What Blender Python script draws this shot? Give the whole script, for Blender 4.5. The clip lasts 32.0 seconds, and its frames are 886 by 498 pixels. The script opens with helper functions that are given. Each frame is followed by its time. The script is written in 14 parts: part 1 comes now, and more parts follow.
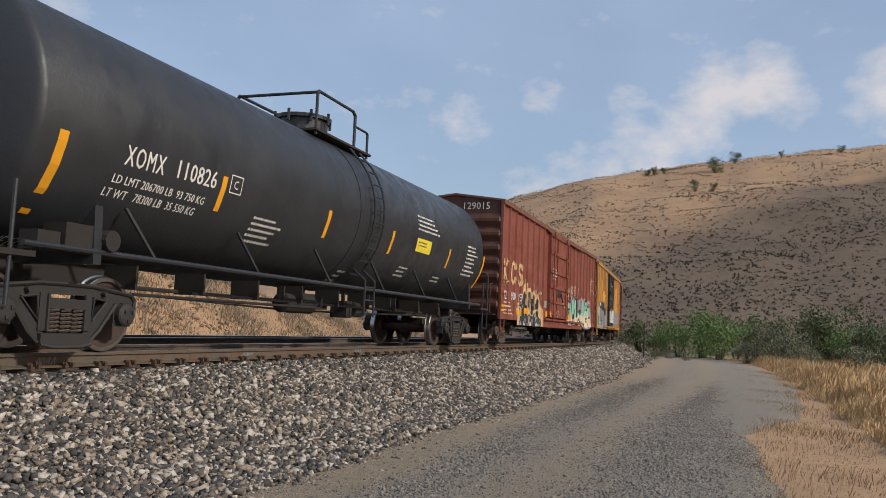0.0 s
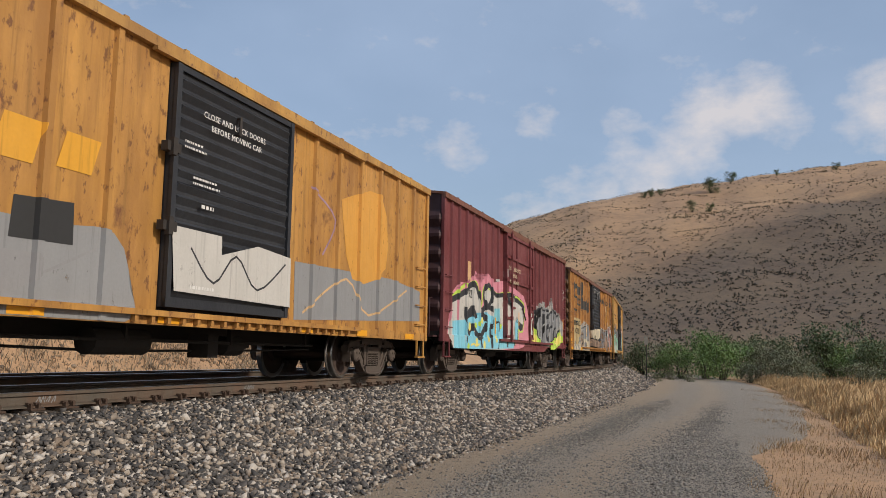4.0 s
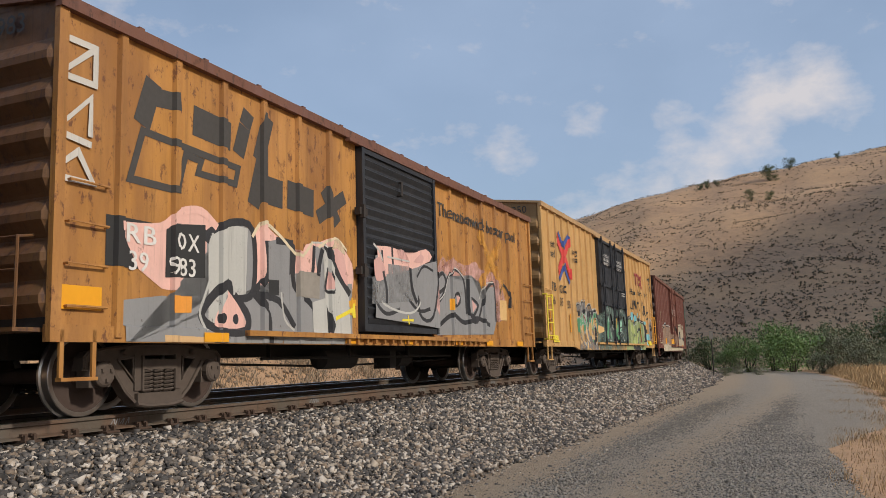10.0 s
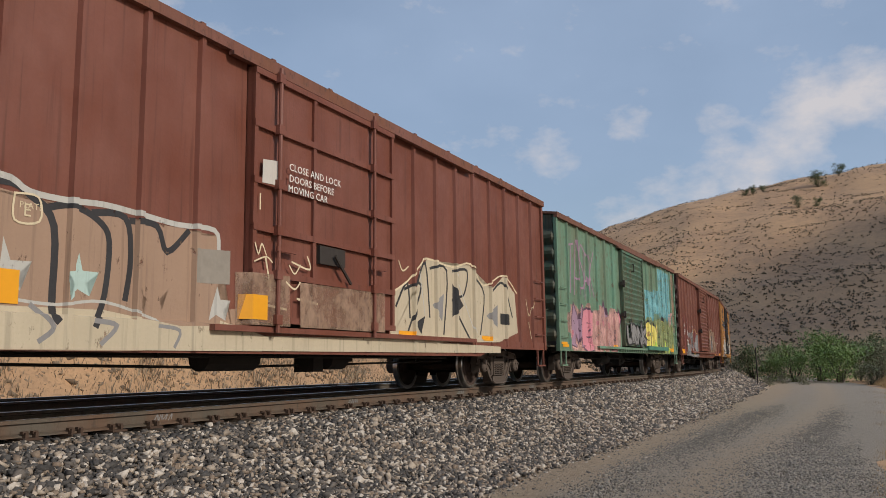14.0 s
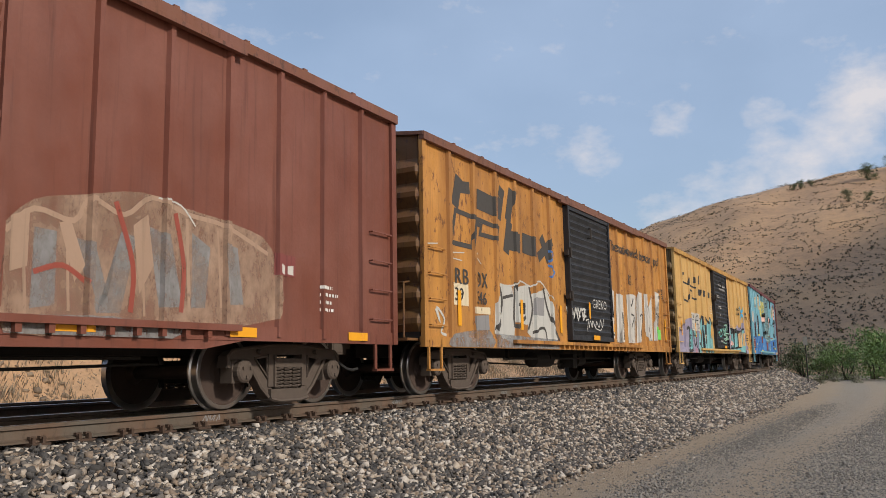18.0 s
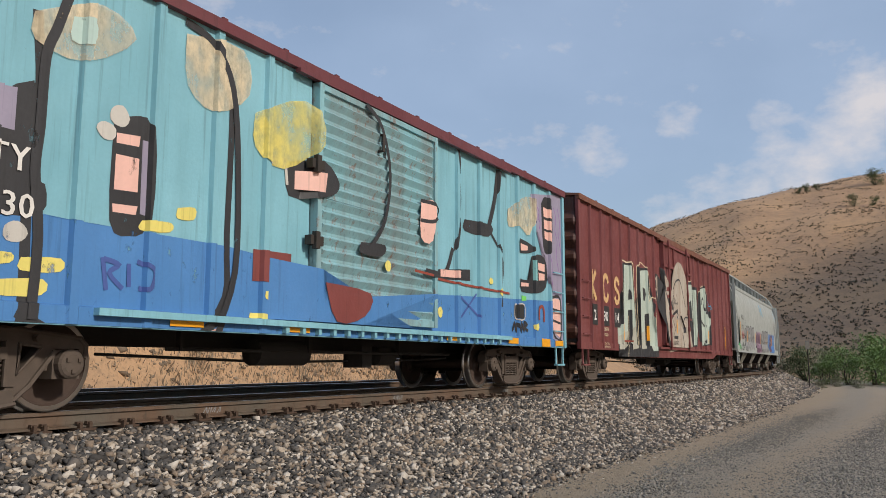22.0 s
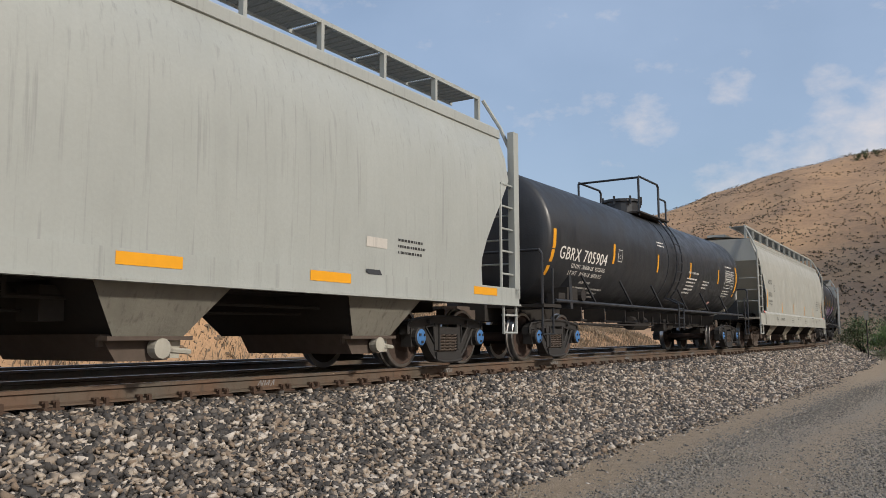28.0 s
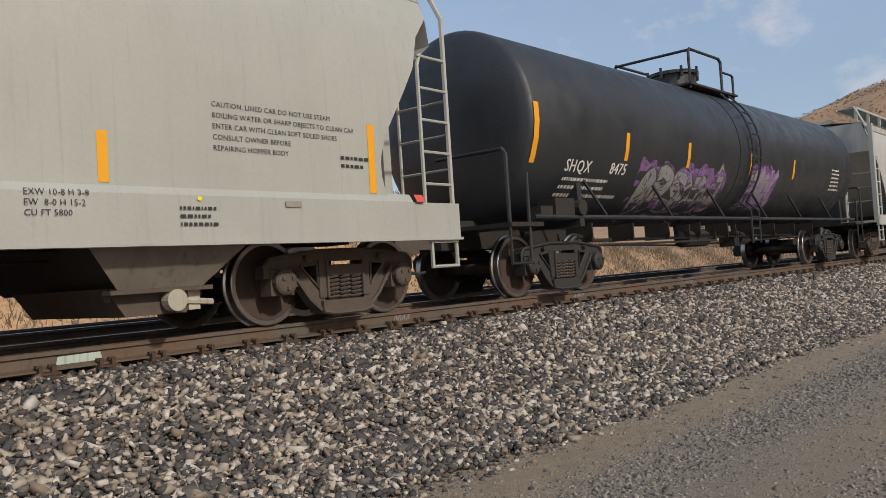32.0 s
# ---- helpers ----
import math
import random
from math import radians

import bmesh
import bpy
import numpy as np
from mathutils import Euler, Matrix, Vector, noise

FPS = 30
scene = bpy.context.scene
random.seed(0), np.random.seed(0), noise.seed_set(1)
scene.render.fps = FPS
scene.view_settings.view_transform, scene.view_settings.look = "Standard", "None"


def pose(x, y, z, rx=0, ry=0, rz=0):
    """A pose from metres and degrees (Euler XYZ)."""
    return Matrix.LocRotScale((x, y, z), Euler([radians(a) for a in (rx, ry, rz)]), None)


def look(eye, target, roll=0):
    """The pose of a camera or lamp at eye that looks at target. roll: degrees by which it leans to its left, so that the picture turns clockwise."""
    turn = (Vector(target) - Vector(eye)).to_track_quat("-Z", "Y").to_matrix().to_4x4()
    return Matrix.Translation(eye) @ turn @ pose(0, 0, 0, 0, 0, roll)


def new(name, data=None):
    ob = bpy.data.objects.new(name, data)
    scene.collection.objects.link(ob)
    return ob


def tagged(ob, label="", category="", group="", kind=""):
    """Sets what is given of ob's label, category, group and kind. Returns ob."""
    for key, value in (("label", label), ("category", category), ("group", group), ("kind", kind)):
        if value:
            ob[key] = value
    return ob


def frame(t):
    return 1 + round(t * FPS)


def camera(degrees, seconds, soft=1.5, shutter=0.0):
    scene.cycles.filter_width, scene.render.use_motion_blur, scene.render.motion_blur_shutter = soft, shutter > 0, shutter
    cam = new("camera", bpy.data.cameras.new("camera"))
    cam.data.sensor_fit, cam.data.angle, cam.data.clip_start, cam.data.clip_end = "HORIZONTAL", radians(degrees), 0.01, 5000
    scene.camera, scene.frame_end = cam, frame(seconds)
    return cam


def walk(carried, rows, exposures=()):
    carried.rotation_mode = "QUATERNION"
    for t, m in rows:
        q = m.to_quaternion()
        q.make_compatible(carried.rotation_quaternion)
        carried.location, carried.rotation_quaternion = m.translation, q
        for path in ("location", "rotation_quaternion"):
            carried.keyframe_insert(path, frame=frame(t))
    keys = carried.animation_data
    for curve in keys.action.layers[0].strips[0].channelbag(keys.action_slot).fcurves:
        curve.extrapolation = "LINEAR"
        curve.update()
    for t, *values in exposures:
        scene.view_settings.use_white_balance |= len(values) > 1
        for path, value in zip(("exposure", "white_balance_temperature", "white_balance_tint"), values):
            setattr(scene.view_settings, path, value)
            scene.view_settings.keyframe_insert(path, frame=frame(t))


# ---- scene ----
FOV = 56.8
EYE = (0.0, 0.0, 1.6)
RAIL = 1.13          # top of the rails
DIP = -0.25          # common correction of the pitch
cam = camera(FOV, 32.0, soft=0.85)
# seconds, yaw, pitch, roll of the hand-held camera
PATH = [
    (0.0, -0.17, 5.72, -2.41),
    (0.5, 4.04, 4.37, -2.73),
    (1.0, 7.63, 3.95, -3.06),
    (1.5, 7.97, 5.06, -2.52),
    (2.0, 4.74, 6.32, -2.05),
    (2.5, 0.94, 7.02, -1.32),
    (3.0, 0.16, 7.43, -0.97),
    (3.5, -0.23, 7.67, -0.82),
    (5.5, 5.51, 7.41, -0.05),
    (6.0, 8.88, 7.80, 0.95),
    (6.5, 9.10, 8.16, 1.57),
    (7.0, 8.41, 8.32, 2.11),
    (7.5, 5.62, 8.37, 2.48),
    (8.0, 4.11, 8.33, 2.34),
    (8.5, 3.82, 8.10, 1.99),
    (9.0, 3.79, 7.91, 1.88),
    (9.5, 4.10, 7.92, 1.89),
    (10.0, 4.17, 8.09, 1.86),
    (10.5, 4.20, 8.42, 1.91),
    (11.0, 4.26, 8.98, 1.77),
    (11.5, 4.27, 9.17, 1.63),
    (12.0, 4.23, 9.22, 1.39),
    (12.5, 4.34, 9.05, 1.26),
    (13.0, 4.75, 8.87, 1.09),
    (13.5, 6.39, 8.55, 0.83),
    (14.0, 6.85, 8.34, 0.73),
    (14.5, 7.16, 8.21, 0.74),
    (16.5, 8.18, 7.80, 0.82),
    (17.0, 9.08, 7.82, 0.88),
    (17.5, 9.66, 8.07, 1.03),
    (18.0, 9.84, 8.40, 1.07),
    (18.5, 10.04, 8.57, 1.02),
    (19.0, 10.26, 8.81, 1.09),
    (19.5, 10.28, 8.95, 1.02),
    (20.0, 10.17, 8.85, 1.14),
    (20.5, 10.01, 8.76, 0.97),
    (21.0, 10.03, 8.73, 0.53),
    (21.5, 10.12, 8.46, 0.06),
    (22.0, 9.93, 8.18, -0.08),
    (22.5, 9.96, 7.93, -0.01),
    (23.0, 10.28, 7.79, 0.11),
    (23.5, 10.97, 7.51, 0.20),
    (24.0, 11.43, 7.41, 0.14),
    (24.5, 11.66, 7.32, 0.13),
    (25.0, 11.99, 7.22, 0.17),
    (25.5, 12.31, 7.18, 0.11),
    (26.0, 12.73, 7.18, 0.09),
    (26.5, 13.05, 7.13, 0.11),
    (28.5, 13.45, 5.96, 0.14),
    (29.0, 13.45, 5.59, -0.10),
    (29.5, 13.73, 5.23, -0.11),
    (30.0, 16.77, 5.07, -0.10),
    (30.5, 19.14, 4.81, 0.10),
    (31.0, 21.27, 3.98, 1.64),
    (31.5, 22.05, 1.83, 3.50),
    (32.0, 22.31, 1.74, 3.75),
]
walk(cam, [(t, pose(*EYE, 90 + pitch + DIP, roll, yaw)) for t, yaw, pitch, roll in PATH],
     [(0.0, 0.05), (0.5, 0.3), (1.0, 0.45), (1.5, 0.25), (2.0, 0.05), (2.5, 0.0), (10.5, 0.0), (11.5, -0.1), (14.0, -0.1), (16.5, 0.0), (17.2, 0.0), (17.8, 0.14), (19.0, 0.12), (20.0, 0.05), (26.0, 0.05), (29.0, 0.1), (29.5, 0.22), (30.0, 0.4), (30.5, 0.32), (31.0, 0.2), (31.5, 0.1), (32.0, 0.0)])

# ---- world, sun ----
SUN_AZ, SUN_EL = 118.0, 31.0     # degrees clockwise from the y axis, degrees up
def sky_world():
    w = bpy.data.worlds.new("world")
    scene.world = w
    w.use_nodes = True
    n, l = w.node_tree.nodes, w.node_tree.links
    n.clear()
    out = n.new("ShaderNodeOutputWorld")
    bg = n.new("ShaderNodeBackground")
    sky = n.new("ShaderNodeTexSky")
    sky.sky_type, sky.sun_disc = "NISHITA", False
    sky.sun_elevation, sky.sun_rotation = radians(SUN_EL), radians(SUN_AZ)
    sky.dust_density, sky.air_density = 1.6, 1.0
    co = n.new("ShaderNodeTexCoord")
    mp = n.new("ShaderNodeMapping")
    mp.inputs["Scale"].default_value = (1.0, 1.0, 1.7)
    l.new(co.outputs["Generated"], mp.inputs["Vector"])
    big = n.new("ShaderNodeTexNoise")
    big.inputs["Scale"].default_value, big.inputs["Detail"].default_value = 15.0, 11
    big.inputs["Roughness"].default_value = 0.6
    l.new(mp.outputs[0], big.inputs["Vector"])
    veil = n.new("ShaderNodeTexNoise")
    veil.inputs["Scale"].default_value, veil.inputs["Detail"].default_value = 2.4, 6
    l.new(mp.outputs[0], veil.inputs["Vector"])

    def math_node(op, a, b):
        k = n.new("ShaderNodeMath")
        k.operation = op
        for i, v in enumerate((a, b)):
            if isinstance(v, (int, float)):
                k.inputs[i].default_value = v
            else:
                l.new(v, k.inputs[i])
        return k.outputs[0]
    # cumulus heaps: azimuth, elevation, radius in degrees, weight
    total = 0.0
    for az, el, rad, wt in ((20, 17.0, 3.6, 0.27), (22.5, 15.6, 3.0, 0.22), (17, 15.4, 3.0, 0.22), (12.5, 15.4, 2.4, 0.22), (29, 15.5, 4.0, 0.30), (6.5, 15.8, 2.4, 0.17), (1.5, 14.6, 2.6, 0.17), (17, 12.4, 3.6, 0.24), (13, 11.8, 3.6, 0.24), (9, 10.6, 3.6, 0.22), (6, 9.2, 3.0, 0.2), (38, 18, 6, 0.3), (-30, 22, 9, 0.15), (60, 24, 14, 0.3), (150, 30, 20, 0.3), (220, 25, 18, 0.3), (-80, 28, 16, 0.25)):
        a, e = radians(az), radians(el)
        dot = n.new("ShaderNodeVectorMath")
        dot.operation = "DOT_PRODUCT"
        l.new(co.outputs["Generated"], dot.inputs[0])
        dot.inputs[1].default_value = (math.sin(a) * math.cos(e), math.cos(a) * math.cos(e), math.sin(e))
        mr = n.new("ShaderNodeMapRange")
        mr.interpolation_type = "SMOOTHSTEP"
        l.new(dot.outputs["Value"], mr.inputs[0])
        mr.inputs[1].default_value, mr.inputs[2].default_value = math.cos(radians(rad)), 1.0
        mr.inputs[3].default_value, mr.inputs[4].default_value = 0.0, wt
        total = math_node("ADD", mr.outputs[0], total)
    mass = math_node("ADD", big.outputs["Fac"], total)
    r1 = n.new("ShaderNodeValToRGB")
    r1.color_ramp.elements[0].position, r1.color_ramp.elements[1].position = 0.60, 0.98
    r1.color_ramp.elements[1].color = (0.82, 0.82, 0.82, 1)
    l.new(mass, r1.inputs[0])
    r2 = n.new("ShaderNodeValToRGB")
    r2.color_ramp.elements[0].position, r2.color_ramp.elements[1].position = 0.30, 0.75
    r2.color_ramp.elements[0].color, r2.color_ramp.elements[1].color = (0.32, 0.32, 0.32, 1), (0.75, 0.75, 0.75, 1)
    l.new(veil.outputs["Fac"], r2.inputs[0])
    mx = n.new("ShaderNodeMix")
    mx.data_type = "RGBA"
    l.new(r2.outputs[0], mx.inputs[0])
    l.new(sky.outputs[0], mx.inputs[6])
    mx.inputs[7].default_value = (3.6, 4.6, 6.3, 1)
    m2 = n.new("ShaderNodeMix")
    m2.data_type = "RGBA"
    l.new(r1.outputs[0], m2.inputs[0])
    l.new(mx.outputs[2], m2.inputs[6])
    m2.inputs[7].default_value = (6.3, 5.9, 5.9, 1)
    l.new(m2.outputs[2], bg.inputs[0])
    bg.inputs[1].default_value = 0.115
    l.new(bg.outputs[0], out.inputs[0])


sky_world()
sun = new("sun", bpy.data.lights.new("sun", "SUN"))
sun.data.energy, sun.data.angle, sun.data.color = 2.8, radians(3), (1.0, 0.91, 0.79)
_a, _e = radians(SUN_AZ), radians(SUN_EL)
sun.matrix_world = look((math.sin(_a) * math.cos(_e) * 400, math.cos(_a) * math.cos(_e) * 400, math.sin(_e) * 400 + 20), (0, 0, 20))


# ---- materials ----
def shader(name):
    m = bpy.data.materials.new(name)
    m.use_nodes = True
    return m, m.node_tree.nodes, m.node_tree.links, m.node_tree.nodes["Principled BSDF"]


def noise_at(n, l, scale, detail=6, stretch=(1, 1, 1), shift=0.0, rough=0.55):
    co, mp, tx = n.new("ShaderNodeTexCoord"), n.new("ShaderNodeMapping"), n.new("ShaderNodeTexNoise")
    mp.inputs["Scale"].default_value = stretch
    mp.inputs["Location"].default_value = (shift, shift * 0.7, shift * 1.3)
    l.new(co.outputs["Object"], mp.inputs["Vector"])
    l.new(mp.outputs[0], tx.inputs["Vector"])
    tx.inputs["Scale"].default_value, tx.inputs["Detail"].default_value, tx.inputs["Roughness"].default_value = scale, detail, rough
    return tx.outputs["Fac"]


def ramp(n, l, src, lo, hi, a=0.0, b=1.0):
    r = n.new("ShaderNodeMapRange")
    r.inputs[1].default_value, r.inputs[2].default_value, r.inputs[3].default_value, r.inputs[4].default_value = lo, hi, a, b
    l.new(src, r.inputs[0])
    return r.outputs[0]


def blend(n, l, fac, a, b, mode="MIX"):
    x = n.new("ShaderNodeMix")
    x.data_type, x.blend_type = "RGBA", mode
    for sock, v in ((0, fac), (6, a), (7, b)):
        if isinstance(v, (int, float)):
            x.inputs[sock].default_value = v
        elif isinstance(v, tuple):
            x.inputs[sock].default_value = (*v, 1)
        else:
            l.new(v, x.inputs[sock])
    return x.outputs[2]


def bump(n, l, bsdf, height, strength, dist):
    b = n.new("ShaderNodeBump")
    b.inputs["Strength"].default_value, b.inputs["Distance"].default_value = strength, dist
    l.new(height, b.inputs["Height"])
    l.new(b.outputs[0], bsdf.inputs["Normal"])


def paint(name, base, rust=0.3, rust_col=(0.11, 0.045, 0.022), fade=0.3, rough=0.5, seed=0.0, grime=0.35, metal=0.0):
    """Weathered paint on steel: faded patches, vertical streaks, rust blooms, grime."""
    m, n, l, b = shader(name)
    big = noise_at(n, l, 0.8, 5, shift=seed)
    streak = noise_at(n, l, 5.0, 6, (1, 1, 0.10), seed + 3)
    fine = noise_at(n, l, 26, 5, shift=seed + 7)
    spots = noise_at(n, l, 2.6, 9, (1, 1, 0.75), seed + 11, 0.68)
    pale = tuple(min(1, c * 1.25 + 0.04) for c in base)
    dull = tuple(c * 0.72 + 0.008 for c in base)
    c = blend(n, l, ramp(n, l, big, 0.35, 0.68, 0, fade), base, pale)
    c = blend(n, l, ramp(n, l, streak, 0.45, 0.72, 0, grime), c, dull)
    c = blend(n, l, ramp(n, l, fine, 0.3, 0.75, 0, 0.22), c, dull)
    if rust > 0.3:
        # brown wash running down from seams
        run = noise_at(n, l, 1.7, 7, (1.0, 1.0, 0.16), seed + 17, 0.62)
        c = blend(n, l, ramp(n, l, run, 0.38, 0.62, 0, min(1, rust * 1.5)), c, tuple(0.30 * q + 0.70 * k for q, k in zip(base, (0.17, 0.07, 0.03))))
        scab = noise_at(n, l, 9.0, 8, (1.0, 1.0, 0.5), seed + 23, 0.7)
        c = blend(n, l, ramp(n, l, scab, 0.57, 0.63, 0, min(1, rust * 1.6)), c, rust_col)
    edge = 0.74 - 0.26 * rust
    c = blend(n, l, ramp(n, l, spots, edge, edge + 0.1, 0, min(1, 0.35 + rust)), c, rust_col)
    # thin dark drips, chips and scratches
    drip = noise_at(n, l, 15.0, 5, (1, 1, 0.035), seed + 29, 0.6)
    c = blend(n, l, ramp(n, l, drip, 0.56, 0.68, 0, min(0.5, 1.6 * grime)), c, tuple(q * 0.45 + 0.006 for q in base))
    chips = noise_at(n, l, 34, 9, (1, 1, 0.7), seed + 37, 0.75)
    c = blend(n, l, ramp(n, l, chips, 0.66, 0.70, 0, min(0.9, 0.3 + rust)), c, rust_col)
    l.new(c, b.inputs["Base Color"])
    l.new(ramp(n, l, spots, 0.4, 0.75, rough - 0.08, rough + 0.28), b.inputs["Roughness"])
    b.inputs["Metallic"].default_value = metal
    dent = n.new("ShaderNodeMath")
    dent.operation = "MULTIPLY_ADD"
    l.new(noise_at(n, l, 1.9, 2, (1, 1, 0.6), seed + 41), dent.inputs[0])
    dent.inputs[1].default_value = 3.0
    l.new(fine, dent.inputs[2])
    bump(n, l, b, dent.outputs[0], 0.25, 0.012)
    return m


def spray(name, base, soft=False, seed=0.0):
    """Spray paint that has worn through in places."""
    m = paint(name, base, 0.10, (0.16, 0.08, 0.05), 0.3, 0.6, seed, 0.25)
    n, l = m.node_tree.nodes, m.node_tree.links
    b = n["Principled BSDF"]
    chip = noise_at(n, l, 7.0, 8, (1, 1, 0.6), seed + 5, 0.7)
    if soft:
        haze = noise_at(n, l, 1.7, 4, (1, 1, 1), seed + 2)
        k = n.new("ShaderNodeMath")
        k.operation = "MULTIPLY"
        l.new(ramp(n, l, chip, 0.30, 0.60, 0.35, 0.95), k.inputs[0])
        l.new(ramp(n, l, haze, 0.30, 0.60, 0.35, 1.0), k.inputs[1])
        l.new(k.outputs[0], b.inputs["Alpha"])
    else:
        l.new(ramp(n, l, chip, 0.30, 0.38, 0.30, 1.0), b.inputs["Alpha"])
    return m


def plain(name, base, rough=0.6, metal=0.0, vary=0.25, scale=14):
    m, n, l, b = shader(name)
    a = noise_at(n, l, scale, 5)
    c = blend(n, l, ramp(n, l, a, 0.3, 0.7, 0, vary), base, tuple(x * 0.55 for x in base))
    l.new(c, b.inputs["Base Color"])
    b.inputs["Roughness"].default_value, b.inputs["Metallic"].default_value = rough, metal
    bump(n, l, b, a, 0.15, 0.01)
    return m


def pieces(name, cols, rough=0.85, by="island", vary=0.35, scale=20):
    """Loose pieces, each with a tone of its own."""
    m, n, l, b = shader(name)
    if by == "island":
        src = n.new("ShaderNodeNewGeometry").outputs["Random Per Island"]
    else:
        src = n.new("ShaderNodeObjectInfo").outputs["Random"]
    r = n.new("ShaderNodeValToRGB")
    e = r.color_ramp.elements
    while len(e) < len(cols):
        e.new(0.5)
    for i, c in enumerate(cols):
        e[i].position, e[i].color = i / (len(cols) - 1), (*c, 1)
    r.color_ramp.interpolation = "CONSTANT"
    l.new(src, r.inputs[0])
    a = noise_at(n, l, scale, 4)
    c = blend(n, l, ramp(n, l, a, 0.3, 0.75, 0, vary), r.outputs[0], (0.06, 0.05, 0.045))
    l.new(c, b.inputs["Base Color"])
    b.inputs["Roughness"].default_value = rough
    bump(n, l, b, a, 0.2, 0.01)
    return m


YELLOW = (0.62, 0.33, 0.055)
M = {
    "stone": pieces("ballast_stone", [(0.045, 0.042, 0.04), (0.10, 0.09, 0.082), (0.33, 0.27, 0.21), (0.07, 0.066, 0.062), (0.43, 0.36, 0.285), (0.14, 0.122, 0.106), (0.24, 0.18, 0.13), (0.065, 0.061, 0.058), (0.56, 0.50, 0.43), (0.12, 0.11, 0.10)]),
    # near-black stones: oil, and the train's shade put into their tones
    "oily_shaded": pieces("oily_shaded_stone", [(0.014, 0.013, 0.013), (0.035, 0.033, 0.031), (0.02, 0.019, 0.018), (0.065, 0.06, 0.055)]),
    "pebble": pieces("road_gravel", [(0.16, 0.147, 0.128), (0.29, 0.262, 0.222), (0.21, 0.192, 0.166), (0.44, 0.38, 0.30)]),
    "rail": paint("rail_steel", (0.105, 0.088, 0.068), 0.35, (0.075, 0.05, 0.035), 0.2, 0.6),
    "shine": plain("polished_rail", (0.42, 0.40, 0.38), 0.3, 0.9, 0.3),
    "grate": plain("walk_steel", (0.27, 0.28, 0.27), 0.6, 0.3, 0.3),
    "tie": plain("tie_timber", (0.10, 0.075, 0.055), 0.9, 0, 0.6, 9),
    "concrete": plain("tie_concrete", (0.30, 0.27, 0.23), 0.9, 0, 0.4, 9),
    "spike": plain("rusty_fastening", (0.075, 0.045, 0.03), 0.85),
    "steel": plain("dirty_steel", (0.045, 0.037, 0.032), 0.75, 0.2, 0.5),
    "truckbrown": plain("truck_casting", (0.105, 0.08, 0.064), 0.85, 0.1, 0.5, 8),
    "truckblack": plain("truck_black", (0.035, 0.033, 0.032), 0.7, 0.1, 0.4, 8),
    "wheel": plain("wheel_plate", (0.075, 0.05, 0.04), 0.8, 0.2, 0.4, 5),
    "tread": plain("wheel_tread", (0.45, 0.44, 0.43), 0.28, 0.95, 0.2),
    # underframe grime; on hopper bottoms and chutes it carries their shade too
    "under": plain("underframe_grime_shade", (0.028, 0.024, 0.021), 0.9, 0, 0.5),
    "black": paint("black_door", (0.020, 0.022, 0.027), 0.12, (0.10, 0.045, 0.03), 0.3, 0.55, 4),
    "tank": paint("tank_black", (0.022, 0.0245, 0.029), 0.03, (0.05, 0.04, 0.035), 0.25, 0.42, 2, 0.2),
    "white": plain("white_lettering", (0.72, 0.70, 0.66), 0.6, 0, 0.35, 6),
    "ink": plain("black_lettering", (0.03, 0.03, 0.03), 0.6, 0, 0.2),
    "reflect": plain("reflective_tape", (0.80, 0.36, 0.02), 0.4, 0, 0.12),
    "blue": plain("blue_cap", (0.06, 0.18, 0.42), 0.5),
    "clod": pieces("dirt_clod", [(0.20, 0.14, 0.09), (0.30, 0.215, 0.14), (0.25, 0.18, 0.12)]),
    "redlabel": plain("red_label", (0.62, 0.08, 0.06), 0.6),
    "yellowlabel": plain("yellow_label", (0.82, 0.66, 0.05), 0.6),
    "green": plain("green_label", (0.18, 0.62, 0.12), 0.6),
}
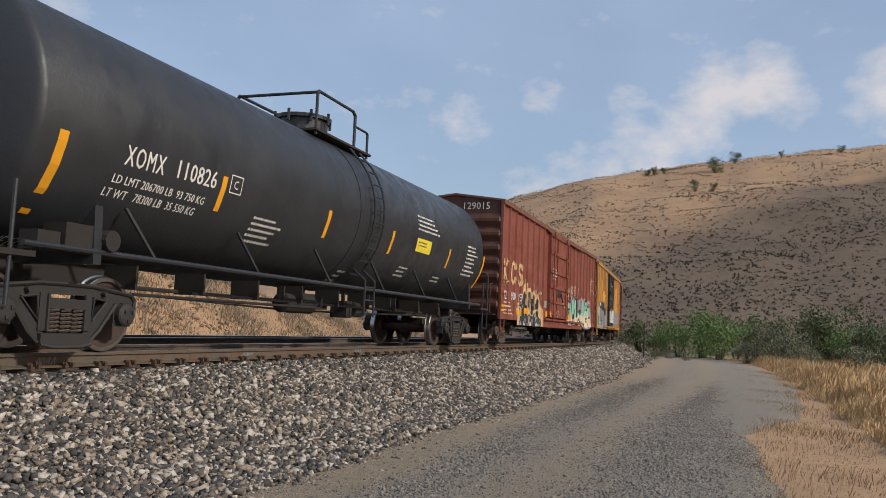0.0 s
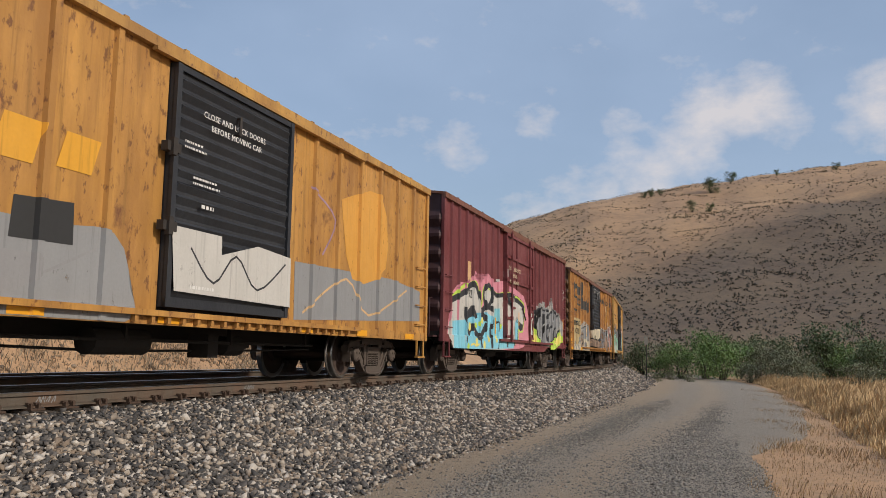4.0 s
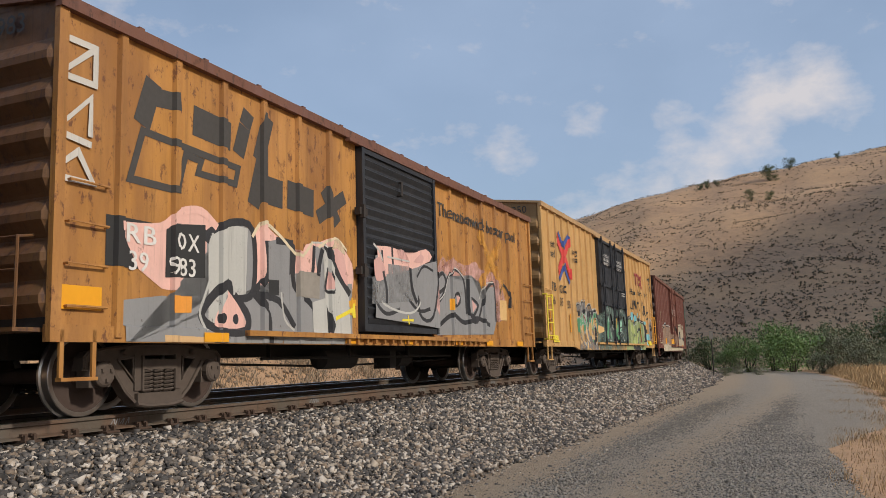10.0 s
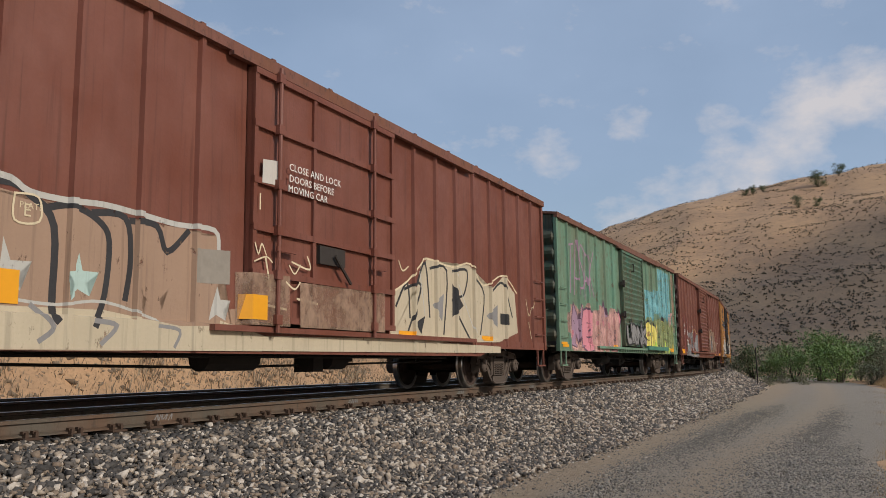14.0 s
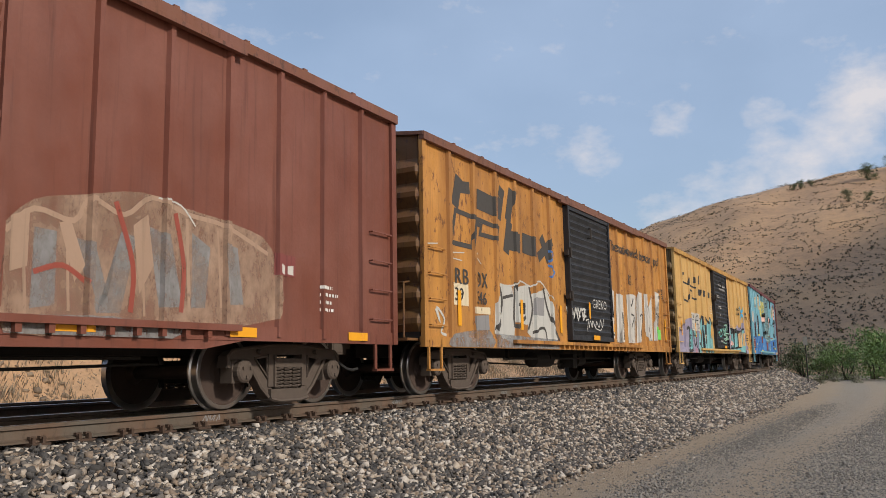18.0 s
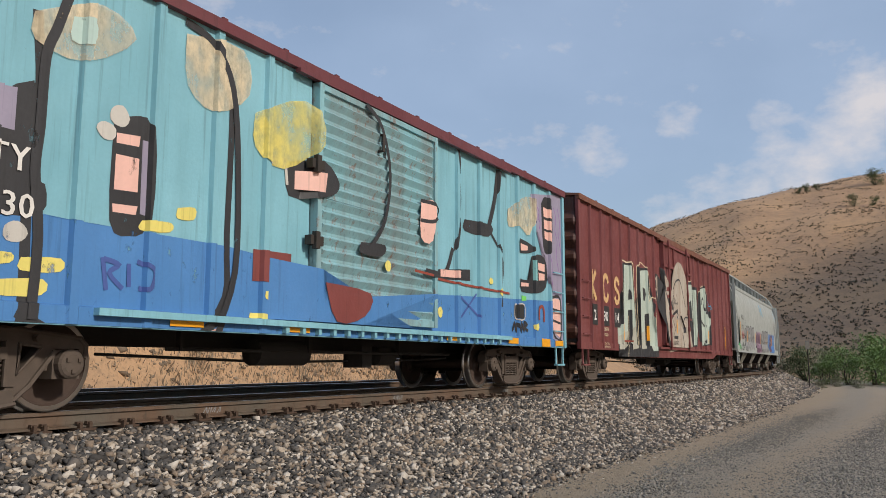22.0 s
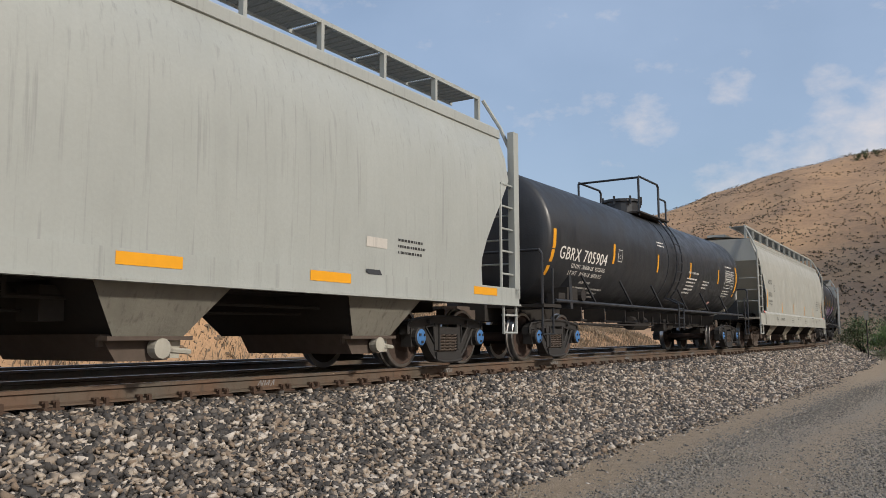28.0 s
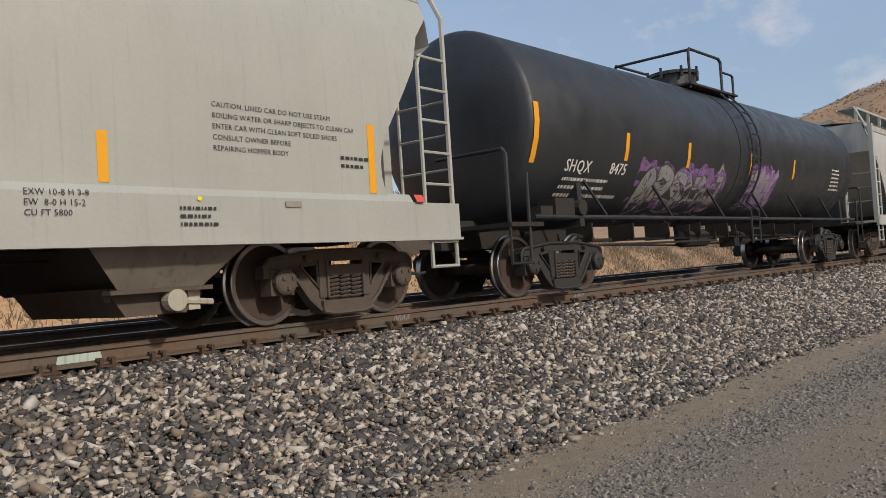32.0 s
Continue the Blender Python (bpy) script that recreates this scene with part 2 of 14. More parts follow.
TONES = {
    "chalk": (0.47, 0.465, 0.43), "silver": (0.25, 0.25, 0.25), "soot": (0.025, 0.025, 0.028), "cream": (0.66, 0.56, 0.38),
    "pink": (0.62, 0.24, 0.29), "sky": (0.22, 0.55, 0.66), "lime": (0.45, 0.62, 0.08), "mint": (0.27, 0.50, 0.37),
    "teal": (0.10, 0.42, 0.40), "lilac": (0.34, 0.22, 0.30), "royal": (0.05, 0.17, 0.45), "orange": (0.75, 0.30, 0.04),
    "rose": (0.62, 0.36, 0.32), "olive": (0.28, 0.33, 0.15), "plum": (0.10, 0.05, 0.08), "sand": (0.60, 0.38, 0.18), "brick": (0.26, 0.05, 0.03),
    "aqua": (0.22, 0.52, 0.58), "cobalt": (0.04, 0.18, 0.50), "peach": (0.75, 0.45, 0.38), "lemon": (0.72, 0.62, 0.16), "violet": (0.25, 0.13, 0.33),
    "red": (0.62, 0.06, 0.05), "navy": (0.05, 0.09, 0.30), "ash": (0.24, 0.235, 0.235), "maroon": (0.30, 0.05, 0.05), "cyan": (0.08, 0.45, 0.72),
    "whiteout": (0.52, 0.495, 0.45), "verdigris": (0.12, 0.175, 0.15), "spruce": (0.06, 0.20, 0.14), "aqua2": (0.19, 0.43, 0.44), "aqua_": (0.42, 0.56, 0.52), "cobalt2": (0.06, 0.20, 0.46),
    "cream2": (0.50, 0.43, 0.31), "cream_": (0.36, 0.28, 0.20), "cyan_": (0.26, 0.50, 0.62), "green_": (0.07, 0.33, 0.10), "lime2": (0.42, 0.48, 0.18), "orange2_": (0.62, 0.30, 0.05),
    "orange_": (0.66, 0.42, 0.17), "rose2": (0.34, 0.225, 0.155), "spruce2": (0.12, 0.33, 0.18), "sand2": (0.46, 0.34, 0.17), "bone": (0.47, 0.43, 0.36), "bone2": (0.42, 0.41, 0.34),
}
for _k, _c in TONES.items():
    M[_k] = spray("spray_" + _k, _c, False, len(_k) * 1.7)
    if _k.startswith("bone"):
        M[_k] = paint("flaking_" + _k, _c, 0.42 if _k == "bone" else 0.30, (0.17, 0.075, 0.045), 0.3, 0.65, 3.0, 0.4)
    M[_k + "_mist"] = spray("mist_" + _k, _c, True, len(_k) * 1.1)


# ---- mesh helpers ----
def mesh_of(name, bm, mats, smooth=False):
    me = bpy.data.meshes.new(name)
    if smooth:
        for e in bm.edges:
            if len(e.link_faces) == 2 and e.calc_face_angle(0) > 0.5:
                e.smooth = False
    bm.to_mesh(me)
    bm.free()
    for m in (mats if isinstance(mats, (list, tuple)) else [mats]):
        me.materials.append(m)
    if smooth:
        me.shade_smooth()
    return me


def part(name, bm, material, parent, label="", smooth=False):
    """One mesh object under a thing or a part."""
    ob = new(name, bm if isinstance(bm, bpy.types.Mesh) else mesh_of(name, bm, material, smooth))
    ob.parent = parent
    if label:
        ob["label"] = label
    return ob


def thing(name, label, category, group="", kind=""):
    return tagged(new(name), label, category, group, kind)


def box(bm, x0, x1, y0, y1, z0, z1, mi=0):
    v = [bm.verts.new(p) for p in ((x0, y0, z0), (x1, y0, z0), (x1, y1, z0), (x0, y1, z0), (x0, y0, z1), (x1, y0, z1), (x1, y1, z1), (x0, y1, z1))]
    for q in ((3, 2, 1, 0), (4, 5, 6, 7), (0, 1, 5, 4), (1, 2, 6, 5), (2, 3, 7, 6), (3, 0, 4, 7)):
        bm.faces.new([v[i] for i in q]).material_index = mi
    return v


def rod(bm, a, b, r, sides=6):
    """A round bar from a to b."""
    a, b = Vector(a), Vector(b)
    d = (b - a).normalized()
    u = d.orthogonal().normalized()
    w = d.cross(u)
    ends = []
    for p in (a, b):
        ends.append([bm.verts.new(p + r * (math.cos(k * 2 * math.pi / sides) * u + math.sin(k * 2 * math.pi / sides) * w)) for k in range(sides)])
    for k in range(sides):
        bm.faces.new((ends[0][k], ends[0][(k + 1) % sides], ends[1][(k + 1) % sides], ends[1][k]))
    bm.faces.new(ends[0][::-1])
    bm.faces.new(ends[1])


def bars(bm, pts, r, sides=6):
    """One bent round bar through points."""
    pts = [Vector(q) for q in pts]
    way = [(b - a).normalized() for a, b in zip(pts, pts[1:])]
    u = way[0].orthogonal().normalized()
    last = None
    for k, q in enumerate(pts):
        a, b = way[max(0, k - 1)], way[min(k, len(way) - 1)]
        t = a + b
        t = t.normalized() if t.length > 0.2 else a
        u = (u - t * u.dot(t))
        u = u.normalized() if u.length > 1e-4 else t.orthogonal().normalized()
        w = t.cross(u)
        grow = 1 / max(0.6, t.dot(a))
        ring = [bm.verts.new(q + r * grow * (math.cos(j * 2 * math.pi / sides) * u + math.sin(j * 2 * math.pi / sides) * w)) for j in range(sides)]
        if last:
            for j in range(sides):
                bm.faces.new((last[j], last[(j + 1) % sides], ring[(j + 1) % sides], ring[j]))
        else:
            bm.faces.new(ring[::-1])
        last = ring
    bm.faces.new(last)


def lathe(bm, prof, seg=24, axis="Y", centre=(0, 0, 0), mi=None):
    """Turns a profile of (along, radius) about an axis."""
    rings = []
    for a, r in prof:
        ring = []
        for k in range(seg):
            t = 2 * math.pi * k / seg
            c, s = r * math.cos(t), r * math.sin(t)
            p = {"Y": (c, a, s), "X": (a, c, s), "Z": (c, s, a)}[axis]
            ring.append(bm.verts.new((p[0] + centre[0], p[1] + centre[1], p[2] + centre[2])))
        rings.append(ring)
    for i in range(len(rings) - 1):
        for k in range(seg):
            f = bm.faces.new((rings[i][k], rings[i][(k + 1) % seg], rings[i + 1][(k + 1) % seg], rings[i + 1][k]))
            if mi:
                f.material_index = mi[i]
    for ring in (rings[0], rings[-1]):
        if (ring[0].co - ring[seg // 2].co).length > 1e-4:
            bm.faces.new(ring)
    bmesh.ops.recalc_face_normals(bm, faces=bm.faces)


def slab(bm, outline, y0, y1, mi=0):
    """A polygon in x and z, given thickness along y."""
    a = [bm.verts.new((x, y0, z)) for x, z in outline]
    b = [bm.verts.new((x, y1, z)) for x, z in outline]
    bm.faces.new(a).material_index = mi
    bm.faces.new(b[::-1]).material_index = mi
    for i in range(len(a)):
        j = (i + 1) % len(a)
        bm.faces.new((a[i], b[i], b[j], a[j])).material_index = mi
    bmesh.ops.recalc_face_normals(bm, faces=bm.faces)


# ---- the line ----
S0X, S0Y, HEAD0 = -4.06, 8.06, 18.95
HALF = 1.55


def heading(s):
    def h(q):
        return HEAD0 + 0.105 * q - (0.00361 * q * q if q > 0 else 0)
    if s < -20:
        return h(-20)
    if s <= 62:
        return h(s)
    return h(62) + (0.105 - 0.00722 * 62) * (min(s, 112) - 62)


_S = np.arange(-420, 520.5, 0.5)
_T = np.radians([heading(s) for s in _S])
_X = np.concatenate([[0], np.cumsum((np.sin(_T[1:]) + np.sin(_T[:-1])) * 0.25)])
_Y = np.concatenate([[0], np.cumsum((np.cos(_T[1:]) + np.cos(_T[:-1])) * 0.25)])
_i0 = int(np.searchsorted(_S, 0))
_X, _Y = _X - _X[_i0] + S0X, _Y - _Y[_i0] + S0Y


def at(s, d=0.0, z=0.0):
    """Place at arc length s and d metres to the right of the track's middle."""
    t = np.interp(s, _S, _T)
    k = d - HALF
    return Vector((float(np.interp(s, _S, _X) + k * math.cos(t)), float(np.interp(s, _S, _Y) - k * math.sin(t)), z))


def at_many(s, d):
    t = np.interp(s, _S, _T)
    return np.interp(s, _S, _X) + (d - HALF) * np.cos(t), np.interp(s, _S, _Y) - (d - HALF) * np.sin(t)


def advance(t):
    """How far the coupled train has to go still, at t seconds."""
    return 17.49 - 10.371 * t + 0.00098 * t * t


def on_track(s, reach):
    a, b = at(s - reach), at(s + reach)
    m, d = (a + b) / 2, b - a
    return pose(m.x, m.y, RAIL, 0, 0, math.degrees(math.atan2(d.y, d.x)))


# ---- ground, hills ----
def smooth(a, b, x):
    t = np.clip((x - a) / (b - a), 0, 1)
    return t * t * (3 - 2 * t)


_rs = np.random.RandomState(5)
_WAVES = [(_rs.uniform(0, 6.28), _rs.uniform(0, 6.28), _rs.uniform(0.7, 1.4)) for _ in range(40)]


def rolling(x, y, size, octaves=4, first=0):
    """Smooth uneven ground, about one high."""
    z, amp, k = 0 * x, 1.0, 2 * math.pi / size
    for o in range(octaves):
        for j in range(3):
            a, p, f = _WAVES[(first + o * 3 + j) % 40]
            z = z + amp * np.sin(k * f * (x * math.cos(a) + y * math.sin(a)) + p) / 3
        amp, k = amp * 0.5, k * 2.1
    return z


def line_coords(x, y):
    """Arc length and offset from the track's middle, of many places."""
    pick = np.arange(0, len(_S), 4)
    cx, cy = at_many(_S[pick], 0 * _S[pick])
    s, d = np.zeros_like(x), np.zeros_like(x)
    for i in range(0, len(x), 4000):
        q = (x[i:i + 4000, None] - cx) ** 2 + (y[i:i + 4000, None] - cy) ** 2
        k = q.argmin(1)
        t = np.interp(_S[pick][k], _S, _T)
        dx, dy = x[i:i + 4000] - cx[k], y[i:i + 4000] - cy[k]
        s[i:i + 4000] = _S[pick][k] + dx * np.sin(t) + dy * np.cos(t)
        d[i:i + 4000] = dx * np.cos(t) - dy * np.sin(t)
    return s, d


def land(x, y):
    r = np.hypot(x, y)
    az = np.degrees(np.arctan2(x, y))
    s, d = line_coords(x, y)
    z = 0.03 * rolling(x, y, 9) * smooth(2, 12, r) - 0.05
    z += -0.5 * smooth(13, 24, d) * (1 - smooth(60, 110, r))
    # bank of bare dirt behind the tracks
    cap = 3.0 * (1 - smooth(6, 40, s)) + 2.1
    z += np.where(d < 0, np.minimum(cap * smooth(-8.5, -15, d), 6) * (1 + 0.12 * rolling(x, y, 5)), 0)
    # hill across the valley
    crest = np.interp(az, [-40, -22, -8, 0, 4.8, 10.1, 14.4, 18.3, 23, 28.6, 40, 60, 90], [0.2, 1.5, 5.1, 7.5, 8.9, 10.5, 11.15, 11.6, 12.0, 12.2, 12.3, 9, 2])
    top = 340 * np.tan(np.radians(crest)) + 1.6
    rise = smooth(95, 345, r) * 0.75 + 0.25 * np.clip((r - 95) / 250, 0, 1)
    rise = np.where(r > 345, 1 - 0.5 * smooth(345, 700, r), rise)
    gully = rolling(x + 0.4 * y, y, 150, 4, 7)
    z += top * rise * (1 + 0.07 * gully * smooth(100, 180, r) * (1 - 0.85 * smooth(270, 335, r)))
    z += 0.8 * rolling(x, y, 28, 4, 3) * smooth(120, 170, r)
    # unseen mountain across the valley to the right, added to shade the hill's foot
    u, v = x * 0.883 - y * 0.469 - 190, x * 0.469 + y * 0.883
    ridge = np.interp(v, [55, 98, 125, 150, 175, 200, 240, 300], [0, 138, 146, 143, 135, 129, 123, 0]) + 2.2 * np.sin(v * 0.11) + 1.6 * np.sin(v * 0.29 + 1)
    z += ridge * np.exp(-(np.where(u > 0, u / 190.0, u / 75.0)) ** 2)
    return z


def build_ground():
    az = np.concatenate([np.arange(-62, 62, 0.5), np.arange(62, 298, 4.0)])
    r = [0.5]
    while r[-1] < 3500:
        r.append(r[-1] + max(0.30, r[-1] * (0.045 if r[-1] < 420 else 0.12)))
    r = np.array(r)
    A, Rr = np.meshgrid(np.radians(az), r)
    x, y = (Rr * np.sin(A)).ravel(), (Rr * np.cos(A)).ravel()
    z = land(x, y)
    n, m = len(r), len(az)
    verts = np.column_stack([x, y, z])
    verts = np.vstack([verts, [[0, 0, -0.05]]])
    i = np.arange(n - 1)[:, None] * m
    j = np.arange(m)[None, :]
    j2 = (j + 1) % m
    faces = np.stack([i + j, i + j2, i + m + j2, i + m + j], -1).reshape(-1, 4)[:, ::-1]
    me = bpy.data.meshes.new("ground")
    me.from_pydata(verts.tolist(), [], faces.tolist() + [[int(a), int(b), len(verts) - 1] for a, b in zip(np.arange(m), (np.arange(m) + 1) % m)])
    me.shade_smooth()
    me.materials.append(earth_material())
    tagged(new("ground", me), "dry earth and straw-coloured grass rising to a bare hill", "ground", kind="structure")


def earth_material():
    m, n, l, b = shader("dry_earth")
    big = noise_at(n, l, 0.045, 7)
    mid = noise_at(n, l, 0.6, 7, shift=4)
    fine = noise_at(n, l, 9.0, 7, shift=9)
    c = blend(n, l, ramp(n, l, mid, 0.35, 0.65), (0.45, 0.27, 0.145), (0.33, 0.205, 0.12))
    c = blend(n, l, ramp(n, l, big, 0.42, 0.62, 0, 0.6), c, (0.56, 0.345, 0.18))
    c = blend(n, l, ramp(n, l, fine, 0.5, 0.72, 0, 0.5), c, (0.16, 0.115, 0.075))
    tuft = noise_at(n, l, 1.6, 8, shift=15, rough=0.7)
    c = blend(n, l, ramp(n, l, tuft, 0.56, 0.66, 0, 0.45), c, (0.17, 0.125, 0.085))
    l.new(c, b.inputs["Base Color"])
    b.inputs["Roughness"].default_value = 0.95
    bump(n, l, b, fine, 0.5, 0.05)
    return m


def ribbon(name, offsets, heights, s0, s1, step, mat, wobble=0.0, label="", category="", wide=0.0):
    """A strip that follows the line, with a cross-section of offsets and heights."""
    s = np.arange(s0, s1 + step, step)
    rr = np.random.RandomState(len(name))
    verts, n = [], len(offsets)
    for q in s:
        for k, (d, z) in enumerate(zip(offsets, heights)):
            dd = d + (wobble * (math.sin(q * 0.6 + k) + math.sin(q * 1.7 + 2 * k)) * 0.5 if 0 < k < n - 1 or wobble > 0.1 else 0)
            dd += wide * (dd - offsets[0]) * float(smooth(7, 20, q))
            p = at(q, dd)
            verts.append((p.x, p.y, z + rr.uniform(-1, 1) * wobble * 0.06))
    f = [(i * n + k, i * n + k + 1, (i + 1) * n + k + 1, (i + 1) * n + k) for i in range(len(s) - 1) for k in range(n - 1)]
    me = bpy.data.meshes.new(name)
    me.from_pydata(verts, [], f)
    me.shade_smooth()
    me.materials.append(mat)
    return tagged(new(name, me), label, category, kind="structure")


def road_material():
    m, n, l, b = shader("gravel_road")
    co = n.new("ShaderNodeUVMap")
    big = noise_at(n, l, 0.9, 6)
    fine = noise_at(n, l, 38, 8, shift=3, rough=0.75)
    mid = noise_at(n, l, 6, 6, shift=6)
    sep = n.new("ShaderNodeSeparateXYZ")
    l.new(co.outputs[0], sep.inputs[0])
    # two wheel tracks of bare dust at the ballast side, coarse grey gravel beyond
    wob = n.new("ShaderNodeMath")
    wob.operation = "MULTIPLY_ADD"
    l.new(big, wob.inputs[0])
    wob.inputs[1].default_value = 1.1
    l.new(sep.outputs[0], wob.inputs[2])
    r = n.new("ShaderNodeValToRGB")
    e = r.color_ramp.elements
    stops = [(0.0, 0.6), (0.10, 1.0), (0.22, 1.0), (0.29, 0.75), (0.34, 0.3), (0.46, 0.2), (0.53, 0.7), (0.60, 0.65), (0.68, 0.15), (0.90, 0.1), (1.0, 0.5)]
    while len(e) < len(stops):
        e.new(0.5)
    for k, (p, v) in enumerate(stops):
        e[k].position, e[k].color = p, (v, v, v, 1)
    sc = n.new("ShaderNodeMath")
    sc.operation = "MULTIPLY_ADD"
    l.new(wob.outputs[0], sc.inputs[0])
    sc.inputs[1].default_value, sc.inputs[2].default_value = 1 / 5.4, -0.1
    l.new(sc.outputs[0], r.inputs[0])
    gravel = blend(n, l, ramp(n, l, fine, 0.40, 0.60), (0.17, 0.152, 0.128), (0.40, 0.352, 0.288))
    dust = blend(n, l, ramp(n, l, mid, 0.3, 0.7), (0.43, 0.335, 0.235), (0.34, 0.265, 0.185))
    dust = blend(n, l, ramp(n, l, fine, 0.52, 0.66, 0, 0.6), dust, (0.15, 0.125, 0.10))
    c = blend(n, l, r.outputs[0], gravel, dust)
    l.new(c, b.inputs["Base Color"])
    b.inputs["Roughness"].default_value = 0.93
    bump(n, l, b, fine, 1.0, 0.05)
    return m


def with_uv(ob, offsets, n):
    me = ob.data
    uv = me.uv_layers.new(name="UVMap")
    for lo in me.loops:
        uv.data[lo.index].uv = (offsets[lo.vertex_index % n], lo.vertex_index // n)


build_ground()
TIE_TOP = RAIL - 0.20
BALLAST = plain("ballast_bed", (0.19, 0.165, 0.145), 0.95, 0, 0.6, 22)
ribbon("ballast_bed", [-8.6, -6.8, -2.0, -1.2, 0.0, 1.2, 1.75, 2.4, 3.0, 3.55, 4.0], [-0.1, TIE_TOP - 0.35, TIE_TOP - 0.05, TIE_TOP - 0.04, TIE_TOP - 0.06, TIE_TOP - 0.04, TIE_TOP - 0.10, TIE_TOP - 0.42, TIE_TOP - 0.72, 0.03, -0.1],
       -60, 150, 0.5, BALLAST, 0.05, "grey ballast bed sloping from the ties to the road", "ballast")
# dark strip along the track: oil plus painted-in shade of the train
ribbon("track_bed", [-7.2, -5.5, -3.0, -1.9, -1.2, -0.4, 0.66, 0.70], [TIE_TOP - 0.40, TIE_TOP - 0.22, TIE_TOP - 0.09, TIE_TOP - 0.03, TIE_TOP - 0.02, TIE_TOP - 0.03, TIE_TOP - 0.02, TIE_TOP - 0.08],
       -60, 150, 0.5, plain("oily_shaded_bed", (0.03, 0.028, 0.026), 0.9, 0, 0.6, 22), 0.04, "stone bed under and behind the train, black with oil and painted-in shade", "ballast")
_ro = [3.2, 3.7, 4.3, 5.0, 5.8, 6.6, 7.4, 8.1, 8.7]
with_uv(ribbon("road", _ro, [-0.02, 0.0, 0.035, 0.03, 0.05, 0.03, 0.035, 0.02, -0.06], -30, 150, 0.6, road_material(), 0.06, "dusty gravel access road with worn wheel tracks beside the line", "road", 0.28), [o - 3.2 for o in _ro], 9)


# ---- rails, ties, stones ----
def rail_mesh(d, s0, s1):
    prof = [(-0.075, -0.17), (0.075, -0.17), (0.075, -0.155), (0.012, -0.135), (0.010, -0.05), (0.036, -0.04), (0.036, -0.004), (0.025, 0.0), (-0.025, 0.0), (-0.036, -0.004), (-0.036, -0.04), (-0.010, -0.05), (-0.012, -0.135), (-0.075, -0.155)]
    bm = bmesh.new()
    last = None
    for q in np.arange(s0, s1 + 1, 1.0):
        ring = [bm.verts.new(at(q, d + a, RAIL + z)) for a, z in prof]
        if last:
            for k in range(len(prof)):
                f = bm.faces.new((last[k], last[(k + 1) % len(prof)], ring[(k + 1) % len(prof)], ring[k]))
                f.material_index = 1 if k in (6, 7, 8) else 0
        last = ring
    bmesh.ops.recalc_face_normals(bm, faces=bm.faces)
    return mesh_of("rail", bm, [M["rail"], M["shine"]])


for _d in (0.755, -0.755, -3.55, -5.05):
    tagged(new("rail", rail_mesh(_d, -60, 150)), "rust-brown steel rail with a polished head on the ties", "rail", "rails of the line", "structure")


def stones(name, s_rng, place, count, size, seed, mat, label, keep=None):
    """Loose stones as one object; place gives offset and height from a random number."""
    rr = np.random.RandomState(seed)
    bm = bmesh.new()
    bmesh.ops.create_cube(bm, size=1.3)
    bmesh.ops.triangulate(bm, faces=bm.faces[:])
    base = np.array([v.co for v in bm.verts])
    faces = np.array([[v.index for v in f.verts] for f in bm.faces])
    bm.free()
    kinds = []
    for _ in range(24):
        # broken corners: each one pulled in by its own amount
        p = base * rr.uniform(0.50, 1.22, (len(base), 1)) + rr.uniform(-0.16, 0.16, (len(base), 3))
        p = p * np.array([1.25, 0.95, 0.68]) * rr.uniform(0.85, 1.15, 3)
        kinds.append(p)
    kinds = np.array(kinds)
    s = s_rng(rr, count)
    d, z, tilt = place(rr, count, s)
    x, y = at_many(s, d)
    if keep is not None:
        ok = keep(x, y)
        s, d, z, x, y = s[ok], d[ok], z[ok], x[ok], y[ok]
        count = len(x)
    sz = size * rr.lognormal(0, 0.28, count)
    a, b = rr.uniform(0, 6.28, count), rr.uniform(-0.9, 0.9, count)
    P = kinds[rr.randint(0, 24, count)] * sz[:, None, None]
    cb, sb = np.cos(b)[:, None], np.sin(b)[:, None]
    px, pz = P[:, :, 0] * cb - P[:, :, 2] * sb, P[:, :, 0] * sb + P[:, :, 2] * cb
    ca, sa = np.cos(a)[:, None], np.sin(a)[:, None]
    qx, qy = px * ca - P[:, :, 1] * sa, px * sa + P[:, :, 1] * ca
    V = np.stack([qx + x[:, None], qy + y[:, None], pz + z[:, None]], -1).reshape(-1, 3)
    F = (faces[None] + (np.arange(count) * len(base))[:, None, None]).reshape(-1, 3)
    me = bpy.data.meshes.new(name)
    me.vertices.add(len(V))
    me.vertices.foreach_set("co", V.ravel())
    me.loops.add(len(F) * 3)
    me.loops.foreach_set("vertex_index", F.ravel().astype(np.int32))
    me.polygons.add(len(F))
    me.polygons.foreach_set("loop_start", np.arange(0, len(F) * 3, 3, dtype=np.int32))
    me.update(calc_edges=True)
    me.materials.append(mat)
    return tagged(new(name, me), label, "gravel", kind="stuff")


def slope_z(d):
    return np.interp(np.abs(d), [0, 1.2, 1.75, 2.4, 3.0, 3.55, 4.2], [TIE_TOP - 0.05, TIE_TOP - 0.03, TIE_TOP - 0.08, TIE_TOP - 0.40, TIE_TOP - 0.70, 0.04, 0.0])


def shoulder(rr, n, s):
    d = 1.0 + 2.75 * rr.beta(1.15, 1.0, n) + 0.12 * np.sin(s * 0.9) + rr.exponential(0.06, n)
    return d, slope_z(d) + rr.uniform(-0.02, 0.03, n), 0


def bed(rr, n, s):
    d = rr.uniform(-7.0, 0.65, n)
    z = np.where(d > -2, TIE_TOP - 0.03, np.interp(d, [-8.6, -6.8, -2.0], [-0.1, TIE_TOP - 0.33, TIE_TOP - 0.04]))
    return d, z + rr.uniform(-0.02, 0.02, n), 0


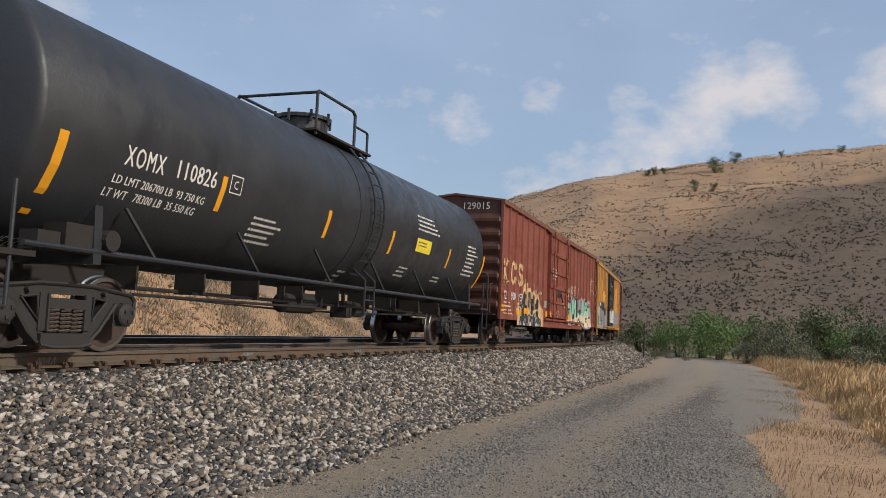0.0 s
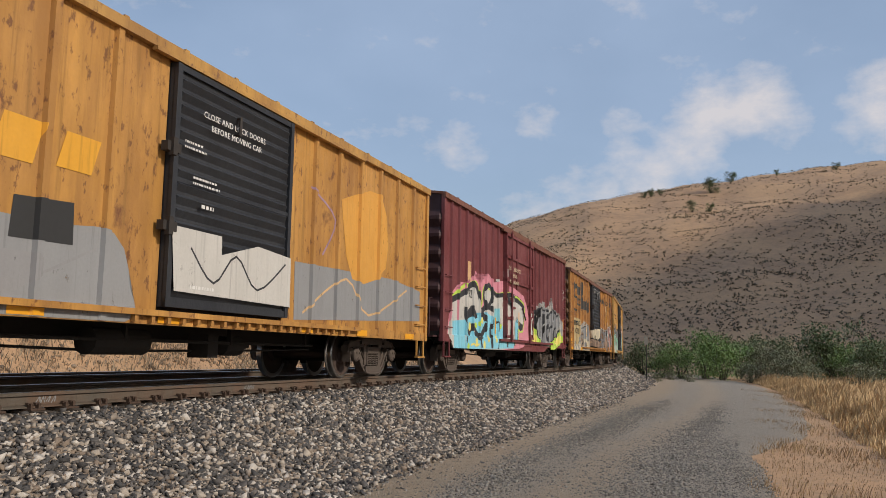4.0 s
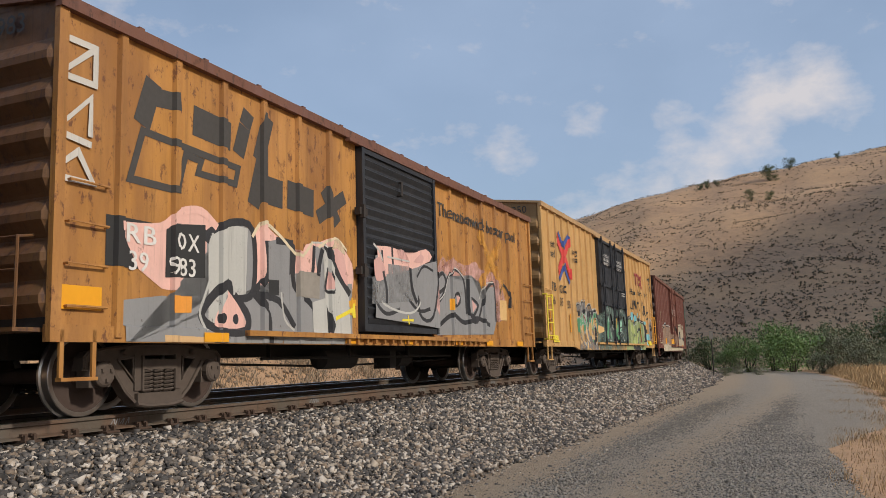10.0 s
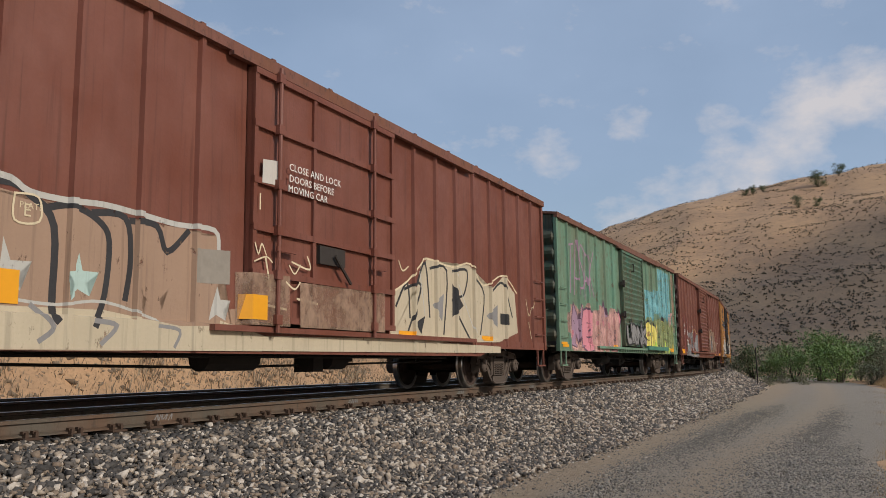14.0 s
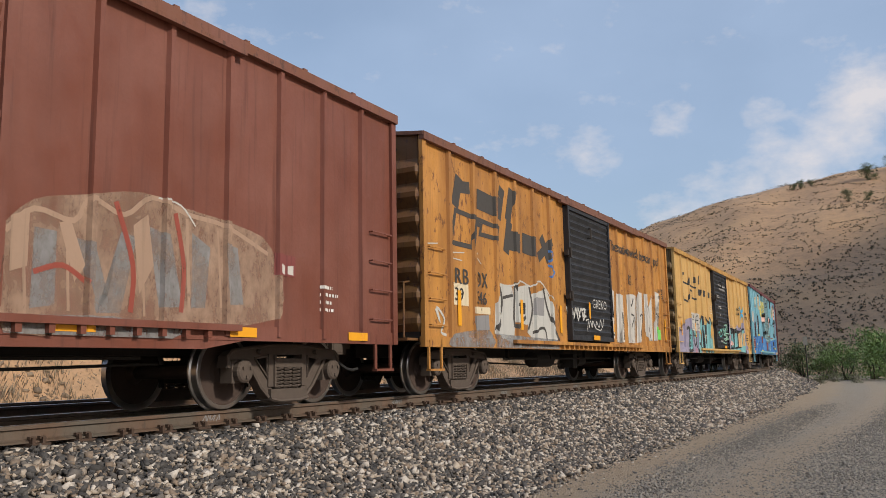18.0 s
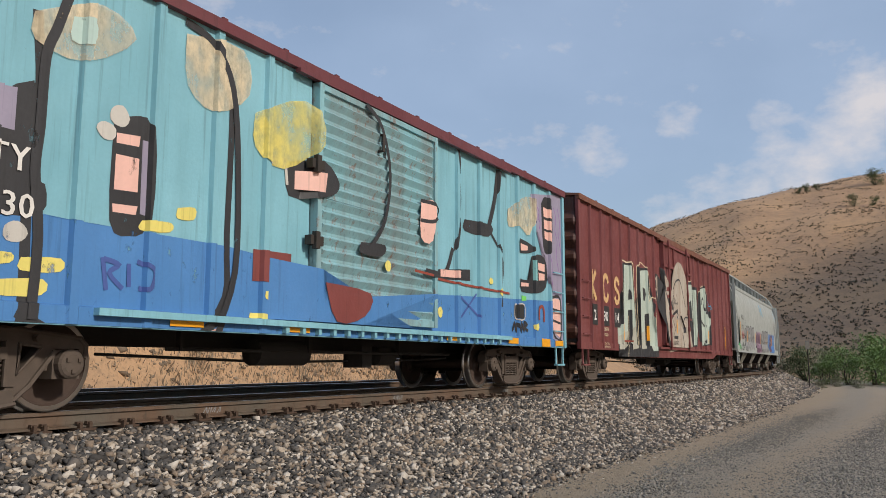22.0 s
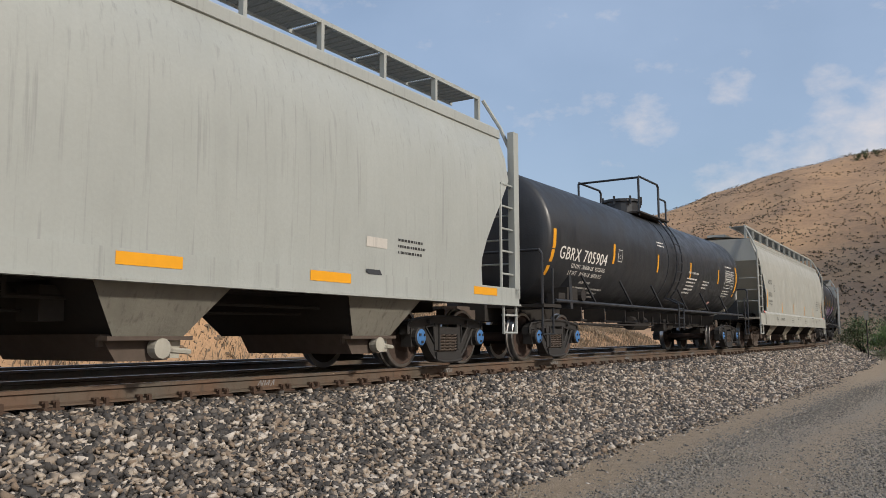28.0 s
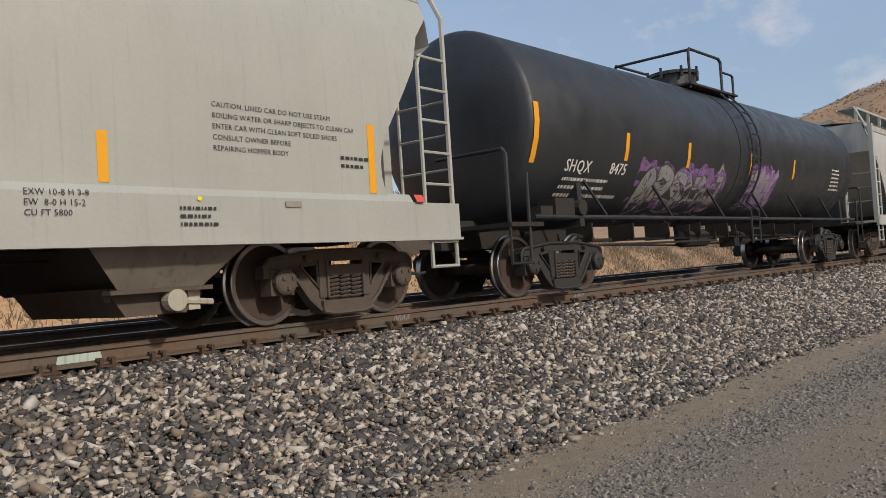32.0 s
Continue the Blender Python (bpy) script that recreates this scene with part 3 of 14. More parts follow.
def near_s(rr, n):
    return rr.uniform(-7, 12, n)


def mid_s(rr, n):
    return 12 + 26 * rr.beta(1.0, 1.3, n)


def far_s(rr, n):
    return 36 + 40 * rr.uniform(0, 1, n)


# ---- running gear ----
WR = 0.457
TRAIN, WHEELS = [], []
_shared = {}


def shared(key, make):
    if key not in _shared:
        _shared[key] = make()
    return _shared[key]


def wheelset_mesh():
    bm = bmesh.new()
    for s in (-1, 1):
        prof = [(0.66, 0.10), (0.70, 0.13), (0.735, 0.15), (0.735, 0.33), (0.70, 0.40), (0.692, WR + 0.026), (0.715, WR + 0.024), (0.728, WR + 0.002), (0.815, WR - 0.003), (0.822, WR - 0.012), (0.822, WR - 0.055), (0.79, 0.38), (0.775, 0.20), (0.80, 0.15), (0.86, 0.13), (0.87, 0.10)]
        lathe(bm, [(s * a, r) for a, r in prof], 32, "Y", (0, 0, 0), [0, 0, 0, 0, 1, 1, 1, 1, 1, 1, 0, 0, 0, 0, 0])
    rod(bm, (0, -0.66, 0), (0, 0.66, 0), 0.085, 12)
    me = mesh_of("wheelset", bm, [M["wheel"], M["tread"]], True)
    return me


def frame_mesh(mat):
    """One cast side frame: bowed top member, pedestal jaws, two windows, spring seat."""
    bm = bmesh.new()
    y0, y1 = -0.07, 0.07
    slab(bm, [(-1.10, 0.16), (-1.03, 0.22), (-0.75, 0.27), (-0.40, 0.31), (0.40, 0.31), (0.75, 0.27), (1.05, 0.24), (1.12, 0.16), (1.12, 0.02), (1.03, 0.02), (1.03, 0.12), (0.76, 0.12), (0.70, 0.13), (0.36, 0.18), (-0.36, 0.18), (-0.70, 0.13), (-0.76, 0.12), (-1.03, 0.12), (-1.03, 0.02), (-1.12, 0.02)], y0, y1)
    for s in (-1, 1):
        slab(bm, [(s * 0.79, 0.14), (s * 0.64, 0.14), (s * 0.26, -0.28), (s * 0.34, -0.37), (s * 0.46, -0.29)], y0, y1)
        slab(bm, [(s * 0.28, 0.19), (s * 0.38, 0.19), (s * 0.38, -0.22), (s * 0.28, -0.22)], y0 - 0.02, y1)
        slab(bm, [(s * 0.62, 0.12), (s * 0.74, 0.12), (s * 0.70, -0.08), (s * 0.64, -0.08)], y0, y1)
    slab(bm, [(-0.36, -0.25), (0.36, -0.25), (0.36, -0.38), (0.20, -0.41), (-0.20, -0.41), (-0.36, -0.38)], y0 - 0.05, y1 + 0.05)
    box(bm, -0.27, 0.27, -0.12, 0.12, 0.02, 0.13)
    # cast lips round the outline and the windows
    for s in (-1, 1):
        f = y0 - 0.012
        bars(bm, [(s * 1.10, f, 0.04), (s * 1.10, f, 0.16), (s * 1.03, f, 0.225), (s * 0.75, f, 0.255), (s * 0.40, f, 0.295), (0.0, f, 0.30)], 0.022, 5)
        bars(bm, [(s * 0.77, f, 0.10), (s * 0.52, f, -0.22), (s * 0.37, f, -0.345)], 0.026, 5)
        bars(bm, [(s * 0.63, f, 0.135), (s * 0.41, f, 0.16), (s * 0.40, f, -0.10), (s * 0.63, f, 0.135)], 0.016, 5)
        bars(bm, [(s * 0.27, f - 0.02, 0.18), (s * 0.27, f - 0.02, -0.22)], 0.02, 5)
        lathe(bm, [(f - 0.05, 0.03), (f, 0.035)], 8, "Y", (s * 0.56, 0, 0.215))
    bars(bm, [(-0.37, y0 - 0.055, -0.37), (-0.20, y0 - 0.055, -0.40), (0.20, y0 - 0.055, -0.40), (0.37, y0 - 0.055, -0.37)], 0.022, 5)
    return mesh_of("side_frame", bm, mat)


def spring_mesh():
    bm = bmesh.new()
    for x in (-0.17, 0.0, 0.17):
        pts = [(x + 0.075 * math.cos(k * 0.9), -0.05 + 0.075 * math.sin(k * 0.9), -0.25 + 0.27 * k / 42) for k in range(43)]
        bars(bm, pts, 0.014, 4)
    return mesh_of("spring", bm, M["truckbrown"])


def cap_mesh(mat, blue=False):
    bm = bmesh.new()
    box(bm, -0.15, 0.15, -0.09, 0.09, -0.14, 0.13)
    lathe(bm, [(-0.09, 0.14), (-0.16, 0.14), (-0.18, 0.12), (-0.19, 0.09), (-0.195, 0.001)], 16, "Y", (0, 0, 0), [0, 0, 1, 1])
    for k in range(3):
        t = k * 2.094 + 0.5
        box(bm, 0.07 * math.cos(t) - 0.018, 0.07 * math.cos(t) + 0.018, -0.21, -0.18, 0.07 * math.sin(t) - 0.018, 0.07 * math.sin(t) + 0.018)
    return mesh_of("bearing_cap", bm, [mat, M["blue"] if blue else mat])


def add_truck(car, x, mat_key, blue, s_front, length):
    mat = M[mat_key]
    fm, cm = shared("frame" + mat_key, lambda: frame_mesh(mat)), shared("cap" + mat_key + str(blue), lambda: cap_mesh(mat, blue))
    sm, wm = shared("spring", spring_mesh), shared("wheel", wheelset_mesh)
    for side in (-1, 1):
        f = part("side_frame", fm, None, car)
        f.matrix_basis = pose(x, side * 0.99, WR + 0.02, 0, 0, 0 if side < 0 else 180)
        g = part("spring_nest", sm, None, f, "rusty coil springs")
        for dx in (-0.89, 0.89):
            c = part("bearing_cap", cm, None, f)
            c.matrix_basis = pose(dx, 0, -0.02)
    bm = bmesh.new()
    box(bm, -0.22, 0.22, -1.0, 1.0, 0.02, 0.16)
    box(bm, -0.5, 0.5, -0.3, 0.3, 0.08, 0.24)
    for s in (-1, 1):
        box(bm, s * 0.42 - 0.05, s * 0.42 + 0.05, -0.8, 0.8, -0.14, -0.02)
        for q in (-0.74, 0.74):
            box(bm, s * 0.45 - 0.06, s * 0.45 + 0.02, q - 0.06, q + 0.06, -0.2, 0.1)
    b = part("bolster", shared("bolster" + mat_key, lambda: mesh_of("bolster", bm, M["under"])), None, car)
    b.matrix_basis = pose(x, 0, WR)
    for dx in (-0.89, 0.89):
        w = part("wheelset", wm, None, car, "brown steel wheels with bright treads")
        w.matrix_basis = pose(x + dx, 0, WR)
        WHEELS.append((w, x + dx, WR, s_front + length / 2 + x + dx))


def coupler(car, x, s):
    def make():
        bm = bmesh.new()
        box(bm, 0, 0.42, -0.09, 0.09, -0.08, 0.10)
        box(bm, 0.30, 0.56, -0.17, 0.15, -0.14, 0.16)
        slab(bm, [(0.36, -0.17), (0.66, -0.17), (0.66, 0.14), (0.5, 0.14)], -0.16, -0.02)
        return mesh_of("coupler", bm, M["truckbrown"])
    c = part("coupler", shared("coupler", make), None, car)
    c.matrix_basis = pose(x, 0, 0.86, 0, 0, 0 if s > 0 else 180)
    bm = bmesh.new()
    pts = [(0.12 * k, -0.32 - 0.02 * k, -0.12 - 0.28 * math.sin(k / 5 * math.pi * 0.62)) for k in range(6)]
    bars(bm, pts, 0.022, 6)
    h = part("air_hose", shared("hose", lambda: mesh_of("air_hose", bm, M["ink"])), None, car)
    h.matrix_basis = pose(x, 0, 0.84, 0, 0, 0 if s > 0 else 180)


def rig(car, L, z, sill=True):
    """Brake rods, cylinder and reservoir under the floor."""
    if sill:
        bm = bmesh.new()
        box(bm, -L / 2 + 0.6, L / 2 - 0.6, -0.22, 0.22, z - 0.12, z + 0.25)
        part("centre_sill", bm, M["under"], car)
    bm = bmesh.new()
    lathe(bm, [(-0.55, 0.01), (-0.5, 0.17), (0.5, 0.17), (0.55, 0.01)], 14, "X", (-1.2, -0.75, z - 0.18))
    part("air_reservoir", bm, M["under"], car, smooth=False)
    bm = bmesh.new()
    lathe(bm, [(-0.28, 0.02), (-0.26, 0.15), (0.2, 0.15), (0.24, 0.05), (0.5, 0.03)], 12, "X", (1.4, -0.7, z - 0.2))
    box(bm, 0.55, 0.8, -0.9, -0.55, z - 0.38, z - 0.05)
    part("brake_cylinder", bm, M["under"], car)
    bm = bmesh.new()
    bars(bm, [(-L / 2 + 4.2, -0.9, z - 0.16), (L / 2 - 4.2, -0.9, z - 0.16)], 0.022)
    bars(bm, [(-L / 2 + 3.6, -0.5, z - 0.22), (-1.2, -0.62, z - 0.3), (2.4, -0.62, z - 0.26), (L / 2 - 3.6, -0.5, z - 0.22)], 0.018)
    for x in np.arange(-L / 2 + 4.4, L / 2 - 4.2, 2.3):
        box(bm, x - 0.02, x + 0.02, -0.93, -0.86, z - 0.18, z + 0.1)
    part("brake_rod", bm, M["under"], car)


# ---- marks on car sides ----
class Side:
    """The near side of a car: maps x and z to the panel, the ribs included."""

    def __init__(self, car, ribs, base, rib_out, half=0.045, curve=None):
        self.car, self.base, self.curve, self.count = car, base, curve, 0
        self.cuts, self.tops = [], []
        for r in ribs:
            self.cuts += [r - half - 0.02, r - half, r + half, r + half + 0.02]
            self.tops.append((r - half, r + half))
        self.out = rib_out
        self.flats = []
        self.low = self.start = self.end = self.band = None

    def depth(self, x, z):
        if self.band and z < self.band + 1e-4:
            return max(self.out if any(a - 1e-4 <= x <= b + 1e-4 for a, b in self.tops) else 0, self.base + 0.034)
        if self.curve:
            return self.curve(x, z)
        for a, b, out in self.flats:
            if a <= x <= b:
                return out
        for a, b in self.tops:
            if a - 1e-4 <= x <= b + 1e-4:
                return self.out
        return self.base

    def put(self, name, bm, mat, label="", lift=None, parent=None):
        """Lays a flat mesh, drawn in x and z at y 0, on the side as paint."""
        self.count += 1
        up = 0.003 + 0.00014 * self.count if lift is None else lift
        for at_, no_ in ((self.low, (0, 0, -1)), (self.start, (-1, 0, 0)), (self.end, (1, 0, 0))):
            if at_ is not None:
                co_ = (0, 0, at_) if no_[2] else (at_, 0, 0)
                bmesh.ops.bisect_plane(bm, geom=bm.verts[:] + bm.edges[:] + bm.faces[:], plane_co=co_, plane_no=no_, clear_outer=True)
        if not bm.faces:
            bm.free()
            return None
        if self.curve:
            zs = [v.co.z for v in bm.verts]
            z = math.floor(min(zs) * 4) / 4
            while z < max(zs):
                if z > min(zs):
                    bmesh.ops.bisect_plane(bm, geom=bm.verts[:] + bm.edges[:] + bm.faces[:], plane_co=(0, 0, z), plane_no=(0, 0, 1))
                z += 0.25
        else:
            if self.band:
                for c in (self.band, self.band + 0.012):
                    bmesh.ops.bisect_plane(bm, geom=bm.verts[:] + bm.edges[:] + bm.faces[:], plane_co=(0, 0, c), plane_no=(0, 0, 1))
            xs = [v.co.x for v in bm.verts]
            lo, hi = min(xs), max(xs)
            for c in self.cuts + [q for a, b, _ in self.flats for q in (a, b)]:
                if lo < c < hi:
                    bmesh.ops.bisect_plane(bm, geom=bm.verts[:] + bm.edges[:] + bm.faces[:], plane_co=(c, 0, 0), plane_no=(1, 0, 0))
        for v in bm.verts:
            v.co.y = -(self.depth(v.co.x, v.co.z) + up) + v.co.y
        bmesh.ops.recalc_face_normals(bm, faces=bm.faces)
        for f in bm.faces:
            if f.normal.y > 0:
                f.normal_flip()
        return part(name, bm, mat, parent or self.car, label)


def poly(bm, pts, y=0.0):
    f = bm.faces.new([bm.verts.new((x, y, z)) for x, z in pts])
    bmesh.ops.triangulate(bm, faces=[f])


def rect(bm, x0, x1, z0, z1, y=0.0, lean=0.0):
    poly(bm, [(x0, z0), (x1, z0), (x1 + lean, z1), (x0 + lean, z1)], y)


def blob(rr, cx, cz, w, h, n=26, rough=0.12, square=0.5):
    pts = []
    ph = [rr.uniform(0, 6.28) for _ in range(3)]
    for k in range(n):
        t = 2 * math.pi * k / n
        c, s = math.cos(t), math.sin(t)
        q = 1 + rough * (math.sin(2 * t + ph[0]) + 0.7 * math.sin(3 * t + ph[1]) + 0.5 * math.sin(5 * t + ph[2]))
        sx, sz = math.copysign(abs(c) ** square, c), math.copysign(abs(s) ** square, s)
        pts.append((cx + sx * q * w / 2, cz + sz * q * h / 2))
    return pts


def stroke(bm, pts, w, y=0.0):
    """A painted band of even width along a line, mitred at its bends."""
    pts = [q for k, q in enumerate(pts) if not k or math.dist(q, pts[k - 1]) > 1e-4]
    if len(pts) < 2:
        return
    way = [((b[0] - a[0]) / math.dist(a, b), (b[1] - a[1]) / math.dist(a, b)) for a, b in zip(pts, pts[1:])]
    closed = math.dist(pts[0], pts[-1]) < 1e-4
    pairs = []
    for k, (x, z) in enumerate(pts):
        a = way[k - 1] if k else (way[-1] if closed else way[0])
        b = way[k] if k < len(way) else (way[0] if closed else way[-1])
        nx, nz = -(a[1] + b[1]), a[0] + b[0]
        q = math.hypot(nx, nz)
        if q < 0.3:
            nx, nz, q = -a[1], a[0], 1.0
        nx, nz = nx / q, nz / q
        reach = w / 2 / max(0.6, nx * -a[1] + nz * a[0])
        ex = 0.0 if closed else (-0.25 * w if not k else 0.25 * w if k == len(pts) - 1 else 0.0)
        cx, cz = x + a[0] * ex, z + a[1] * ex
        pairs.append((bm.verts.new((cx + nx * reach, y, cz + nz * reach)), bm.verts.new((cx - nx * reach, y - 0.00001 * k, cz - nz * reach))))
    for (a, b), (c, d) in zip(pairs, pairs[1:]):
        for tri in ((a, b, d), (a, d, c)):
            bm.faces.new(tri)


def bent(pts, n=4):
    """A smooth line through points."""
    if len(pts) < 3:
        return pts
    q, out = [pts[0]] + list(pts) + [pts[-1]], []
    for a, b, c, d in zip(q, q[1:], q[2:], q[3:]):
        for k in range(n):
            t = k / n
            out.append(tuple(0.5 * (2 * b[i] + (c[i] - a[i]) * t + (2 * a[i] - 5 * b[i] + 4 * c[i] - d[i]) * t * t + (3 * b[i] - a[i] - 3 * c[i] + d[i]) * t ** 3) for i in (0, 1)))
    return out + [pts[-1]]


def glyph_table():
    """Outlines and advance widths of the built-in font's letters, one em high."""
    chars = " ABCDEFGHIJKLMNOPQRSTUVWXYZabcdefghijklmnopqrstuvwxyz0123456789-:%./"
    obs = {}
    for c in chars + "|":
        for body in (c, c + "|"):
            cu = bpy.data.curves.new("lettering", "FONT")
            cu.body, cu.size, cu.resolution_u = body, 1.0, 2
            obs[body] = new("lettering", cu)
    dg = bpy.context.evaluated_depsgraph_get()
    shape, right = {}, {}
    for body, ob in obs.items():
        me = bpy.data.meshes.new_from_object(ob.evaluated_get(dg))
        v = [(p.co.x, p.co.y) for p in me.vertices]
        shape[body] = (v, [tuple(f.vertices) for f in me.polygons])
        right[body] = max(p[0] for p in v) if v else 0.0
        bpy.data.meshes.remove(me)
    for ob in obs.values():
        cu = ob.data
        bpy.data.objects.remove(ob)
        bpy.data.curves.remove(cu)
    return {c: (*shape[c], right[c + "|"] - right["|"]) for c in chars}


GLYPH_TABLE = glyph_table()


def text_bm(body, size, font_gap=1.0):
    """Flat letters in x and z, from the left foot."""
    bm, x = bmesh.new(), 0.0
    for c in body:
        pts, faces, step = GLYPH_TABLE[c]
        vs = [bm.verts.new(((px + x) * size, 0, pz * size)) for px, pz in pts]
        for f in faces:
            bm.faces.new([vs[k] for k in f])
        x += step * font_gap
    return bm


def words(side, body, x, z, size, mat="white", bold=True, gap=1.05, name="lettering", wide=1.0):
    """Stencilled words: large letters are parts of their own, small print stays one mesh."""
    if size >= 0.15 and len(body) > 1:
        for c in body:
            if c != " ":
                words(side, c, x, z, size, mat, bold, gap, "letter", wide)
            x += GLYPH_TABLE[c][2] * gap * size / 0.72 * wide
        return
    bm = text_bm(body, size / 0.72, gap)
    if bold:
        twin = bm.copy()
        me = bpy.data.meshes.new("tmp")
        for v in twin.verts:
            v.co.x += size * 0.045
            v.co.y -= 0.00006
        twin.to_mesh(me)
        bm.from_mesh(me)
        twin.free()
        bpy.data.meshes.remove(me)
    for v in bm.verts:
        v.co = (v.co.x * wide + x, v.co.y, v.co.z + z)
    ob = side.put(name, bm, M[mat])
    if ob and len(body) > 1:
        tagged(ob, kind="stuff")


def lines(side, x, z, w, rows, h, mat="white", seed=1, name="stencilled_notice"):
    """Small writing that cannot be read: broken bars."""
    rr = random.Random(seed)
    bm = bmesh.new()
    for k in range(rows):
        q, end = x, x + w * rr.uniform(0.6, 1.0)
        while q < end:
            e = min(end, q + rr.uniform(0.25, 1.1) * h)
            rect(bm, q, e, z - k * h * 1.4, z - k * h * 1.4 + h * 0.58)
            q = e + h * 0.32
    ob = side.put(name, bm, M[mat])
    if ob:
        tagged(ob, kind="stuff")


def blocks(side, x, z, count, w, h, gap, mat="white", lean=0.0, name="reporting_mark"):
    """Initials of an owner, as plain blocks."""
    bm = bmesh.new()
    for k in range(count):
        q = x + k * (w + gap)
        rect(bm, q, q + w, z, z + h, 0, lean)
    return side.put(name, bm, M[mat])


def reflectors(side, xs, z, h, w=0.11, mat="reflect", name="reflector"):
    for x in xs:
        bm = bmesh.new()
        rect(bm, x, x + w, z, z + h)
        side.put(name, bm, M[mat])


GLYPHS = [
    [[(0, 0), (0.38, 1), (0.62, 1), (1, 0)], [(0.2, 0.38), (0.8, 0.38)]],
    [[(0.05, 0), (0.0, 1), (0.7, 0.95), (0.85, 0.7), (0.6, 0.5), (0.1, 0.48)], [(0.45, 0.5), (1, 0)]],
    [[(1, 0.9), (0.3, 1), (0.05, 0.75), (0.85, 0.35), (0.75, 0.05), (0, 0.1)]],
    [[(1, 0.95), (0.05, 1), (0, 0.02), (0.95, 0)], [(0.05, 0.5), (0.75, 0.52)]],
    [[(0, 0), (0.05, 1), (0.9, 0.05), (1, 1)]],
    [[(0, 1), (0.05, 0.15), (0.5, 0), (0.95, 0.2), (1, 1)]],
    [[(0.05, 0), (0, 1)], [(0.95, 1), (0.1, 0.5), (1, 0)]],
    [[(0.5, 0), (0.08, 0.3), (0.1, 0.75), (0.5, 1), (0.92, 0.7), (0.9, 0.25), (0.5, 0)]],
    [[(0, 0.95), (1, 1)], [(0.5, 1), (0.42, 0)]],
    [[(0, 0), (0.1, 1), (0.5, 0.4), (0.9, 1), (1, 0)]],
]


def mural(side, x0, x1, z0, z1, fill, line="soot", halo=None, glow=None, letters=5, seed=1, dots=None, second=None, thin=0.05, ragged=0.18, bubble=False):
    """A sprayed piece: mist behind, block shadow, thick outlined letter shapes, shine marks."""
    rr = random.Random(seed)
    w, h = (x1 - x0) / letters, z1 - z0
    if glow or halo:
        bm = bmesh.new()
        for k in range(letters * 3):
            poly(bm, blob(rr, x0 + (k + 0.5) * w / 3, z0 + h * rr.uniform(0.42, 0.62), w * rr.uniform(0.55, 0.95), h * rr.uniform(0.95, 1.3), 22, 0.13, 0.75), -0.00015 * k)
        side.put("spray_cloud", bm, M.get((glow or halo) + "_mist", M[glow or halo]))
    marks = bmesh.new()
    base = side.count
    for k in range(letters):
        gx, gz = x0 + (k + 0.06) * w, z0 + rr.uniform(0.02, 0.07) * h
        gw, gh = w * rr.uniform(0.98, 1.22), h * rr.uniform(0.80, 1.0)
        lean = rr.uniform(-0.6, 1.0) * ragged
        wob = rr.uniform(0.75, 1.25)
        if bubble:
            shapes = [[(gx + gw * (0.5 + 0.5 * a + lean * 0.3 * c), gz + gh * c) for a, c in ((-0.9, 0.02), (0.9, 0.0), (1.0, 0.45), (0.92, 0.85), (0.55, 1.0), (0.1, 0.9), (-0.3, 1.02), (-0.85, 0.9), (-1.0, 0.5))]]
        glyph = rr.choice(GLYPHS)
        fat = min(0.40 * w, 0.34 * h) * wob
        edge = 0.028 + 0.5 * thin + 0.02 * h
        shadow, outer, inner = bmesh.new(), bmesh.new(), bmesh.new()
        if bubble:
            pts = blob(rr, gx + gw / 2, gz + gh / 2, gw * 1.02, gh, 26, 0.06, 0.55)
            cx, cz = gx + gw / 2, gz + gh / 2
            poly(outer, [(cx + (p - cx) * (1 + 2 * edge / gw), cz + (q - cz) * (1 + 2 * edge / gh)) for p, q in pts])
            poly(inner, pts)
        else:
            for j, path in enumerate(glyph):
                pts = [(gx + fat / 2 + (gw - fat) * (p + rr.uniform(-0.05, 0.05)) + lean * gh * q * 0.25, gz + fat * 0.35 + (gh - fat * 0.7) * (q + rr.uniform(-0.03, 0.05))) for p, q in path]
                if rr.random() < 0.35:
                    # a barb at the end of the stroke
                    (px, pz), (qx, qz) = pts[-2], pts[-1]
                    dd = math.hypot(qx - px, qz - pz) or 1
                    ux, uz = (qx - px) / dd, (qz - pz) / dd
                    for bm_, g in ((outer, fat * 0.95 + edge), (inner, fat * 0.75)):
                        poly(bm_, [(qx - uz * g, qz + ux * g), (qx + ux * g * 1.5, qz + uz * g * 1.5), (qx + uz * g, qz - ux * g)], -0.00004 * j)
                pts = bent(pts, 3)
                stroke(outer, pts, fat + 2 * edge, -0.00005 * j)
                stroke(inner, pts, fat, -0.00005 * j)
                stroke(shadow, [(p + 0.07, q - 0.05) for p, q in pts], fat + 2 * edge, -0.00005 * j)
        if bubble or not halo:
            shadow.free()
        else:
            side.count = base + 1
            side.put("graffiti_shadow", shadow, M[halo])
        side.count = base + 2 + (k % 2) * 3
        side.put("graffiti_outline", outer, M[line])
        side.count = base + 3 + (k % 2) * 3
        side.put("graffiti_letter", inner, M[second if second and (k * 7 + seed) % 3 == 0 else fill])
        for _ in range(5):
            a, b = gx + gw * rr.uniform(0.1, 0.85), gz + gh * rr.uniform(0.15, 0.85)
            stroke(marks, [(a, b), (a + rr.uniform(-0.12, 0.2) * w, b + rr.uniform(-0.25, 0.25) * h)], 0.022 + 0.4 * thin, -0.0001 * _)
    side.count = base + 8
    if second:
        bm = bmesh.new()
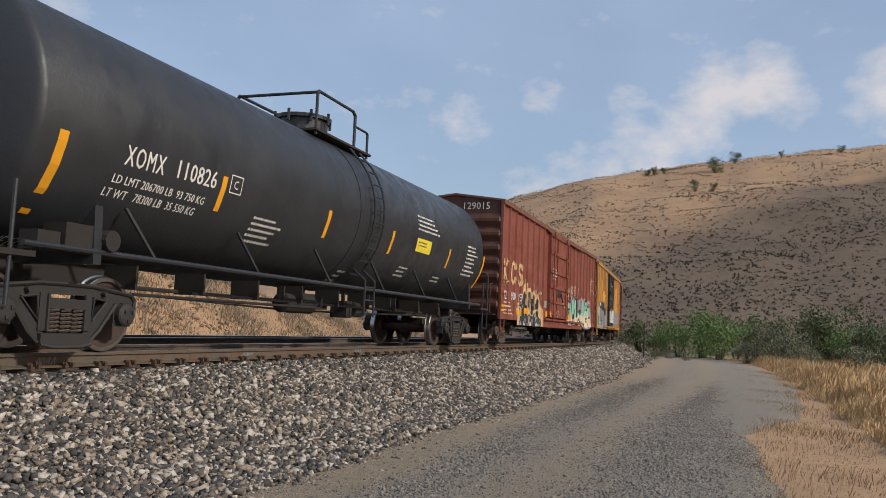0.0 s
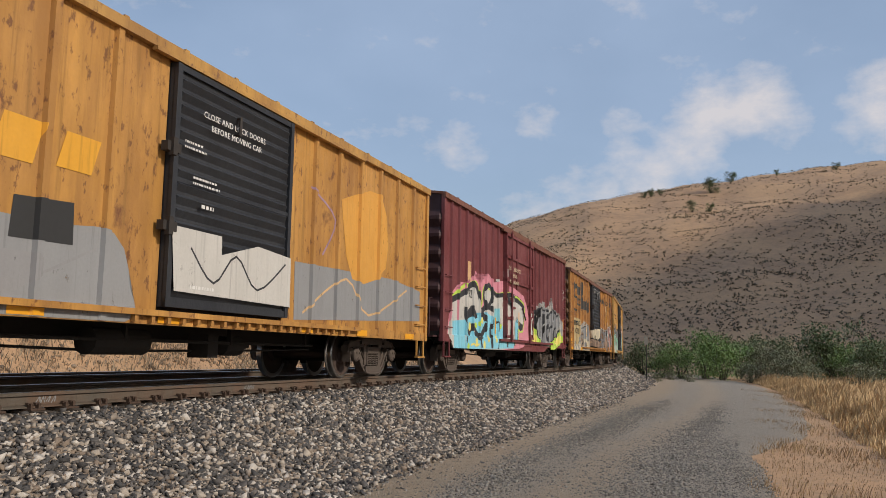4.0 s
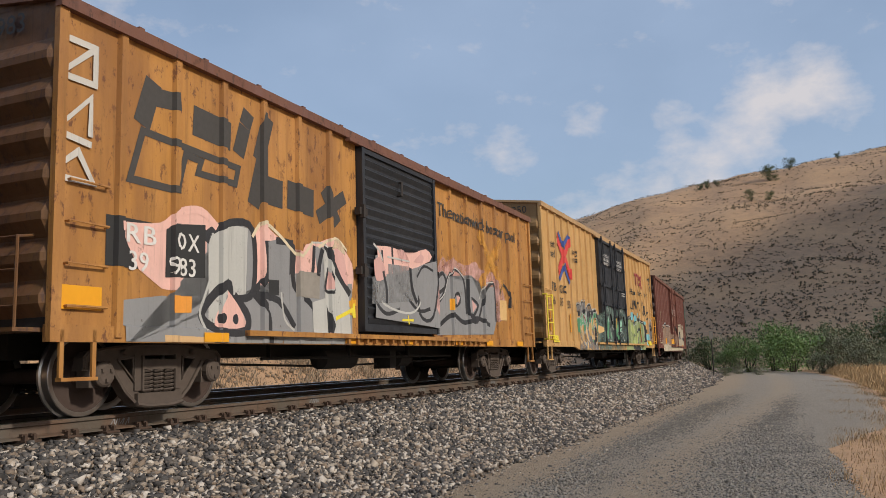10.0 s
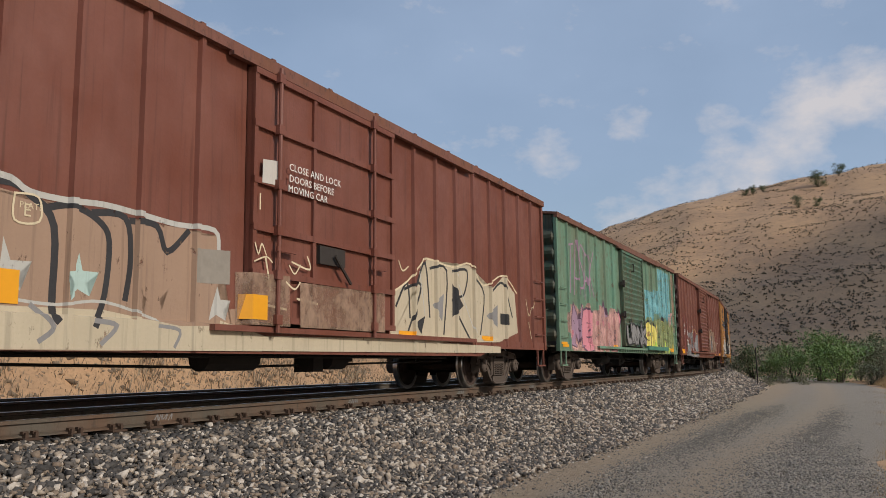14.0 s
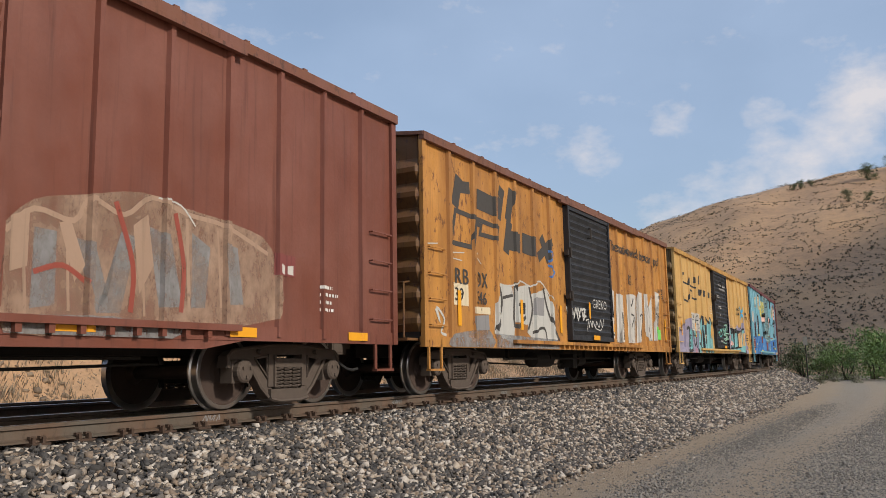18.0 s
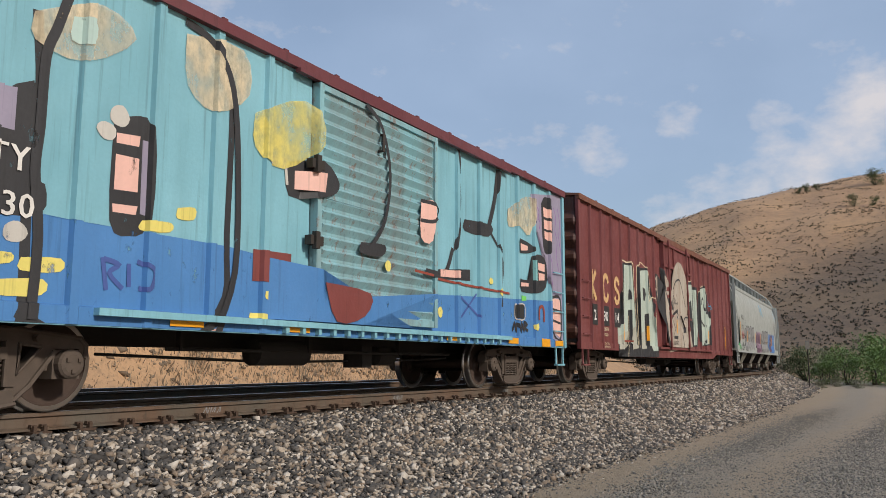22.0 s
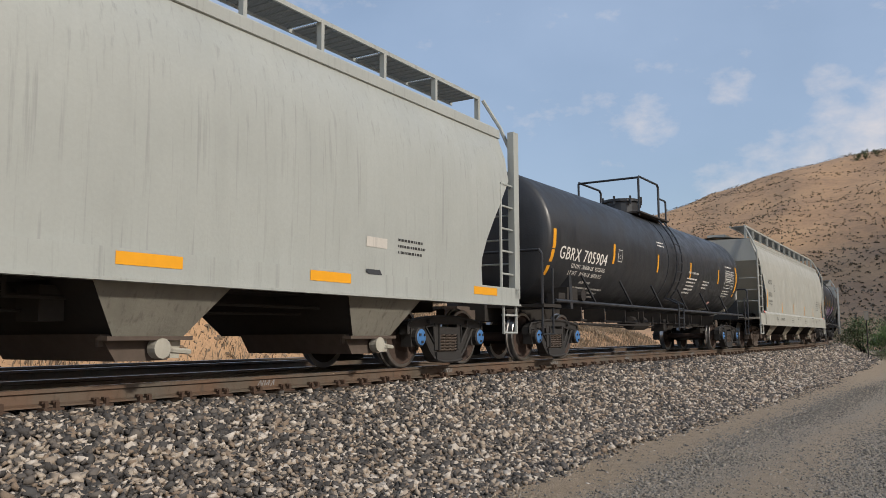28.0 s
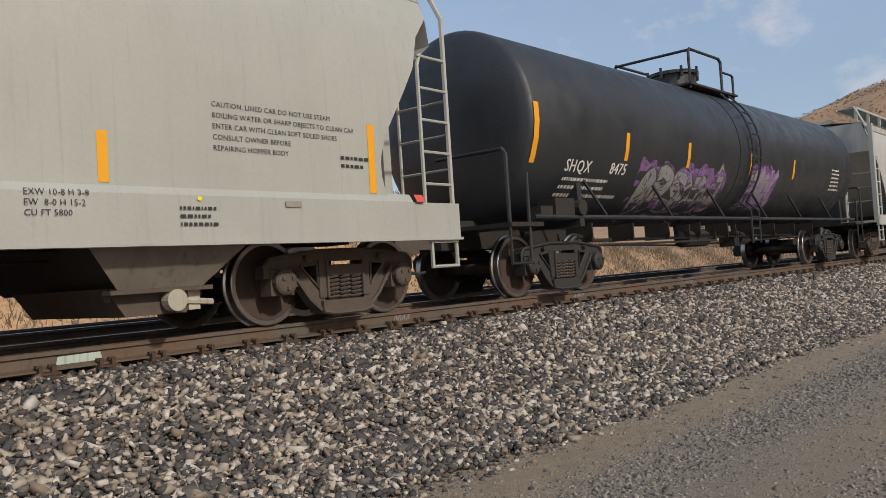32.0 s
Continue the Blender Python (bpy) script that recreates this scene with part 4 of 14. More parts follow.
        for k in range(letters * 2):
            a, b = x0 + rr.uniform(0, 1) * (x1 - x0), z0 + h * rr.uniform(0.05, 0.8)
            poly(bm, blob(rr, a, b, w * rr.uniform(0.1, 0.3), h * rr.uniform(0.06, 0.2), 14, 0.2, 0.8), -0.0001 * k)
        side.put("spray_fade", bm, M.get(second + "_mist", M[second]))
    if dots:
        bm = bmesh.new()
        for k in range(letters * 5):
            q = rr.uniform(0.05, 0.13)
            poly(bm, blob(rr, rr.uniform(x0, x1), z0 + h * rr.uniform(0.02, 0.45) ** 1.2, q * 2, q * 2, 12, 0.03, 1.0), -0.0001 * k)
        side.put("graffiti_dot", bm, M[dots])
    side.put("graffiti_line", marks, M[line])


def tag(side, x, z, w, h, mat="ink", seed=1, thick=0.03, letters=4):
    """A quick scrawl of linked letter strokes."""
    rr = random.Random(seed)
    bm = bmesh.new()
    for k in range(letters):
        a, g = x + k * w / letters, w / letters * rr.uniform(0.75, 1.05)
        q = z + rr.uniform(-0.12, 0.12) * h
        for j, path in enumerate(rr.choice(GLYPHS)):
            stroke(bm, bent([(a + g * p + 0.15 * g * e + rr.uniform(-0.04, 0.04) * g, q + h * e + rr.uniform(-0.05, 0.05) * h) for p, e in path], 3), thick, -0.0002 * k - 0.0001 * j)
    return side.put("graffiti_tag", bm, M[mat])


# ---- box cars ----
def rungs(car, x, y, zs, w=0.42, mat=None, along=True):
    """Ladder: one grab iron a part."""
    for z in zs:
        bm = bmesh.new()
        if along:
            bars(bm, [(x - w / 2, y + 0.03, z), (x - w / 2, y - 0.06, z), (x + w / 2, y - 0.06, z), (x + w / 2, y + 0.03, z)], 0.011, 5)
        else:
            s = -1 if x < 0 else 1
            bars(bm, [(x, y - w / 2, z), (x + s * 0.07, y - w / 2, z), (x + s * 0.07, y + w / 2, z), (x, y + w / 2, z)], 0.011, 5)
        part("ladder_rung", bm, mat or M["steel"], car)


def end_wall(car, x, W, z0, z1, mat, ribs=7, cap=0.42):
    """Pressed steel end: a plain upper panel and deep horizontal corrugations."""
    s = -1 if x < 0 else 1
    bm = bmesh.new()
    prof = [(x - s * 0.02, z0)]
    step = (z1 - cap - z0 - 0.1) / ribs
    for k in range(ribs):
        a = z0 + 0.1 + k * step
        prof += [(x, a), (x + s * 0.015, a + 0.1 * step), (x + s * 0.085, a + 0.42 * step), (x + s * 0.085, a + 0.62 * step), (x + s * 0.01, a + 0.92 * step)]
    prof += [(x, z1 - cap), (x, z1)]
    rows = [[bm.verts.new((px - (s * 0.06 if e else 0), y, pz)) for px, pz in prof] for y, e in ((-W, 1), (-W + 0.07, 0), (W - 0.07, 0), (W, 1))]
    for a, b in zip(rows, rows[1:]):
        for k in range(len(prof) - 1):
            bm.faces.new((a[k], b[k], b[k + 1], a[k + 1]))
    bmesh.ops.recalc_face_normals(bm, faces=bm.faces)
    part("end_wall", bm, mat, car, "pressed steel end with deep horizontal corrugations")


def slat_door(car, x0, x1, y, z0, z1, mat, sign=True):
    """Sliding door of pressed horizontal slats in a frame."""
    bm = bmesh.new()
    box(bm, x0, x1, y - 0.05, y + 0.03, z0, z1)
    d = part("door", bm, mat, car, "sliding door of pressed horizontal slats")
    n = 17
    for k in range(n):
        z = z0 + 0.12 + (z1 - z0 - 0.24) * (k + 0.5) / n
        h = (z1 - z0 - 0.24) / n
        bm = bmesh.new()
        q = y - 0.05
        v = [bm.verts.new(p) for p in ((x0 + 0.12, q, z - h * 0.46), (x1 - 0.12, q, z - h * 0.46), (x1 - 0.14, q - 0.05, z + h * 0.06), (x0 + 0.14, q - 0.05, z + h * 0.06), (x0 + 0.12, q, z + h * 0.30), (x1 - 0.12, q, z + h * 0.30))]
        for f in ((0, 1, 2, 3), (3, 2, 5, 4), (0, 3, 4), (1, 5, 2)):
            bm.faces.new([v[i] for i in f])
        bmesh.ops.recalc_face_normals(bm, faces=bm.faces)
        part("slat", bm, mat, d)
    bm = bmesh.new()
    for q in (x0, x1 - 0.09):
        box(bm, q, q + 0.09, y - 0.10, y - 0.03, z0, z1)
    box(bm, x0, x1, y - 0.09, y - 0.03, z0, z0 + 0.10)
    box(bm, x0, x1, y - 0.09, y - 0.03, z1 - 0.08, z1)
    box(bm, x0, x1, y - 0.085, y - 0.03, z0 + (z1 - z0) * 0.52 - 0.03, z0 + (z1 - z0) * 0.52 + 0.03)
    part("door_frame", bm, mat, d)
    for f, h in ((0.30, 0.12), (0.62, 0.12)):
        bm = bmesh.new()
        zz = z0 + f * (z1 - z0)
        box(bm, x0 - 0.16, x0 + 0.10, y - 0.13, y - 0.03, zz, zz + h)
        box(bm, x0 - 0.10, x0 - 0.02, y - 0.17, y - 0.10, zz - 0.05, zz + h + 0.05)
        part("door_latch", bm, M["steel"], d, "rusty steel latch")
    bm = bmesh.new()
    q = x0 + 0.46 * (x1 - x0)
    bars(bm, [(q, y - 0.04, z1 - 0.36), (q, y - 0.15, z1 - 0.36), (q, y - 0.15, z1 - 0.60), (q, y - 0.04, z1 - 0.60)], 0.02)
    part("door_handle", bm, M["steel"], d)
    return d


def plug_door(car, x0, x1, y, z0, z1, mat):
    """Plug door: flat panels between raised bars, with two tall lock rods and cranks."""
    bm = bmesh.new()
    box(bm, x0, x1, y - 0.06, y + 0.03, z0, z1)
    d = part("door", bm, mat, car, "plug door with raised bars and tall lock rods")
    hs = [0.0, 0.18, 0.36, 0.55, 0.78, 1.0]
    for f in hs:
        bm = bmesh.new()
        z = z0 + f * (z1 - z0 - 0.08)
        box(bm, x0, x1, y - 0.115, y - 0.05, z, z + 0.08)
        part("door_bar", bm, mat, d)
    for q in (x0, x1 - 0.08, x0 + 0.36 * (x1 - x0)):
        bm = bmesh.new()
        box(bm, q, q + 0.07, y - 0.105, y - 0.05, z0, z1)
        part("door_stile", bm, mat, d)
    for f in (0.13, 0.80):
        bm = bmesh.new()
        q = x0 + f * (x1 - x0)
        rod(bm, (q, y - 0.15, z0 - 0.12), (q, y - 0.15, z1 + 0.1), 0.028, 8)
        for g in hs:
            z = z0 + g * (z1 - z0 - 0.08)
            box(bm, q - 0.06, q + 0.06, y - 0.18, y - 0.10, z - 0.02, z + 0.10)
        box(bm, q - 0.05, q + 0.35, y - 0.17, y - 0.14, z0 + 0.9, z0 + 0.96)
        part("lock_rod", bm, mat, d)
    bm = bmesh.new()
    box(bm, x0 + 0.40 * (x1 - x0), x0 + 0.58 * (x1 - x0), y - 0.12, y - 0.06, z0 + 0.85, z0 + 1.1)
    bars(bm, [(x0 + 0.49 * (x1 - x0), y - 0.16, z0 + 0.98), (x0 + 0.60 * (x1 - x0), y - 0.17, z0 + 0.62)], 0.025)
    part("door_handle", bm, M["steel"], d)
    return d


def box_car(no, start, L, color, label, eave=4.34, sill=0.86, door=("slat", -1.5, 1.5), ribs=7, seed=0, rust=0.3, truck="truckbrown", cap=None,
            fascia=None, deep=None, end_color=None, end_ribs=7, doors=None, platform=True, rib_w=0.045, blue=False, door_mat=None, roof_mat=None):
    car = thing("box_car", label, "box car", "cars of the train")
    mat = paint("box_paint", color, rust, (0.13, 0.05, 0.025), 0.6, 0.5, seed * 3.1 + 0.5, 0.4)
    # ends: grimier side colour, cut to 0.27 so the paint holds their shade
    endm = paint("shaded_end_paint", end_color or tuple(c * 0.27 + 0.005 for c in color), rust + 0.15, (0.09, 0.045, 0.03), 0.3, 0.6, seed + 9, 0.6)
    roofm = fascia or paint("roof_edge", (0.17, 0.065, 0.045), 0.5, (0.08, 0.04, 0.03), 0.4, 0.7, seed + 2)
    W = 1.50
    x0, x1 = -L / 2, L / 2
    door_mat = door_mat or mat
    # side sheets stop at the doorway
    a, b = door[1], door[2]
    for lo, hi in ((x0 + 0.02, a), (b, x1 - 0.02)):
        bm = bmesh.new()
        box(bm, lo, hi, -W, -W + 0.05, sill + 0.12, eave - 0.06)
        part("side_sheet", bm, mat, car)
    bm = bmesh.new()
    box(bm, x0 + 0.02, x1 - 0.02, W - 0.05, W, sill + 0.1, eave - 0.04)
    part("far_side", bm, mat, car)
    bm = bmesh.new()
    box(bm, x0 + 0.02, x1 - 0.02, -W + 0.06, W - 0.06, sill + 0.14, sill + 0.24)
    part("floor", bm, M["under"], car)
    xs = []
    for lo, hi in ((x0, a), (b, x1)):
        n = ribs if isinstance(ribs, int) else ribs[0 if hi < 1 else 1]
        xs += [lo + (hi - lo) * (k + 1) / (n + 1) for k in range(n)]
    for x in xs:
        bm = bmesh.new()
        h = rib_w
        v = []
        for z in (sill + 0.05, eave - 0.10):
            v.append([bm.verts.new((x + dx, y, z)) for dx, y in ((-h - 0.02, -W), (-h, -W - 0.055), (h, -W - 0.055), (h + 0.02, -W))])
        for k in range(3):
            bm.faces.new((v[0][k], v[0][k + 1], v[1][k + 1], v[1][k]))
        bm.faces.new(v[0])
        bm.faces.new(v[1][::-1])
        bmesh.ops.recalc_face_normals(bm, faces=bm.faces)
        part("rib", bm, mat, car)
    for x in (x0 + 0.05, x1 - 0.05):
        bm = bmesh.new()
        box(bm, x - 0.06, x + 0.06, -W - 0.05, -W + 0.02, sill, eave - 0.02)
        part("corner_post", bm, mat, car)
    # sills
    bm = bmesh.new()
    box(bm, x0, x1, -W - 0.03, -W + 0.06, sill, sill + 0.17)
    if deep:
        slab(bm, [(x0 + 3.2, sill + 0.01), (x0 + 3.9, sill - deep), (x1 - 3.9, sill - deep), (x1 - 3.2, sill + 0.01)], -W - 0.02, -W + 0.05)
    part("side_sill", bm, mat, car)
    # roof with cross seams and eave plate
    bm = bmesh.new()
    for lo, hi in ((-W - 0.07, 0), (0, W + 0.07)):
        za, zb = (eave, eave + 0.2) if lo < 0 else (eave + 0.2, eave)
        v = [bm.verts.new(p) for p in ((x0 - 0.03, lo, za), (x1 + 0.03, lo, za), (x1 + 0.03, hi, zb), (x0 - 0.03, hi, zb))]
        bm.faces.new(v)
    r = bmesh.ops.extrude_face_region(bm, geom=bm.faces[:])
    for q in r["geom"]:
        if isinstance(q, bmesh.types.BMVert):
            q.co.z -= 0.06
    for k in range(1, 14):
        x = x0 + L * k / 14
        box(bm, x - 0.04, x + 0.04, -W - 0.05, W + 0.05, eave + 0.02, eave + 0.05)
    bmesh.ops.recalc_face_normals(bm, faces=bm.faces)
    part("roof", bm, roof_mat or roofm, car, "weathered steel roof")
    bm = bmesh.new()
    box(bm, x0 - 0.02, x1 + 0.02, -W - 0.085, -W + 0.01, eave - 0.13, eave + 0.004)
    part("eave_plate", bm, roofm, car)
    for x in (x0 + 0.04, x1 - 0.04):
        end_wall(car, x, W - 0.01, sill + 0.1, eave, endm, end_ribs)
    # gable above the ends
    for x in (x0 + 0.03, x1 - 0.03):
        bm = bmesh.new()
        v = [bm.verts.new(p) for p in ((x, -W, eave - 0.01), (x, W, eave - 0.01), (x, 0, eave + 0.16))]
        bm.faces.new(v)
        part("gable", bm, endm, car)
    # doors and tracks
    mk = slat_door if door[0] == "slat" else plug_door
    spans = [(a, b)] if door[0] != "double" else [(a, (a + b) / 2), ((a + b) / 2, b)]
    if door[0] == "double":
        mk = plug_door
    dl = []
    for p, q in spans:
        dl.append(mk(car, p + 0.02, q - 0.02, -W - 0.02, sill + 0.22, eave - 0.20, door_mat))
    bm = bmesh.new()
    span = b - a
    box(bm, a - (span if door[0] == "slat" else 0.6), b + span * 0.9, -W - 0.12, -W - 0.01, sill + 0.10, sill + 0.17)
    part("door_track", bm, mat, car)
    bm = bmesh.new()
    box(bm, a - 0.4, b + span * 0.9, -W - 0.13, -W - 0.05, eave - 0.19, eave - 0.14)
    part("door_rail", bm, roofm, car)
    if door[0] == "slat":
        bm = bmesh.new()
        box(bm, -0.03, 0.03, -W - 0.10, -W - 0.02, 0.02, 0.10)
        me = mesh_of("track_bracket", bm, mat)
        for k in range(20):
            part("track_bracket", me, None, car).matrix_basis = pose(a - span * 0.15 + k * span * 0.1, 0, sill)
    # steps, ladders, end platform
    zs = [sill + 0.35 + 0.42 * k for k in range(4)]
    rungs(car, x0 + 0.42, -W, zs, 0.5, mat)
    rungs(car, x1 - 0.42, -W, zs, 0.5, mat)
    for x in (x0 + 0.35, x1 - 0.35):
        bm = bmesh.new()
        for q in (-0.2, 0.2):
            box(bm, x + q - 0.025, x + q + 0.025, -W - 0.03, -W + 0.0, sill - 0.36, sill + 0.12)
        box(bm, x - 0.225, x + 0.225, -W - 0.06, -W + 0.02, sill - 0.38, sill - 0.345)
        part("sill_step", bm, mat, car)
    if platform:
        bm = bmesh.new()
        for y in (-1.25, -0.55):
            bars(bm, [(x0 + 0.02, y, sill + 1.05), (x0 - 0.16, y, sill + 1.02), (x0 - 0.16, y, sill + 0.15)], 0.016)
        for z in (0.35, 0.7, 1.02):
            rod(bm, (x0 - 0.16, -1.25, sill + z), (x0 - 0.16, -0.55, sill + z), 0.014)
        box(bm, x0 - 0.30, x0 + 0.02, -1.4, 1.4, sill + 0.10, sill + 0.14)
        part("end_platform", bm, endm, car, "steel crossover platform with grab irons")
        bm = bmesh.new()
        lathe(bm, [(x0 - 0.16, 0.24), (x0 - 0.13, 0.26), (x0 - 0.10, 0.24), (x0 - 0.13, 0.22), (x0 - 0.16, 0.24)], 18, "X", (0, 0.5, sill + 1.5))
        for k in range(3):
            rod(bm, (x0 - 0.13, 0.5, sill + 1.5), (x0 - 0.13, 0.5 + 0.24 * math.cos(k * 2.1), sill + 1.5 + 0.24 * math.sin(k * 2.1)), 0.012)
        part("brake_wheel", bm, M["steel"], car)
    under(car, no, start, L, sill, truck, blue)
    side = Side(car, xs, W, W + 0.055, rib_w)
    side.low, side.start, side.end = sill + 0.01 - (deep or 0), x0 + 0.02, x1 - 0.02
    side.band = sill + 0.172
    side.flats = [(p + 0.02, q - 0.02, W + 0.135) for p, q in spans]
    side.door = dl
    side.x0, side.x1, side.sill, side.eave, side.a, side.b = x0, x1, sill, eave, a, b
    return side


def under(car, no, start, L, sill, truck, blue, reach=None, spine=True):
    reach = reach or L / 2 - 1.95
    for x in (-reach, reach):
        add_truck(car, x, truck, blue, start, L)
    coupler(car, -L / 2, -1)
    coupler(car, L / 2, 1)
    rig(car, L, sill - 0.02, spine)
    TRAIN.append((car, start, L, reach))



# ---- tank cars ----
def tank_car(no, start, L, label, R=1.5, cz=2.60, blue=False, truck="truckblack", high=0.62, reach=None):
    car = thing("tank_car", label, "tank car", "cars of the train")
    T = L / 2 - 0.55
    bm = bmesh.new()
    # shallow dished heads with a tight knuckle
    dish = [(0.0, 0.002), (0.015, 0.35), (0.06, 0.65), (0.13, 0.85), (0.19, 0.95), (0.235, 0.985), (0.28, 1.0)]
    prof = [(-T + a, R * r) for a, r in dish] + [(T - a, R * r) for a, r in reversed(dish)]
    lathe(bm, prof, 56, "X", (0, 0, cz))
    part("tank", bm, M["tank"], car, "black tank shell with domed heads", True)
    for x in (-0.25,):
        bm = bmesh.new()
        lathe(bm, [(x - 0.03, R - 0.01), (x - 0.03, R + 0.012), (x + 0.03, R + 0.012), (x + 0.03, R - 0.01)], 56, "X", (0, 0, cz))
        part("weld_band", bm, M["tank"], car)
    top = cz + R
    # manway, platform, railings
    bm = bmesh.new()
    lathe(bm, [(top - 0.1, 0.50), (top + 0.30, 0.50), (top + 0.31, 0.56), (top + 0.38, 0.56), (top + 0.42, 0.3), (top + 0.43, 0.01)], 20, "Z", (0.0, 0, 0))
    manway = part("manway", bm, M["tank"], car, "bolted manway with a flanged lid")
    for k in range(8):
        a = k * math.pi / 4
        bm = bmesh.new()
        rod(bm, (0.56 * math.cos(a), 0.56 * math.sin(a), top + 0.22), (0.56 * math.cos(a), 0.56 * math.sin(a), top + 0.45), 0.03)
        part("bolt", bm, M["tank"], manway)
    bm = bmesh.new()
    for y in (-0.72, 0.72):
        box(bm, -1.1, 1.3, y - 0.2, y + 0.2, top - 0.14, top - 0.10)
    part("platform", bm, M["steel"], car)
    for y in (-0.85, 0.85):
        bm = bmesh.new()
        bars(bm, [(-1.0, y, top - 0.2), (-1.0, y, top + high - 0.06), (-0.95, y, top + high), (0.5, y, top + high), (0.6, y, top + high - 0.07), (0.6, y, top - 0.2)], 0.03, 8)
        bars(bm, [(0.6, y, top + high * 0.55), (1.16, y, top + high * 0.55), (1.22, y, top + high * 0.5), (1.22, y, top - 0.2)], 0.025, 8)
        part("railing", bm, M["tank"], car, "bent tube safety railing")
    bm = bmesh.new()
    bars(bm, [(-1.0, -0.85, top + high - 0.03), (-1.0, 0.85, top + high - 0.03)], 0.03, 8)
    part("railing", bm, M["tank"], car)
    # side ladder hugging the shell
    for dx in (0.38, 0.82):
        bm = bmesh.new()
        pts = [(dx - 0.2, -0.98, top - 0.22)]
        for k in range(9):
            a = math.radians(38 - k * 10)
            pts.append((dx - 0.2, -(R + 0.1) * math.cos(a), cz + (R + 0.1) * math.sin(a)))
        pts += [(dx - 0.2, -1.45, 1.3), (dx - 0.2, -1.45, 0.62)]
        bars(bm, pts, 0.022, 6)
        part("ladder_rail", bm, M["tank"], car)
    bm = bmesh.new()
    rod(bm, (0, 0, 0), (0.44, 0, 0), 0.016, 6)
    rung = mesh_of("ladder_rung", bm, M["tank"])
    for k in range(13):
        z = 0.68 + 0.25 * k
        y = -1.45 if z < 1.35 else -math.sqrt(max(0.3, (R + 0.1) ** 2 - (z - cz) ** 2))
        part("ladder_rung", rung, None, car).matrix_basis = pose(0.18, y, z)
    # running rails, struts, underframe
    bm = bmesh.new()
    bars(bm, [(-T + 0.2, -1.42, 1.14), (T - 0.2, -1.42, 1.14)], 0.035, 8)
    part("side_rail", bm, M["tank"], car)
    for x in np.linspace(-T + 2.2, T - 2.2, 6):
        bm = bmesh.new()
        rod(bm, (x, -1.42, 1.14), (x - 0.42, -1.28, 1.72), 0.028, 6)
        part("strut", bm, M["tank"], car)
    for s in (-1, 1):
        bm = bmesh.new()
        e = s * L / 2
        box(bm, min(e, e - s * 3.4), max(e, e - s * 3.4), -0.3, 0.3, 0.75, 1.18)
        box(bm, min(e - s * 0.1, e - s * 0.85), max(e - s * 0.1, e - s * 0.85), -1.5, 1.5, 1.0, 1.06)
        part("stub_sill", bm, M["under"], car)
        bm = bmesh.new()
        x = s * (reach or L / 2 - 1.95)
        slab(bm, [(-1.45, 1.0), (1.45, 1.0), (1.42, 1.66), (1.1, 1.3), (0.6, 1.1), (-0.6, 1.1), (-1.1, 1.3), (-1.42, 1.66)], -0.06, 0.06)
        for v in bm.verts:
            v.co = (x + v.co.y, v.co.x, v.co.z)
        part("saddle", bm, M["tank"], car)
        bm = bmesh.new()
        q = e - s * 0.12
        bars(bm, [(q, -1.46, 1.05), (q, -1.46, 1.98), (q + 0.0, -1.40, 2.06), (q, -0.2, 2.06)], 0.028, 8)
        bars(bm, [(q - s * 0.45, -1.46, 0.5), (q - s * 0.45, -1.46, 1.75)], 0.022, 8)
        bars(bm, [(q, -1.46, 1.05), (q, -1.46, 0.5), (q - s * 0.45, -1.46, 0.5)], 0.018, 6)
        part("end_handrail", bm, M["tank"], car)
    bm = bmesh.new()
    x = -L / 2 + 1.3
    box(bm, x, x + 0.5, -1.42, -1.1, 1.1, 1.42)
    lathe(bm, [(-1.50, 0.12), (-1.2, 0.12)], 12, "Y", (x + 0.62, 0, 1.28))
    box(bm, x - 0.35, x - 0.05, -1.4, -1.15, 1.1, 1.3)
    part("brake_valve", bm, M["under"], car, "cluster of brake valves and piping")
    bm = bmesh.new()
    lathe(bm, [(0.72, 0.20), (1.12, 0.24)], 14, "Z", (0.0, 0, 0))
    box(bm, -0.5, 0.5, -0.5, -0.3, 0.72, 1.0)
    bars(bm, [(-T + 2.2, -0.55, 0.82), (T - 2.2, -0.55, 0.82)], 0.03)
    bars(bm, [(-T + 2.4, -0.95, 0.72), (-0.8, -1.05, 0.72), (-0.8, -1.05, 0.95)], 0.022)
    for k in range(9):
        x = -T + 2.4 + k * (2 * T - 4.8) / 8
        box(bm, x - 0.02, x + 0.02, -1.0, -0.5, 0.78, 1.08)
    part("outlet_and_piping", bm, M["under"], car)
    under(car, no, start, L, 0.98, truck, blue, reach, False)

    def curve(x, z):
        return math.sqrt(max(0.05, R * R - (z - cz) ** 2))
    return Side(car, [], R, R, curve=curve)


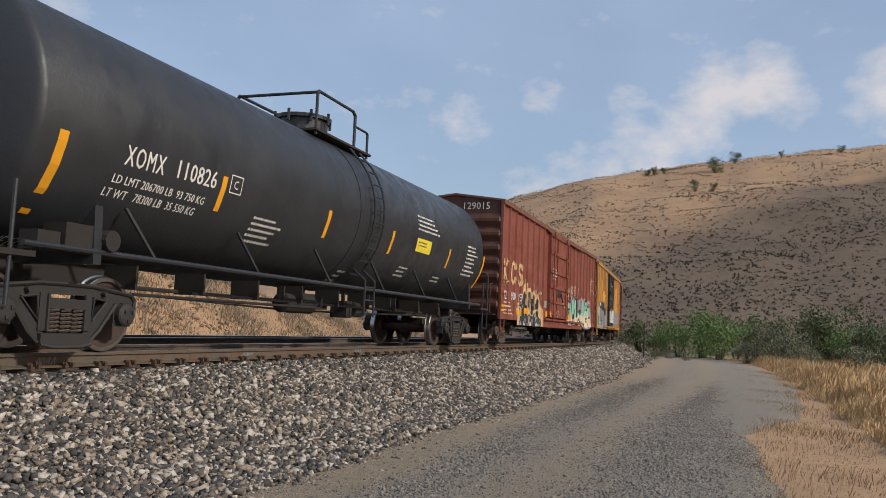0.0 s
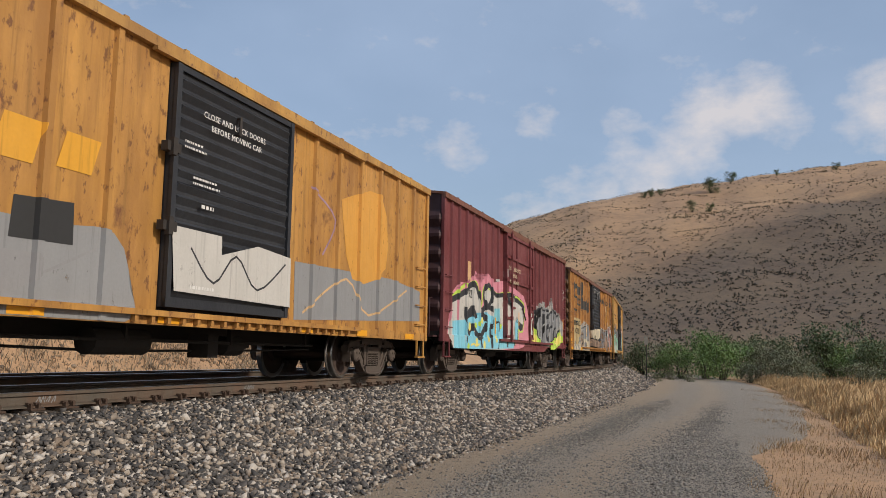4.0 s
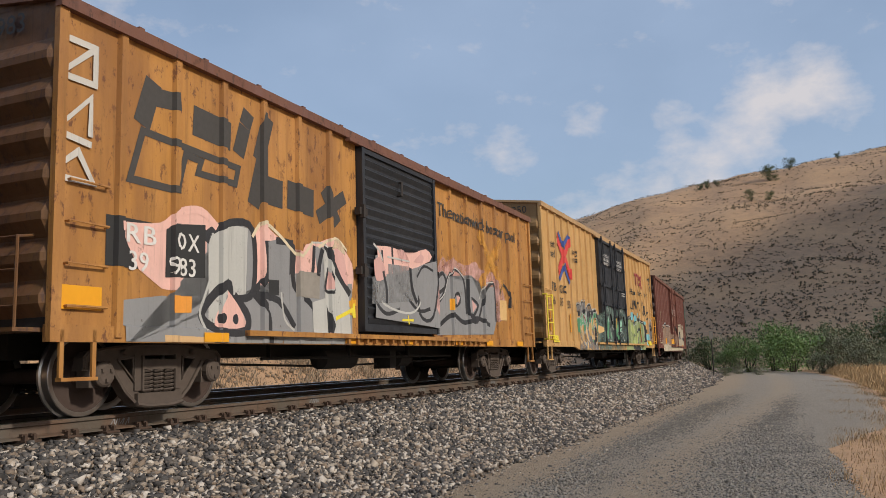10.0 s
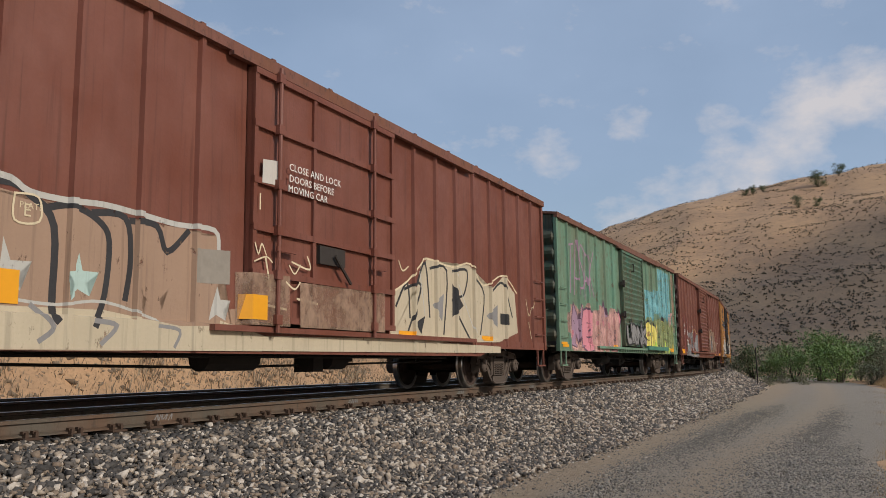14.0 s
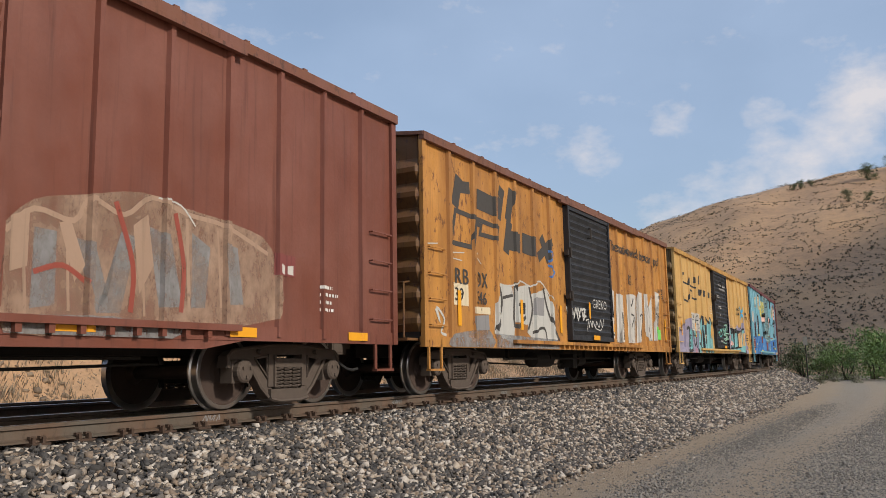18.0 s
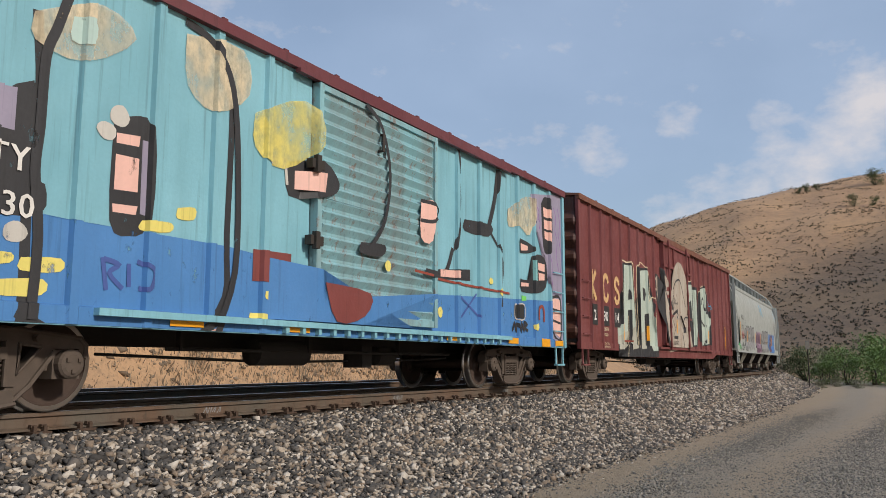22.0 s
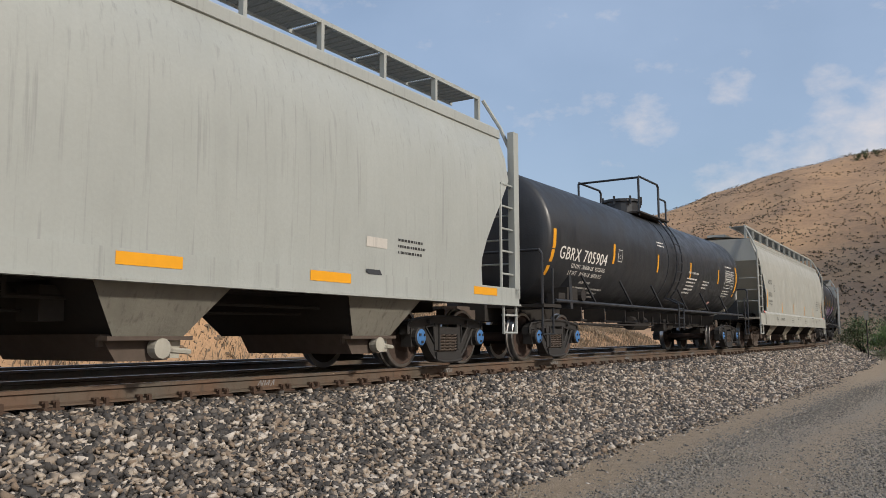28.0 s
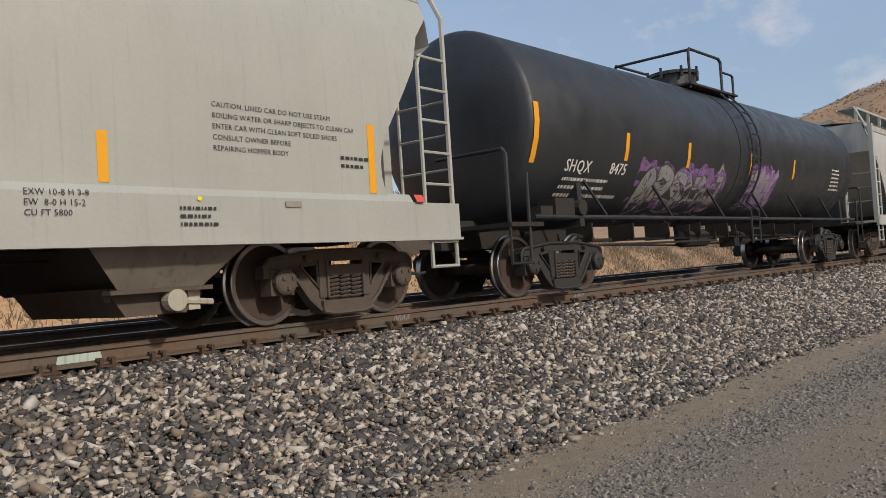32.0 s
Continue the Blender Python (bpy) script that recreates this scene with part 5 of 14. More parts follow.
# ---- covered hoppers ----
def hopper_car(no, start, L, label, col, curved=True, seed=0, truck="truckbrown", blue=False):
    car = thing("hopper_car", label, "hopper car", "cars of the train")
    mat = paint("hopper_paint", col, 0.04, (0.30, 0.24, 0.17), 0.25, 0.45, seed * 2.3, 0.10 if curved else 0.20)
    dark = paint("hopper_end", tuple(c * 0.85 for c in col), 0.05, (0.2, 0.17, 0.12), 0.2, 0.6, seed)
    dirty = paint("hopper_chute", (col[0] * 1.05, col[1] * 0.95, col[2] * 0.85), 0.2, (0.22, 0.15, 0.10), 0.4, 0.7, seed + 4, 0.5)
    z0, z1, z2 = (0.86, 1.27, 4.02) if curved else (1.0, 1.27, 4.08)
    sec = [(1.60, 1.46), (1.605, 1.8), (1.61, 2.2), (1.60, 2.6), (1.58, 2.9), (1.54, 3.25), (1.47, 3.6), (1.38, 3.88), (1.33, 4.0), (1.31, 4.02), (1.295, 4.10), (1.305, 4.12), (1.29, 4.21), (1.28, 4.26)]
    if not curved:
        sec = [(1.58, 1.46), (1.60, 2.0), (1.60, 2.6), (1.57, 3.1), (1.50, 3.55), (1.40, 3.88), (1.37, 4.00), (1.40, 4.01), (1.40, 4.18), (1.33, 4.20), (1.30, 4.26)]
    sec = [(y, z1 if z < 1.5 else z if z < 3.2 else 3.2 + (z - 3.2) * (z2 - 3.2) / 1.06) for y, z in sec]

    def half(z):
        return float(np.interp(z, [q[1] for q in sec], [q[0] for q in sec]))
    e = L / 2 - 0.28
    cut = [(e, 3.55), (e - 0.28, 3.25), (e - 0.42, 2.85), (e - 0.75, 2.35), (e - 1.02, 1.95), (e - 1.08, 1.62), (e - 0.98, z1)]

    if not curved:
        cut = [(e, 3.55), (e - 0.02, 3.1), (e - 0.30, 2.75), (e - 0.58, 2.4), (e - 0.86, 2.0), (e - 1.00, 1.7), (e - 1.02, 1.5), (e - 0.98, z1)]

    def end_at(z):
        return float(np.interp(-z, [-q[1] for q in cut], [q[0] for q in cut])) if z < 3.55 else e
    zs = sorted(set([q[1] for q in sec] + [1.55, 1.7, 2.05, 2.4, 2.85, 3.25, 3.55]))
    for s in (-1, 1):
        bm = bmesh.new()
        rows = []
        for z in zs:
            q = end_at(z)
            rows.append([bm.verts.new((x, s * half(z), z)) for x in np.concatenate([[-q], np.linspace(-L / 2 + 2.0, L / 2 - 2.0, 13), [q]])])
        for a, b in zip(rows, rows[1:]):
            for k in range(len(a) - 1):
                bm.faces.new((a[k], a[k + 1], b[k + 1], b[k]))
        bmesh.ops.recalc_face_normals(bm, faces=bm.faces)
        bmesh.ops.solidify(bm, geom=bm.faces[:], thickness=0.02)
        part("side_sheet", bm, mat, car, "", True)
    if curved:
        for z in (z2 - 0.05, z2 - 0.13, z2 - 0.24):
            bm = bmesh.new()
            y = half(z)
            box(bm, -e, e, -y - 0.014, -y + 0.01, z - 0.010, z + 0.010)
            part("roof_bead", bm, mat, car)
    # sill beam
    for s in (-1, 1):
        bm = bmesh.new()
        slab(bm, [(-L / 2 + 0.05, z0), (L / 2 - 0.05, z0), (L / 2 - 0.05, z1), (-L / 2 + 0.05, z1)], s * 1.62, s * 1.56)
        box(bm, -L / 2 + 0.05, L / 2 - 0.05, s * 1.6 - 0.06, s * 1.6 + 0.06, z0 - 0.03, z0)
        if curved:
            slab(bm, [(1.585, 1.36), (1.645, z1), (1.645, z0), (1.60, z0), (1.58, z1)], -L / 2 + 0.9, L / 2 - 0.9)
            for v in list(bm.verts)[-10:]:
                v.co = (v.co.y, s * v.co.x, v.co.z)
        part("side_sill", bm, mat, car)
    # roof, end bulkheads, slope sheets
    bm = bmesh.new()
    v = [bm.verts.new(p) for p in ((-e, -1.28, z2), (e, -1.28, z2), (e, 0, z2 + 0.12), (-e, 0, z2 + 0.12), (e, 1.28, z2), (-e, 1.28, z2))]
    bm.faces.new((v[0], v[1], v[2], v[3]))
    bm.faces.new((v[3], v[2], v[4], v[5]))
    box(bm, -e + 0.4, e - 0.4, -0.33, 0.33, z2 + 0.05, z2 + 0.24)
    part("roof", bm, mat, car)
    for s in (-1, 1):
        bm = bmesh.new()
        pts = [(s * e, 1.28, z2), (s * e, 1.36, 3.8), (s * e, 1.46, 3.5), (s * e, 1.5, 3.2)]
        a = [bm.verts.new((x, -y, z)) for x, y, z in pts]
        b = [bm.verts.new((x, y, z)) for x, y, z in pts]
        for k in range(3):
            bm.faces.new((a[k], b[k], b[k + 1], a[k + 1]))
        part("end_bulkhead", bm, mat, car)
        bm = bmesh.new()
        a = [bm.verts.new(p) for p in ((s * e, -1.5, 3.2), (s * e, 1.5, 3.2), (s * (e - 2.6), 1.45, 1.15), (s * (e - 2.6), -1.45, 1.15))]
        bm.faces.new(a)
        part("slope_sheet", bm, mat, car, "sloping grey end sheet")
        bm = bmesh.new()
        box(bm, s * e - 0.04, s * e + 0.04, -0.08, 0.08, 1.2, z2 - 0.04)
        for y in (-0.7, 0.7):
            slab(bm, [(s * e, 3.2), (s * (e + 0.02), 1.2), (s * (e - 0.12), 1.2), (s * (e - 0.12), 3.2)], y - 0.03, y + 0.03)
        part("end_post", bm, mat, car)
        # deck, corner ladder and grab irons
        bm = bmesh.new()
        box(bm, s * L / 2 - 1.4 if s > 0 else -L / 2, L / 2 if s > 0 else -L / 2 + 1.4, -1.56, 1.56, 1.06, 1.12)
        part("end_deck", bm, dirty, car)
        bm = bmesh.new()
        lathe(bm, [(-0.42, 0.02), (-0.4, 0.2), (0.4, 0.2), (0.42, 0.02)], 14, "Y", (s * (L / 2 - 0.8), 0.2, 1.5))
        part("air_reservoir", bm, dirty, car)
        q = s * (L / 2 - 0.1)
        bm = bmesh.new()
        bars(bm, [(q, -1.56, 1.1), (q, -1.56, 3.55), (s * (e + 0.1), -1.36, z2), (s * (e - 0.05), -1.1, z2 + 0.5)], 0.032, 6)
        if not curved:
            box(bm, q - 0.09, q + 0.09, -1.62, -1.50, 1.1, z2 - 0.1)
        part("corner_post", bm, mat, car)
        bm = bmesh.new()
        bars(bm, [(q - s * 0.52, -1.58, 1.2), (q - s * 0.52, -1.58, 2.9), (q - s * 0.44, -1.56, 3.05)], 0.025, 6)
        part("ladder_rail", bm, mat, car)
        for k in range(5):
            bm = bmesh.new()
            rod(bm, (q, -1.57, 1.5 + 0.38 * k), (q - s * 0.52, -1.58, 1.5 + 0.38 * k), 0.018, 6)
            part("ladder_rung", bm, mat, car)
        for k in range(3):
            bm = bmesh.new()
            rod(bm, (q, -1.55, 1.7 + 0.42 * k), (q, -0.75, 1.7 + 0.42 * k), 0.016, 6)
            part("grab_iron", bm, mat, car)
        bm = bmesh.new()
        bars(bm, [(q, -0.75, 1.1), (q, -0.75, 2.65)], 0.022, 6)
        part("grab_iron", bm, mat, car)
        bm = bmesh.new()
        bars(bm, [(q, -1.58, 1.05), (q, -1.58, 0.52), (q - s * 0.45, -1.58, 0.52), (q - s * 0.45, -1.58, 1.05)], 0.022, 6)
        box(bm, min(q, q - s * 0.45), max(q, q - s * 0.45), -1.62, -1.54, 0.80, 0.83)
        part("sill_step", bm, mat, car)
    # roof walk with posts and mesh
    grate = M["grate"]
    n = 12
    for k in range(n + 1):
        x = -e + 0.25 + (2 * e - 0.5) * k / n
        bm = bmesh.new()
        box(bm, x - 0.03, x + 0.03, -1.14, -1.06, z2 - 0.02, z2 + 0.50)
        part("walk_post", bm, mat, car)
        if k < n:
            bm = bmesh.new()
            w = (2 * e - 0.5) / n
            for j in range(16):
                y = -1.1 + j * 0.034
                box(bm, x + 0.03, x + w - 0.03, y - 0.008, y + 0.008, z2 + 0.485, z2 + 0.51)
            for j in range(9):
                q = x + w * (j + 0.5) / 9
                box(bm, q - 0.008, q + 0.008, -1.11, -0.58, z2 + 0.475, z2 + 0.487)
            part("walk_grating", bm, grate, car)
    for y in (-1.12, -0.55):
        bm = bmesh.new()
        box(bm, -e + 0.2, e - 0.2, y - 0.015, y + 0.015, z2 + 0.46, z2 + 0.52)
        part("walk_edge", bm, mat, car)
    # bottom sheet: shade below the hopper put into its near-black colour
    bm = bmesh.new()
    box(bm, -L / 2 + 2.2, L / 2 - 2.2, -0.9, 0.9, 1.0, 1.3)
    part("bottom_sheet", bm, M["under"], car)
    # four chutes with gates; the shade on their bodies is in the dark colour
    wide = 0.80 if curved else 0.84
    for k in range(4):
        c = -5.70 + 3.59 * k
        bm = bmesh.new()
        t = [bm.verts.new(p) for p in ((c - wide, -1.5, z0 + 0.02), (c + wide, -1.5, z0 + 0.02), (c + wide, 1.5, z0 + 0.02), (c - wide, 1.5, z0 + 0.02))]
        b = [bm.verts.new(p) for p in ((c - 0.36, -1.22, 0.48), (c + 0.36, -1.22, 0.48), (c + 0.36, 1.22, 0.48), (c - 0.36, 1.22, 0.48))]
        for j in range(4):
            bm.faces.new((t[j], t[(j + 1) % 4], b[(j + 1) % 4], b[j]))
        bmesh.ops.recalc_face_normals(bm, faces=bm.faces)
        p = part("discharge_chute", bm, M["under"], car, "tapered discharge chute, grime and shade in its dark colour")
        bm = bmesh.new()
        v = [bm.verts.new(q) for q in ((c - wide, -1.52, z0 + 0.01), (c + wide, -1.52, z0 + 0.01), (c + 0.40, -1.25, 0.46), (c - 0.40, -1.25, 0.46))]
        bm.faces.new(v)
        bmesh.ops.solidify(bm, geom=bm.faces[:], thickness=0.012)
        part("chute_face", bm, dirty, p, "pale dusty chute front")
        bm = bmesh.new()
        slab(bm, [(c - 0.48, 0.50), (c + 0.48, 0.50), (c + 0.30, 0.24), (c - 0.30, 0.24)], -1.16, 0.72)
        box(bm, c - 0.50, c + 0.50, -1.30, -1.16, 0.44, 0.48)
        for q in (-0.45, 0.0, 0.45):
            box(bm, c + q - 0.03, c + q + 0.03, -1.14, -1.10, 0.38, 0.46)
        part("gate_frame", bm, M["truckbrown"], p)
        bm = bmesh.new()
        lathe(bm, [(-1.32, 0.005), (-1.315, 0.10), (-1.20, 0.10), (-1.19, 0.06), (-0.9, 0.06)], 16, "Y", (c + 0.12, 0, 0.36))
        box(bm, c + 0.3, c + 0.42, -1.2, -1.1, 0.26, 0.44)
        rod(bm, (c + 0.1, -1.2, 0.36), (c + 0.55, -1.2, 0.32), 0.03)
        part("outlet_cap", bm, dirty, p, "round outlet cap")
    under(car, no, start, L, 1.02, truck, blue, L / 2 - 1.5)
    side = Side(car, [], 1.6, 1.6, curve=lambda x, z: half(z) if z > z1 + 0.09 else np.interp(z, (z1, z1 + 0.09), (1.65, 1.60)) if curved else half(z) if z > z1 else 1.62)
    return side


# ---- sprayed pieces, car by car ----
def fill(s, mat, pts, soft=3):
    """A sprayed area; rounded unless soft is 0."""
    bm = bmesh.new()
    poly(bm, bent(pts + pts[:1], soft)[:-1] if soft else pts)
    s.put("graffiti_fill", bm, M[mat])


def line(s, mat, w, pts):
    bm = bmesh.new()
    stroke(bm, bent(pts, 4), w)
    s.put("graffiti_line", bm, M[mat])


def dots(s, mat, r, places):
    rr = random.Random(len(places))
    for x, z in places:
        bm = bmesh.new()
        poly(bm, blob(rr, x, z, 2 * r, 2 * r * rr.uniform(0.8, 1.1), 14, 0.05, 1.0))
        s.put("graffiti_dot", bm, M[mat])


def art_1(s):
    line(s, "cream", 0.025, [(-1.32, 1.11), (-1.26, 1.26), (-0.96, 1.06), (-0.76, 1.3), (-0.59, 1.12)])
    line(s, "cream", 0.03, [(-0.16, 1.58), (0.16, 1.68), (0.53, 1.48), (0.7, 1.65)])
    fill(s, "concrete", [(-3.11, 1.61), (-2.46, 1.63), (-2.49, 1.38), (-3.11, 1.37)], 0)
    fill(s, "sand", [(-7.16, 0.55), (-7.14, 0.81), (-7.09, 0.96), (-7.18, 1.06), (-7.14, 1.19), (-7, 1.23), (-7.08, 1.32), (-6.98, 1.39), (-6.86, 1.38), (-6.55, 1.49), (-6.4, 1.65), (-6.28, 1.89), (-6.22, 1.99), (-6.08, 2.06), (-5.86, 2.09), (-5.8, 1.92), (-5.64, 1.9), (-5.48, 1.94), (-5.22, 1.95), (-5.04, 1.8), (-4.79, 1.89), (-4.55, 1.88), (-4.38, 1.75), (-4.23, 1.79), (-4, 1.75), (-3.77, 1.64), (-3.63, 1.43), (-3.38, 1.35), (-3.29, 1.09), (-3.33, 0.6), (-5.9, 0.57), (-6.59, 0.56)])
    fill(s, "soot", [(-6.87, 1.25), (-6.73, 1.35), (-6.42, 1.51), (-6.27, 1.74), (-6.17, 1.8), (-6.02, 1.79), (-5.92, 1.71), (-5.89, 1.49), (-5.92, 1.16), (-5.88, 1.03), (-5.7, 1.09), (-5.58, 1.04), (-5.54, 0.93), (-5.56, 0.74), (-5.65, 0.59), (-6.85, 0.56), (-6.87, 0.78), (-6.84, 0.91), (-6.79, 0.98), (-6.63, 1.01), (-6.63, 0.94), (-6.3, 0.97), (-6.29, 1.21), (-6.33, 1.34), (-6.42, 1.19), (-6.45, 1.05), (-6.65, 1.09), (-6.78, 1.21)], 0)
    fill(s, "soot", [(-5.79, 1.62), (-5.65, 1.61), (-5.54, 1.54), (-5.58, 1.78), (-5.42, 1.82), (-5.22, 1.82), (-5.18, 1.71), (-5.15, 1.53), (-5.17, 1.24), (-5.27, 1.17), (-5.4, 1.18), (-5.57, 1.25), (-5.74, 1.18), (-5.79, 1.38)], 0)
    fill(s, "soot", [(-5.09, 1.6), (-5.06, 1.7), (-4.83, 1.79), (-4.63, 1.76), (-4.41, 1.49), (-4.29, 1.6), (-4.18, 1.63), (-4.07, 1.53), (-4.05, 1.32), (-4.17, 1.25), (-4.53, 1.2), (-4.72, 1.18), (-4.85, 1.04), (-5.01, 1), (-5.13, 1.08), (-4.99, 1.35), (-5.06, 1.41)], 0)
    fill(s, "soot", [(-5.55, 0.99), (-5.3, 1.06), (-5.01, 0.98), (-4.76, 1.1), (-3.95, 1.22), (-3.9, 0.94), (-3.64, 0.92), (-3.5, 0.75), (-3.67, 0.6), (-5.63, 0.59)], 0)
    line(s, "sand", 0.055, [(-6.42, 1.51), (-6.27, 1.75), (-6.17, 1.81), (-6.02, 1.8), (-5.9, 1.71), (-5.87, 1.49), (-5.9, 1.16), (-5.87, 1.03)])
    line(s, "sand", 0.06, [(-5.76, 1.09), (-5.81, 1.38), (-5.82, 1.8)])
    line(s, "sand", 0.05, [(-5.53, 1.51), (-5.58, 1.77), (-5.42, 1.83), (-5.2, 1.83), (-5.15, 1.69), (-5.13, 1.46), (-5.19, 1.24)])
    line(s, "sand", 0.05, [(-5.74, 1.18), (-5.61, 1.25), (-5.47, 1.24), (-5.31, 1.16), (-5.4, 1.59)])
    line(s, "sand", 0.05, [(-5.07, 1.41), (-5, 1.38), (-4.98, 1.16), (-5.03, 1)])
    line(s, "sand", 0.05, [(-4.78, 1.77), (-4.59, 1.77), (-4.37, 1.46), (-4.26, 1.61), (-4.13, 1.59), (-4.09, 1.46), (-4.12, 1.28), (-4.53, 1.2), (-4.52, 1.41), (-4.6, 1.6)])
    line(s, "sand", 0.06, [(-5.55, 1.02), (-5.51, 0.84), (-5.63, 0.63)])
    line(s, "sand", 0.05, [(-5.03, 0.98), (-4.76, 1.09), (-4.42, 1.14), (-4.35, 1.08), (-4.35, 0.91)])
    line(s, "cream", 0.022, [(-6.43, 1.5), (-6.25, 1.79), (-6.02, 1.85), (-5.89, 1.76)])
    line(s, "cream", 0.022, [(-5.56, 1.83), (-5.34, 1.88), (-5.17, 1.86)])
    line(s, "cream", 0.022, [(-4.76, 1.8), (-4.48, 1.76), (-4.37, 1.51)])
    line(s, "chalk", 0.035, [(-6.83, 0.8), (-6.82, 0.91), (-6.76, 0.97), (-6.63, 0.96)])
    line(s, "chalk", 0.03, [(-6.8, 1.26), (-6.68, 1.14)])
    line(s, "chalk", 0.03, [(-6.42, 1.19), (-6.33, 1.33)])
    line(s, "chalk", 0.03, [(-3.87, 0.94), (-3.84, 1.23)])
    dots(s, "silver", 0.085, [(-6.08, 1.07), (-6.06, 0.84), (-6.74, 0.7), (-6.26, 0.73), (-5.41, 0.91), (-5.41, 0.76), (-5.08, 0.83), (-4.51, 1), (-4.48, 0.87), (-4.25, 0.97), (-5.81, 0.71), (-3.96, 0.69)])
    dots(s, "silver", 0.03, [(-6, 0.99), (-6.59, 0.69), (-5.71, 0.71), (-4.99, 0.76), (-4.36, 0.79), (-4.18, 0.81), (-4.81, 1.16)])
    dots(s, "chalk", 0.17, [(-6.2, 0.6), (-5.28, 0.62), (-4.34, 0.64)])
    dots(s, "silver", 0.12, [(-5.8, 0.6)])
    line(s, "silver", 0.035, [(-3.81, 0.71), (-3.86, 0.78), (-3.78, 0.86), (-3.71, 0.79), (-3.74, 0.7), (-3.82, 0.71)])
    fill(s, "reflect", [(-7.12, 1.11), (-6.69, 1.11), (-6.66, 0.99), (-7.11, 1)], 0)
    line(s, "cream", 0.025, [(-6.42, 2.02), (-6.4, 2.09), (-6.31, 2.12), (-6.25, 2.06)])
    line(s, "cream", 0.025, [(-6.13, 2.15), (-6.09, 2.1), (-6.06, 2.19)])
    line(s, "cream", 0.025, [(-4.71, 2.02), (-4.62, 2.07), (-4.54, 2)])
    line(s, "cream", 0.025, [(-4.47, 1.94), (-4.42, 1.84), (-4.32, 1.84), (-4.23, 2.05), (-4.24, 1.89)])
    line(s, "cream", 0.025, [(-4.01, 1.83), (-3.79, 1.84), (-3.68, 1.94), (-3.61, 1.8)])
    line(s, "cream", 0.025, [(-3.62, 1.91), (-3.4, 1.83), (-3.43, 1.64)])
    line(s, "cream", 0.022, [(-3.57, 1.82), (-3.36, 1.95)])
    line(s, "brick", 0.02, [(-5.42, 2.42), (-5.2, 2.45), (-5.16, 2.23), (-5.41, 2.21), (-5.42, 2.42)])
    fill(s, "lilac", [(1.78, 1.82), (2, 1.93), (2.19, 1.91), (2.25, 2.01), (2.66, 2.09), (2.92, 2.09), (3.01, 2.02), (3.24, 2.09), (3.54, 2.06), (3.91, 2.01), (4.04, 2.14), (4.15, 2), (4.58, 2.05), (4.76, 1.98), (5.24, 2.16), (5.44, 2.05), (5.97, 2.12), (6.23, 2.04), (6.62, 2.01), (7.29, 2.08), (7.76, 1.95), (7.97, 1.71), (8.2, 0.8), (6.12, 0.67), (5.56, 0.77), (4.35, 0.9), (3.38, 0.87), (1.89, 0.79)])
    fill(s, "cream", [(1.86, 1.12), (2.54, 1.13), (4.31, 1.32), (8.09, 1.49), (8.14, 0.82), (6.12, 0.71), (5.82, 0.86), (4.68, 0.92), (4.04, 0.88), (3.65, 0.86), (2.96, 0.86), (2.56, 0.95), (2.28, 0.87), (1.89, 0.8)], 0)
    fill(s, "mint2", [(1.85, 1.17), (2.68, 1.21), (4.3, 1.41), (7.92, 1.62), (7.94, 1.34), (4.32, 1.22), (2.55, 1.03), (1.87, 1.01)], 0)
    fill(s, "mint", [(1.8, 1.69), (2.19, 1.76), (2.25, 1.21), (2.1, 1.31), (1.85, 1.18)], 0)
    fill(s, "mint", [(2.24, 1.1), (2.21, 1.71), (2.31, 1.93), (2.53, 1.97), (2.64, 1.67), (2.76, 1.36), (2.87, 1.79), (3.01, 1.97), (3.17, 1.98), (3.25, 1.76), (3.34, 1.57), (3.51, 1.89), (3.79, 1.99), (3.89, 1.96), (3.95, 1.31), (3.71, 1.27), (3.51, 1.54), (3.3, 1.2), (3.14, 1.15), (3.03, 1.36), (2.92, 1.22), (2.61, 1.17)], 0)
    fill(s, "mint", [(4.06, 1.27), (4.13, 1.96), (4.52, 2.01), (4.5, 1.45), (4.87, 1.41), (4.82, 1.3)], 0)
    fill(s, "mint", [(5.01, 1.87), (5.33, 1.88), (5.44, 1.39), (5, 1.35)], 0)
    fill(s, "mint", [(5.52, 1.94), (5.79, 2.02), (5.9, 1.51), (6.17, 1.87), (6.54, 2), (6.95, 2.01), (7.05, 1.76), (7.5, 1.76), (7.79, 1.56), (7.91, 1.29), (7.35, 1.3), (6.99, 1.53), (6.5, 1.49), (5.84, 1.39), (5.57, 1.37)], 0)
    line(s, "soot", 0.1, [(1.79, 1.75), (2.01, 1.83), (2.27, 1.8), (2.24, 1.96), (2.55, 1.98), (2.62, 1.72), (2.75, 1.37)])
    line(s, "soot", 0.12, [(2.73, 1.35), (2.86, 1.83), (2.97, 1.99), (3.16, 1.98), (3.24, 1.66), (3.33, 1.55), (3.57, 1.95), (3.84, 1.99), (3.93, 1.94), (4, 1.2)])
    line(s, "soot", 0.1, [(2.26, 0.91), (2.39, 1.17), (2.47, 1.27), (2.56, 0.99), (2.74, 0.86), (2.93, 0.91), (3.06, 1.09), (3.1, 1.24), (3.17, 1.08), (3.3, 1.21), (3.5, 1.51), (3.53, 1.35), (3.5, 1.09), (3.72, 0.87), (4.06, 0.87)])
    line(s, "soot", 0.09, [(1.85, 1.23), (2.03, 1.27), (2.17, 1.46), (2.05, 1.47), (1.83, 1.33)])
    line(s, "soot", 0.1, [(4.08, 1.34), (4.11, 1.98), (4.54, 1.99), (4.48, 1.45), (4.81, 1.5), (4.83, 1.34)])
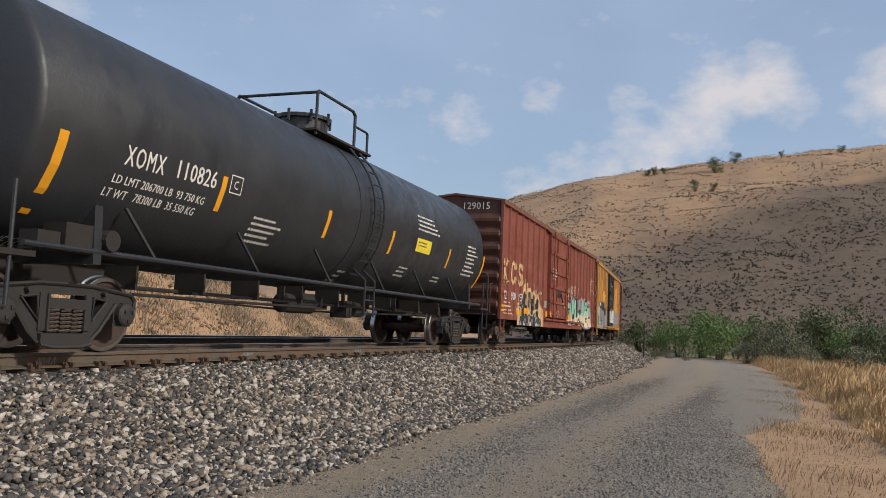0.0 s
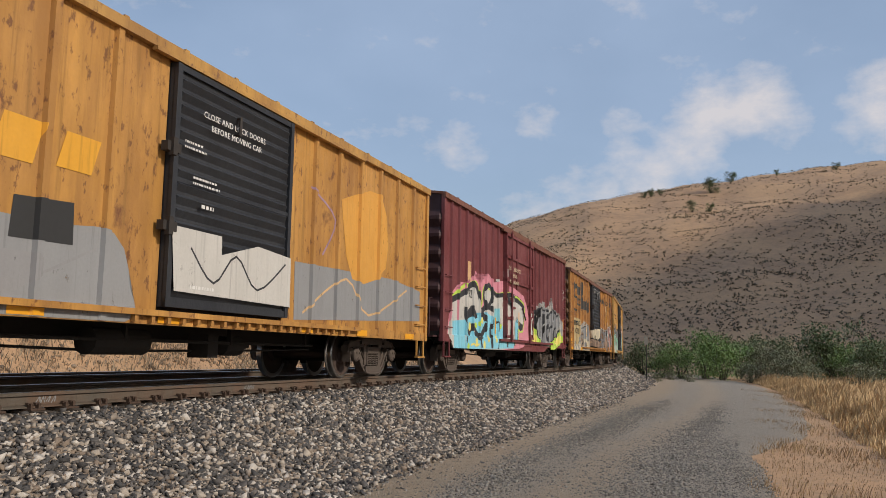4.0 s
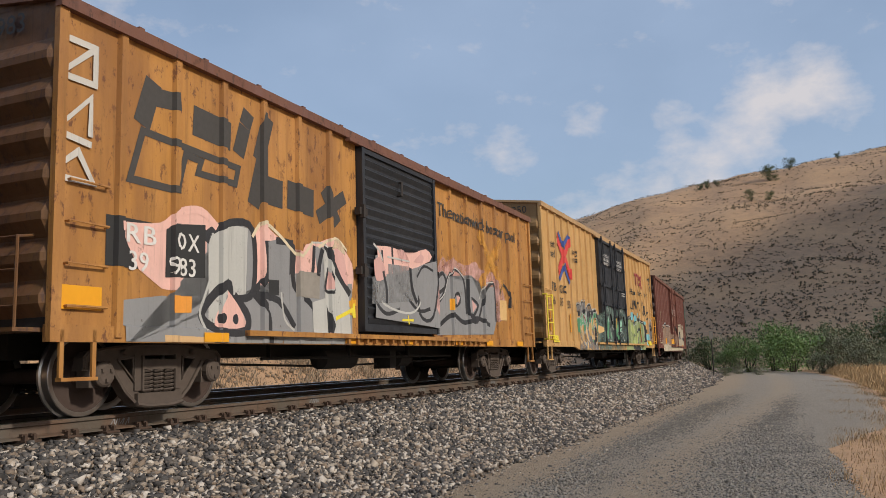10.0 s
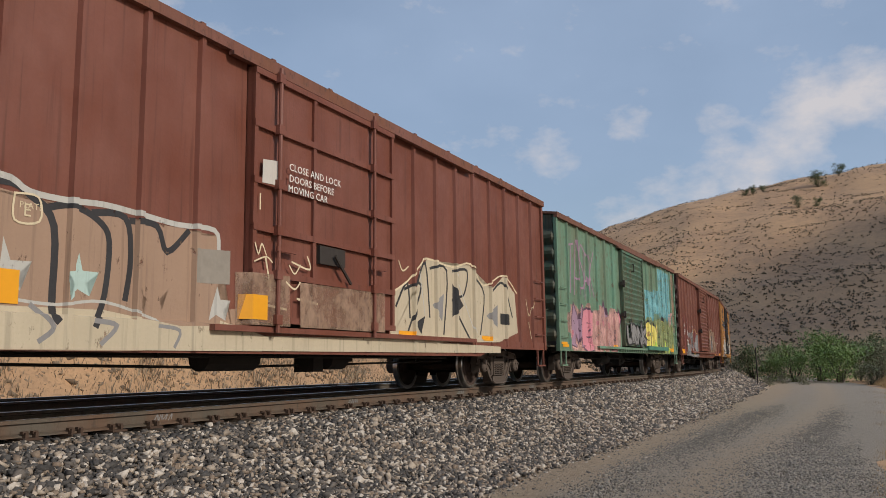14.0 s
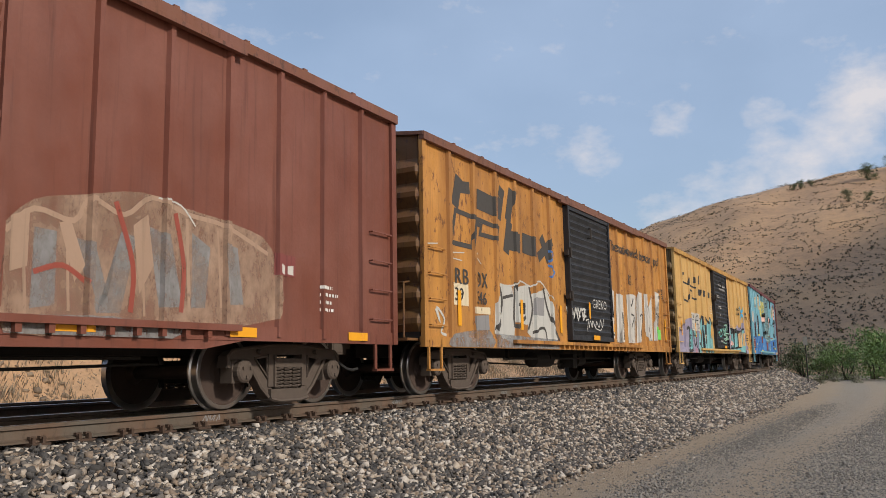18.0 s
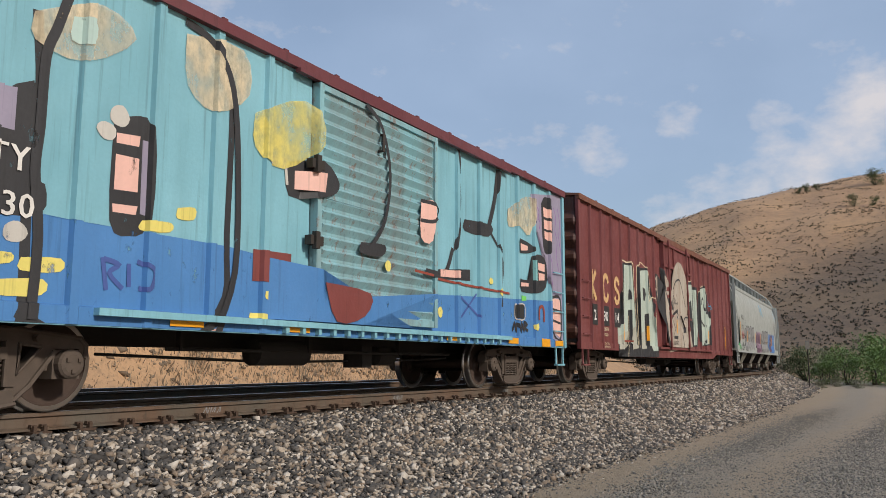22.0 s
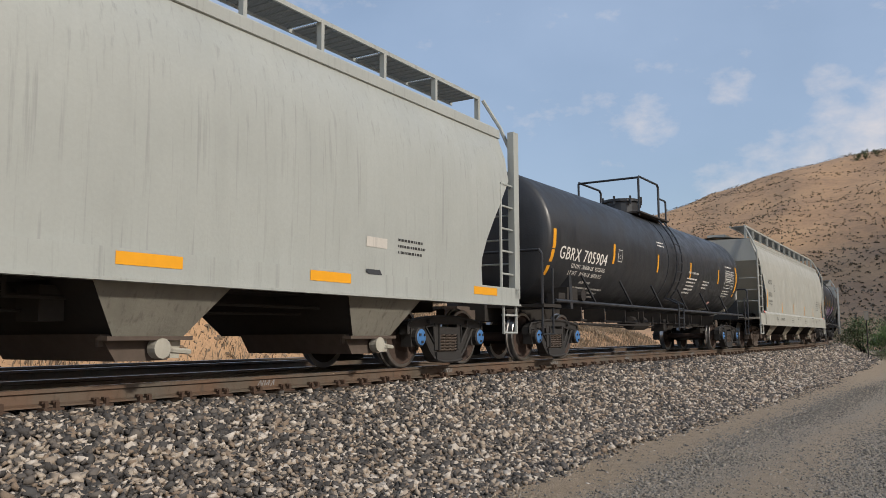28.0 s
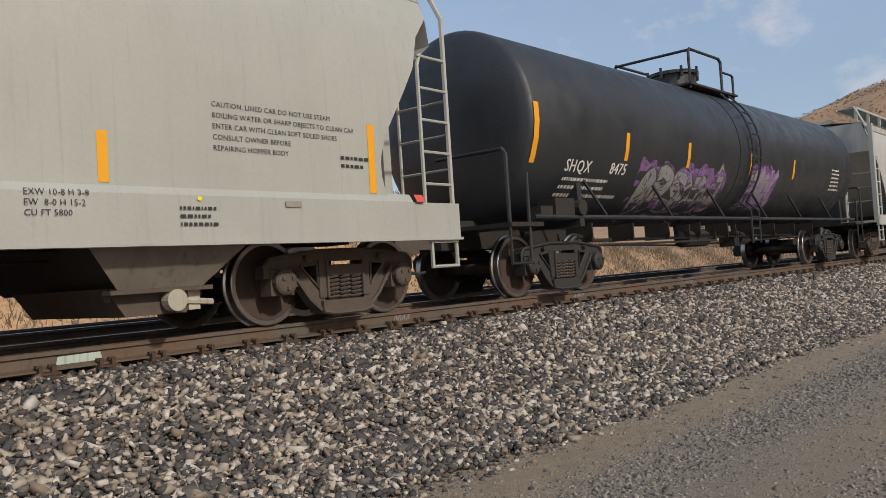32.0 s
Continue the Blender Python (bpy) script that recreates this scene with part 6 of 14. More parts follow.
    line(s, "soot", 0.09, [(4.16, 0.88), (4.36, 1), (4.62, 1.11), (4.85, 0.98), (5.04, 0.84), (5.29, 0.89), (5.41, 1.01), (5.68, 0.87), (6.06, 1.01)])
    line(s, "soot", 0.07, [(4.89, 1.91), (5.39, 1.92), (5.52, 1.44)])
    line(s, "soot", 0.09, [(5.79, 2.02), (5.97, 1.44), (6.24, 1.86), (6.54, 2), (6.98, 2), (7.12, 1.76), (7.5, 1.76), (7.79, 1.56), (7.91, 1.3), (7.47, 1.24)])
    line(s, "soot", 0.05, [(6.27, 1.55), (6.48, 1.78), (6.72, 1.76), (6.62, 1.58), (6.99, 1.53)])
    line(s, "soot", 0.06, [(6.64, 1.21), (6.54, 1.03), (6.86, 1.03), (7.35, 0.75)])
    line(s, "soot", 0.08, [(5.81, 1.03), (5.97, 0.82), (6.22, 0.69)])
    line(s, "chalk", 0.02, [(2.36, 1.9), (2.52, 1.94), (2.61, 1.66), (2.72, 1.39)])
    line(s, "chalk", 0.02, [(2.88, 1.78), (3, 1.93), (3.12, 1.94)])
    line(s, "chalk", 0.02, [(3.51, 1.83), (3.79, 1.94)])
    fill(s, "sand", [(2.61, 1.95), (2.68, 2.06), (2.84, 2.09), (2.89, 2), (2.76, 2.03)], 0)
    fill(s, "sand", [(3.23, 1.96), (3.31, 2.09), (3.47, 2), (3.34, 2.03)], 0)
    fill(s, "sand", [(5.94, 1.98), (6.02, 2.13), (6.27, 2.09), (6.19, 1.98), (6.09, 2.07)], 0)
    fill(s, "sand", [(4.76, 1.97), (4.93, 2.08), (5.28, 2.15), (5.38, 2.06), (5.06, 2.04)], 0)
    fill(s, "sand", [(7.16, 1.99), (7.29, 2.09), (7.48, 1.98), (7.86, 1.94), (8.03, 1.77), (7.77, 1.86)], 0)
    fill(s, "sand", [(3.12, 0.84), (3.33, 0.94), (3.52, 0.84), (3.29, 0.86)], 0)
    fill(s, "sand", [(4.2, 0.82), (4.46, 0.92), (4.86, 0.83), (4.47, 0.8)], 0)
    words(s, "SUPPORT", 2.31, 2.31, 0.2, "cream", False)
    words(s, "PINK", 2.38, 2.11, 0.2, "cream", False)
    words(s, "TFH", 3.21, 2.37, 0.2, "cream", False)
    line(s, "cream", 0.03, [(3.14, 2.29), (3.24, 2.33), (3.18, 2.24), (3.27, 2.22), (3.16, 2.17)])
    line(s, "cream", 0.03, [(3.29, 2.29), (3.3, 2.21), (3.37, 2.25), (3.4, 2.31), (3.48, 2.31), (3.45, 2.2)])
    line(s, "cream", 0.03, [(3.53, 2.3), (3.63, 2.33), (3.58, 2.23), (3.68, 2.22), (3.77, 2.3), (3.83, 2.22)])
    line(s, "cream", 0.025, [(3.26, 2.14), (3.55, 2.14)])
    line(s, "cream", 0.03, [(4.26, 2.49), (4.3, 2.37)])
    line(s, "cream", 0.03, [(4.4, 2.53), (4.39, 2.4), (4.45, 2.44), (4.4, 2.53)])
    line(s, "cream", 0.025, [(4.5, 2.38), (4.58, 2.23), (4.51, 2.25)])
    line(s, "cream", 0.03, [(7.62, 2.51), (7.75, 2.81), (7.92, 2.6), (7.82, 2.89), (8.08, 3.06), (8.03, 2.76), (8.19, 3.18), (8.26, 2.85)])
    line(s, "cream", 0.03, [(8.33, 3.06), (8.62, 3.16), (8.43, 2.83), (8.72, 2.96), (8.54, 3.09)])
    line(s, "cream", 0.025, [(7.93, 2.44), (8.2, 2.64), (8.45, 2.56)])
    line(s, "cream", 0.025, [(8.46, 2.39), (8.62, 2.61), (8.77, 2.39), (8.88, 2.62)])
    line(s, "cream", 0.03, [(1.73, 2.31), (1.82, 2.22), (1.87, 2.37), (1.94, 2.22), (2.1, 2.36), (1.98, 2.18), (2.13, 2.24)])
    line(s, "cream", 0.03, [(1.76, 2.07), (1.83, 1.99), (1.88, 2.13), (1.95, 1.99), (2.04, 2.13), (2.09, 2.04)])


def art_2(s):
    fill(s, "silver", [(-7.16, 1.43), (-6.13, 1.78), (-3.28, 1.75), (-2.19, 1.78), (-1.87, 1.19), (-1.99, 0.78), (-4.64, 0.73), (-7.19, 0.75)])
    fill(s, "chalk", [(-7.1, 1.81), (-6.87, 2.08), (-6.43, 2.08), (-6.27, 1.65), (-6.65, 1.38), (-7.08, 1.51)])
    line(s, "ash", 0.03, [(-6.61, 0.84), (-5.74, 1.61), (-5.51, 1.21), (-4.69, 1.51)])
    line(s, "ash", 0.03, [(-5.68, 0.79), (-4.23, 1.27), (-3.74, 1.02), (-2.46, 1.56)])
    fill(s, "ash", [(-4.9, 1.33), (-3.26, 1.42), (-3.49, 1.03), (-5.09, 0.93)])
    line(s, "aqua", 0.04, [(-6.8, 1.14), (-6.09, 1.1), (-6.47, 1.4)])
    fill(s, "whiteout", [(-1.36, 2), (-0.31, 2), (-0.3, 1.75), (0.59, 1.98), (1.64, 1.91), (1.79, 1.16), (-1.26, 1.2)], 0)
    line(s, "soot", 0.03, [(-0.96, 1.76), (-0.45, 1.36), (0.05, 1.77), (0.61, 1.35), (1.37, 1.8)])
    fill(s, "silver", [(1.89, 1.92), (5.85, 2), (7.52, 1.87), (7.53, 1.21), (1.92, 0.99)], 0)
    line(s, "sand", 0.04, [(2.21, 1.12), (3.77, 1.81), (4.79, 1.2), (6.72, 1.83)])
    fill(s, "orange2_", [(3.49, 3.22), (5.27, 3.63), (5.57, 2.19), (4.02, 1.83)])
    fill(s, "ink", [(-3.59, 1.96), (-2.81, 2.01), (-2.79, 1.56), (-3.62, 1.54)], 0)
    line(s, "lilac", 0.04, [(2.36, 3.22), (3.27, 2.81), (2.83, 2.14)])


def art_3(s):
    fill(s, "pink", [(-6.77, 2.02), (-6.21, 2.31), (-5.73, 2.36), (-5.41, 2.34), (-5.03, 2.66), (-4.75, 2.74), (-4.43, 2.45), (-3.93, 2.68), (-3.53, 2.8), (-3.04, 2.6), (-2.1, 2.72), (-1.27, 2.59), (-0.04, 2.4), (0.6, 1.99), (0.61, 1.49), (0.63, 0.83), (-1.2, 0.68), (-6.65, 0.6)])
    line(s, "lime", 0.10, [(-6.76, 1.92), (-5.73, 2.29), (-5.41, 2.31), (-5.01, 2.43), (-4.63, 2.38), (-4.25, 1.85), (-3.99, 2.38), (-3.16, 2.35), (-2.59, 2.26), (-1.74, 2.36), (-0.18, 2.18)])
    fill(s, "whiteout", [(-6.75, 1.76), (-6.01, 2.08), (-5.72, 2.12), (-5.52, 2.25), (-5.13, 2.35), (-4.72, 2.31), (-4.5, 2.03), (-4.24, 1.79), (-3.95, 1.72), (-3.95, 2.35), (-3.76, 2.46), (-3.35, 2.5), (-3.12, 2.33), (-2.69, 2.21), (-1.96, 2.23), (-1.26, 2.26), (-0.18, 2.06), (-0.16, 1.51), (-1.23, 1.36), (-1.44, 0.7), (-6.66, 0.62)])
    fill(s, "sky", [(-6.71, 1.32), (-5.66, 1.4), (-5.13, 1.59), (-4.5, 1.54), (-3.79, 1.69), (-3.12, 1.59), (-2.14, 1.36), (-0.91, 1.42), (-0.82, 0.71), (-6.66, 0.62)], 0)
    line(s, "soot", 0.16, [(-6.76, 1.84), (-5.72, 2.12), (-5.41, 2.27), (-5.01, 2.38), (-4.69, 2.32), (-4.43, 1.99), (-4.24, 1.71), (-3.88, 1.82), (-3.44, 1.85), (-3.13, 1.74), (-3.16, 1.46), (-3.36, 1.2), (-3.25, 0.73)])
    line(s, "soot", 0.15, [(-3.92, 1.93), (-4.03, 2.17), (-3.84, 2.42), (-3.43, 2.46), (-3.23, 2.25), (-3.36, 1.98), (-3.72, 1.84), (-3.92, 1.96)])
    line(s, "soot", 0.16, [(-5.68, 1.68), (-5.67, 1.47), (-5.36, 1.61), (-5.08, 1.72), (-4.73, 1.54), (-5.13, 1.58), (-5.67, 1.45)])
    line(s, "soot", 0.15, [(-5.66, 1.4), (-5.58, 1.04), (-5.62, 0.85)])
    line(s, "soot", 0.20, [(-5.37, 1.06), (-5.05, 1.23), (-4.4, 0.97), (-3.77, 1.4), (-4.23, 1.63)])
    line(s, "soot", 0.12, [(-4.37, 0.97), (-4.25, 0.71)])
    line(s, "soot", 0.13, [(-3.07, 2.34), (-2.69, 2.24), (-1.74, 2.33), (-1.26, 2.33), (-0.18, 2.23)])
    line(s, "soot", 0.15, [(-1.96, 2.23), (-1.43, 1.91), (-1.56, 0.78)])
    line(s, "soot", 0.13, [(-2.84, 1.43), (-2.35, 1.54), (-2.53, 0.94), (-2.61, 0.69)])
    line(s, "soot", 0.10, [(-0.18, 2.22), (-0.03, 2.08), (-0.16, 1.59), (-0.58, 1.44)])
    line(s, "soot", 0.04, [(-5.06, 2.31), (-4.98, 1.84), (-4.98, 1.49)])
    dots(s, "lemon", 0.11, [(-5.29, 1.23), (-4.15, 1.44), (-3.59, 0.95), (-4.02, 0.77), (-4.75, 0.85), (-2.77, 0.96)])
    dots(s, "lime", 0.10, [(-5.48, 0.71), (-4.75, 1.28), (-4.42, 1.34), (-2.24, 1.35)])
    fill(s, "pink", [(-1.27, 2.37), (-0.04, 2.36), (0.6, 1.9), (0.61, 1.57), (0.07, 1.29), (-0.17, 1.9)])
    line(s, "lemon", 0.06, [(-5.24, 0.75), (-5.02, 0.78), (-4.77, 0.74), (-4.52, 0.78)])
    fill(s, "aqua", [(-2.93, 1.84), (-2.32, 1.88), (-2.35, 1.48), (-2.95, 1.48)], 0)
    fill(s, "whiteout", [(-2.81, 2.72), (-2.46, 2.73), (-2.51, 2.64), (-2.81, 2.66)], 0)
    fill(s, "whiteout", [(-1.98, 3.11), (-1.89, 3.11), (-1.88, 2.87), (-1.99, 2.87)], 0)
    fill(s, "pink", [(-1.1, 2.43), (-0.9, 2.52), (-0.73, 2.52), (-0.61, 2.39), (-0.43, 2.33), (-0.25, 2.4), (-0.09, 2.45), (0.04, 2.4), (0.16, 2.31), (0.26, 2.1), (0.37, 1.97), (0.55, 1.91), (0.69, 1.75), (0.69, 1.58), (0.57, 1.42), (0.32, 1.37), (0.35, 1.2), (0.3, 1.14), (-0.13, 1.09), (-0.15, 0.84), (-0.7, 0.83), (-0.83, 1.27), (-1.03, 1.25)])
    fill(s, "whiteout", [(-1.09, 2.21), (-0.77, 2.22), (-0.48, 2.2), (-0.18, 2.14), (0.04, 2.05), (0.09, 1.95), (0.01, 1.61), (-0.11, 1.44), (-0.51, 1.55), (-0.63, 1.59), (-0.67, 1.33), (-1.05, 1.44)], 0)
    fill(s, "sky", [(-1.05, 1.54), (-0.69, 1.66), (-0.65, 1.34), (-0.71, 1.28), (-0.71, 0.81), (-1.01, 0.8)], 0)
    line(s, "soot", 0.22, [(-1.09, 2.25), (-0.77, 2.24), (-0.42, 2.18), (-0.11, 2.11), (0.04, 2.03), (0.12, 1.92)])
    fill(s, "soot", [(-0.67, 1.56), (-0.63, 1.59), (-0.33, 1.52), (-0.11, 1.49), (-0.04, 1.47), (-0.11, 1.32), (-0.38, 1.27), (-0.64, 1.35)], 0)
    line(s, "soot", 0.1, [(0.1, 1.91), (0.06, 1.62), (-0.06, 1.39)])
    line(s, "lime", 0.06, [(-1.1, 2.31), (-0.78, 2.31), (-0.37, 2.24), (0.02, 2.15), (0.15, 1.99), (0.12, 1.74), (-0, 1.45), (-0.12, 1.27), (-0.38, 1.24), (-0.64, 1.28), (-0.65, 0.83)])
    line(s, "soot", 0.11, [(-0.7, 1.28), (-0.7, 0.82)])
    line(s, "soot", 0.02, [(-0.92, 1.7), (-0.95, 1.62), (-0.9, 1.56), (-0.81, 1.52), (-0.75, 1.55), (-0.78, 1.65), (-0.87, 1.68), (-0.9, 1.6), (-0.79, 1.62)])
    fill(s, "reflect", [(-0.62, 1.86), (-0.54, 1.86), (-0.53, 1.44), (-0.63, 1.43)], 0)
    line(s, "chalk", 0.1, [(1.06, 1.92), (1.19, 1.86), (1.13, 1.84)])
    fill(s, "whiteout", [(1.05, 1.7), (1.19, 1.69), (1.24, 1.51), (1.16, 1.38), (1.29, 1.2), (1.02, 1.19), (0.98, 1.48)], 0)
    fill(s, "whiteout", [(1.23, 1.76), (1.36, 1.8), (1.37, 1.68), (1.25, 1.63)], 0)
    fill(s, "chalk_mist", [(2.2, 2.09), (2.46, 2.25), (2.73, 2.25), (2.92, 2.45), (3.14, 2.31), (3.38, 2.46), (3.57, 2.41), (3.8, 2.21), (4.11, 2.31), (4.33, 2.36), (4.59, 2.23), (4.75, 2.66), (5.13, 2.6), (5.29, 2.32), (5.77, 2.21), (6.28, 2.16), (6.63, 2), (6.94, 1.74), (6.92, 1.11), (6.11, 1.12), (5.41, 1.63), (3.39, 1.93)])
    fill(s, "silver", [(2.1, 1.98), (3.32, 2.21), (3.71, 2.24), (3.93, 2.15), (4.47, 2.05), (5.26, 2.27), (5.77, 2.22), (6.43, 1.98), (6.54, 1.79), (5.79, 1.43), (5.24, 1.09), (4.54, 0.83), (3.15, 0.88), (2.86, 1.05), (2.36, 1.71)], 0)
    fill(s, "lime", [(1.63, 1.69), (2.37, 1.49), (2.26, 1.38), (2.5, 1.24), (2.86, 1.07), (2.94, 0.89), (2.48, 0.91), (1.65, 1.02)], 0)
    fill(s, "lemon", [(1.66, 1.55), (2.06, 1.45), (2.07, 1.25), (2.46, 1.17), (2.38, 0.92), (1.67, 1.02)], 0)
    fill(s, "lime", [(4.64, 0.98), (5.4, 1.17), (6.54, 1.54), (6.93, 1.2), (6.88, 1.05), (5.4, 0.74), (4.68, 0.73)], 0)
    fill(s, "lemon", [(5.4, 1.06), (6.11, 1.27), (6.59, 1.48), (6.84, 1.07), (5.57, 0.87)], 0)
    fill(s, "soot", [(1.78, 2.03), (3.36, 2.29), (3.38, 2.22), (2.1, 1.99), (2.36, 1.71), (2.54, 1.56), (2.87, 1.07), (2.53, 1.21), (2.24, 1.38), (2.39, 1.43), (2.45, 1.54), (1.68, 1.7), (1.65, 1.84), (2.21, 1.65), (1.88, 1.95)], 0)
    fill(s, "soot", [(3.35, 2.04), (3.71, 1.97), (3.41, 1.52), (3.36, 0.9), (3.29, 1.47)], 0)
    fill(s, "soot", [(3.03, 0.92), (3.25, 1.07), (3.25, 0.94)], 0)
    line(s, "soot", 0.1, [(3.93, 2.19), (4.33, 2.12), (4.1, 1.89), (5.26, 2.27), (5.35, 1.89)])
    line(s, "soot", 0.15, [(4.54, 1.78), (4.1, 1.53), (4.03, 1.29), (4.24, 1.07), (4.46, 0.88)])
    line(s, "soot", 0.1, [(4.32, 1.47), (4.77, 1.58), (5.28, 1.76)])
    fill(s, "soot", [(4.29, 1.45), (4.72, 1.55), (4.47, 1.24), (4.14, 1.09)], 0)
    fill(s, "soot", [(4.76, 1.02), (5.51, 1.61), (5.4, 1.11)], 0)
    fill(s, "soot", [(5.51, 1.16), (6.27, 1.58), (5.96, 1.2)], 0)
    line(s, "soot", 0.09, [(5.26, 2.27), (5.51, 2.15), (5.68, 1.93), (6.04, 2.08), (6.5, 1.8), (6.15, 1.45)])
    line(s, "soot", 0.07, [(3.38, 2.23), (3.49, 2.13), (3.8, 2.27)])
    line(s, "chalk", 0.03, [(2.12, 1.94), (2.47, 1.62), (2.86, 1.11)])
    line(s, "chalk", 0.03, [(3.93, 1.05), (4.54, 0.86)])
    line(s, "chalk", 0.03, [(3.72, 1.97), (3.44, 1.52)])
    line(s, "chalk", 0.03, [(6.6, 1.67), (6.73, 1.44)])
    fill(s, "reflect", [(1.88, 1.57), (1.97, 1.56), (1.95, 1.13), (1.85, 1.13)], 0)
    fill(s, "reflect", [(4.28, 1.59), (4.37, 1.58), (4.31, 1.15), (4.21, 1.15)], 0)
    fill(s, "reflect", [(7.14, 2.01), (7.27, 2.01), (7.2, 1.27), (7.07, 1.28)], 0)
    line(s, "whiteout", 0.03, [(7.01, 3.1), (7.29, 3.19), (7.16, 3.02), (7.38, 3.12)])
    line(s, "whiteout", 0.03, [(7.01, 2.9), (7.19, 2.75), (7.33, 2.92), (7.5, 2.77)])
    fill(s, "whiteout", [(6.36, 2.09), (6.55, 2.11), (6.59, 1.98), (6.39, 1.94)], 0)
    line(s, "peach", 0.02, [(5.53, 2.45), (5.63, 2.47)])
    line(s, "peach", 0.02, [(5.53, 2.35), (5.63, 2.35)])
    line(s, "peach", 0.02, [(5.81, 2.45), (5.92, 2.46)])


def art_4(s):
    fill(s, "cream", [(-0.86, 1.86), (-0.26, 1.91), (-0.37, 1.62), (-0.77, 1.54)], 0)
    fill(s, "cream", [(-0.47, 1.83), (0.4, 1.93), (0.32, 1.48), (-0.38, 1.38)], 0)
    fill(s, "cream", [(0.4, 1.91), (1.47, 1.97), (1.24, 1.46), (0.5, 1.49)], 0)
    line(s, "ash", 0.05, [(-0.27, 1.82), (0.16, 1.6), (0.4, 1.88), (0.5, 1.49), (0.88, 1.85), (0.99, 1.52)])
    line(s, "ash_mist", 0.10, [(-1.02, 3.87), (-1.04, 2.64)])
    line(s, "silver", 0.05, [(-1.04, 3.8), (-0.78, 3.81), (-0.84, 3.11)])
    line(s, "silver", 0.05, [(-0.73, 3.92), (-0.42, 3.9), (-0.16, 3.84), (-0.24, 2.97)])
    line(s, "silver", 0.05, [(0.12, 3.91), (0.47, 3.85), (0.39, 3.42)])
    line(s, "silver", 0.05, [(0.84, 3.94), (1.07, 3.35), (1.37, 3.99), (1.46, 3.2)])
    line(s, "chalk", 0.03, [(-0.93, 3.71), (-0.43, 3.8), (0.11, 3.7), (1.5, 3.95)])
    fill(s, "chalk_mist", [(-5.01, 1.62), (-4.77, 1.89), (-4.34, 1.98), (-3.87, 2.13), (-3.46, 2.15), (-3.07, 2.09), (-2.41, 2.05), (-1.89, 1.91), (-1.71, 1.52), (-1.74, 0.79), (-5, 0.78)])
    fill(s, "cream2", [(-4.85, 1.09), (-4.16, 1.24), (-3.46, 1.35), (-1.78, 1.2), (-1.76, 0.77), (-4.85, 0.78)], 0)
    fill(s, "ash_mist", [(-4.73, 1.46), (-4.2, 1.5), (-4.34, 1.2), (-4.69, 1.25)], 0)
    fill(s, "rose2_mist", [(-4.85, 1.33), (-4.25, 1.37), (-4.14, 0.99), (-4.77, 0.9)])
    fill(s, "silver", [(-4.16, 1.77), (-3.46, 1.87), (-3.13, 1.94), (-3.08, 1.44), (-3.57, 1.27), (-4.11, 1.38)], 0)
    fill(s, "silver", [(-2.54, 2), (-1.89, 1.89), (-1.74, 1.52), (-1.91, 1.19), (-2.43, 1.33)], 0)
    line(s, "soot", 0.05, [(-4.65, 1.66), (-4.43, 1.77), (-3.97, 1.85), (-3.46, 1.9), (-3.13, 1.97), (-3.02, 1.88)])
    line(s, "soot", 0.05, [(-4.85, 1.64), (-4.69, 1.53), (-4.62, 1.46), (-4.14, 1.54)])
    line(s, "soot", 0.05, [(-4.34, 0.84), (-4.2, 1.11), (-3.97, 1.31), (-3.72, 1.4)])
    line(s, "soot", 0.05, [(-2.48, 2), (-1.89, 1.91), (-1.72, 1.68)])
    line(s, "soot", 0.05, [(-2.47, 2.01), (-2.41, 1.63), (-2.61, 1.17), (-2.8, 1.08)])
    line(s, "soot", 0.035, [(-3.87, 1.69), (-3.57, 1.7), (-3.57, 1.44), (-3.85, 1.44), (-3.87, 1.69)])
    fill(s, "ash", [(-3.83, 1.66), (-3.61, 1.67), (-3.61, 1.46), (-3.82, 1.47)], 0)
    fill(s, "soot", [(-2.86, 1.09), (-2.68, 1.2), (-2.5, 1.02), (-2.8, 0.9)], 0)
    fill(s, "soot", [(-2.08, 1.15), (-1.83, 1.16), (-1.84, 0.91), (-2.06, 0.96)], 0)
    fill(s, "ash", [(-3.57, 1.14), (-3.23, 1.18), (-3.3, 0.85), (-3.47, 0.78)], 0)
    line(s, "soot", 0.04, [(-2.1, 1.61), (-2.01, 1.74), (-1.94, 1.58), (-2.07, 1.42), (-2.1, 1.61)])
    fill(s, "orange_", [(-3.08, 1.83), (-2.61, 1.86), (-2.61, 1.48), (-3.08, 1.45)], 0)
    line(s, "soot", 0.04, [(-3.13, 1.85), (-3.14, 1.42)])
    line(s, "soot", 0.04, [(-2.54, 1.86), (-2.53, 1.47)])
    line(s, "soot", 0.03, [(-3.87, 0.79), (-3.67, 1.13), (-3.62, 1.27)])
    line(s, "soot", 0.03, [(-3.15, 0.8), (-2.97, 1.16), (-3.14, 1.29)])
    line(s, "chalk", 0.03, [(-4.65, 1.69), (-4.41, 1.81), (-3.97, 1.89), (-3.46, 1.95), (-3.1, 2.03)])
    fill(s, "cream2", [(-6.9, 0.97), (-6.58, 1.05), (-6.24, 1.04), (-5.01, 1.08), (-5, 0.77), (-6.89, 0.76)], 0)
    fill(s, "ash_mist", [(-6.33, 1.17), (-6.12, 1.2), (-6.05, 0.84), (-6.26, 0.81)], 0)
    fill(s, "ash_mist", [(-5.6, 1.04), (-5.3, 1.07), (-5.23, 0.78), (-5.52, 0.78)], 0)
    line(s, "soot", 0.03, [(-6.74, 0.78), (-6.58, 1.03), (-6.42, 1.08)])
    line(s, "soot", 0.03, [(-5.66, 0.84), (-5.49, 1.07), (-5.09, 1.2)])
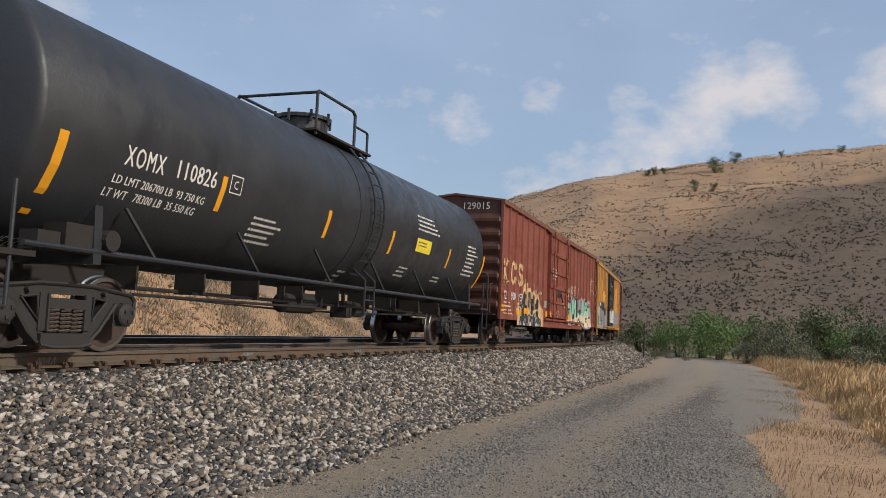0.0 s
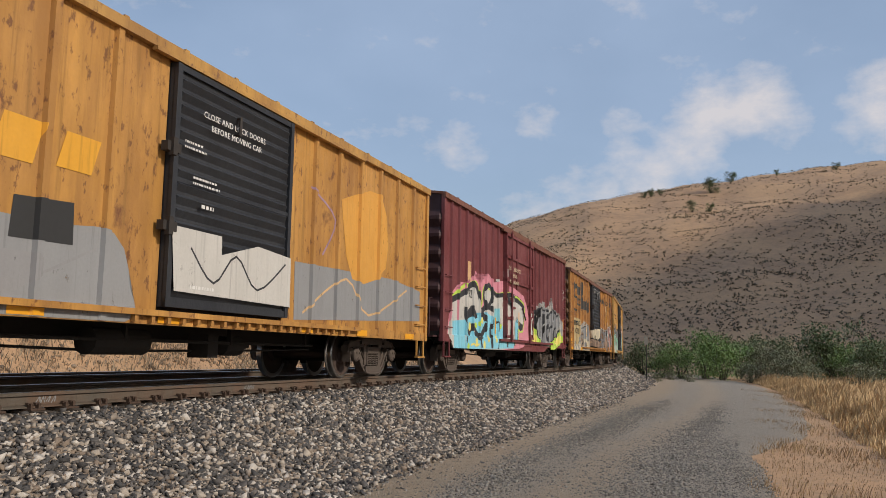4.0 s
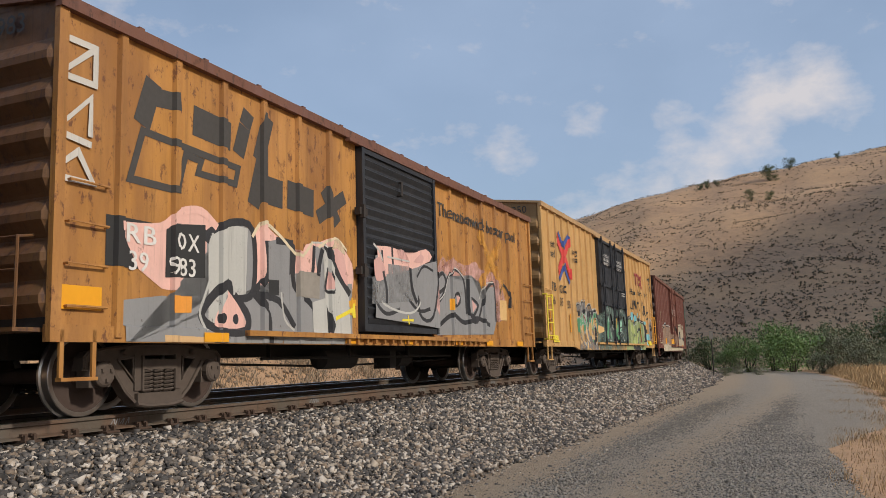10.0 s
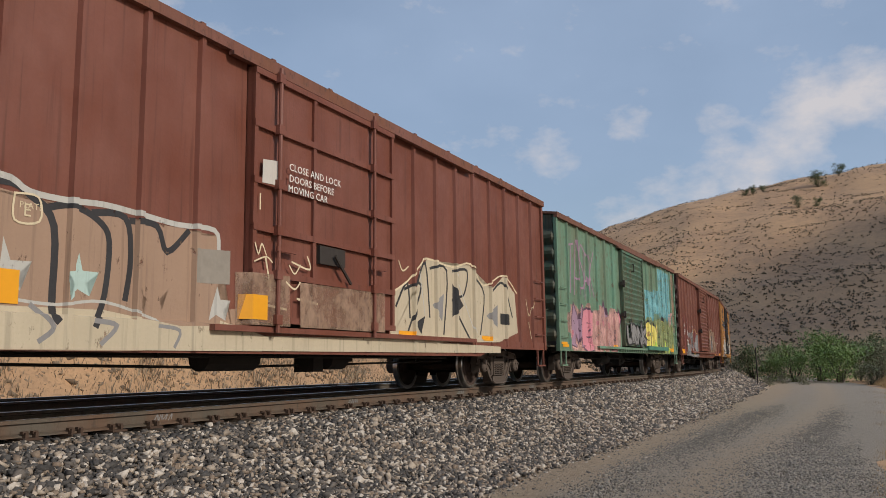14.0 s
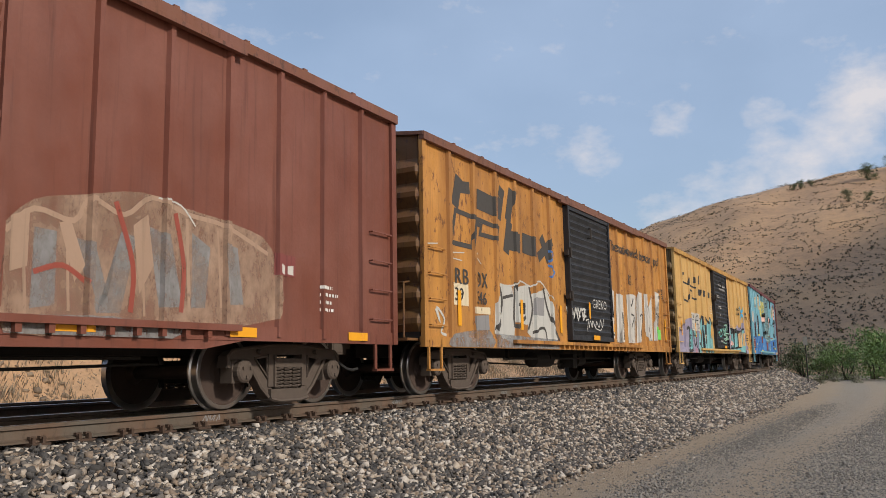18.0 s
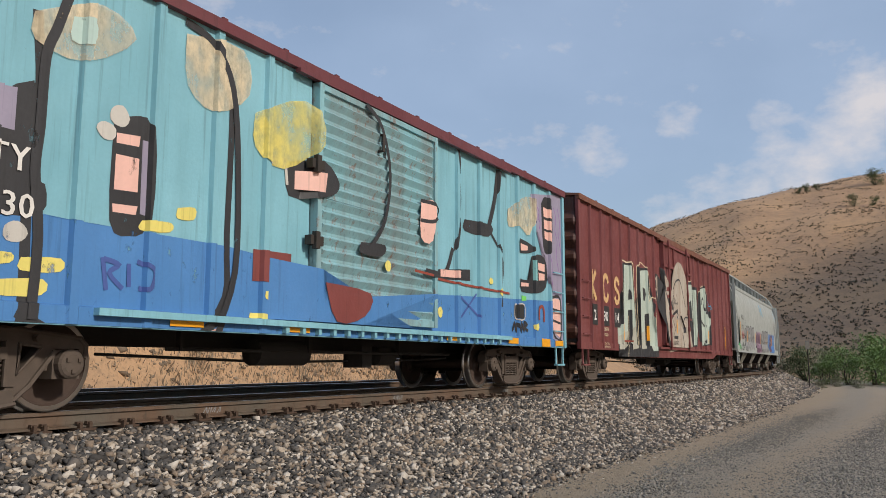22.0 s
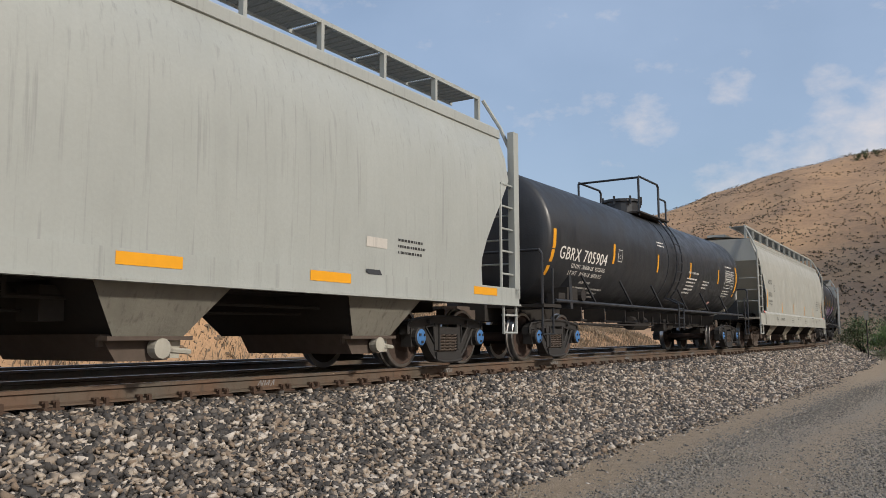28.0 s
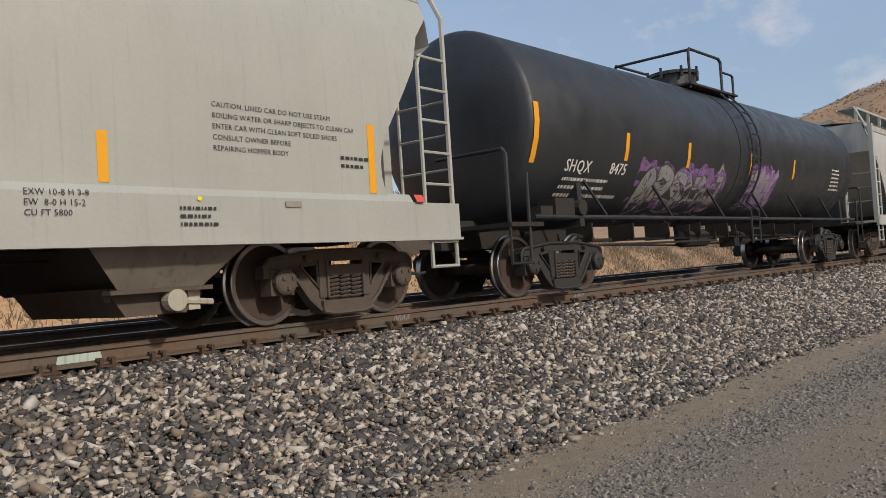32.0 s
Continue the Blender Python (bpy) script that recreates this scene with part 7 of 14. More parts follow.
    fill(s, "silver_mist", [(1.7, 1.98), (3.02, 2.02), (4.73, 2.02), (7.32, 2.33), (7.26, 1.09), (1.61, 0.95)], 0)
    line(s, "soot", 0.05, [(2.04, 1.95), (2.33, 1.34), (2.76, 1.95), (3.2, 1.24), (3.69, 1.95), (4.04, 1.27)])
    line(s, "soot", 0.05, [(4.72, 1.9), (5.11, 1.3), (5.72, 2.09), (6.14, 1.35)])
    line(s, "chalk", 0.03, [(1.76, 1.93), (2.52, 2.07), (3.56, 2), (5.05, 2.02), (7.24, 2.35)])
    fill(s, "cream2", [(-1.45, 1.81), (-0.75, 1.82), (-0.93, 1.37), (-1.39, 1.43)], 0)
    fill(s, "cream2", [(-0.58, 1.84), (-0.06, 1.88), (-0.17, 1.45), (-0.52, 1.39)], 0)
    fill(s, "cream2", [(0.03, 1.79), (1.11, 1.87), (0.97, 1.46), (0.18, 1.33)], 0)
    fill(s, "rose2_mist", [(-1.54, 1.36), (1.06, 1.29), (1.04, 1), (-1.55, 1.04)])
    fill(s, "silver", [(4.17, 1.85), (4.66, 1.91), (4.92, 1.99), (5.14, 1.9), (5.17, 0.87), (4.21, 0.86)], 0)
    fill(s, "rose2_mist", [(4.18, 1.47), (5.08, 1.61), (5.18, 0.93), (4.2, 0.95)])
    line(s, "soot", 0.06, [(4.16, 1.88), (4.53, 1.88), (4.86, 1.98), (5.14, 1.93)])
    fill(s, "soot", [(4.86, 1.84), (5.11, 1.9), (5.08, 1.66), (4.9, 1.67)], 0)
    fill(s, "rose2", [(4.55, 1.4), (5.01, 1.49), (5.09, 1.1), (4.62, 1.03)])
    dots(s, "chalk", 0.07, [(4.57, 1.51), (4.62, 1.45)])
    line(s, "soot", 0.05, [(4.29, 1.58), (4.47, 1.66), (4.54, 1.56)])
    fill(s, "silver", [(5.25, 1.95), (5.64, 2.03), (5.8, 1.86), (5.78, 1.36), (5.46, 1.34), (5.26, 1.44)], 0)
    line(s, "soot", 0.06, [(5.3, 1.99), (5.65, 2), (5.83, 1.89)])
    fill(s, "soot", [(5.26, 1.57), (5.45, 1.6), (5.65, 1.48), (5.55, 1.12), (5.77, 0.93), (5.56, 0.81), (5.31, 0.94)], 0)
    fill(s, "soot", [(5.57, 1.51), (5.77, 1.55), (5.76, 1.4), (5.6, 1.39)], 0)
    fill(s, "aqua_", [(5.6, 1.81), (5.83, 1.82), (5.83, 1.69), (5.61, 1.68)], 0)
    fill(s, "rose_mist", [(5.83, 2.17), (6.29, 2.22), (6.73, 2.16), (6.85, 1.99), (6.86, 0.89), (6.4, 0.89), (6.3, 1.13), (6.08, 1.14), (5.86, 1.42), (5.85, 1.92)], 0)
    fill(s, "rose2", [(6.2, 1.85), (6.6, 1.76), (6.51, 1.16), (6.26, 1.2)])
    line(s, "chalk", 0.06, [(5.83, 1.86), (5.85, 2.18), (6.29, 2.22), (6.69, 2.16), (6.87, 1.99), (6.91, 1.43)])
    line(s, "chalk", 0.06, [(5.86, 1.5), (6.05, 1.35), (6.12, 1.63), (5.99, 1.76), (5.85, 1.86)])
    line(s, "chalk", 0.06, [(6.38, 1.15), (6.42, 0.88), (6.81, 0.79)])
    fill(s, "ink", [(6.56, 1.85), (6.88, 1.85), (6.86, 1.64), (6.56, 1.64)], 0)
    fill(s, "whiteout", [(7.04, 1.69), (7.91, 1.77), (7.9, 1.05), (7.04, 1.04)], 0)
    line(s, "rose", 0.06, [(7.04, 1.81), (7.43, 1.79), (7.98, 1.8)])
    fill(s, "rose_mist", [(7.04, 1.31), (7.31, 1.4), (7.37, 0.89), (7.04, 0.89)], 0)
    fill(s, "rose_mist", [(7.54, 1.34), (7.9, 1.43), (7.9, 0.9), (7.6, 0.9)], 0)
    line(s, "soot", 0.015, [(7.32, 1.61), (7.45, 1.54), (7.6, 1.6)])
    line(s, "chalk", 0.05, [(7.04, 1.74), (7.43, 1.71), (7.96, 1.72)])
    line(s, "sand_mist", 0.3, [(4.58, 3.34), (5.23, 2.96), (5.51, 2.56), (5.84, 2.26)])
    line(s, "orange2__mist", 0.32, [(4.51, 2.32), (5.19, 2.71), (5.96, 3.29)])
    fill(s, "reflect", [(7.1, 1.21), (7.58, 1.2), (7.57, 0.98), (7.1, 0.99)], 0)


def art_5(s):
    fill(s, "silver_mist", [(-7, 2.28), (-6.5, 2.51), (-6.22, 2.47), (-5.73, 2.48), (-5.52, 2.12), (-5.09, 2.59), (-4.72, 2.36), (-4.07, 2.3), (-3.42, 2.44), (-3.33, 2.13), (-3.06, 2.34), (-2.77, 2.26), (-2.31, 2.39), (-1.94, 2.11), (-1.71, 1.93), (-2.16, 1.51), (-3.67, 1.57), (-4.77, 1.63), (-6.18, 1.5), (-6.95, 1.42)])
    fill(s, "silver", [(-6.99, 2.16), (-6.22, 2.45), (-5.73, 2.46), (-5.52, 2.07), (-5.9, 2.04), (-6.2, 1.97), (-6.97, 1.81)], 0)
    fill(s, "silver", [(-5.06, 2.67), (-4.79, 2.32), (-4.23, 2.28), (-3.51, 2.39), (-3.99, 1.93), (-4.58, 1.86), (-5.04, 2.1)], 0)
    fill(s, "silver", [(-3.33, 1.83), (-3.06, 2.31), (-2.77, 2.14), (-2.37, 2.32), (-1.94, 2.11), (-1.83, 1.66), (-2.05, 1.45), (-2.47, 1.73), (-3.24, 1.67)])
    fill(s, "mint", [(-6.97, 1.85), (-6.2, 1.99), (-5.11, 2.09), (-5.01, 1.86), (-4.22, 1.8), (-3.24, 1.78), (-2.47, 1.73), (-1.72, 1.47), (-1.67, 0.85), (-4.2, 0.79), (-6.14, 0.8), (-6.92, 0.81)], 0)
    fill(s, "mint2", [(-6.94, 1.19), (-6.17, 1.28), (-5.09, 1.41), (-4.21, 1.27), (-2.77, 1.41), (-2.37, 1.24), (-2.17, 0.84), (-6.92, 0.81)], 0)
    line(s, "soot", 0.05, [(-6.99, 2.22), (-6.22, 2.45), (-5.73, 2.48), (-5.49, 2.06), (-5.07, 2.07), (-5.03, 2.63), (-4.76, 2.32), (-4.11, 2.29), (-3.46, 2.4)])
    line(s, "soot", 0.05, [(-3.46, 2.4), (-3.5, 2.05), (-3.24, 1.78), (-3.29, 2.19), (-3.06, 2.34), (-2.87, 2.12), (-2.31, 2.39), (-1.88, 2.12), (-1.83, 1.66)])
    line(s, "ash", 0.10, [(-4.22, 1.8), (-4.06, 1.7), (-4.21, 1.37), (-3.74, 1.07), (-3.41, 1.14)])
    line(s, "ash", 0.12, [(-4.92, 2.09), (-4.44, 1.9), (-4.65, 1.9)])
    line(s, "ash", 0.10, [(-3.41, 1.03), (-2.87, 1.34), (-2.96, 0.86)])
    line(s, "ash2", 0.08, [(-2.37, 2.32), (-2.52, 1.85), (-2.21, 1.63), (-2.05, 1.38)])
    line(s, "ash", 0.06, [(-5.52, 1.93), (-5.33, 1.63), (-5.03, 1.51)])
    line(s, "ash", 0.06, [(-4.13, 1.27), (-3.82, 0.96), (-4.13, 0.93)])
    fill(s, "orange2_", [(-5.71, 1.29), (-5.28, 1.3), (-5.27, 1), (-5.86, 1), (-5.81, 1.09)], 0)
    fill(s, "orange2_", [(-5.01, 1.31), (-4.4, 1.31), (-4.4, 1.02), (-5.01, 1.03)], 0)
    fill(s, "navy2", [(-5.84, 2.06), (-5.14, 2.11), (-5.15, 1.52), (-5.84, 1.51)], 0)
    fill(s, "navy2", [(-6.61, 2.02), (-5.99, 2.09), (-6.03, 1.42), (-6.6, 1.45)], 0)
    fill(s, "ink", [(-5.76, 1.13), (-5.59, 1.14), (-5.58, 0.99), (-5.75, 0.98)], 0)
    fill(s, "ink", [(-5.5, 1.14), (-5.31, 1.14), (-5.3, 0.98), (-5.49, 0.98)], 0)
    fill(s, "ink", [(-3.76, 1.56), (-3.5, 1.56), (-3.51, 1.35), (-3.78, 1.36)], 0)
    fill(s, "ink", [(-3.22, 1.81), (-2.59, 1.85), (-2.6, 1.44), (-3.25, 1.42)], 0)
    line(s, "soot", 0.03, [(-6.35, 2.31), (-6.25, 2.53), (-6.17, 2.39), (-6.3, 2.23)])
    fill(s, "rose_mist", [(1.35, 2.44), (1.61, 2.52), (2.04, 2.36), (2.76, 2.48), (3.21, 2.64), (3.6, 2.56), (4.25, 2.61), (5.25, 2.62), (6, 2.57), (5.99, 2.23), (1.37, 1.95)])
    fill(s, "ash_mist", [(1.36, 2.22), (1.75, 2.39), (2.35, 2.21), (3.12, 2.46), (4.49, 2.33), (5.97, 2.63), (5.86, 0.81), (1.42, 0.77)], 0)
    fill(s, "aqua_", [(1.39, 1.42), (1.46, 2.23), (1.62, 2.27), (1.99, 2.04), (1.59, 1.69), (1.46, 1.21)], 0)
    fill(s, "cobalt2", [(1.46, 2.17), (1.62, 2.21), (1.94, 2.06), (1.56, 1.95), (1.45, 1.64)], 0)
    fill(s, "soot", [(1.38, 1.68), (1.63, 1.88), (2.09, 2.05), (2.14, 1.65), (1.64, 1.59), (1.39, 1.47)], 0)
    fill(s, "soot", [(1.6, 1), (1.82, 1.5), (2, 1.34), (2.13, 1.01)], 0)
    fill(s, "soot", [(2.44, 1.98), (3.12, 2.4), (3.33, 2.38), (3.24, 2.02)], 0)
    fill(s, "soot", [(3.22, 1.9), (3.41, 2.06), (3.67, 1.99), (3.23, 1.43)], 0)
    fill(s, "soot", [(3.23, 1.17), (3.62, 1.34), (4.06, 1.21), (4.06, 1), (3.24, 0.98)], 0)
    fill(s, "soot", [(4.49, 1.9), (5.25, 1.98), (5.55, 1.77), (5.11, 1.49), (4.61, 1.6)], 0)
    fill(s, "soot", [(4.26, 1.01), (4.61, 1.46), (5, 1.1)], 0)
    fill(s, "soot", [(4.86, 2.09), (5.39, 2.38), (5.85, 2.44), (5.9, 1.95), (5.38, 2.06)], 0)
    fill(s, "soot", [(2.37, 1.56), (2.78, 1.66), (2.88, 1.04), (2.5, 1)], 0)
    fill(s, "aqua_", [(3.23, 1.43), (3.71, 1.94), (4.05, 2.07), (4.28, 2.23), (4.51, 2.13), (4.28, 1.51), (4.15, 1.08), (3.33, 1.31)], 0)
    fill(s, "cobalt2", [(3.42, 1.51), (3.71, 1.88), (3.74, 1.6)], 0)
    fill(s, "aqua_", [(1.92, 1.52), (2.69, 1.65), (2.38, 1.25), (2.15, 1.24)], 0)
    fill(s, "aqua_", [(5.22, 1.96), (5.84, 1.88), (5.8, 1.13), (5.27, 1.11)], 0)
    fill(s, "aqua_", [(4.88, 2.33), (5.55, 2.26), (5.38, 2.01)], 0)
    fill(s, "teal", [(1.4, 1.2), (1.65, 1.33), (1.6, 1), (1.41, 0.97)], 0)
    line(s, "chalk", 0.03, [(1.58, 1.42), (1.82, 1.53), (2.09, 1.23)])
    line(s, "chalk", 0.03, [(2.44, 1.98), (2.94, 2.3), (3.33, 2.45)])
    line(s, "chalk", 0.03, [(1.99, 1.64), (2.71, 1.65)])
    line(s, "chalk", 0.03, [(3.23, 1.43), (3.66, 1.87), (4.51, 2.28)])
    line(s, "chalk", 0.03, [(4.26, 1.01), (4.61, 1.53), (4.81, 1.25)])
    line(s, "chalk", 0.03, [(4.86, 2.08), (5.56, 2.5), (5.92, 2.6)])
    line(s, "chalk", 0.03, [(5.24, 1.27), (5.84, 2.05)])
    line(s, "aqua_", 0.06, [(1.36, 2.52), (1.55, 2.48), (1.68, 2.36)])
    dots(s, "lemon", 0.06, [(1.49, 1.48), (1.66, 2.16), (1.84, 2.03), (2.4, 2.01), (3.22, 2.08), (3.33, 1.26), (3.72, 0.87)])
    dots(s, "chalk", 0.045, [(1.4, 2.06), (1.77, 1.85), (2.28, 1.85), (4.09, 1.86), (4.37, 2.11), (5.25, 1.9), (3.72, 1.18), (2.7, 1.4)])
    fill(s, "orange_", [(2.62, 1.89), (2.82, 1.93), (2.86, 1.73), (2.69, 1.7)])
    dots(s, "brick", 0.12, [(2.15, 1.28), (3, 1.3)])
    fill(s, "ash_mist", [(1.41, 0.86), (5.51, 0.89), (5.48, 0.73), (1.42, 0.75)], 0)
    fill(s, "green", [(5.08, 1.56), (5.32, 1.57), (5.32, 1.43), (5.08, 1.41)], 0)
    fill(s, "ink", [(5.01, 1.38), (5.32, 1.4), (5.31, 1.16), (5, 1.15)], 0)


def art_6(s):
    fill(s, "peach", [(-6.79, 2.02), (-6.2, 2.08), (-5.88, 2.31), (-5.47, 2.41), (-5.24, 2.25), (-4.5, 2.23), (-4.27, 2.4), (-3.94, 2.27), (-3.39, 2.07), (-3.22, 2.24), (-2.87, 2.31), (-2.45, 2.43), (-2.05, 2.24), (-1.84, 1.96), (-2.1, 1.5), (-3.85, 1.39), (-6.17, 1.39)])
    fill(s, "silver", [(-6.75, 1.23), (-6.17, 1.31), (-5.43, 1.28), (-5.41, 2.11), (-4.89, 2.34), (-4.5, 2.28), (-4.42, 1.45), (-3.85, 1.49), (-3.7, 1.77), (-2.69, 1.87), (-2.5, 1.71), (-1.89, 1.76), (-1.9, 0.78), (-6.72, 0.75)], 0)
    fill(s, "chalk", [(-5.38, 2.11), (-4.98, 2.3), (-4.6, 2.29), (-4.64, 1.43), (-4.95, 1.31), (-5.1, 1.39), (-5.14, 0.94), (-5.37, 1.02)], 0)
    line(s, "soot", 0.10, [(-5.38, 2.05), (-5.41, 2.11), (-4.95, 2.32), (-4.5, 2.28), (-4.48, 1.49), (-4.8, 1.35), (-4.95, 1.36)])
    line(s, "soot", 0.12, [(-4.95, 1.34), (-5.02, 1.54), (-5.43, 1.24), (-5.47, 1.06), (-5.14, 0.94), (-4.66, 0.95), (-4.6, 1.14), (-4.86, 1.37)])
    fill(s, "peach", [(-5.01, 1.45), (-4.76, 1.23), (-4.66, 1), (-5.2, 0.98), (-5.23, 1.12)])
    dots(s, "soot", 0.06, [(-5.15, 1.09), (-4.85, 1.09)])
    line(s, "chalk", 0.04, [(-5.3, 2.13), (-5.26, 1.79), (-5.43, 1.37), (-5.53, 1.14), (-5.42, 0.95)])
    fill(s, "soot", [(-4.3, 2.16), (-3.55, 2.27), (-3.51, 1.79), (-4, 1.68), (-4.14, 1.57), (-4.22, 1.71)], 0)
    fill(s, "silver", [(-4.23, 2.15), (-3.86, 2.25), (-3.63, 2.15), (-3.66, 1.61), (-4.14, 1.49), (-4.25, 1.76)], 0)
    line(s, "soot", 0.10, [(-4.23, 2.12), (-4.22, 1.71), (-4.42, 1.45), (-3.92, 1.38), (-3.54, 1.04)])
    line(s, "soot", 0.10, [(-3.94, 2.21), (-3.55, 2.16), (-3.54, 1.62), (-3.04, 1.33), (-2.86, 0.89)])
    line(s, "soot", 0.10, [(-4.48, 1.44), (-4.14, 1.17), (-4.13, 0.77)])
    line(s, "chalk", 0.035, [(-3.85, 1.49), (-3.77, 1.13), (-3.54, 0.98)])
    fill(s, "silver", [(-3, 2.24), (-2.64, 2.26), (-2.1, 1.62), (-2.4, 1.48), (-2.87, 1.62)], 0)
    line(s, "soot", 0.08, [(-3, 2.23), (-3.05, 1.83), (-3.22, 1.54)])
    line(s, "soot", 0.09, [(-2.69, 2.28), (-2.1, 1.62), (-2.5, 1.24), (-2.77, 0.89)])
    line(s, "soot", 0.07, [(-2.69, 1.7), (-2.4, 1.72), (-2.5, 1.89)])
    fill(s, "peach", [(-2.64, 1.87), (-2.54, 1.65), (-2.73, 1.6)], 0)
    line(s, "chalk", 0.03, [(-3.05, 2.29), (-2.64, 2.28), (-2.1, 1.87)])
    fill(s, "peach", [(-2.68, 1.35), (-2.5, 1.18), (-2.59, 0.89), (-2.73, 1.06)], 0)
    fill(s, "ink", [(-4.22, 1.65), (-3.9, 1.66), (-3.91, 1.45), (-4.22, 1.44)], 0)
    fill(s, "concrete", [(-3.47, 1.83), (-2.85, 1.85), (-2.87, 1.46), (-3.49, 1.46)], 0)
    fill(s, "ink", [(-6.11, 2.14), (-5.44, 2.22), (-5.44, 1.57), (-6.12, 1.52)], 0)
    line(s, "peach", 0.10, [(-6.79, 2.02), (-6.2, 2.09), (-5.88, 2.31), (-5.52, 2.38), (-5.24, 2.23)])
    line(s, "cream", 0.05, [(-4.5, 2.2), (-4.27, 2.42), (-3.9, 2.3), (-3.39, 2.05), (-3.05, 2.29)])
    line(s, "cream", 0.04, [(-2.87, 2.24), (-2.4, 2.44), (-2.04, 2.28)])
    fill(s, "orange", [(-6.03, 1.32), (-5.67, 1.33), (-5.68, 1.14), (-6.02, 1.12)], 0)
    line(s, "orange2", 0.10, [(-2.35, 1.31), (-2.1, 1.41), (-1.79, 1.46)])
    line(s, "orange2", 0.06, [(-1.95, 1.27), (-1.89, 1.52)])
    fill(s, "sand", [(-6.15, 0.87), (-5.3, 0.85), (-5.3, 0.75), (-6.14, 0.76)], 0)
    fill(s, "silver", [(-1.33, 2.27), (-0.45, 2.45), (0.38, 2.26), (1.18, 2.42), (1.31, 1.11), (0.34, 1.16), (-1.35, 1.23)], 0)
    fill(s, "peach", [(-1.27, 2.44), (-0.71, 2.48), (-0.04, 2.43), (0.7, 2.6), (0.85, 2.38), (-0.98, 1.98)])
    line(s, "soot", 0.07, [(-1.09, 2.37), (-1.1, 1.97), (-1.34, 1.55), (-0.99, 1.31), (-0.48, 1.4)])
    line(s, "soot", 0.07, [(-0.71, 2.48), (-0.6, 2.01), (0.21, 1.44), (0.81, 1.47)])
    line(s, "soot", 0.07, [(0.38, 2.18), (0.35, 1.37), (0.96, 1.33), (1.34, 2.28)])
    line(s, "chalk", 0.04, [(-1.38, 2.46), (-1.09, 2.23), (-1.22, 1.56), (-0.22, 1.35), (0.36, 1.52), (0.6, 2.06)])
    fill(s, "rose_mist", [(1.41, 2.21), (1.51, 2.32), (1.81, 2.59), (2.05, 2.43), (2.24, 2.63), (2.73, 2.52), (3.11, 2.53), (3.64, 2.66), (3.93, 2.49), (4.45, 2.47), (4.89, 2.55), (5.34, 2.24), (5.29, 1.4), (1.4, 1.24)])
    fill(s, "silver", [(1.41, 2.19), (1.77, 2.3), (2, 2.21), (2.89, 2.17), (3.34, 2.33), (3.71, 2.07), (4, 1.8), (4.22, 2.11), (4.76, 2.18), (4.87, 1.38), (4.63, 1.06), (1.4, 0.99)], 0)
    line(s, "soot", 0.08, [(1.41, 1.59), (1.76, 1.8), (1.99, 2.13), (2.39, 2.38), (2.89, 2.19), (2.99, 1.48)])
    line(s, "soot", 0.08, [(1.41, 2.03), (1.57, 2.16), (1.8, 2.24), (1.93, 2), (1.48, 1.8)])
    line(s, "soot", 0.07, [(2.25, 1.76), (2.58, 1.89), (2.64, 1.7), (2.31, 1.6), (2.25, 1.76)])
    line(s, "soot", 0.09, [(3.07, 2.21), (3.08, 1.49), (3.63, 1.33), (4, 1.8), (4.32, 2.12), (4.78, 2.22), (4.83, 1.38)])
    line(s, "soot", 0.08, [(3.23, 1.84), (3.7, 1.69), (3.33, 1.44), (3.23, 1.84)])
    line(s, "soot", 0.1, [(1.4, 1.13), (2.21, 1.42), (2.86, 1.28), (3.63, 1.4), (4.39, 1.27)])
    fill(s, "rose", [(2.46, 1.84), (2.67, 1.81), (2.5, 1.64)], 0)
    fill(s, "rose", [(3.34, 1.79), (3.62, 1.66), (3.37, 1.52)], 0)
    line(s, "chalk", 0.025, [(1.45, 1.63), (1.84, 1.84), (2.06, 2.18), (2.43, 2.41), (2.93, 2.23)])
    line(s, "chalk", 0.025, [(3.76, 1.82), (4.12, 2.18), (4.74, 2.28)])
    fill(s, "reflect", [(2.09, 1.75), (2.25, 1.75), (2.24, 1.52), (2.09, 1.51)], 0)
    fill(s, "orange_", [(5.08, 1.88), (5.63, 1.9), (5.6, 1.41), (5.05, 1.41)], 0)
    line(s, "soot", 0.07, [(5.14, 2.01), (5.46, 2.27), (5.82, 2.07), (5.8, 1.74)])
    fill(s, "chalk", [(-2.76, 2.2), (-2.62, 2.23), (-2.41, 1.94), (-2.01, 1.54), (-1.95, 0.91), (-2.3, 0.85), (-3.04, 0.84), (-3.07, 1.4), (-2.71, 1.48)], 0)
    line(s, "soot", 0.12, [(-2.62, 2.23), (-2.47, 2), (-1.99, 1.6)])
    line(s, "soot", 0.1, [(-2.78, 2.2), (-2.86, 2), (-2.89, 1.83)])
    fill(s, "rose", [(-2.63, 1.91), (-2.44, 1.64), (-2.69, 1.61)], 0)
    line(s, "soot", 0.05, [(-2.63, 1.92), (-2.43, 1.63), (-2.7, 1.6), (-2.63, 1.92)])
    fill(s, "soot", [(-2.68, 1.38), (-2.5, 1.07), (-2.63, 0.84)], 0)
    fill(s, "rose", [(-2.49, 2.25), (-2.22, 2.26), (-2.08, 2), (-2.05, 1.71), (-2.33, 1.96)])
    fill(s, "cream_mist", [(-2.59, 2.23), (-2.5, 2.36), (-2.3, 2.43), (-2.15, 2.31), (-2.11, 2.2), (-2.36, 2.28)])
    fill(s, "yellowlabel", [(-2.42, 1.21), (-1.9, 1.37), (-1.88, 1.44), (-1.82, 1.45), (-1.8, 1.22), (-1.89, 1.21), (-1.91, 1.3), (-2.41, 1.15)], 0)
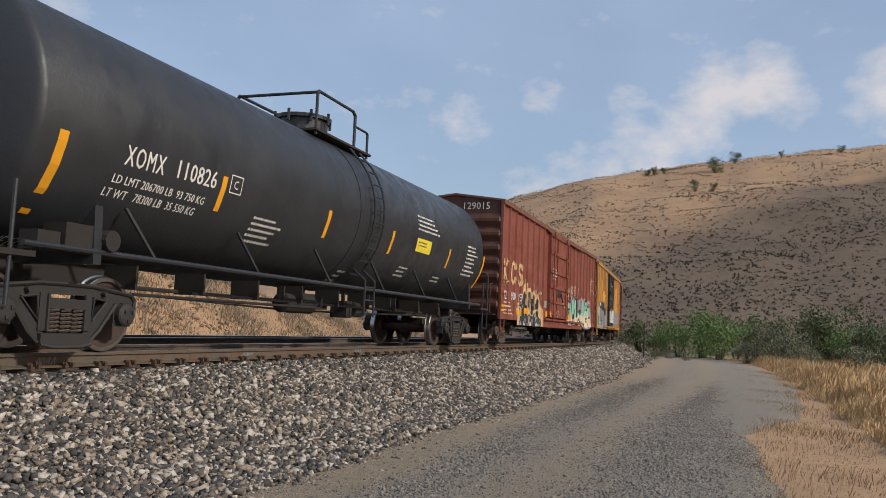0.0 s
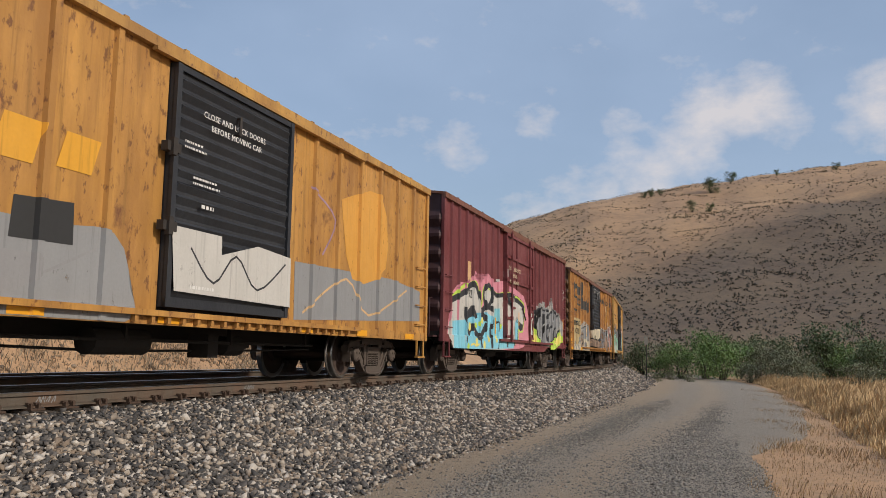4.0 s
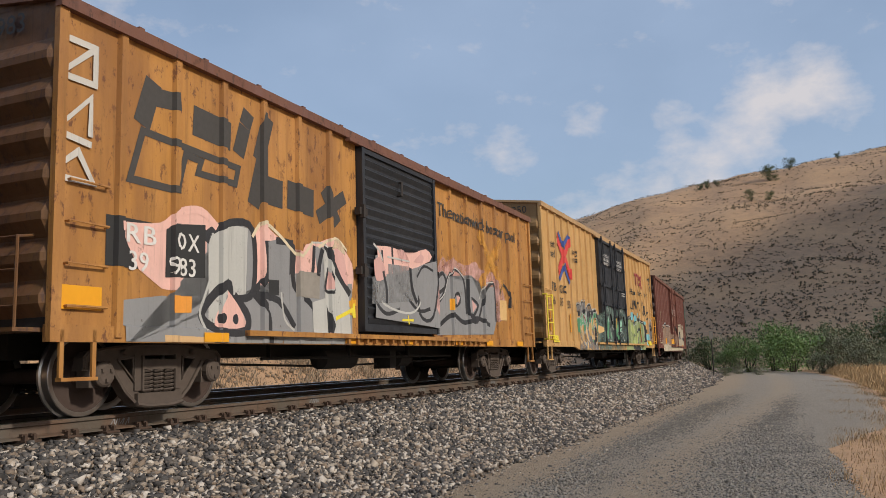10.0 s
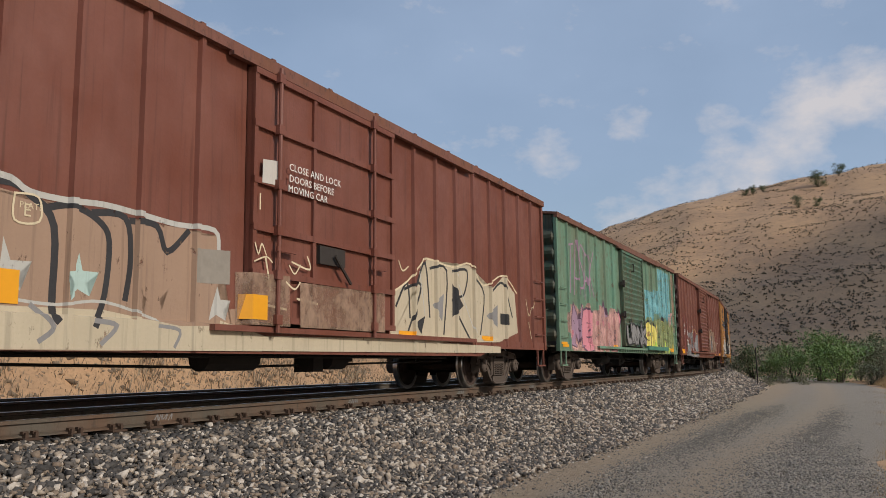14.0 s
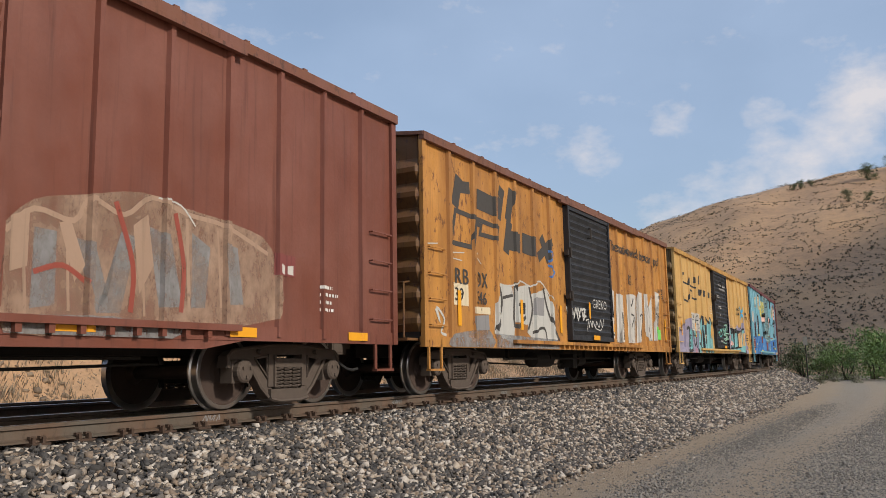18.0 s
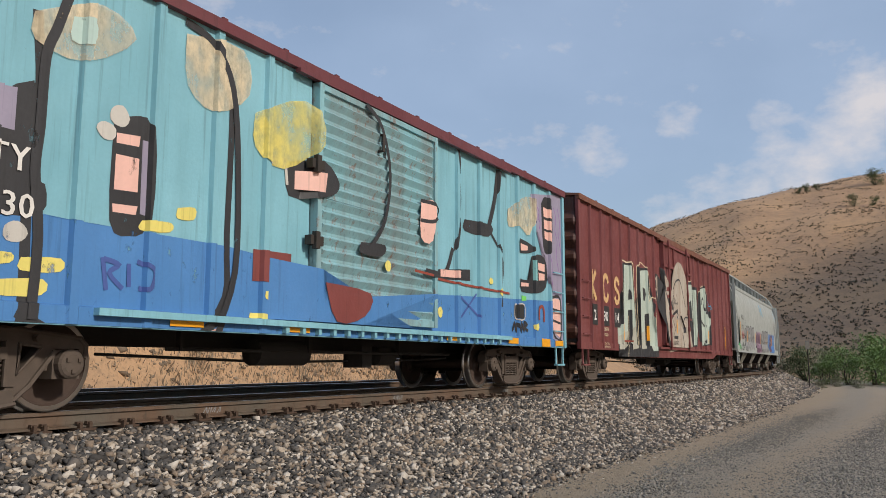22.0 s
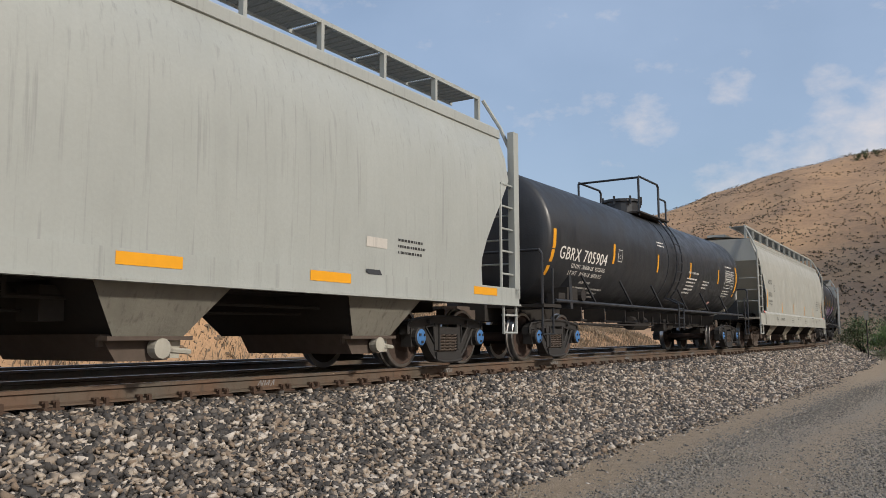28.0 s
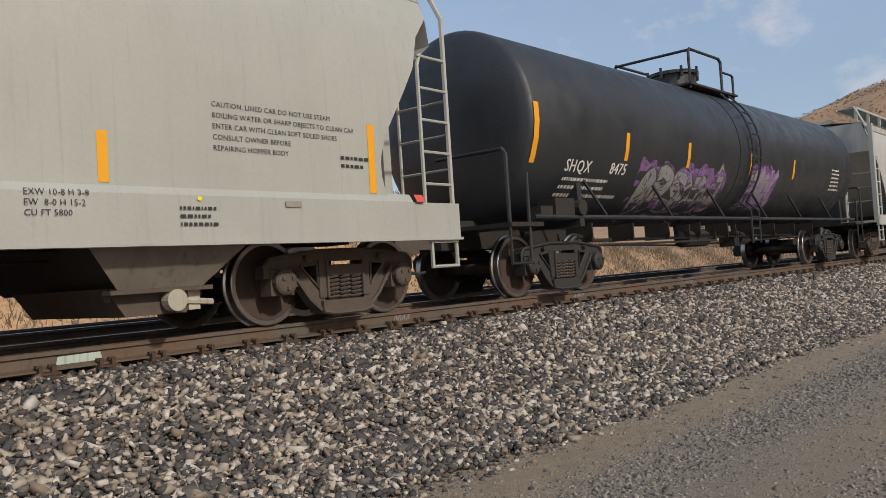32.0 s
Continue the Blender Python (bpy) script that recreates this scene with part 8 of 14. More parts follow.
    fill(s, "silver_mist", [(-1.45, 1.9), (-1.06, 1.98), (-0.94, 1.5), (-1.48, 1.45)], 0)
    fill(s, "silver_mist", [(-0.88, 2.17), (-0.04, 2.2), (0.07, 1.58), (-0.87, 1.5)], 0)
    fill(s, "silver", [(0.25, 2.11), (0.63, 2.31), (1.04, 2.21), (1.04, 1.75), (0.51, 1.54), (0.27, 1.75)])
    fill(s, "rose", [(-1.4, 2.18), (-1.16, 2.25), (-0.95, 1.96), (-1.32, 1.85)])
    fill(s, "rose_mist", [(-0.54, 2.45), (-0.26, 2.47), (-0.04, 2.27), (-0.39, 2.27)])
    fill(s, "rose", [(0.13, 2.3), (0.39, 2.46), (0.57, 2.45), (0.51, 2.32)])
    line(s, "soot", 0.08, [(-1.06, 2.01), (-0.95, 1.7), (-0.96, 1.51)])
    line(s, "soot", 0.1, [(-0.01, 2.15), (0.05, 1.8), (0.22, 1.57)])
    line(s, "chalk", 0.03, [(-0.9, 2.29), (-0.04, 2.29)])
    line(s, "soot", 0.05, [(0.27, 2.04), (0.57, 2.26), (0.99, 2.21)])
    line(s, "yellowlabel", 0.04, [(-0.38, 1.22), (0.07, 1.23)])
    line(s, "yellowlabel", 0.04, [(-0.15, 1.3), (-0.12, 1.16)])


def art_7(s):
    fill(s, "olive", [(2.23, 1.74), (3.14, 2.08), (3.64, 2.03), (4.04, 1.76), (4.4, 1.81), (4.85, 2.2), (5.3, 2.05), (5.96, 1.97), (6.83, 1.75), (6.9, 1.11), (6.66, 0.66), (3.73, 0.66), (2.32, 0.67)], 0)
    line(s, "soot", 0.14, [(2.23, 1.72), (3.14, 2.05), (3.64, 2.03), (4.1, 1.78), (4.4, 1.82), (4.85, 2.19), (5.22, 2.04), (6.05, 1.95), (6.82, 1.82), (6.9, 1.17)])
    line(s, "soot", 0.12, [(4.11, 2.12), (4.44, 2.19), (4.4, 1.86), (4.15, 1.87), (4.11, 2.12)])
    line(s, "soot", 0.10, [(4.68, 1.53), (5.1, 1.46), (5.32, 1.6), (5.98, 1.54), (5.64, 1.63)])
    line(s, "soot", 0.10, [(5.1, 1.46), (5.19, 1.19), (5.16, 0.97)])
    fill(s, "soot", [(3.67, 1.52), (3.78, 1.46), (3.69, 1.33)], 0)
    fill(s, "soot", [(4.27, 1.39), (4.56, 1.34), (4.25, 1.23)], 0)
    fill(s, "soot", [(4.75, 1.55), (5.17, 1.55), (5.14, 1.41)], 0)
    fill(s, "soot", [(3.72, 0.87), (4.04, 0.98), (4.46, 0.9), (5.13, 1.03), (5.28, 0.81), (5.92, 0.89), (6.01, 0.68), (5.59, 0.88), (5.37, 0.68), (4.17, 0.65), (4.05, 0.79), (3.73, 0.73)], 0)
    line(s, "soot", 0.07, [(6.45, 1.15), (6.84, 1.36), (6.95, 1.11), (6.55, 1.09)])
    line(s, "chalk", 0.035, [(2.22, 1.79), (3.63, 2.12), (4.1, 1.72), (4.87, 1.87), (5.87, 1.96), (6.72, 1.71), (6.79, 1.17)])
    line(s, "chalk", 0.03, [(4.82, 1.52), (5.17, 1.55), (5.11, 1.24), (5.2, 0.98)])
    line(s, "chalk", 0.03, [(3.72, 0.89), (4.03, 1), (4.16, 0.89), (5.13, 0.97)])
    fill(s, "chalk_mist", [(4.13, 1.72), (4.28, 1.79), (4.3, 1.59), (4.16, 1.57)])
    fill(s, "chalk_mist", [(5.65, 2.28), (5.95, 2.21), (5.87, 1.96), (5.62, 2.04)])
    fill(s, "chalk_mist", [(4.78, 2.19), (5.07, 2.13), (5, 1.95), (4.79, 1.97)])
    dots(s, "lime2", 0.17, [(3.76, 1.59), (4.15, 1.51), (3.95, 1.22), (4.6, 1.13), (4.36, 0.98)])
    dots(s, "lime2", 0.11, [(3.93, 1.38), (4.37, 1.5), (4.79, 1.43), (4.87, 1.17), (4.1, 1.3), (3.84, 1.02), (5.55, 1.65), (5.64, 1.51), (5.34, 1.18), (6.36, 0.96), (5.07, 1.35)])
    fill(s, "brick2", [(5.53, 1.4), (5.98, 1.44), (6, 1.04), (5.52, 1.02)], 0)
    line(s, "aqua", 0.10, [(3.73, 2.24), (3.95, 2.24)])
    fill(s, "aqua", [(3.7, 2.26), (4.04, 2.28), (4.04, 1.96), (3.7, 2)])
    fill(s, "aqua", [(4.48, 2.19), (4.74, 2.19), (4.72, 1.96), (4.46, 1.92)], 0)
    fill(s, "aqua", [(5.25, 2.33), (5.35, 2.32), (5.35, 2.17), (5.26, 2.17)], 0)
    fill(s, "aqua", [(5.41, 2.15), (5.57, 2.16), (5.53, 2.06), (5.41, 2.07)], 0)
    fill(s, "aqua", [(6.72, 2), (7.14, 1.99), (7.09, 1.84), (6.72, 1.87)], 0)
    fill(s, "aqua", [(7.15, 1.42), (7.84, 1.43), (7.79, 1.15), (7.16, 1.15)], 0)
    fill(s, "aqua", [(7.11, 1.08), (7.55, 1.07), (7.5, 0.9), (7.11, 0.92)], 0)
    fill(s, "aqua", [(5.33, 0.68), (5.51, 0.82), (5.76, 0.68)], 0)
    line(s, "soot", 0.05, [(3.73, 2.64), (3.77, 2.47), (3.99, 2.5), (4.01, 2.79), (4.18, 2.44), (4.28, 2.83), (4.37, 2.43)])
    line(s, "soot", 0.05, [(4.43, 2.44), (4.57, 2.85), (4.66, 2.49), (4.85, 2.84), (4.91, 2.43)])
    line(s, "soot", 0.05, [(4.98, 2.45), (5.1, 2.88), (5.2, 2.49), (5.42, 2.83), (5.52, 2.47), (5.67, 2.71)])
    line(s, "soot", 0.05, [(5.71, 2.78), (5.76, 2.48), (5.98, 2.5)])
    line(s, "soot", 0.06, [(6.2, 2.7), (6.43, 3.04), (6.54, 2.7), (6.79, 2.88), (6.5, 2.49), (6.86, 2.29), (6.9, 2.7)])
    line(s, "soot", 0.09, [(8.38, 4.04), (8.67, 3.91), (8.6, 3.73)])
    line(s, "soot", 0.06, [(8.38, 4.08), (8.89, 3.81), (8.96, 4.15), (9.35, 3.92)])
    line(s, "soot", 0.06, [(8.46, 3.62), (8.89, 3.48), (9.04, 3.72), (9.35, 3.5)])
    line(s, "soot", 0.04, [(8.82, 2.71), (9.19, 3.01), (9.04, 2.62), (9.48, 2.98), (9.35, 2.67)])
    line(s, "soot", 0.06, [(7.19, 2.03), (7.24, 2.24), (7.58, 2.33), (7.7, 2.45), (7.89, 2.23), (7.47, 2.1)])
    fill(s, "silver_mist", [(8.02, 1.88), (8.55, 1.97), (8.63, 1.11), (8.03, 1.16)])
    line(s, "soot", 0.06, [(8.09, 1.81), (8.48, 1.81), (8.35, 1.47), (8.56, 1.11)])
    line(s, "chalk", 0.04, [(8.02, 2.17), (8.15, 1.97), (8.34, 2.18), (8.55, 1.97), (8.9, 2.21)])
    fill(s, "ink", [(7.18, 1.64), (7.6, 1.65), (7.58, 1.48), (7.17, 1.48)], 0)
    fill(s, "silver_mist", [(-5.56, 2.12), (-5.39, 2.21), (-5.21, 2.22), (-5.06, 2.12), (-4.95, 2.23), (-4.78, 2.29), (-4.61, 2.27), (-4.45, 2.15), (-4.39, 2.08), (-4.22, 2.11), (-4.05, 2.2), (-3.87, 2.24), (-3.67, 2.23), (-3.53, 2.12), (-3.38, 2.06), (-3.17, 2.09), (-2.94, 2.06), (-2.68, 1.95), (-2.42, 1.89), (-2.38, 0.64), (-5.46, 0.64)], 0)
    line(s, "rose2", 0.05, [(-5.56, 2.15), (-5.39, 2.24), (-5.21, 2.25), (-5.06, 2.15), (-4.95, 2.26), (-4.77, 2.33), (-4.59, 2.31), (-4.44, 2.18)])
    line(s, "chalk", 0.045, [(-5.56, 2.14), (-5.39, 2.23), (-5.21, 2.24), (-5.06, 2.14), (-4.95, 2.25), (-4.78, 2.32), (-4.59, 2.3), (-4.44, 2.16), (-4.37, 2.06)])
    line(s, "soot", 0.05, [(-5.56, 2.11), (-5.39, 2.19), (-5.23, 2.2), (-5.07, 2.1)])
    line(s, "soot", 0.05, [(-5.03, 2.1), (-4.93, 2.21), (-4.77, 2.28), (-4.6, 2.24), (-4.44, 2.11)])
    line(s, "chalk", 0.04, [(-4.25, 2.12), (-4.05, 2.22), (-3.86, 2.26), (-3.65, 2.25), (-3.51, 2.14)])
    line(s, "soot", 0.045, [(-4.22, 2.08), (-4.04, 2.18), (-3.84, 2.22), (-3.67, 2.2), (-3.54, 2.09)])
    line(s, "chalk", 0.04, [(-3.48, 2.05), (-3.17, 2.11), (-2.89, 2.09), (-2.66, 1.98)])
    fill(s, "soot", [(-5.55, 1.95), (-5.43, 1.95), (-5.31, 1.94), (-5.14, 1.97), (-5.05, 1.78), (-4.96, 1.95), (-4.85, 1.96), (-4.66, 2.04), (-4.52, 1.97), (-4.42, 1.85), (-4.29, 1.93), (-4.18, 2.02), (-4.04, 1.98), (-3.85, 2.02), (-3.66, 1.97), (-3.52, 2.09), (-3.37, 2.01), (-3.17, 2.08), (-2.94, 2.03), (-2.66, 1.93), (-2.43, 1.85), (-2.37, 1.58), (-2.78, 1.68), (-3.08, 1.85), (-3.37, 1.87), (-3.51, 1.77), (-3.71, 1.89), (-3.89, 1.87), (-4.07, 1.46), (-4.24, 1.71), (-4.44, 1.69), (-4.65, 1.78), (-4.84, 1.7), (-4.95, 1.8), (-5.12, 1.69), (-5.3, 1.72), (-5.53, 1.76)], 1)
    fill(s, "orange_", [(-5.54, 1.9), (-5.46, 1.93), (-5.44, 1.77), (-5.33, 1.81), (-5.27, 1.72), (-5.53, 1.72)], 0)
    fill(s, "spruce2", [(-5.53, 1.72), (-5.3, 1.75), (-5.11, 1.71), (-5.07, 1.86), (-4.97, 1.95), (-4.92, 1.78), (-4.86, 1.9), (-4.71, 1.85), (-4.66, 1.93), (-4.58, 1.85), (-4.46, 1.74), (-4.25, 1.94), (-4.23, 1.66), (-4.08, 1.44), (-3.99, 1.5), (-3.93, 1.9), (-3.82, 1.83), (-3.69, 1.93), (-3.62, 1.79), (-3.51, 1.7), (-3.17, 1.99), (-2.87, 1.83), (-2.59, 1.75), (-2.56, 1.39), (-2.91, 1.26), (-2.92, 1.67), (-3.16, 1.79), (-3.36, 1.62), (-3.35, 1.33), (-3.57, 1.41), (-3.78, 1.55), (-3.88, 1.65), (-4.11, 1.37), (-4.36, 1.53), (-4.47, 1.61), (-4.63, 1.5), (-4.72, 1.24), (-4.84, 1.26), (-4.99, 1.46), (-5.11, 1.35), (-5.26, 1.23), (-5.38, 1.19), (-5.5, 1.31)], 0)
    fill(s, "orange_", [(-5.41, 1.46), (-5.13, 1.58), (-5.22, 1.4), (-5.3, 1.23), (-5.23, 1.13), (-5.1, 1.13), (-5.26, 1.19), (-5.4, 1.27)], 0)
    fill(s, "orange_", [(-5.06, 1.38), (-4.96, 1.51), (-4.73, 1.52), (-4.85, 1.4), (-4.89, 1.32), (-4.81, 1.2), (-4.68, 0.94), (-4.54, 0.64), (-4.37, 0.64), (-4.72, 0.88), (-4.91, 1.15), (-4.99, 1.28), (-5.01, 1.14), (-4.87, 0.93), (-4.98, 1.01), (-5.07, 1.19)], 0)
    fill(s, "orange_", [(-4.69, 1.24), (-4.63, 1.41), (-4.47, 1.61), (-4.31, 1.47), (-4.23, 1.27), (-4.12, 1.05), (-3.99, 0.89), (-4.25, 1.04), (-4.37, 1.29), (-4.5, 1.41), (-4.58, 1.31), (-4.47, 1.14), (-4.32, 0.95), (-4.25, 0.64), (-4.43, 0.64), (-4.46, 0.92), (-4.57, 1.11)], 0)
    fill(s, "orange_", [(-4.08, 1.37), (-3.99, 1.53), (-3.88, 1.63), (-3.72, 1.46), (-3.61, 1.28), (-3.5, 1.15), (-3.37, 1.05), (-3.62, 1.07), (-3.75, 1.29), (-3.84, 1.4), (-3.86, 1.11), (-3.94, 1.2)], 0)
    fill(s, "orange_", [(-3.71, 1.89), (-3.58, 1.79), (-3.5, 1.61), (-3.4, 1.36), (-3.5, 1.48), (-3.59, 1.6)], 0)
    fill(s, "orange_", [(-3.5, 1.23), (-3.38, 1.22), (-3.28, 1.05), (-3.21, 1.25), (-3.26, 1.37), (-3.35, 1.49), (-3.32, 1.69), (-3.16, 1.81), (-2.94, 1.7), (-2.88, 1.53), (-2.95, 1.26), (-3.0, 1.02), (-3.27, 0.86), (-3.42, 0.98)], 0)
    fill(s, "orange_", [(-2.83, 0.64), (-2.74, 1.0), (-2.6, 1.35), (-2.52, 1.45), (-2.56, 1.37), (-2.43, 1.19), (-2.59, 1.01), (-2.69, 0.64)], 0)
    fill(s, "orange_", [(-5.34, 0.97), (-5.24, 1.1), (-5.11, 0.98), (-5.24, 0.89), (-5.31, 0.9)], 0)
    fill(s, "orange_", [(-4.18, 0.64), (-4.16, 0.76), (-3.98, 0.73), (-3.83, 0.64)], 0)
    fill(s, "soot", [(-3.32, 1.52), (-3.19, 1.59), (-3.11, 1.38), (-3.13, 1.06), (-3.2, 0.99), (-3.18, 1.35)], 0)
    fill(s, "soot", [(-3.6, 1.05), (-3.35, 1.05), (-3.09, 1.04), (-3.27, 0.87), (-3.46, 0.89)], 0)
    fill(s, "spruce2", [(-3.51, 1.03), (-3.37, 1.05), (-3.39, 0.97), (-3.49, 0.97)], 0)
    line(s, "chalk", 0.035, [(-5.53, 1.71), (-5.3, 1.75), (-5.11, 1.71), (-5.07, 1.86), (-4.97, 1.96), (-4.94, 1.8), (-4.94, 1.68), (-4.86, 1.64), (-4.85, 1.9), (-4.69, 1.84), (-4.69, 1.61), (-4.64, 1.59), (-4.64, 1.94), (-4.58, 1.86), (-4.46, 1.72), (-4.23, 1.97)])
    line(s, "chalk", 0.035, [(-4.23, 1.97), (-4.27, 1.76), (-4.19, 1.54), (-4.1, 1.44), (-3.97, 1.5), (-3.93, 1.94), (-3.82, 1.83), (-3.67, 1.94)])
    line(s, "chalk", 0.035, [(-3.67, 1.94), (-3.62, 1.81), (-3.52, 1.73), (-3.35, 1.87), (-3.17, 1.99), (-2.87, 1.82), (-2.35, 1.62)])
    line(s, "chalk", 0.03, [(-5.13, 1.57), (-5.23, 1.39), (-5.31, 1.24), (-5.23, 1.14), (-5.1, 1.13)])
    line(s, "chalk", 0.035, [(-5.09, 1.37), (-4.97, 1.51), (-4.74, 1.52), (-4.64, 1.58)])
    line(s, "chalk", 0.03, [(-4.99, 1.27), (-5.02, 1.14), (-4.88, 0.93), (-4.73, 0.87), (-4.53, 0.72)])
    line(s, "chalk", 0.03, [(-4.95, 1.31), (-4.83, 1.17), (-4.71, 0.95), (-4.52, 0.8)])
    line(s, "chalk", 0.035, [(-4.7, 1.22), (-4.63, 1.43), (-4.46, 1.61), (-4.3, 1.46), (-4.18, 1.19), (-3.97, 0.89)])
    line(s, "chalk", 0.03, [(-4.57, 1.12), (-4.48, 1.0), (-4.43, 0.86)])
    line(s, "chalk", 0.035, [(-4.09, 1.36), (-3.99, 1.53), (-3.88, 1.63), (-3.72, 1.48), (-3.48, 1.15), (-3.37, 1.03)])
    line(s, "chalk", 0.03, [(-3.98, 1.32), (-3.89, 1.12), (-3.83, 0.99)])
    line(s, "chalk", 0.03, [(-3.59, 1.6), (-3.44, 1.36)])
    line(s, "chalk", 0.03, [(-3.32, 1.55), (-3.21, 1.6), (-3.12, 1.38)])
    line(s, "chalk", 0.03, [(-2.92, 1.6), (-2.93, 1.26), (-3.03, 1.01), (-3.27, 0.87)])
    line(s, "chalk", 0.03, [(-3.26, 1.46), (-3.19, 1.51), (-3.18, 1.34), (-3.23, 1.17), (-3.15, 1.17)])
    line(s, "brick", 0.03, [(-5.04, 1.85), (-4.97, 1.88), (-4.98, 1.83)])
    line(s, "brick", 0.03, [(-4.71, 1.83), (-4.68, 1.66)])
    line(s, "brick", 0.03, [(-4.14, 1.43), (-4.02, 1.45)])
    line(s, "brick", 0.03, [(-3.79, 1.85), (-3.69, 1.89)])
    line(s, "chalk", 0.02, [(-4.16, 1.76), (-4.05, 1.77)])
    line(s, "chalk", 0.02, [(-4.11, 1.8), (-4.1, 1.66)])
    line(s, "chalk", 0.02, [(-4.2, 1.6), (-4.11, 1.62), (-4.12, 1.56), (-4.18, 1.55)])
    line(s, "ink", 0.025, [(-3.25, 1.66), (-3.19, 1.73), (-3.1, 1.75), (-3.12, 1.65), (-3.21, 1.62)])
    line(s, "ink", 0.025, [(-3.06, 1.76), (-2.98, 1.78), (-3.04, 1.68), (-2.94, 1.64), (-2.88, 1.62)])
    line(s, "ink", 0.03, [(-5.4, 0.67), (-5.35, 0.74), (-5.29, 0.68), (-5.23, 0.75), (-5.18, 0.68), (-5.1, 0.75), (-5.06, 0.69)])
    line(s, "ink", 0.03, [(-5.02, 0.69), (-4.96, 0.74), (-4.92, 0.68), (-4.86, 0.74), (-4.74, 0.7)])
    fill(s, "reflect", [(-3.1, 1.54), (-3.02, 1.55), (-3.0, 1.1), (-3.1, 1.1)], 0)
    fill(s, "verdigris_mist", [(-2.67, 1.89), (-2.18, 2.05), (-1.7, 2.26), (-1.24, 2.29), (-0.75, 2.23), (-0.22, 2.13), (0.54, 2.26), (1.39, 2.28), (1.89, 1.83), (1.9, 0.68), (-2.64, 0.67)], 3)
    fill(s, "orange_", [(-2.66, 1.54), (-2.5, 1.57), (-2.3, 1.47), (-2.3, 1.35), (-2.5, 1.28), (-2.66, 1.33)], 0)
    fill(s, "soot", [(-2.67, 1.85), (-2.51, 1.82), (-2.42, 1.6), (-2.67, 1.65)], 0)
    fill(s, "spruce2", [(-1.69, 1.63), (-1.6, 1.94), (-1.37, 1.73), (-1.46, 1.46), (-1.56, 1.11), (-2.04, 1.06), (-1.87, 1.39)], 0)
    fill(s, "mint", [(-1.59, 1.85), (-1.52, 1.95), (-1.39, 1.74), (-1.57, 1.67)], 0)
    fill(s, "spruce2", [(-1.3, 1.26), (-1.2, 1.42), (-1.03, 1.13), (-1.23, 1.11)], 0)
    fill(s, "spruce2", [(-0.22, 1.92), (0.26, 1.79), (0.22, 1.4), (-0.08, 1.37), (-0.01, 1.18), (-0.2, 1.21)], 0)
    fill(s, "mint", [(0.39, 1.71), (0.86, 1.88), (1.01, 1.67), (0.71, 1.4), (0.39, 1.38)], 0)
    fill(s, "spruce2", [(0.02, 1.18), (0.27, 1.27), (0.39, 1.11), (0.12, 1.06)], 0)
    fill(s, "rose2", [(-0.67, 1.02), (-0.06, 1.04), (0.02, 0.87), (-0.67, 0.86)], 0)
    line(s, "soot", 0.05, [(-2.04, 1.08), (-1.83, 1.36), (-1.64, 1.65), (-1.57, 2.02), (-1.33, 1.75), (-1.43, 1.42)])
    line(s, "soot", 0.06, [(-1.43, 1.46), (-1.56, 1.11), (-1.3, 1.05)])
    line(s, "soot", 0.03, [(-1.2, 1.67), (-1.12, 1.82), (-0.98, 1.69), (-1.09, 1.52), (-1.2, 1.67)])
    line(s, "soot", 0.06, [(-1.28, 1.51), (-1.09, 1.37), (-0.83, 1.5), (-0.63, 1.88)])
    line(s, "soot", 0.05, [(-0.75, 1.07), (-0.78, 1.38), (-0.57, 1.48), (-0.51, 1.07)])
    line(s, "soot", 0.05, [(-0.36, 1.86), (-0.42, 1.53), (-0.3, 1.12)])
    line(s, "soot", 0.05, [(-0.26, 1.92), (0.26, 1.77), (0.29, 1.45)])
    line(s, "soot", 0.05, [(0.39, 1.77), (0.9, 1.9), (0.97, 1.62), (0.5, 1.53)])
    line(s, "soot", 0.05, [(0.89, 1.48), (1.07, 1.13), (1.46, 1.03)])
    line(s, "chalk", 0.025, [(-1.65, 2.01), (-1.49, 1.9), (-1.36, 1.75)])
    line(s, "chalk", 0.03, [(-1.25, 1.47), (-1.06, 1.15)])
    line(s, "chalk", 0.03, [(-1.53, 1.15), (-1.43, 1.04), (-1.16, 1.04)])
    line(s, "chalk", 0.025, [(-1.65, 2.16), (-1.6, 2.2)])
    line(s, "chalk", 0.025, [(-1.44, 2.2), (-1.36, 2.1)])
    line(s, "chalk", 0.025, [(0.72, 2.17), (0.83, 2.24)])
    line(s, "chalk", 0.025, [(0.94, 2.23), (1.05, 2.14)])
    line(s, "chalk", 0.03, [(0.56, 1.27), (0.89, 1.44), (1.11, 1.13), (1.36, 1.03)])
    line(s, "chalk", 0.03, [(-0.75, 1.8), (-0.89, 1.54), (-0.63, 1.46)])
    line(s, "pink", 0.03, [(-0.42, 1.73), (-0.33, 1.53), (-0.27, 1.41)])
    fill(s, "reflect", [(-0.1, 1.88), (0.03, 1.89), (0.01, 1.46), (-0.14, 1.45)], 0)


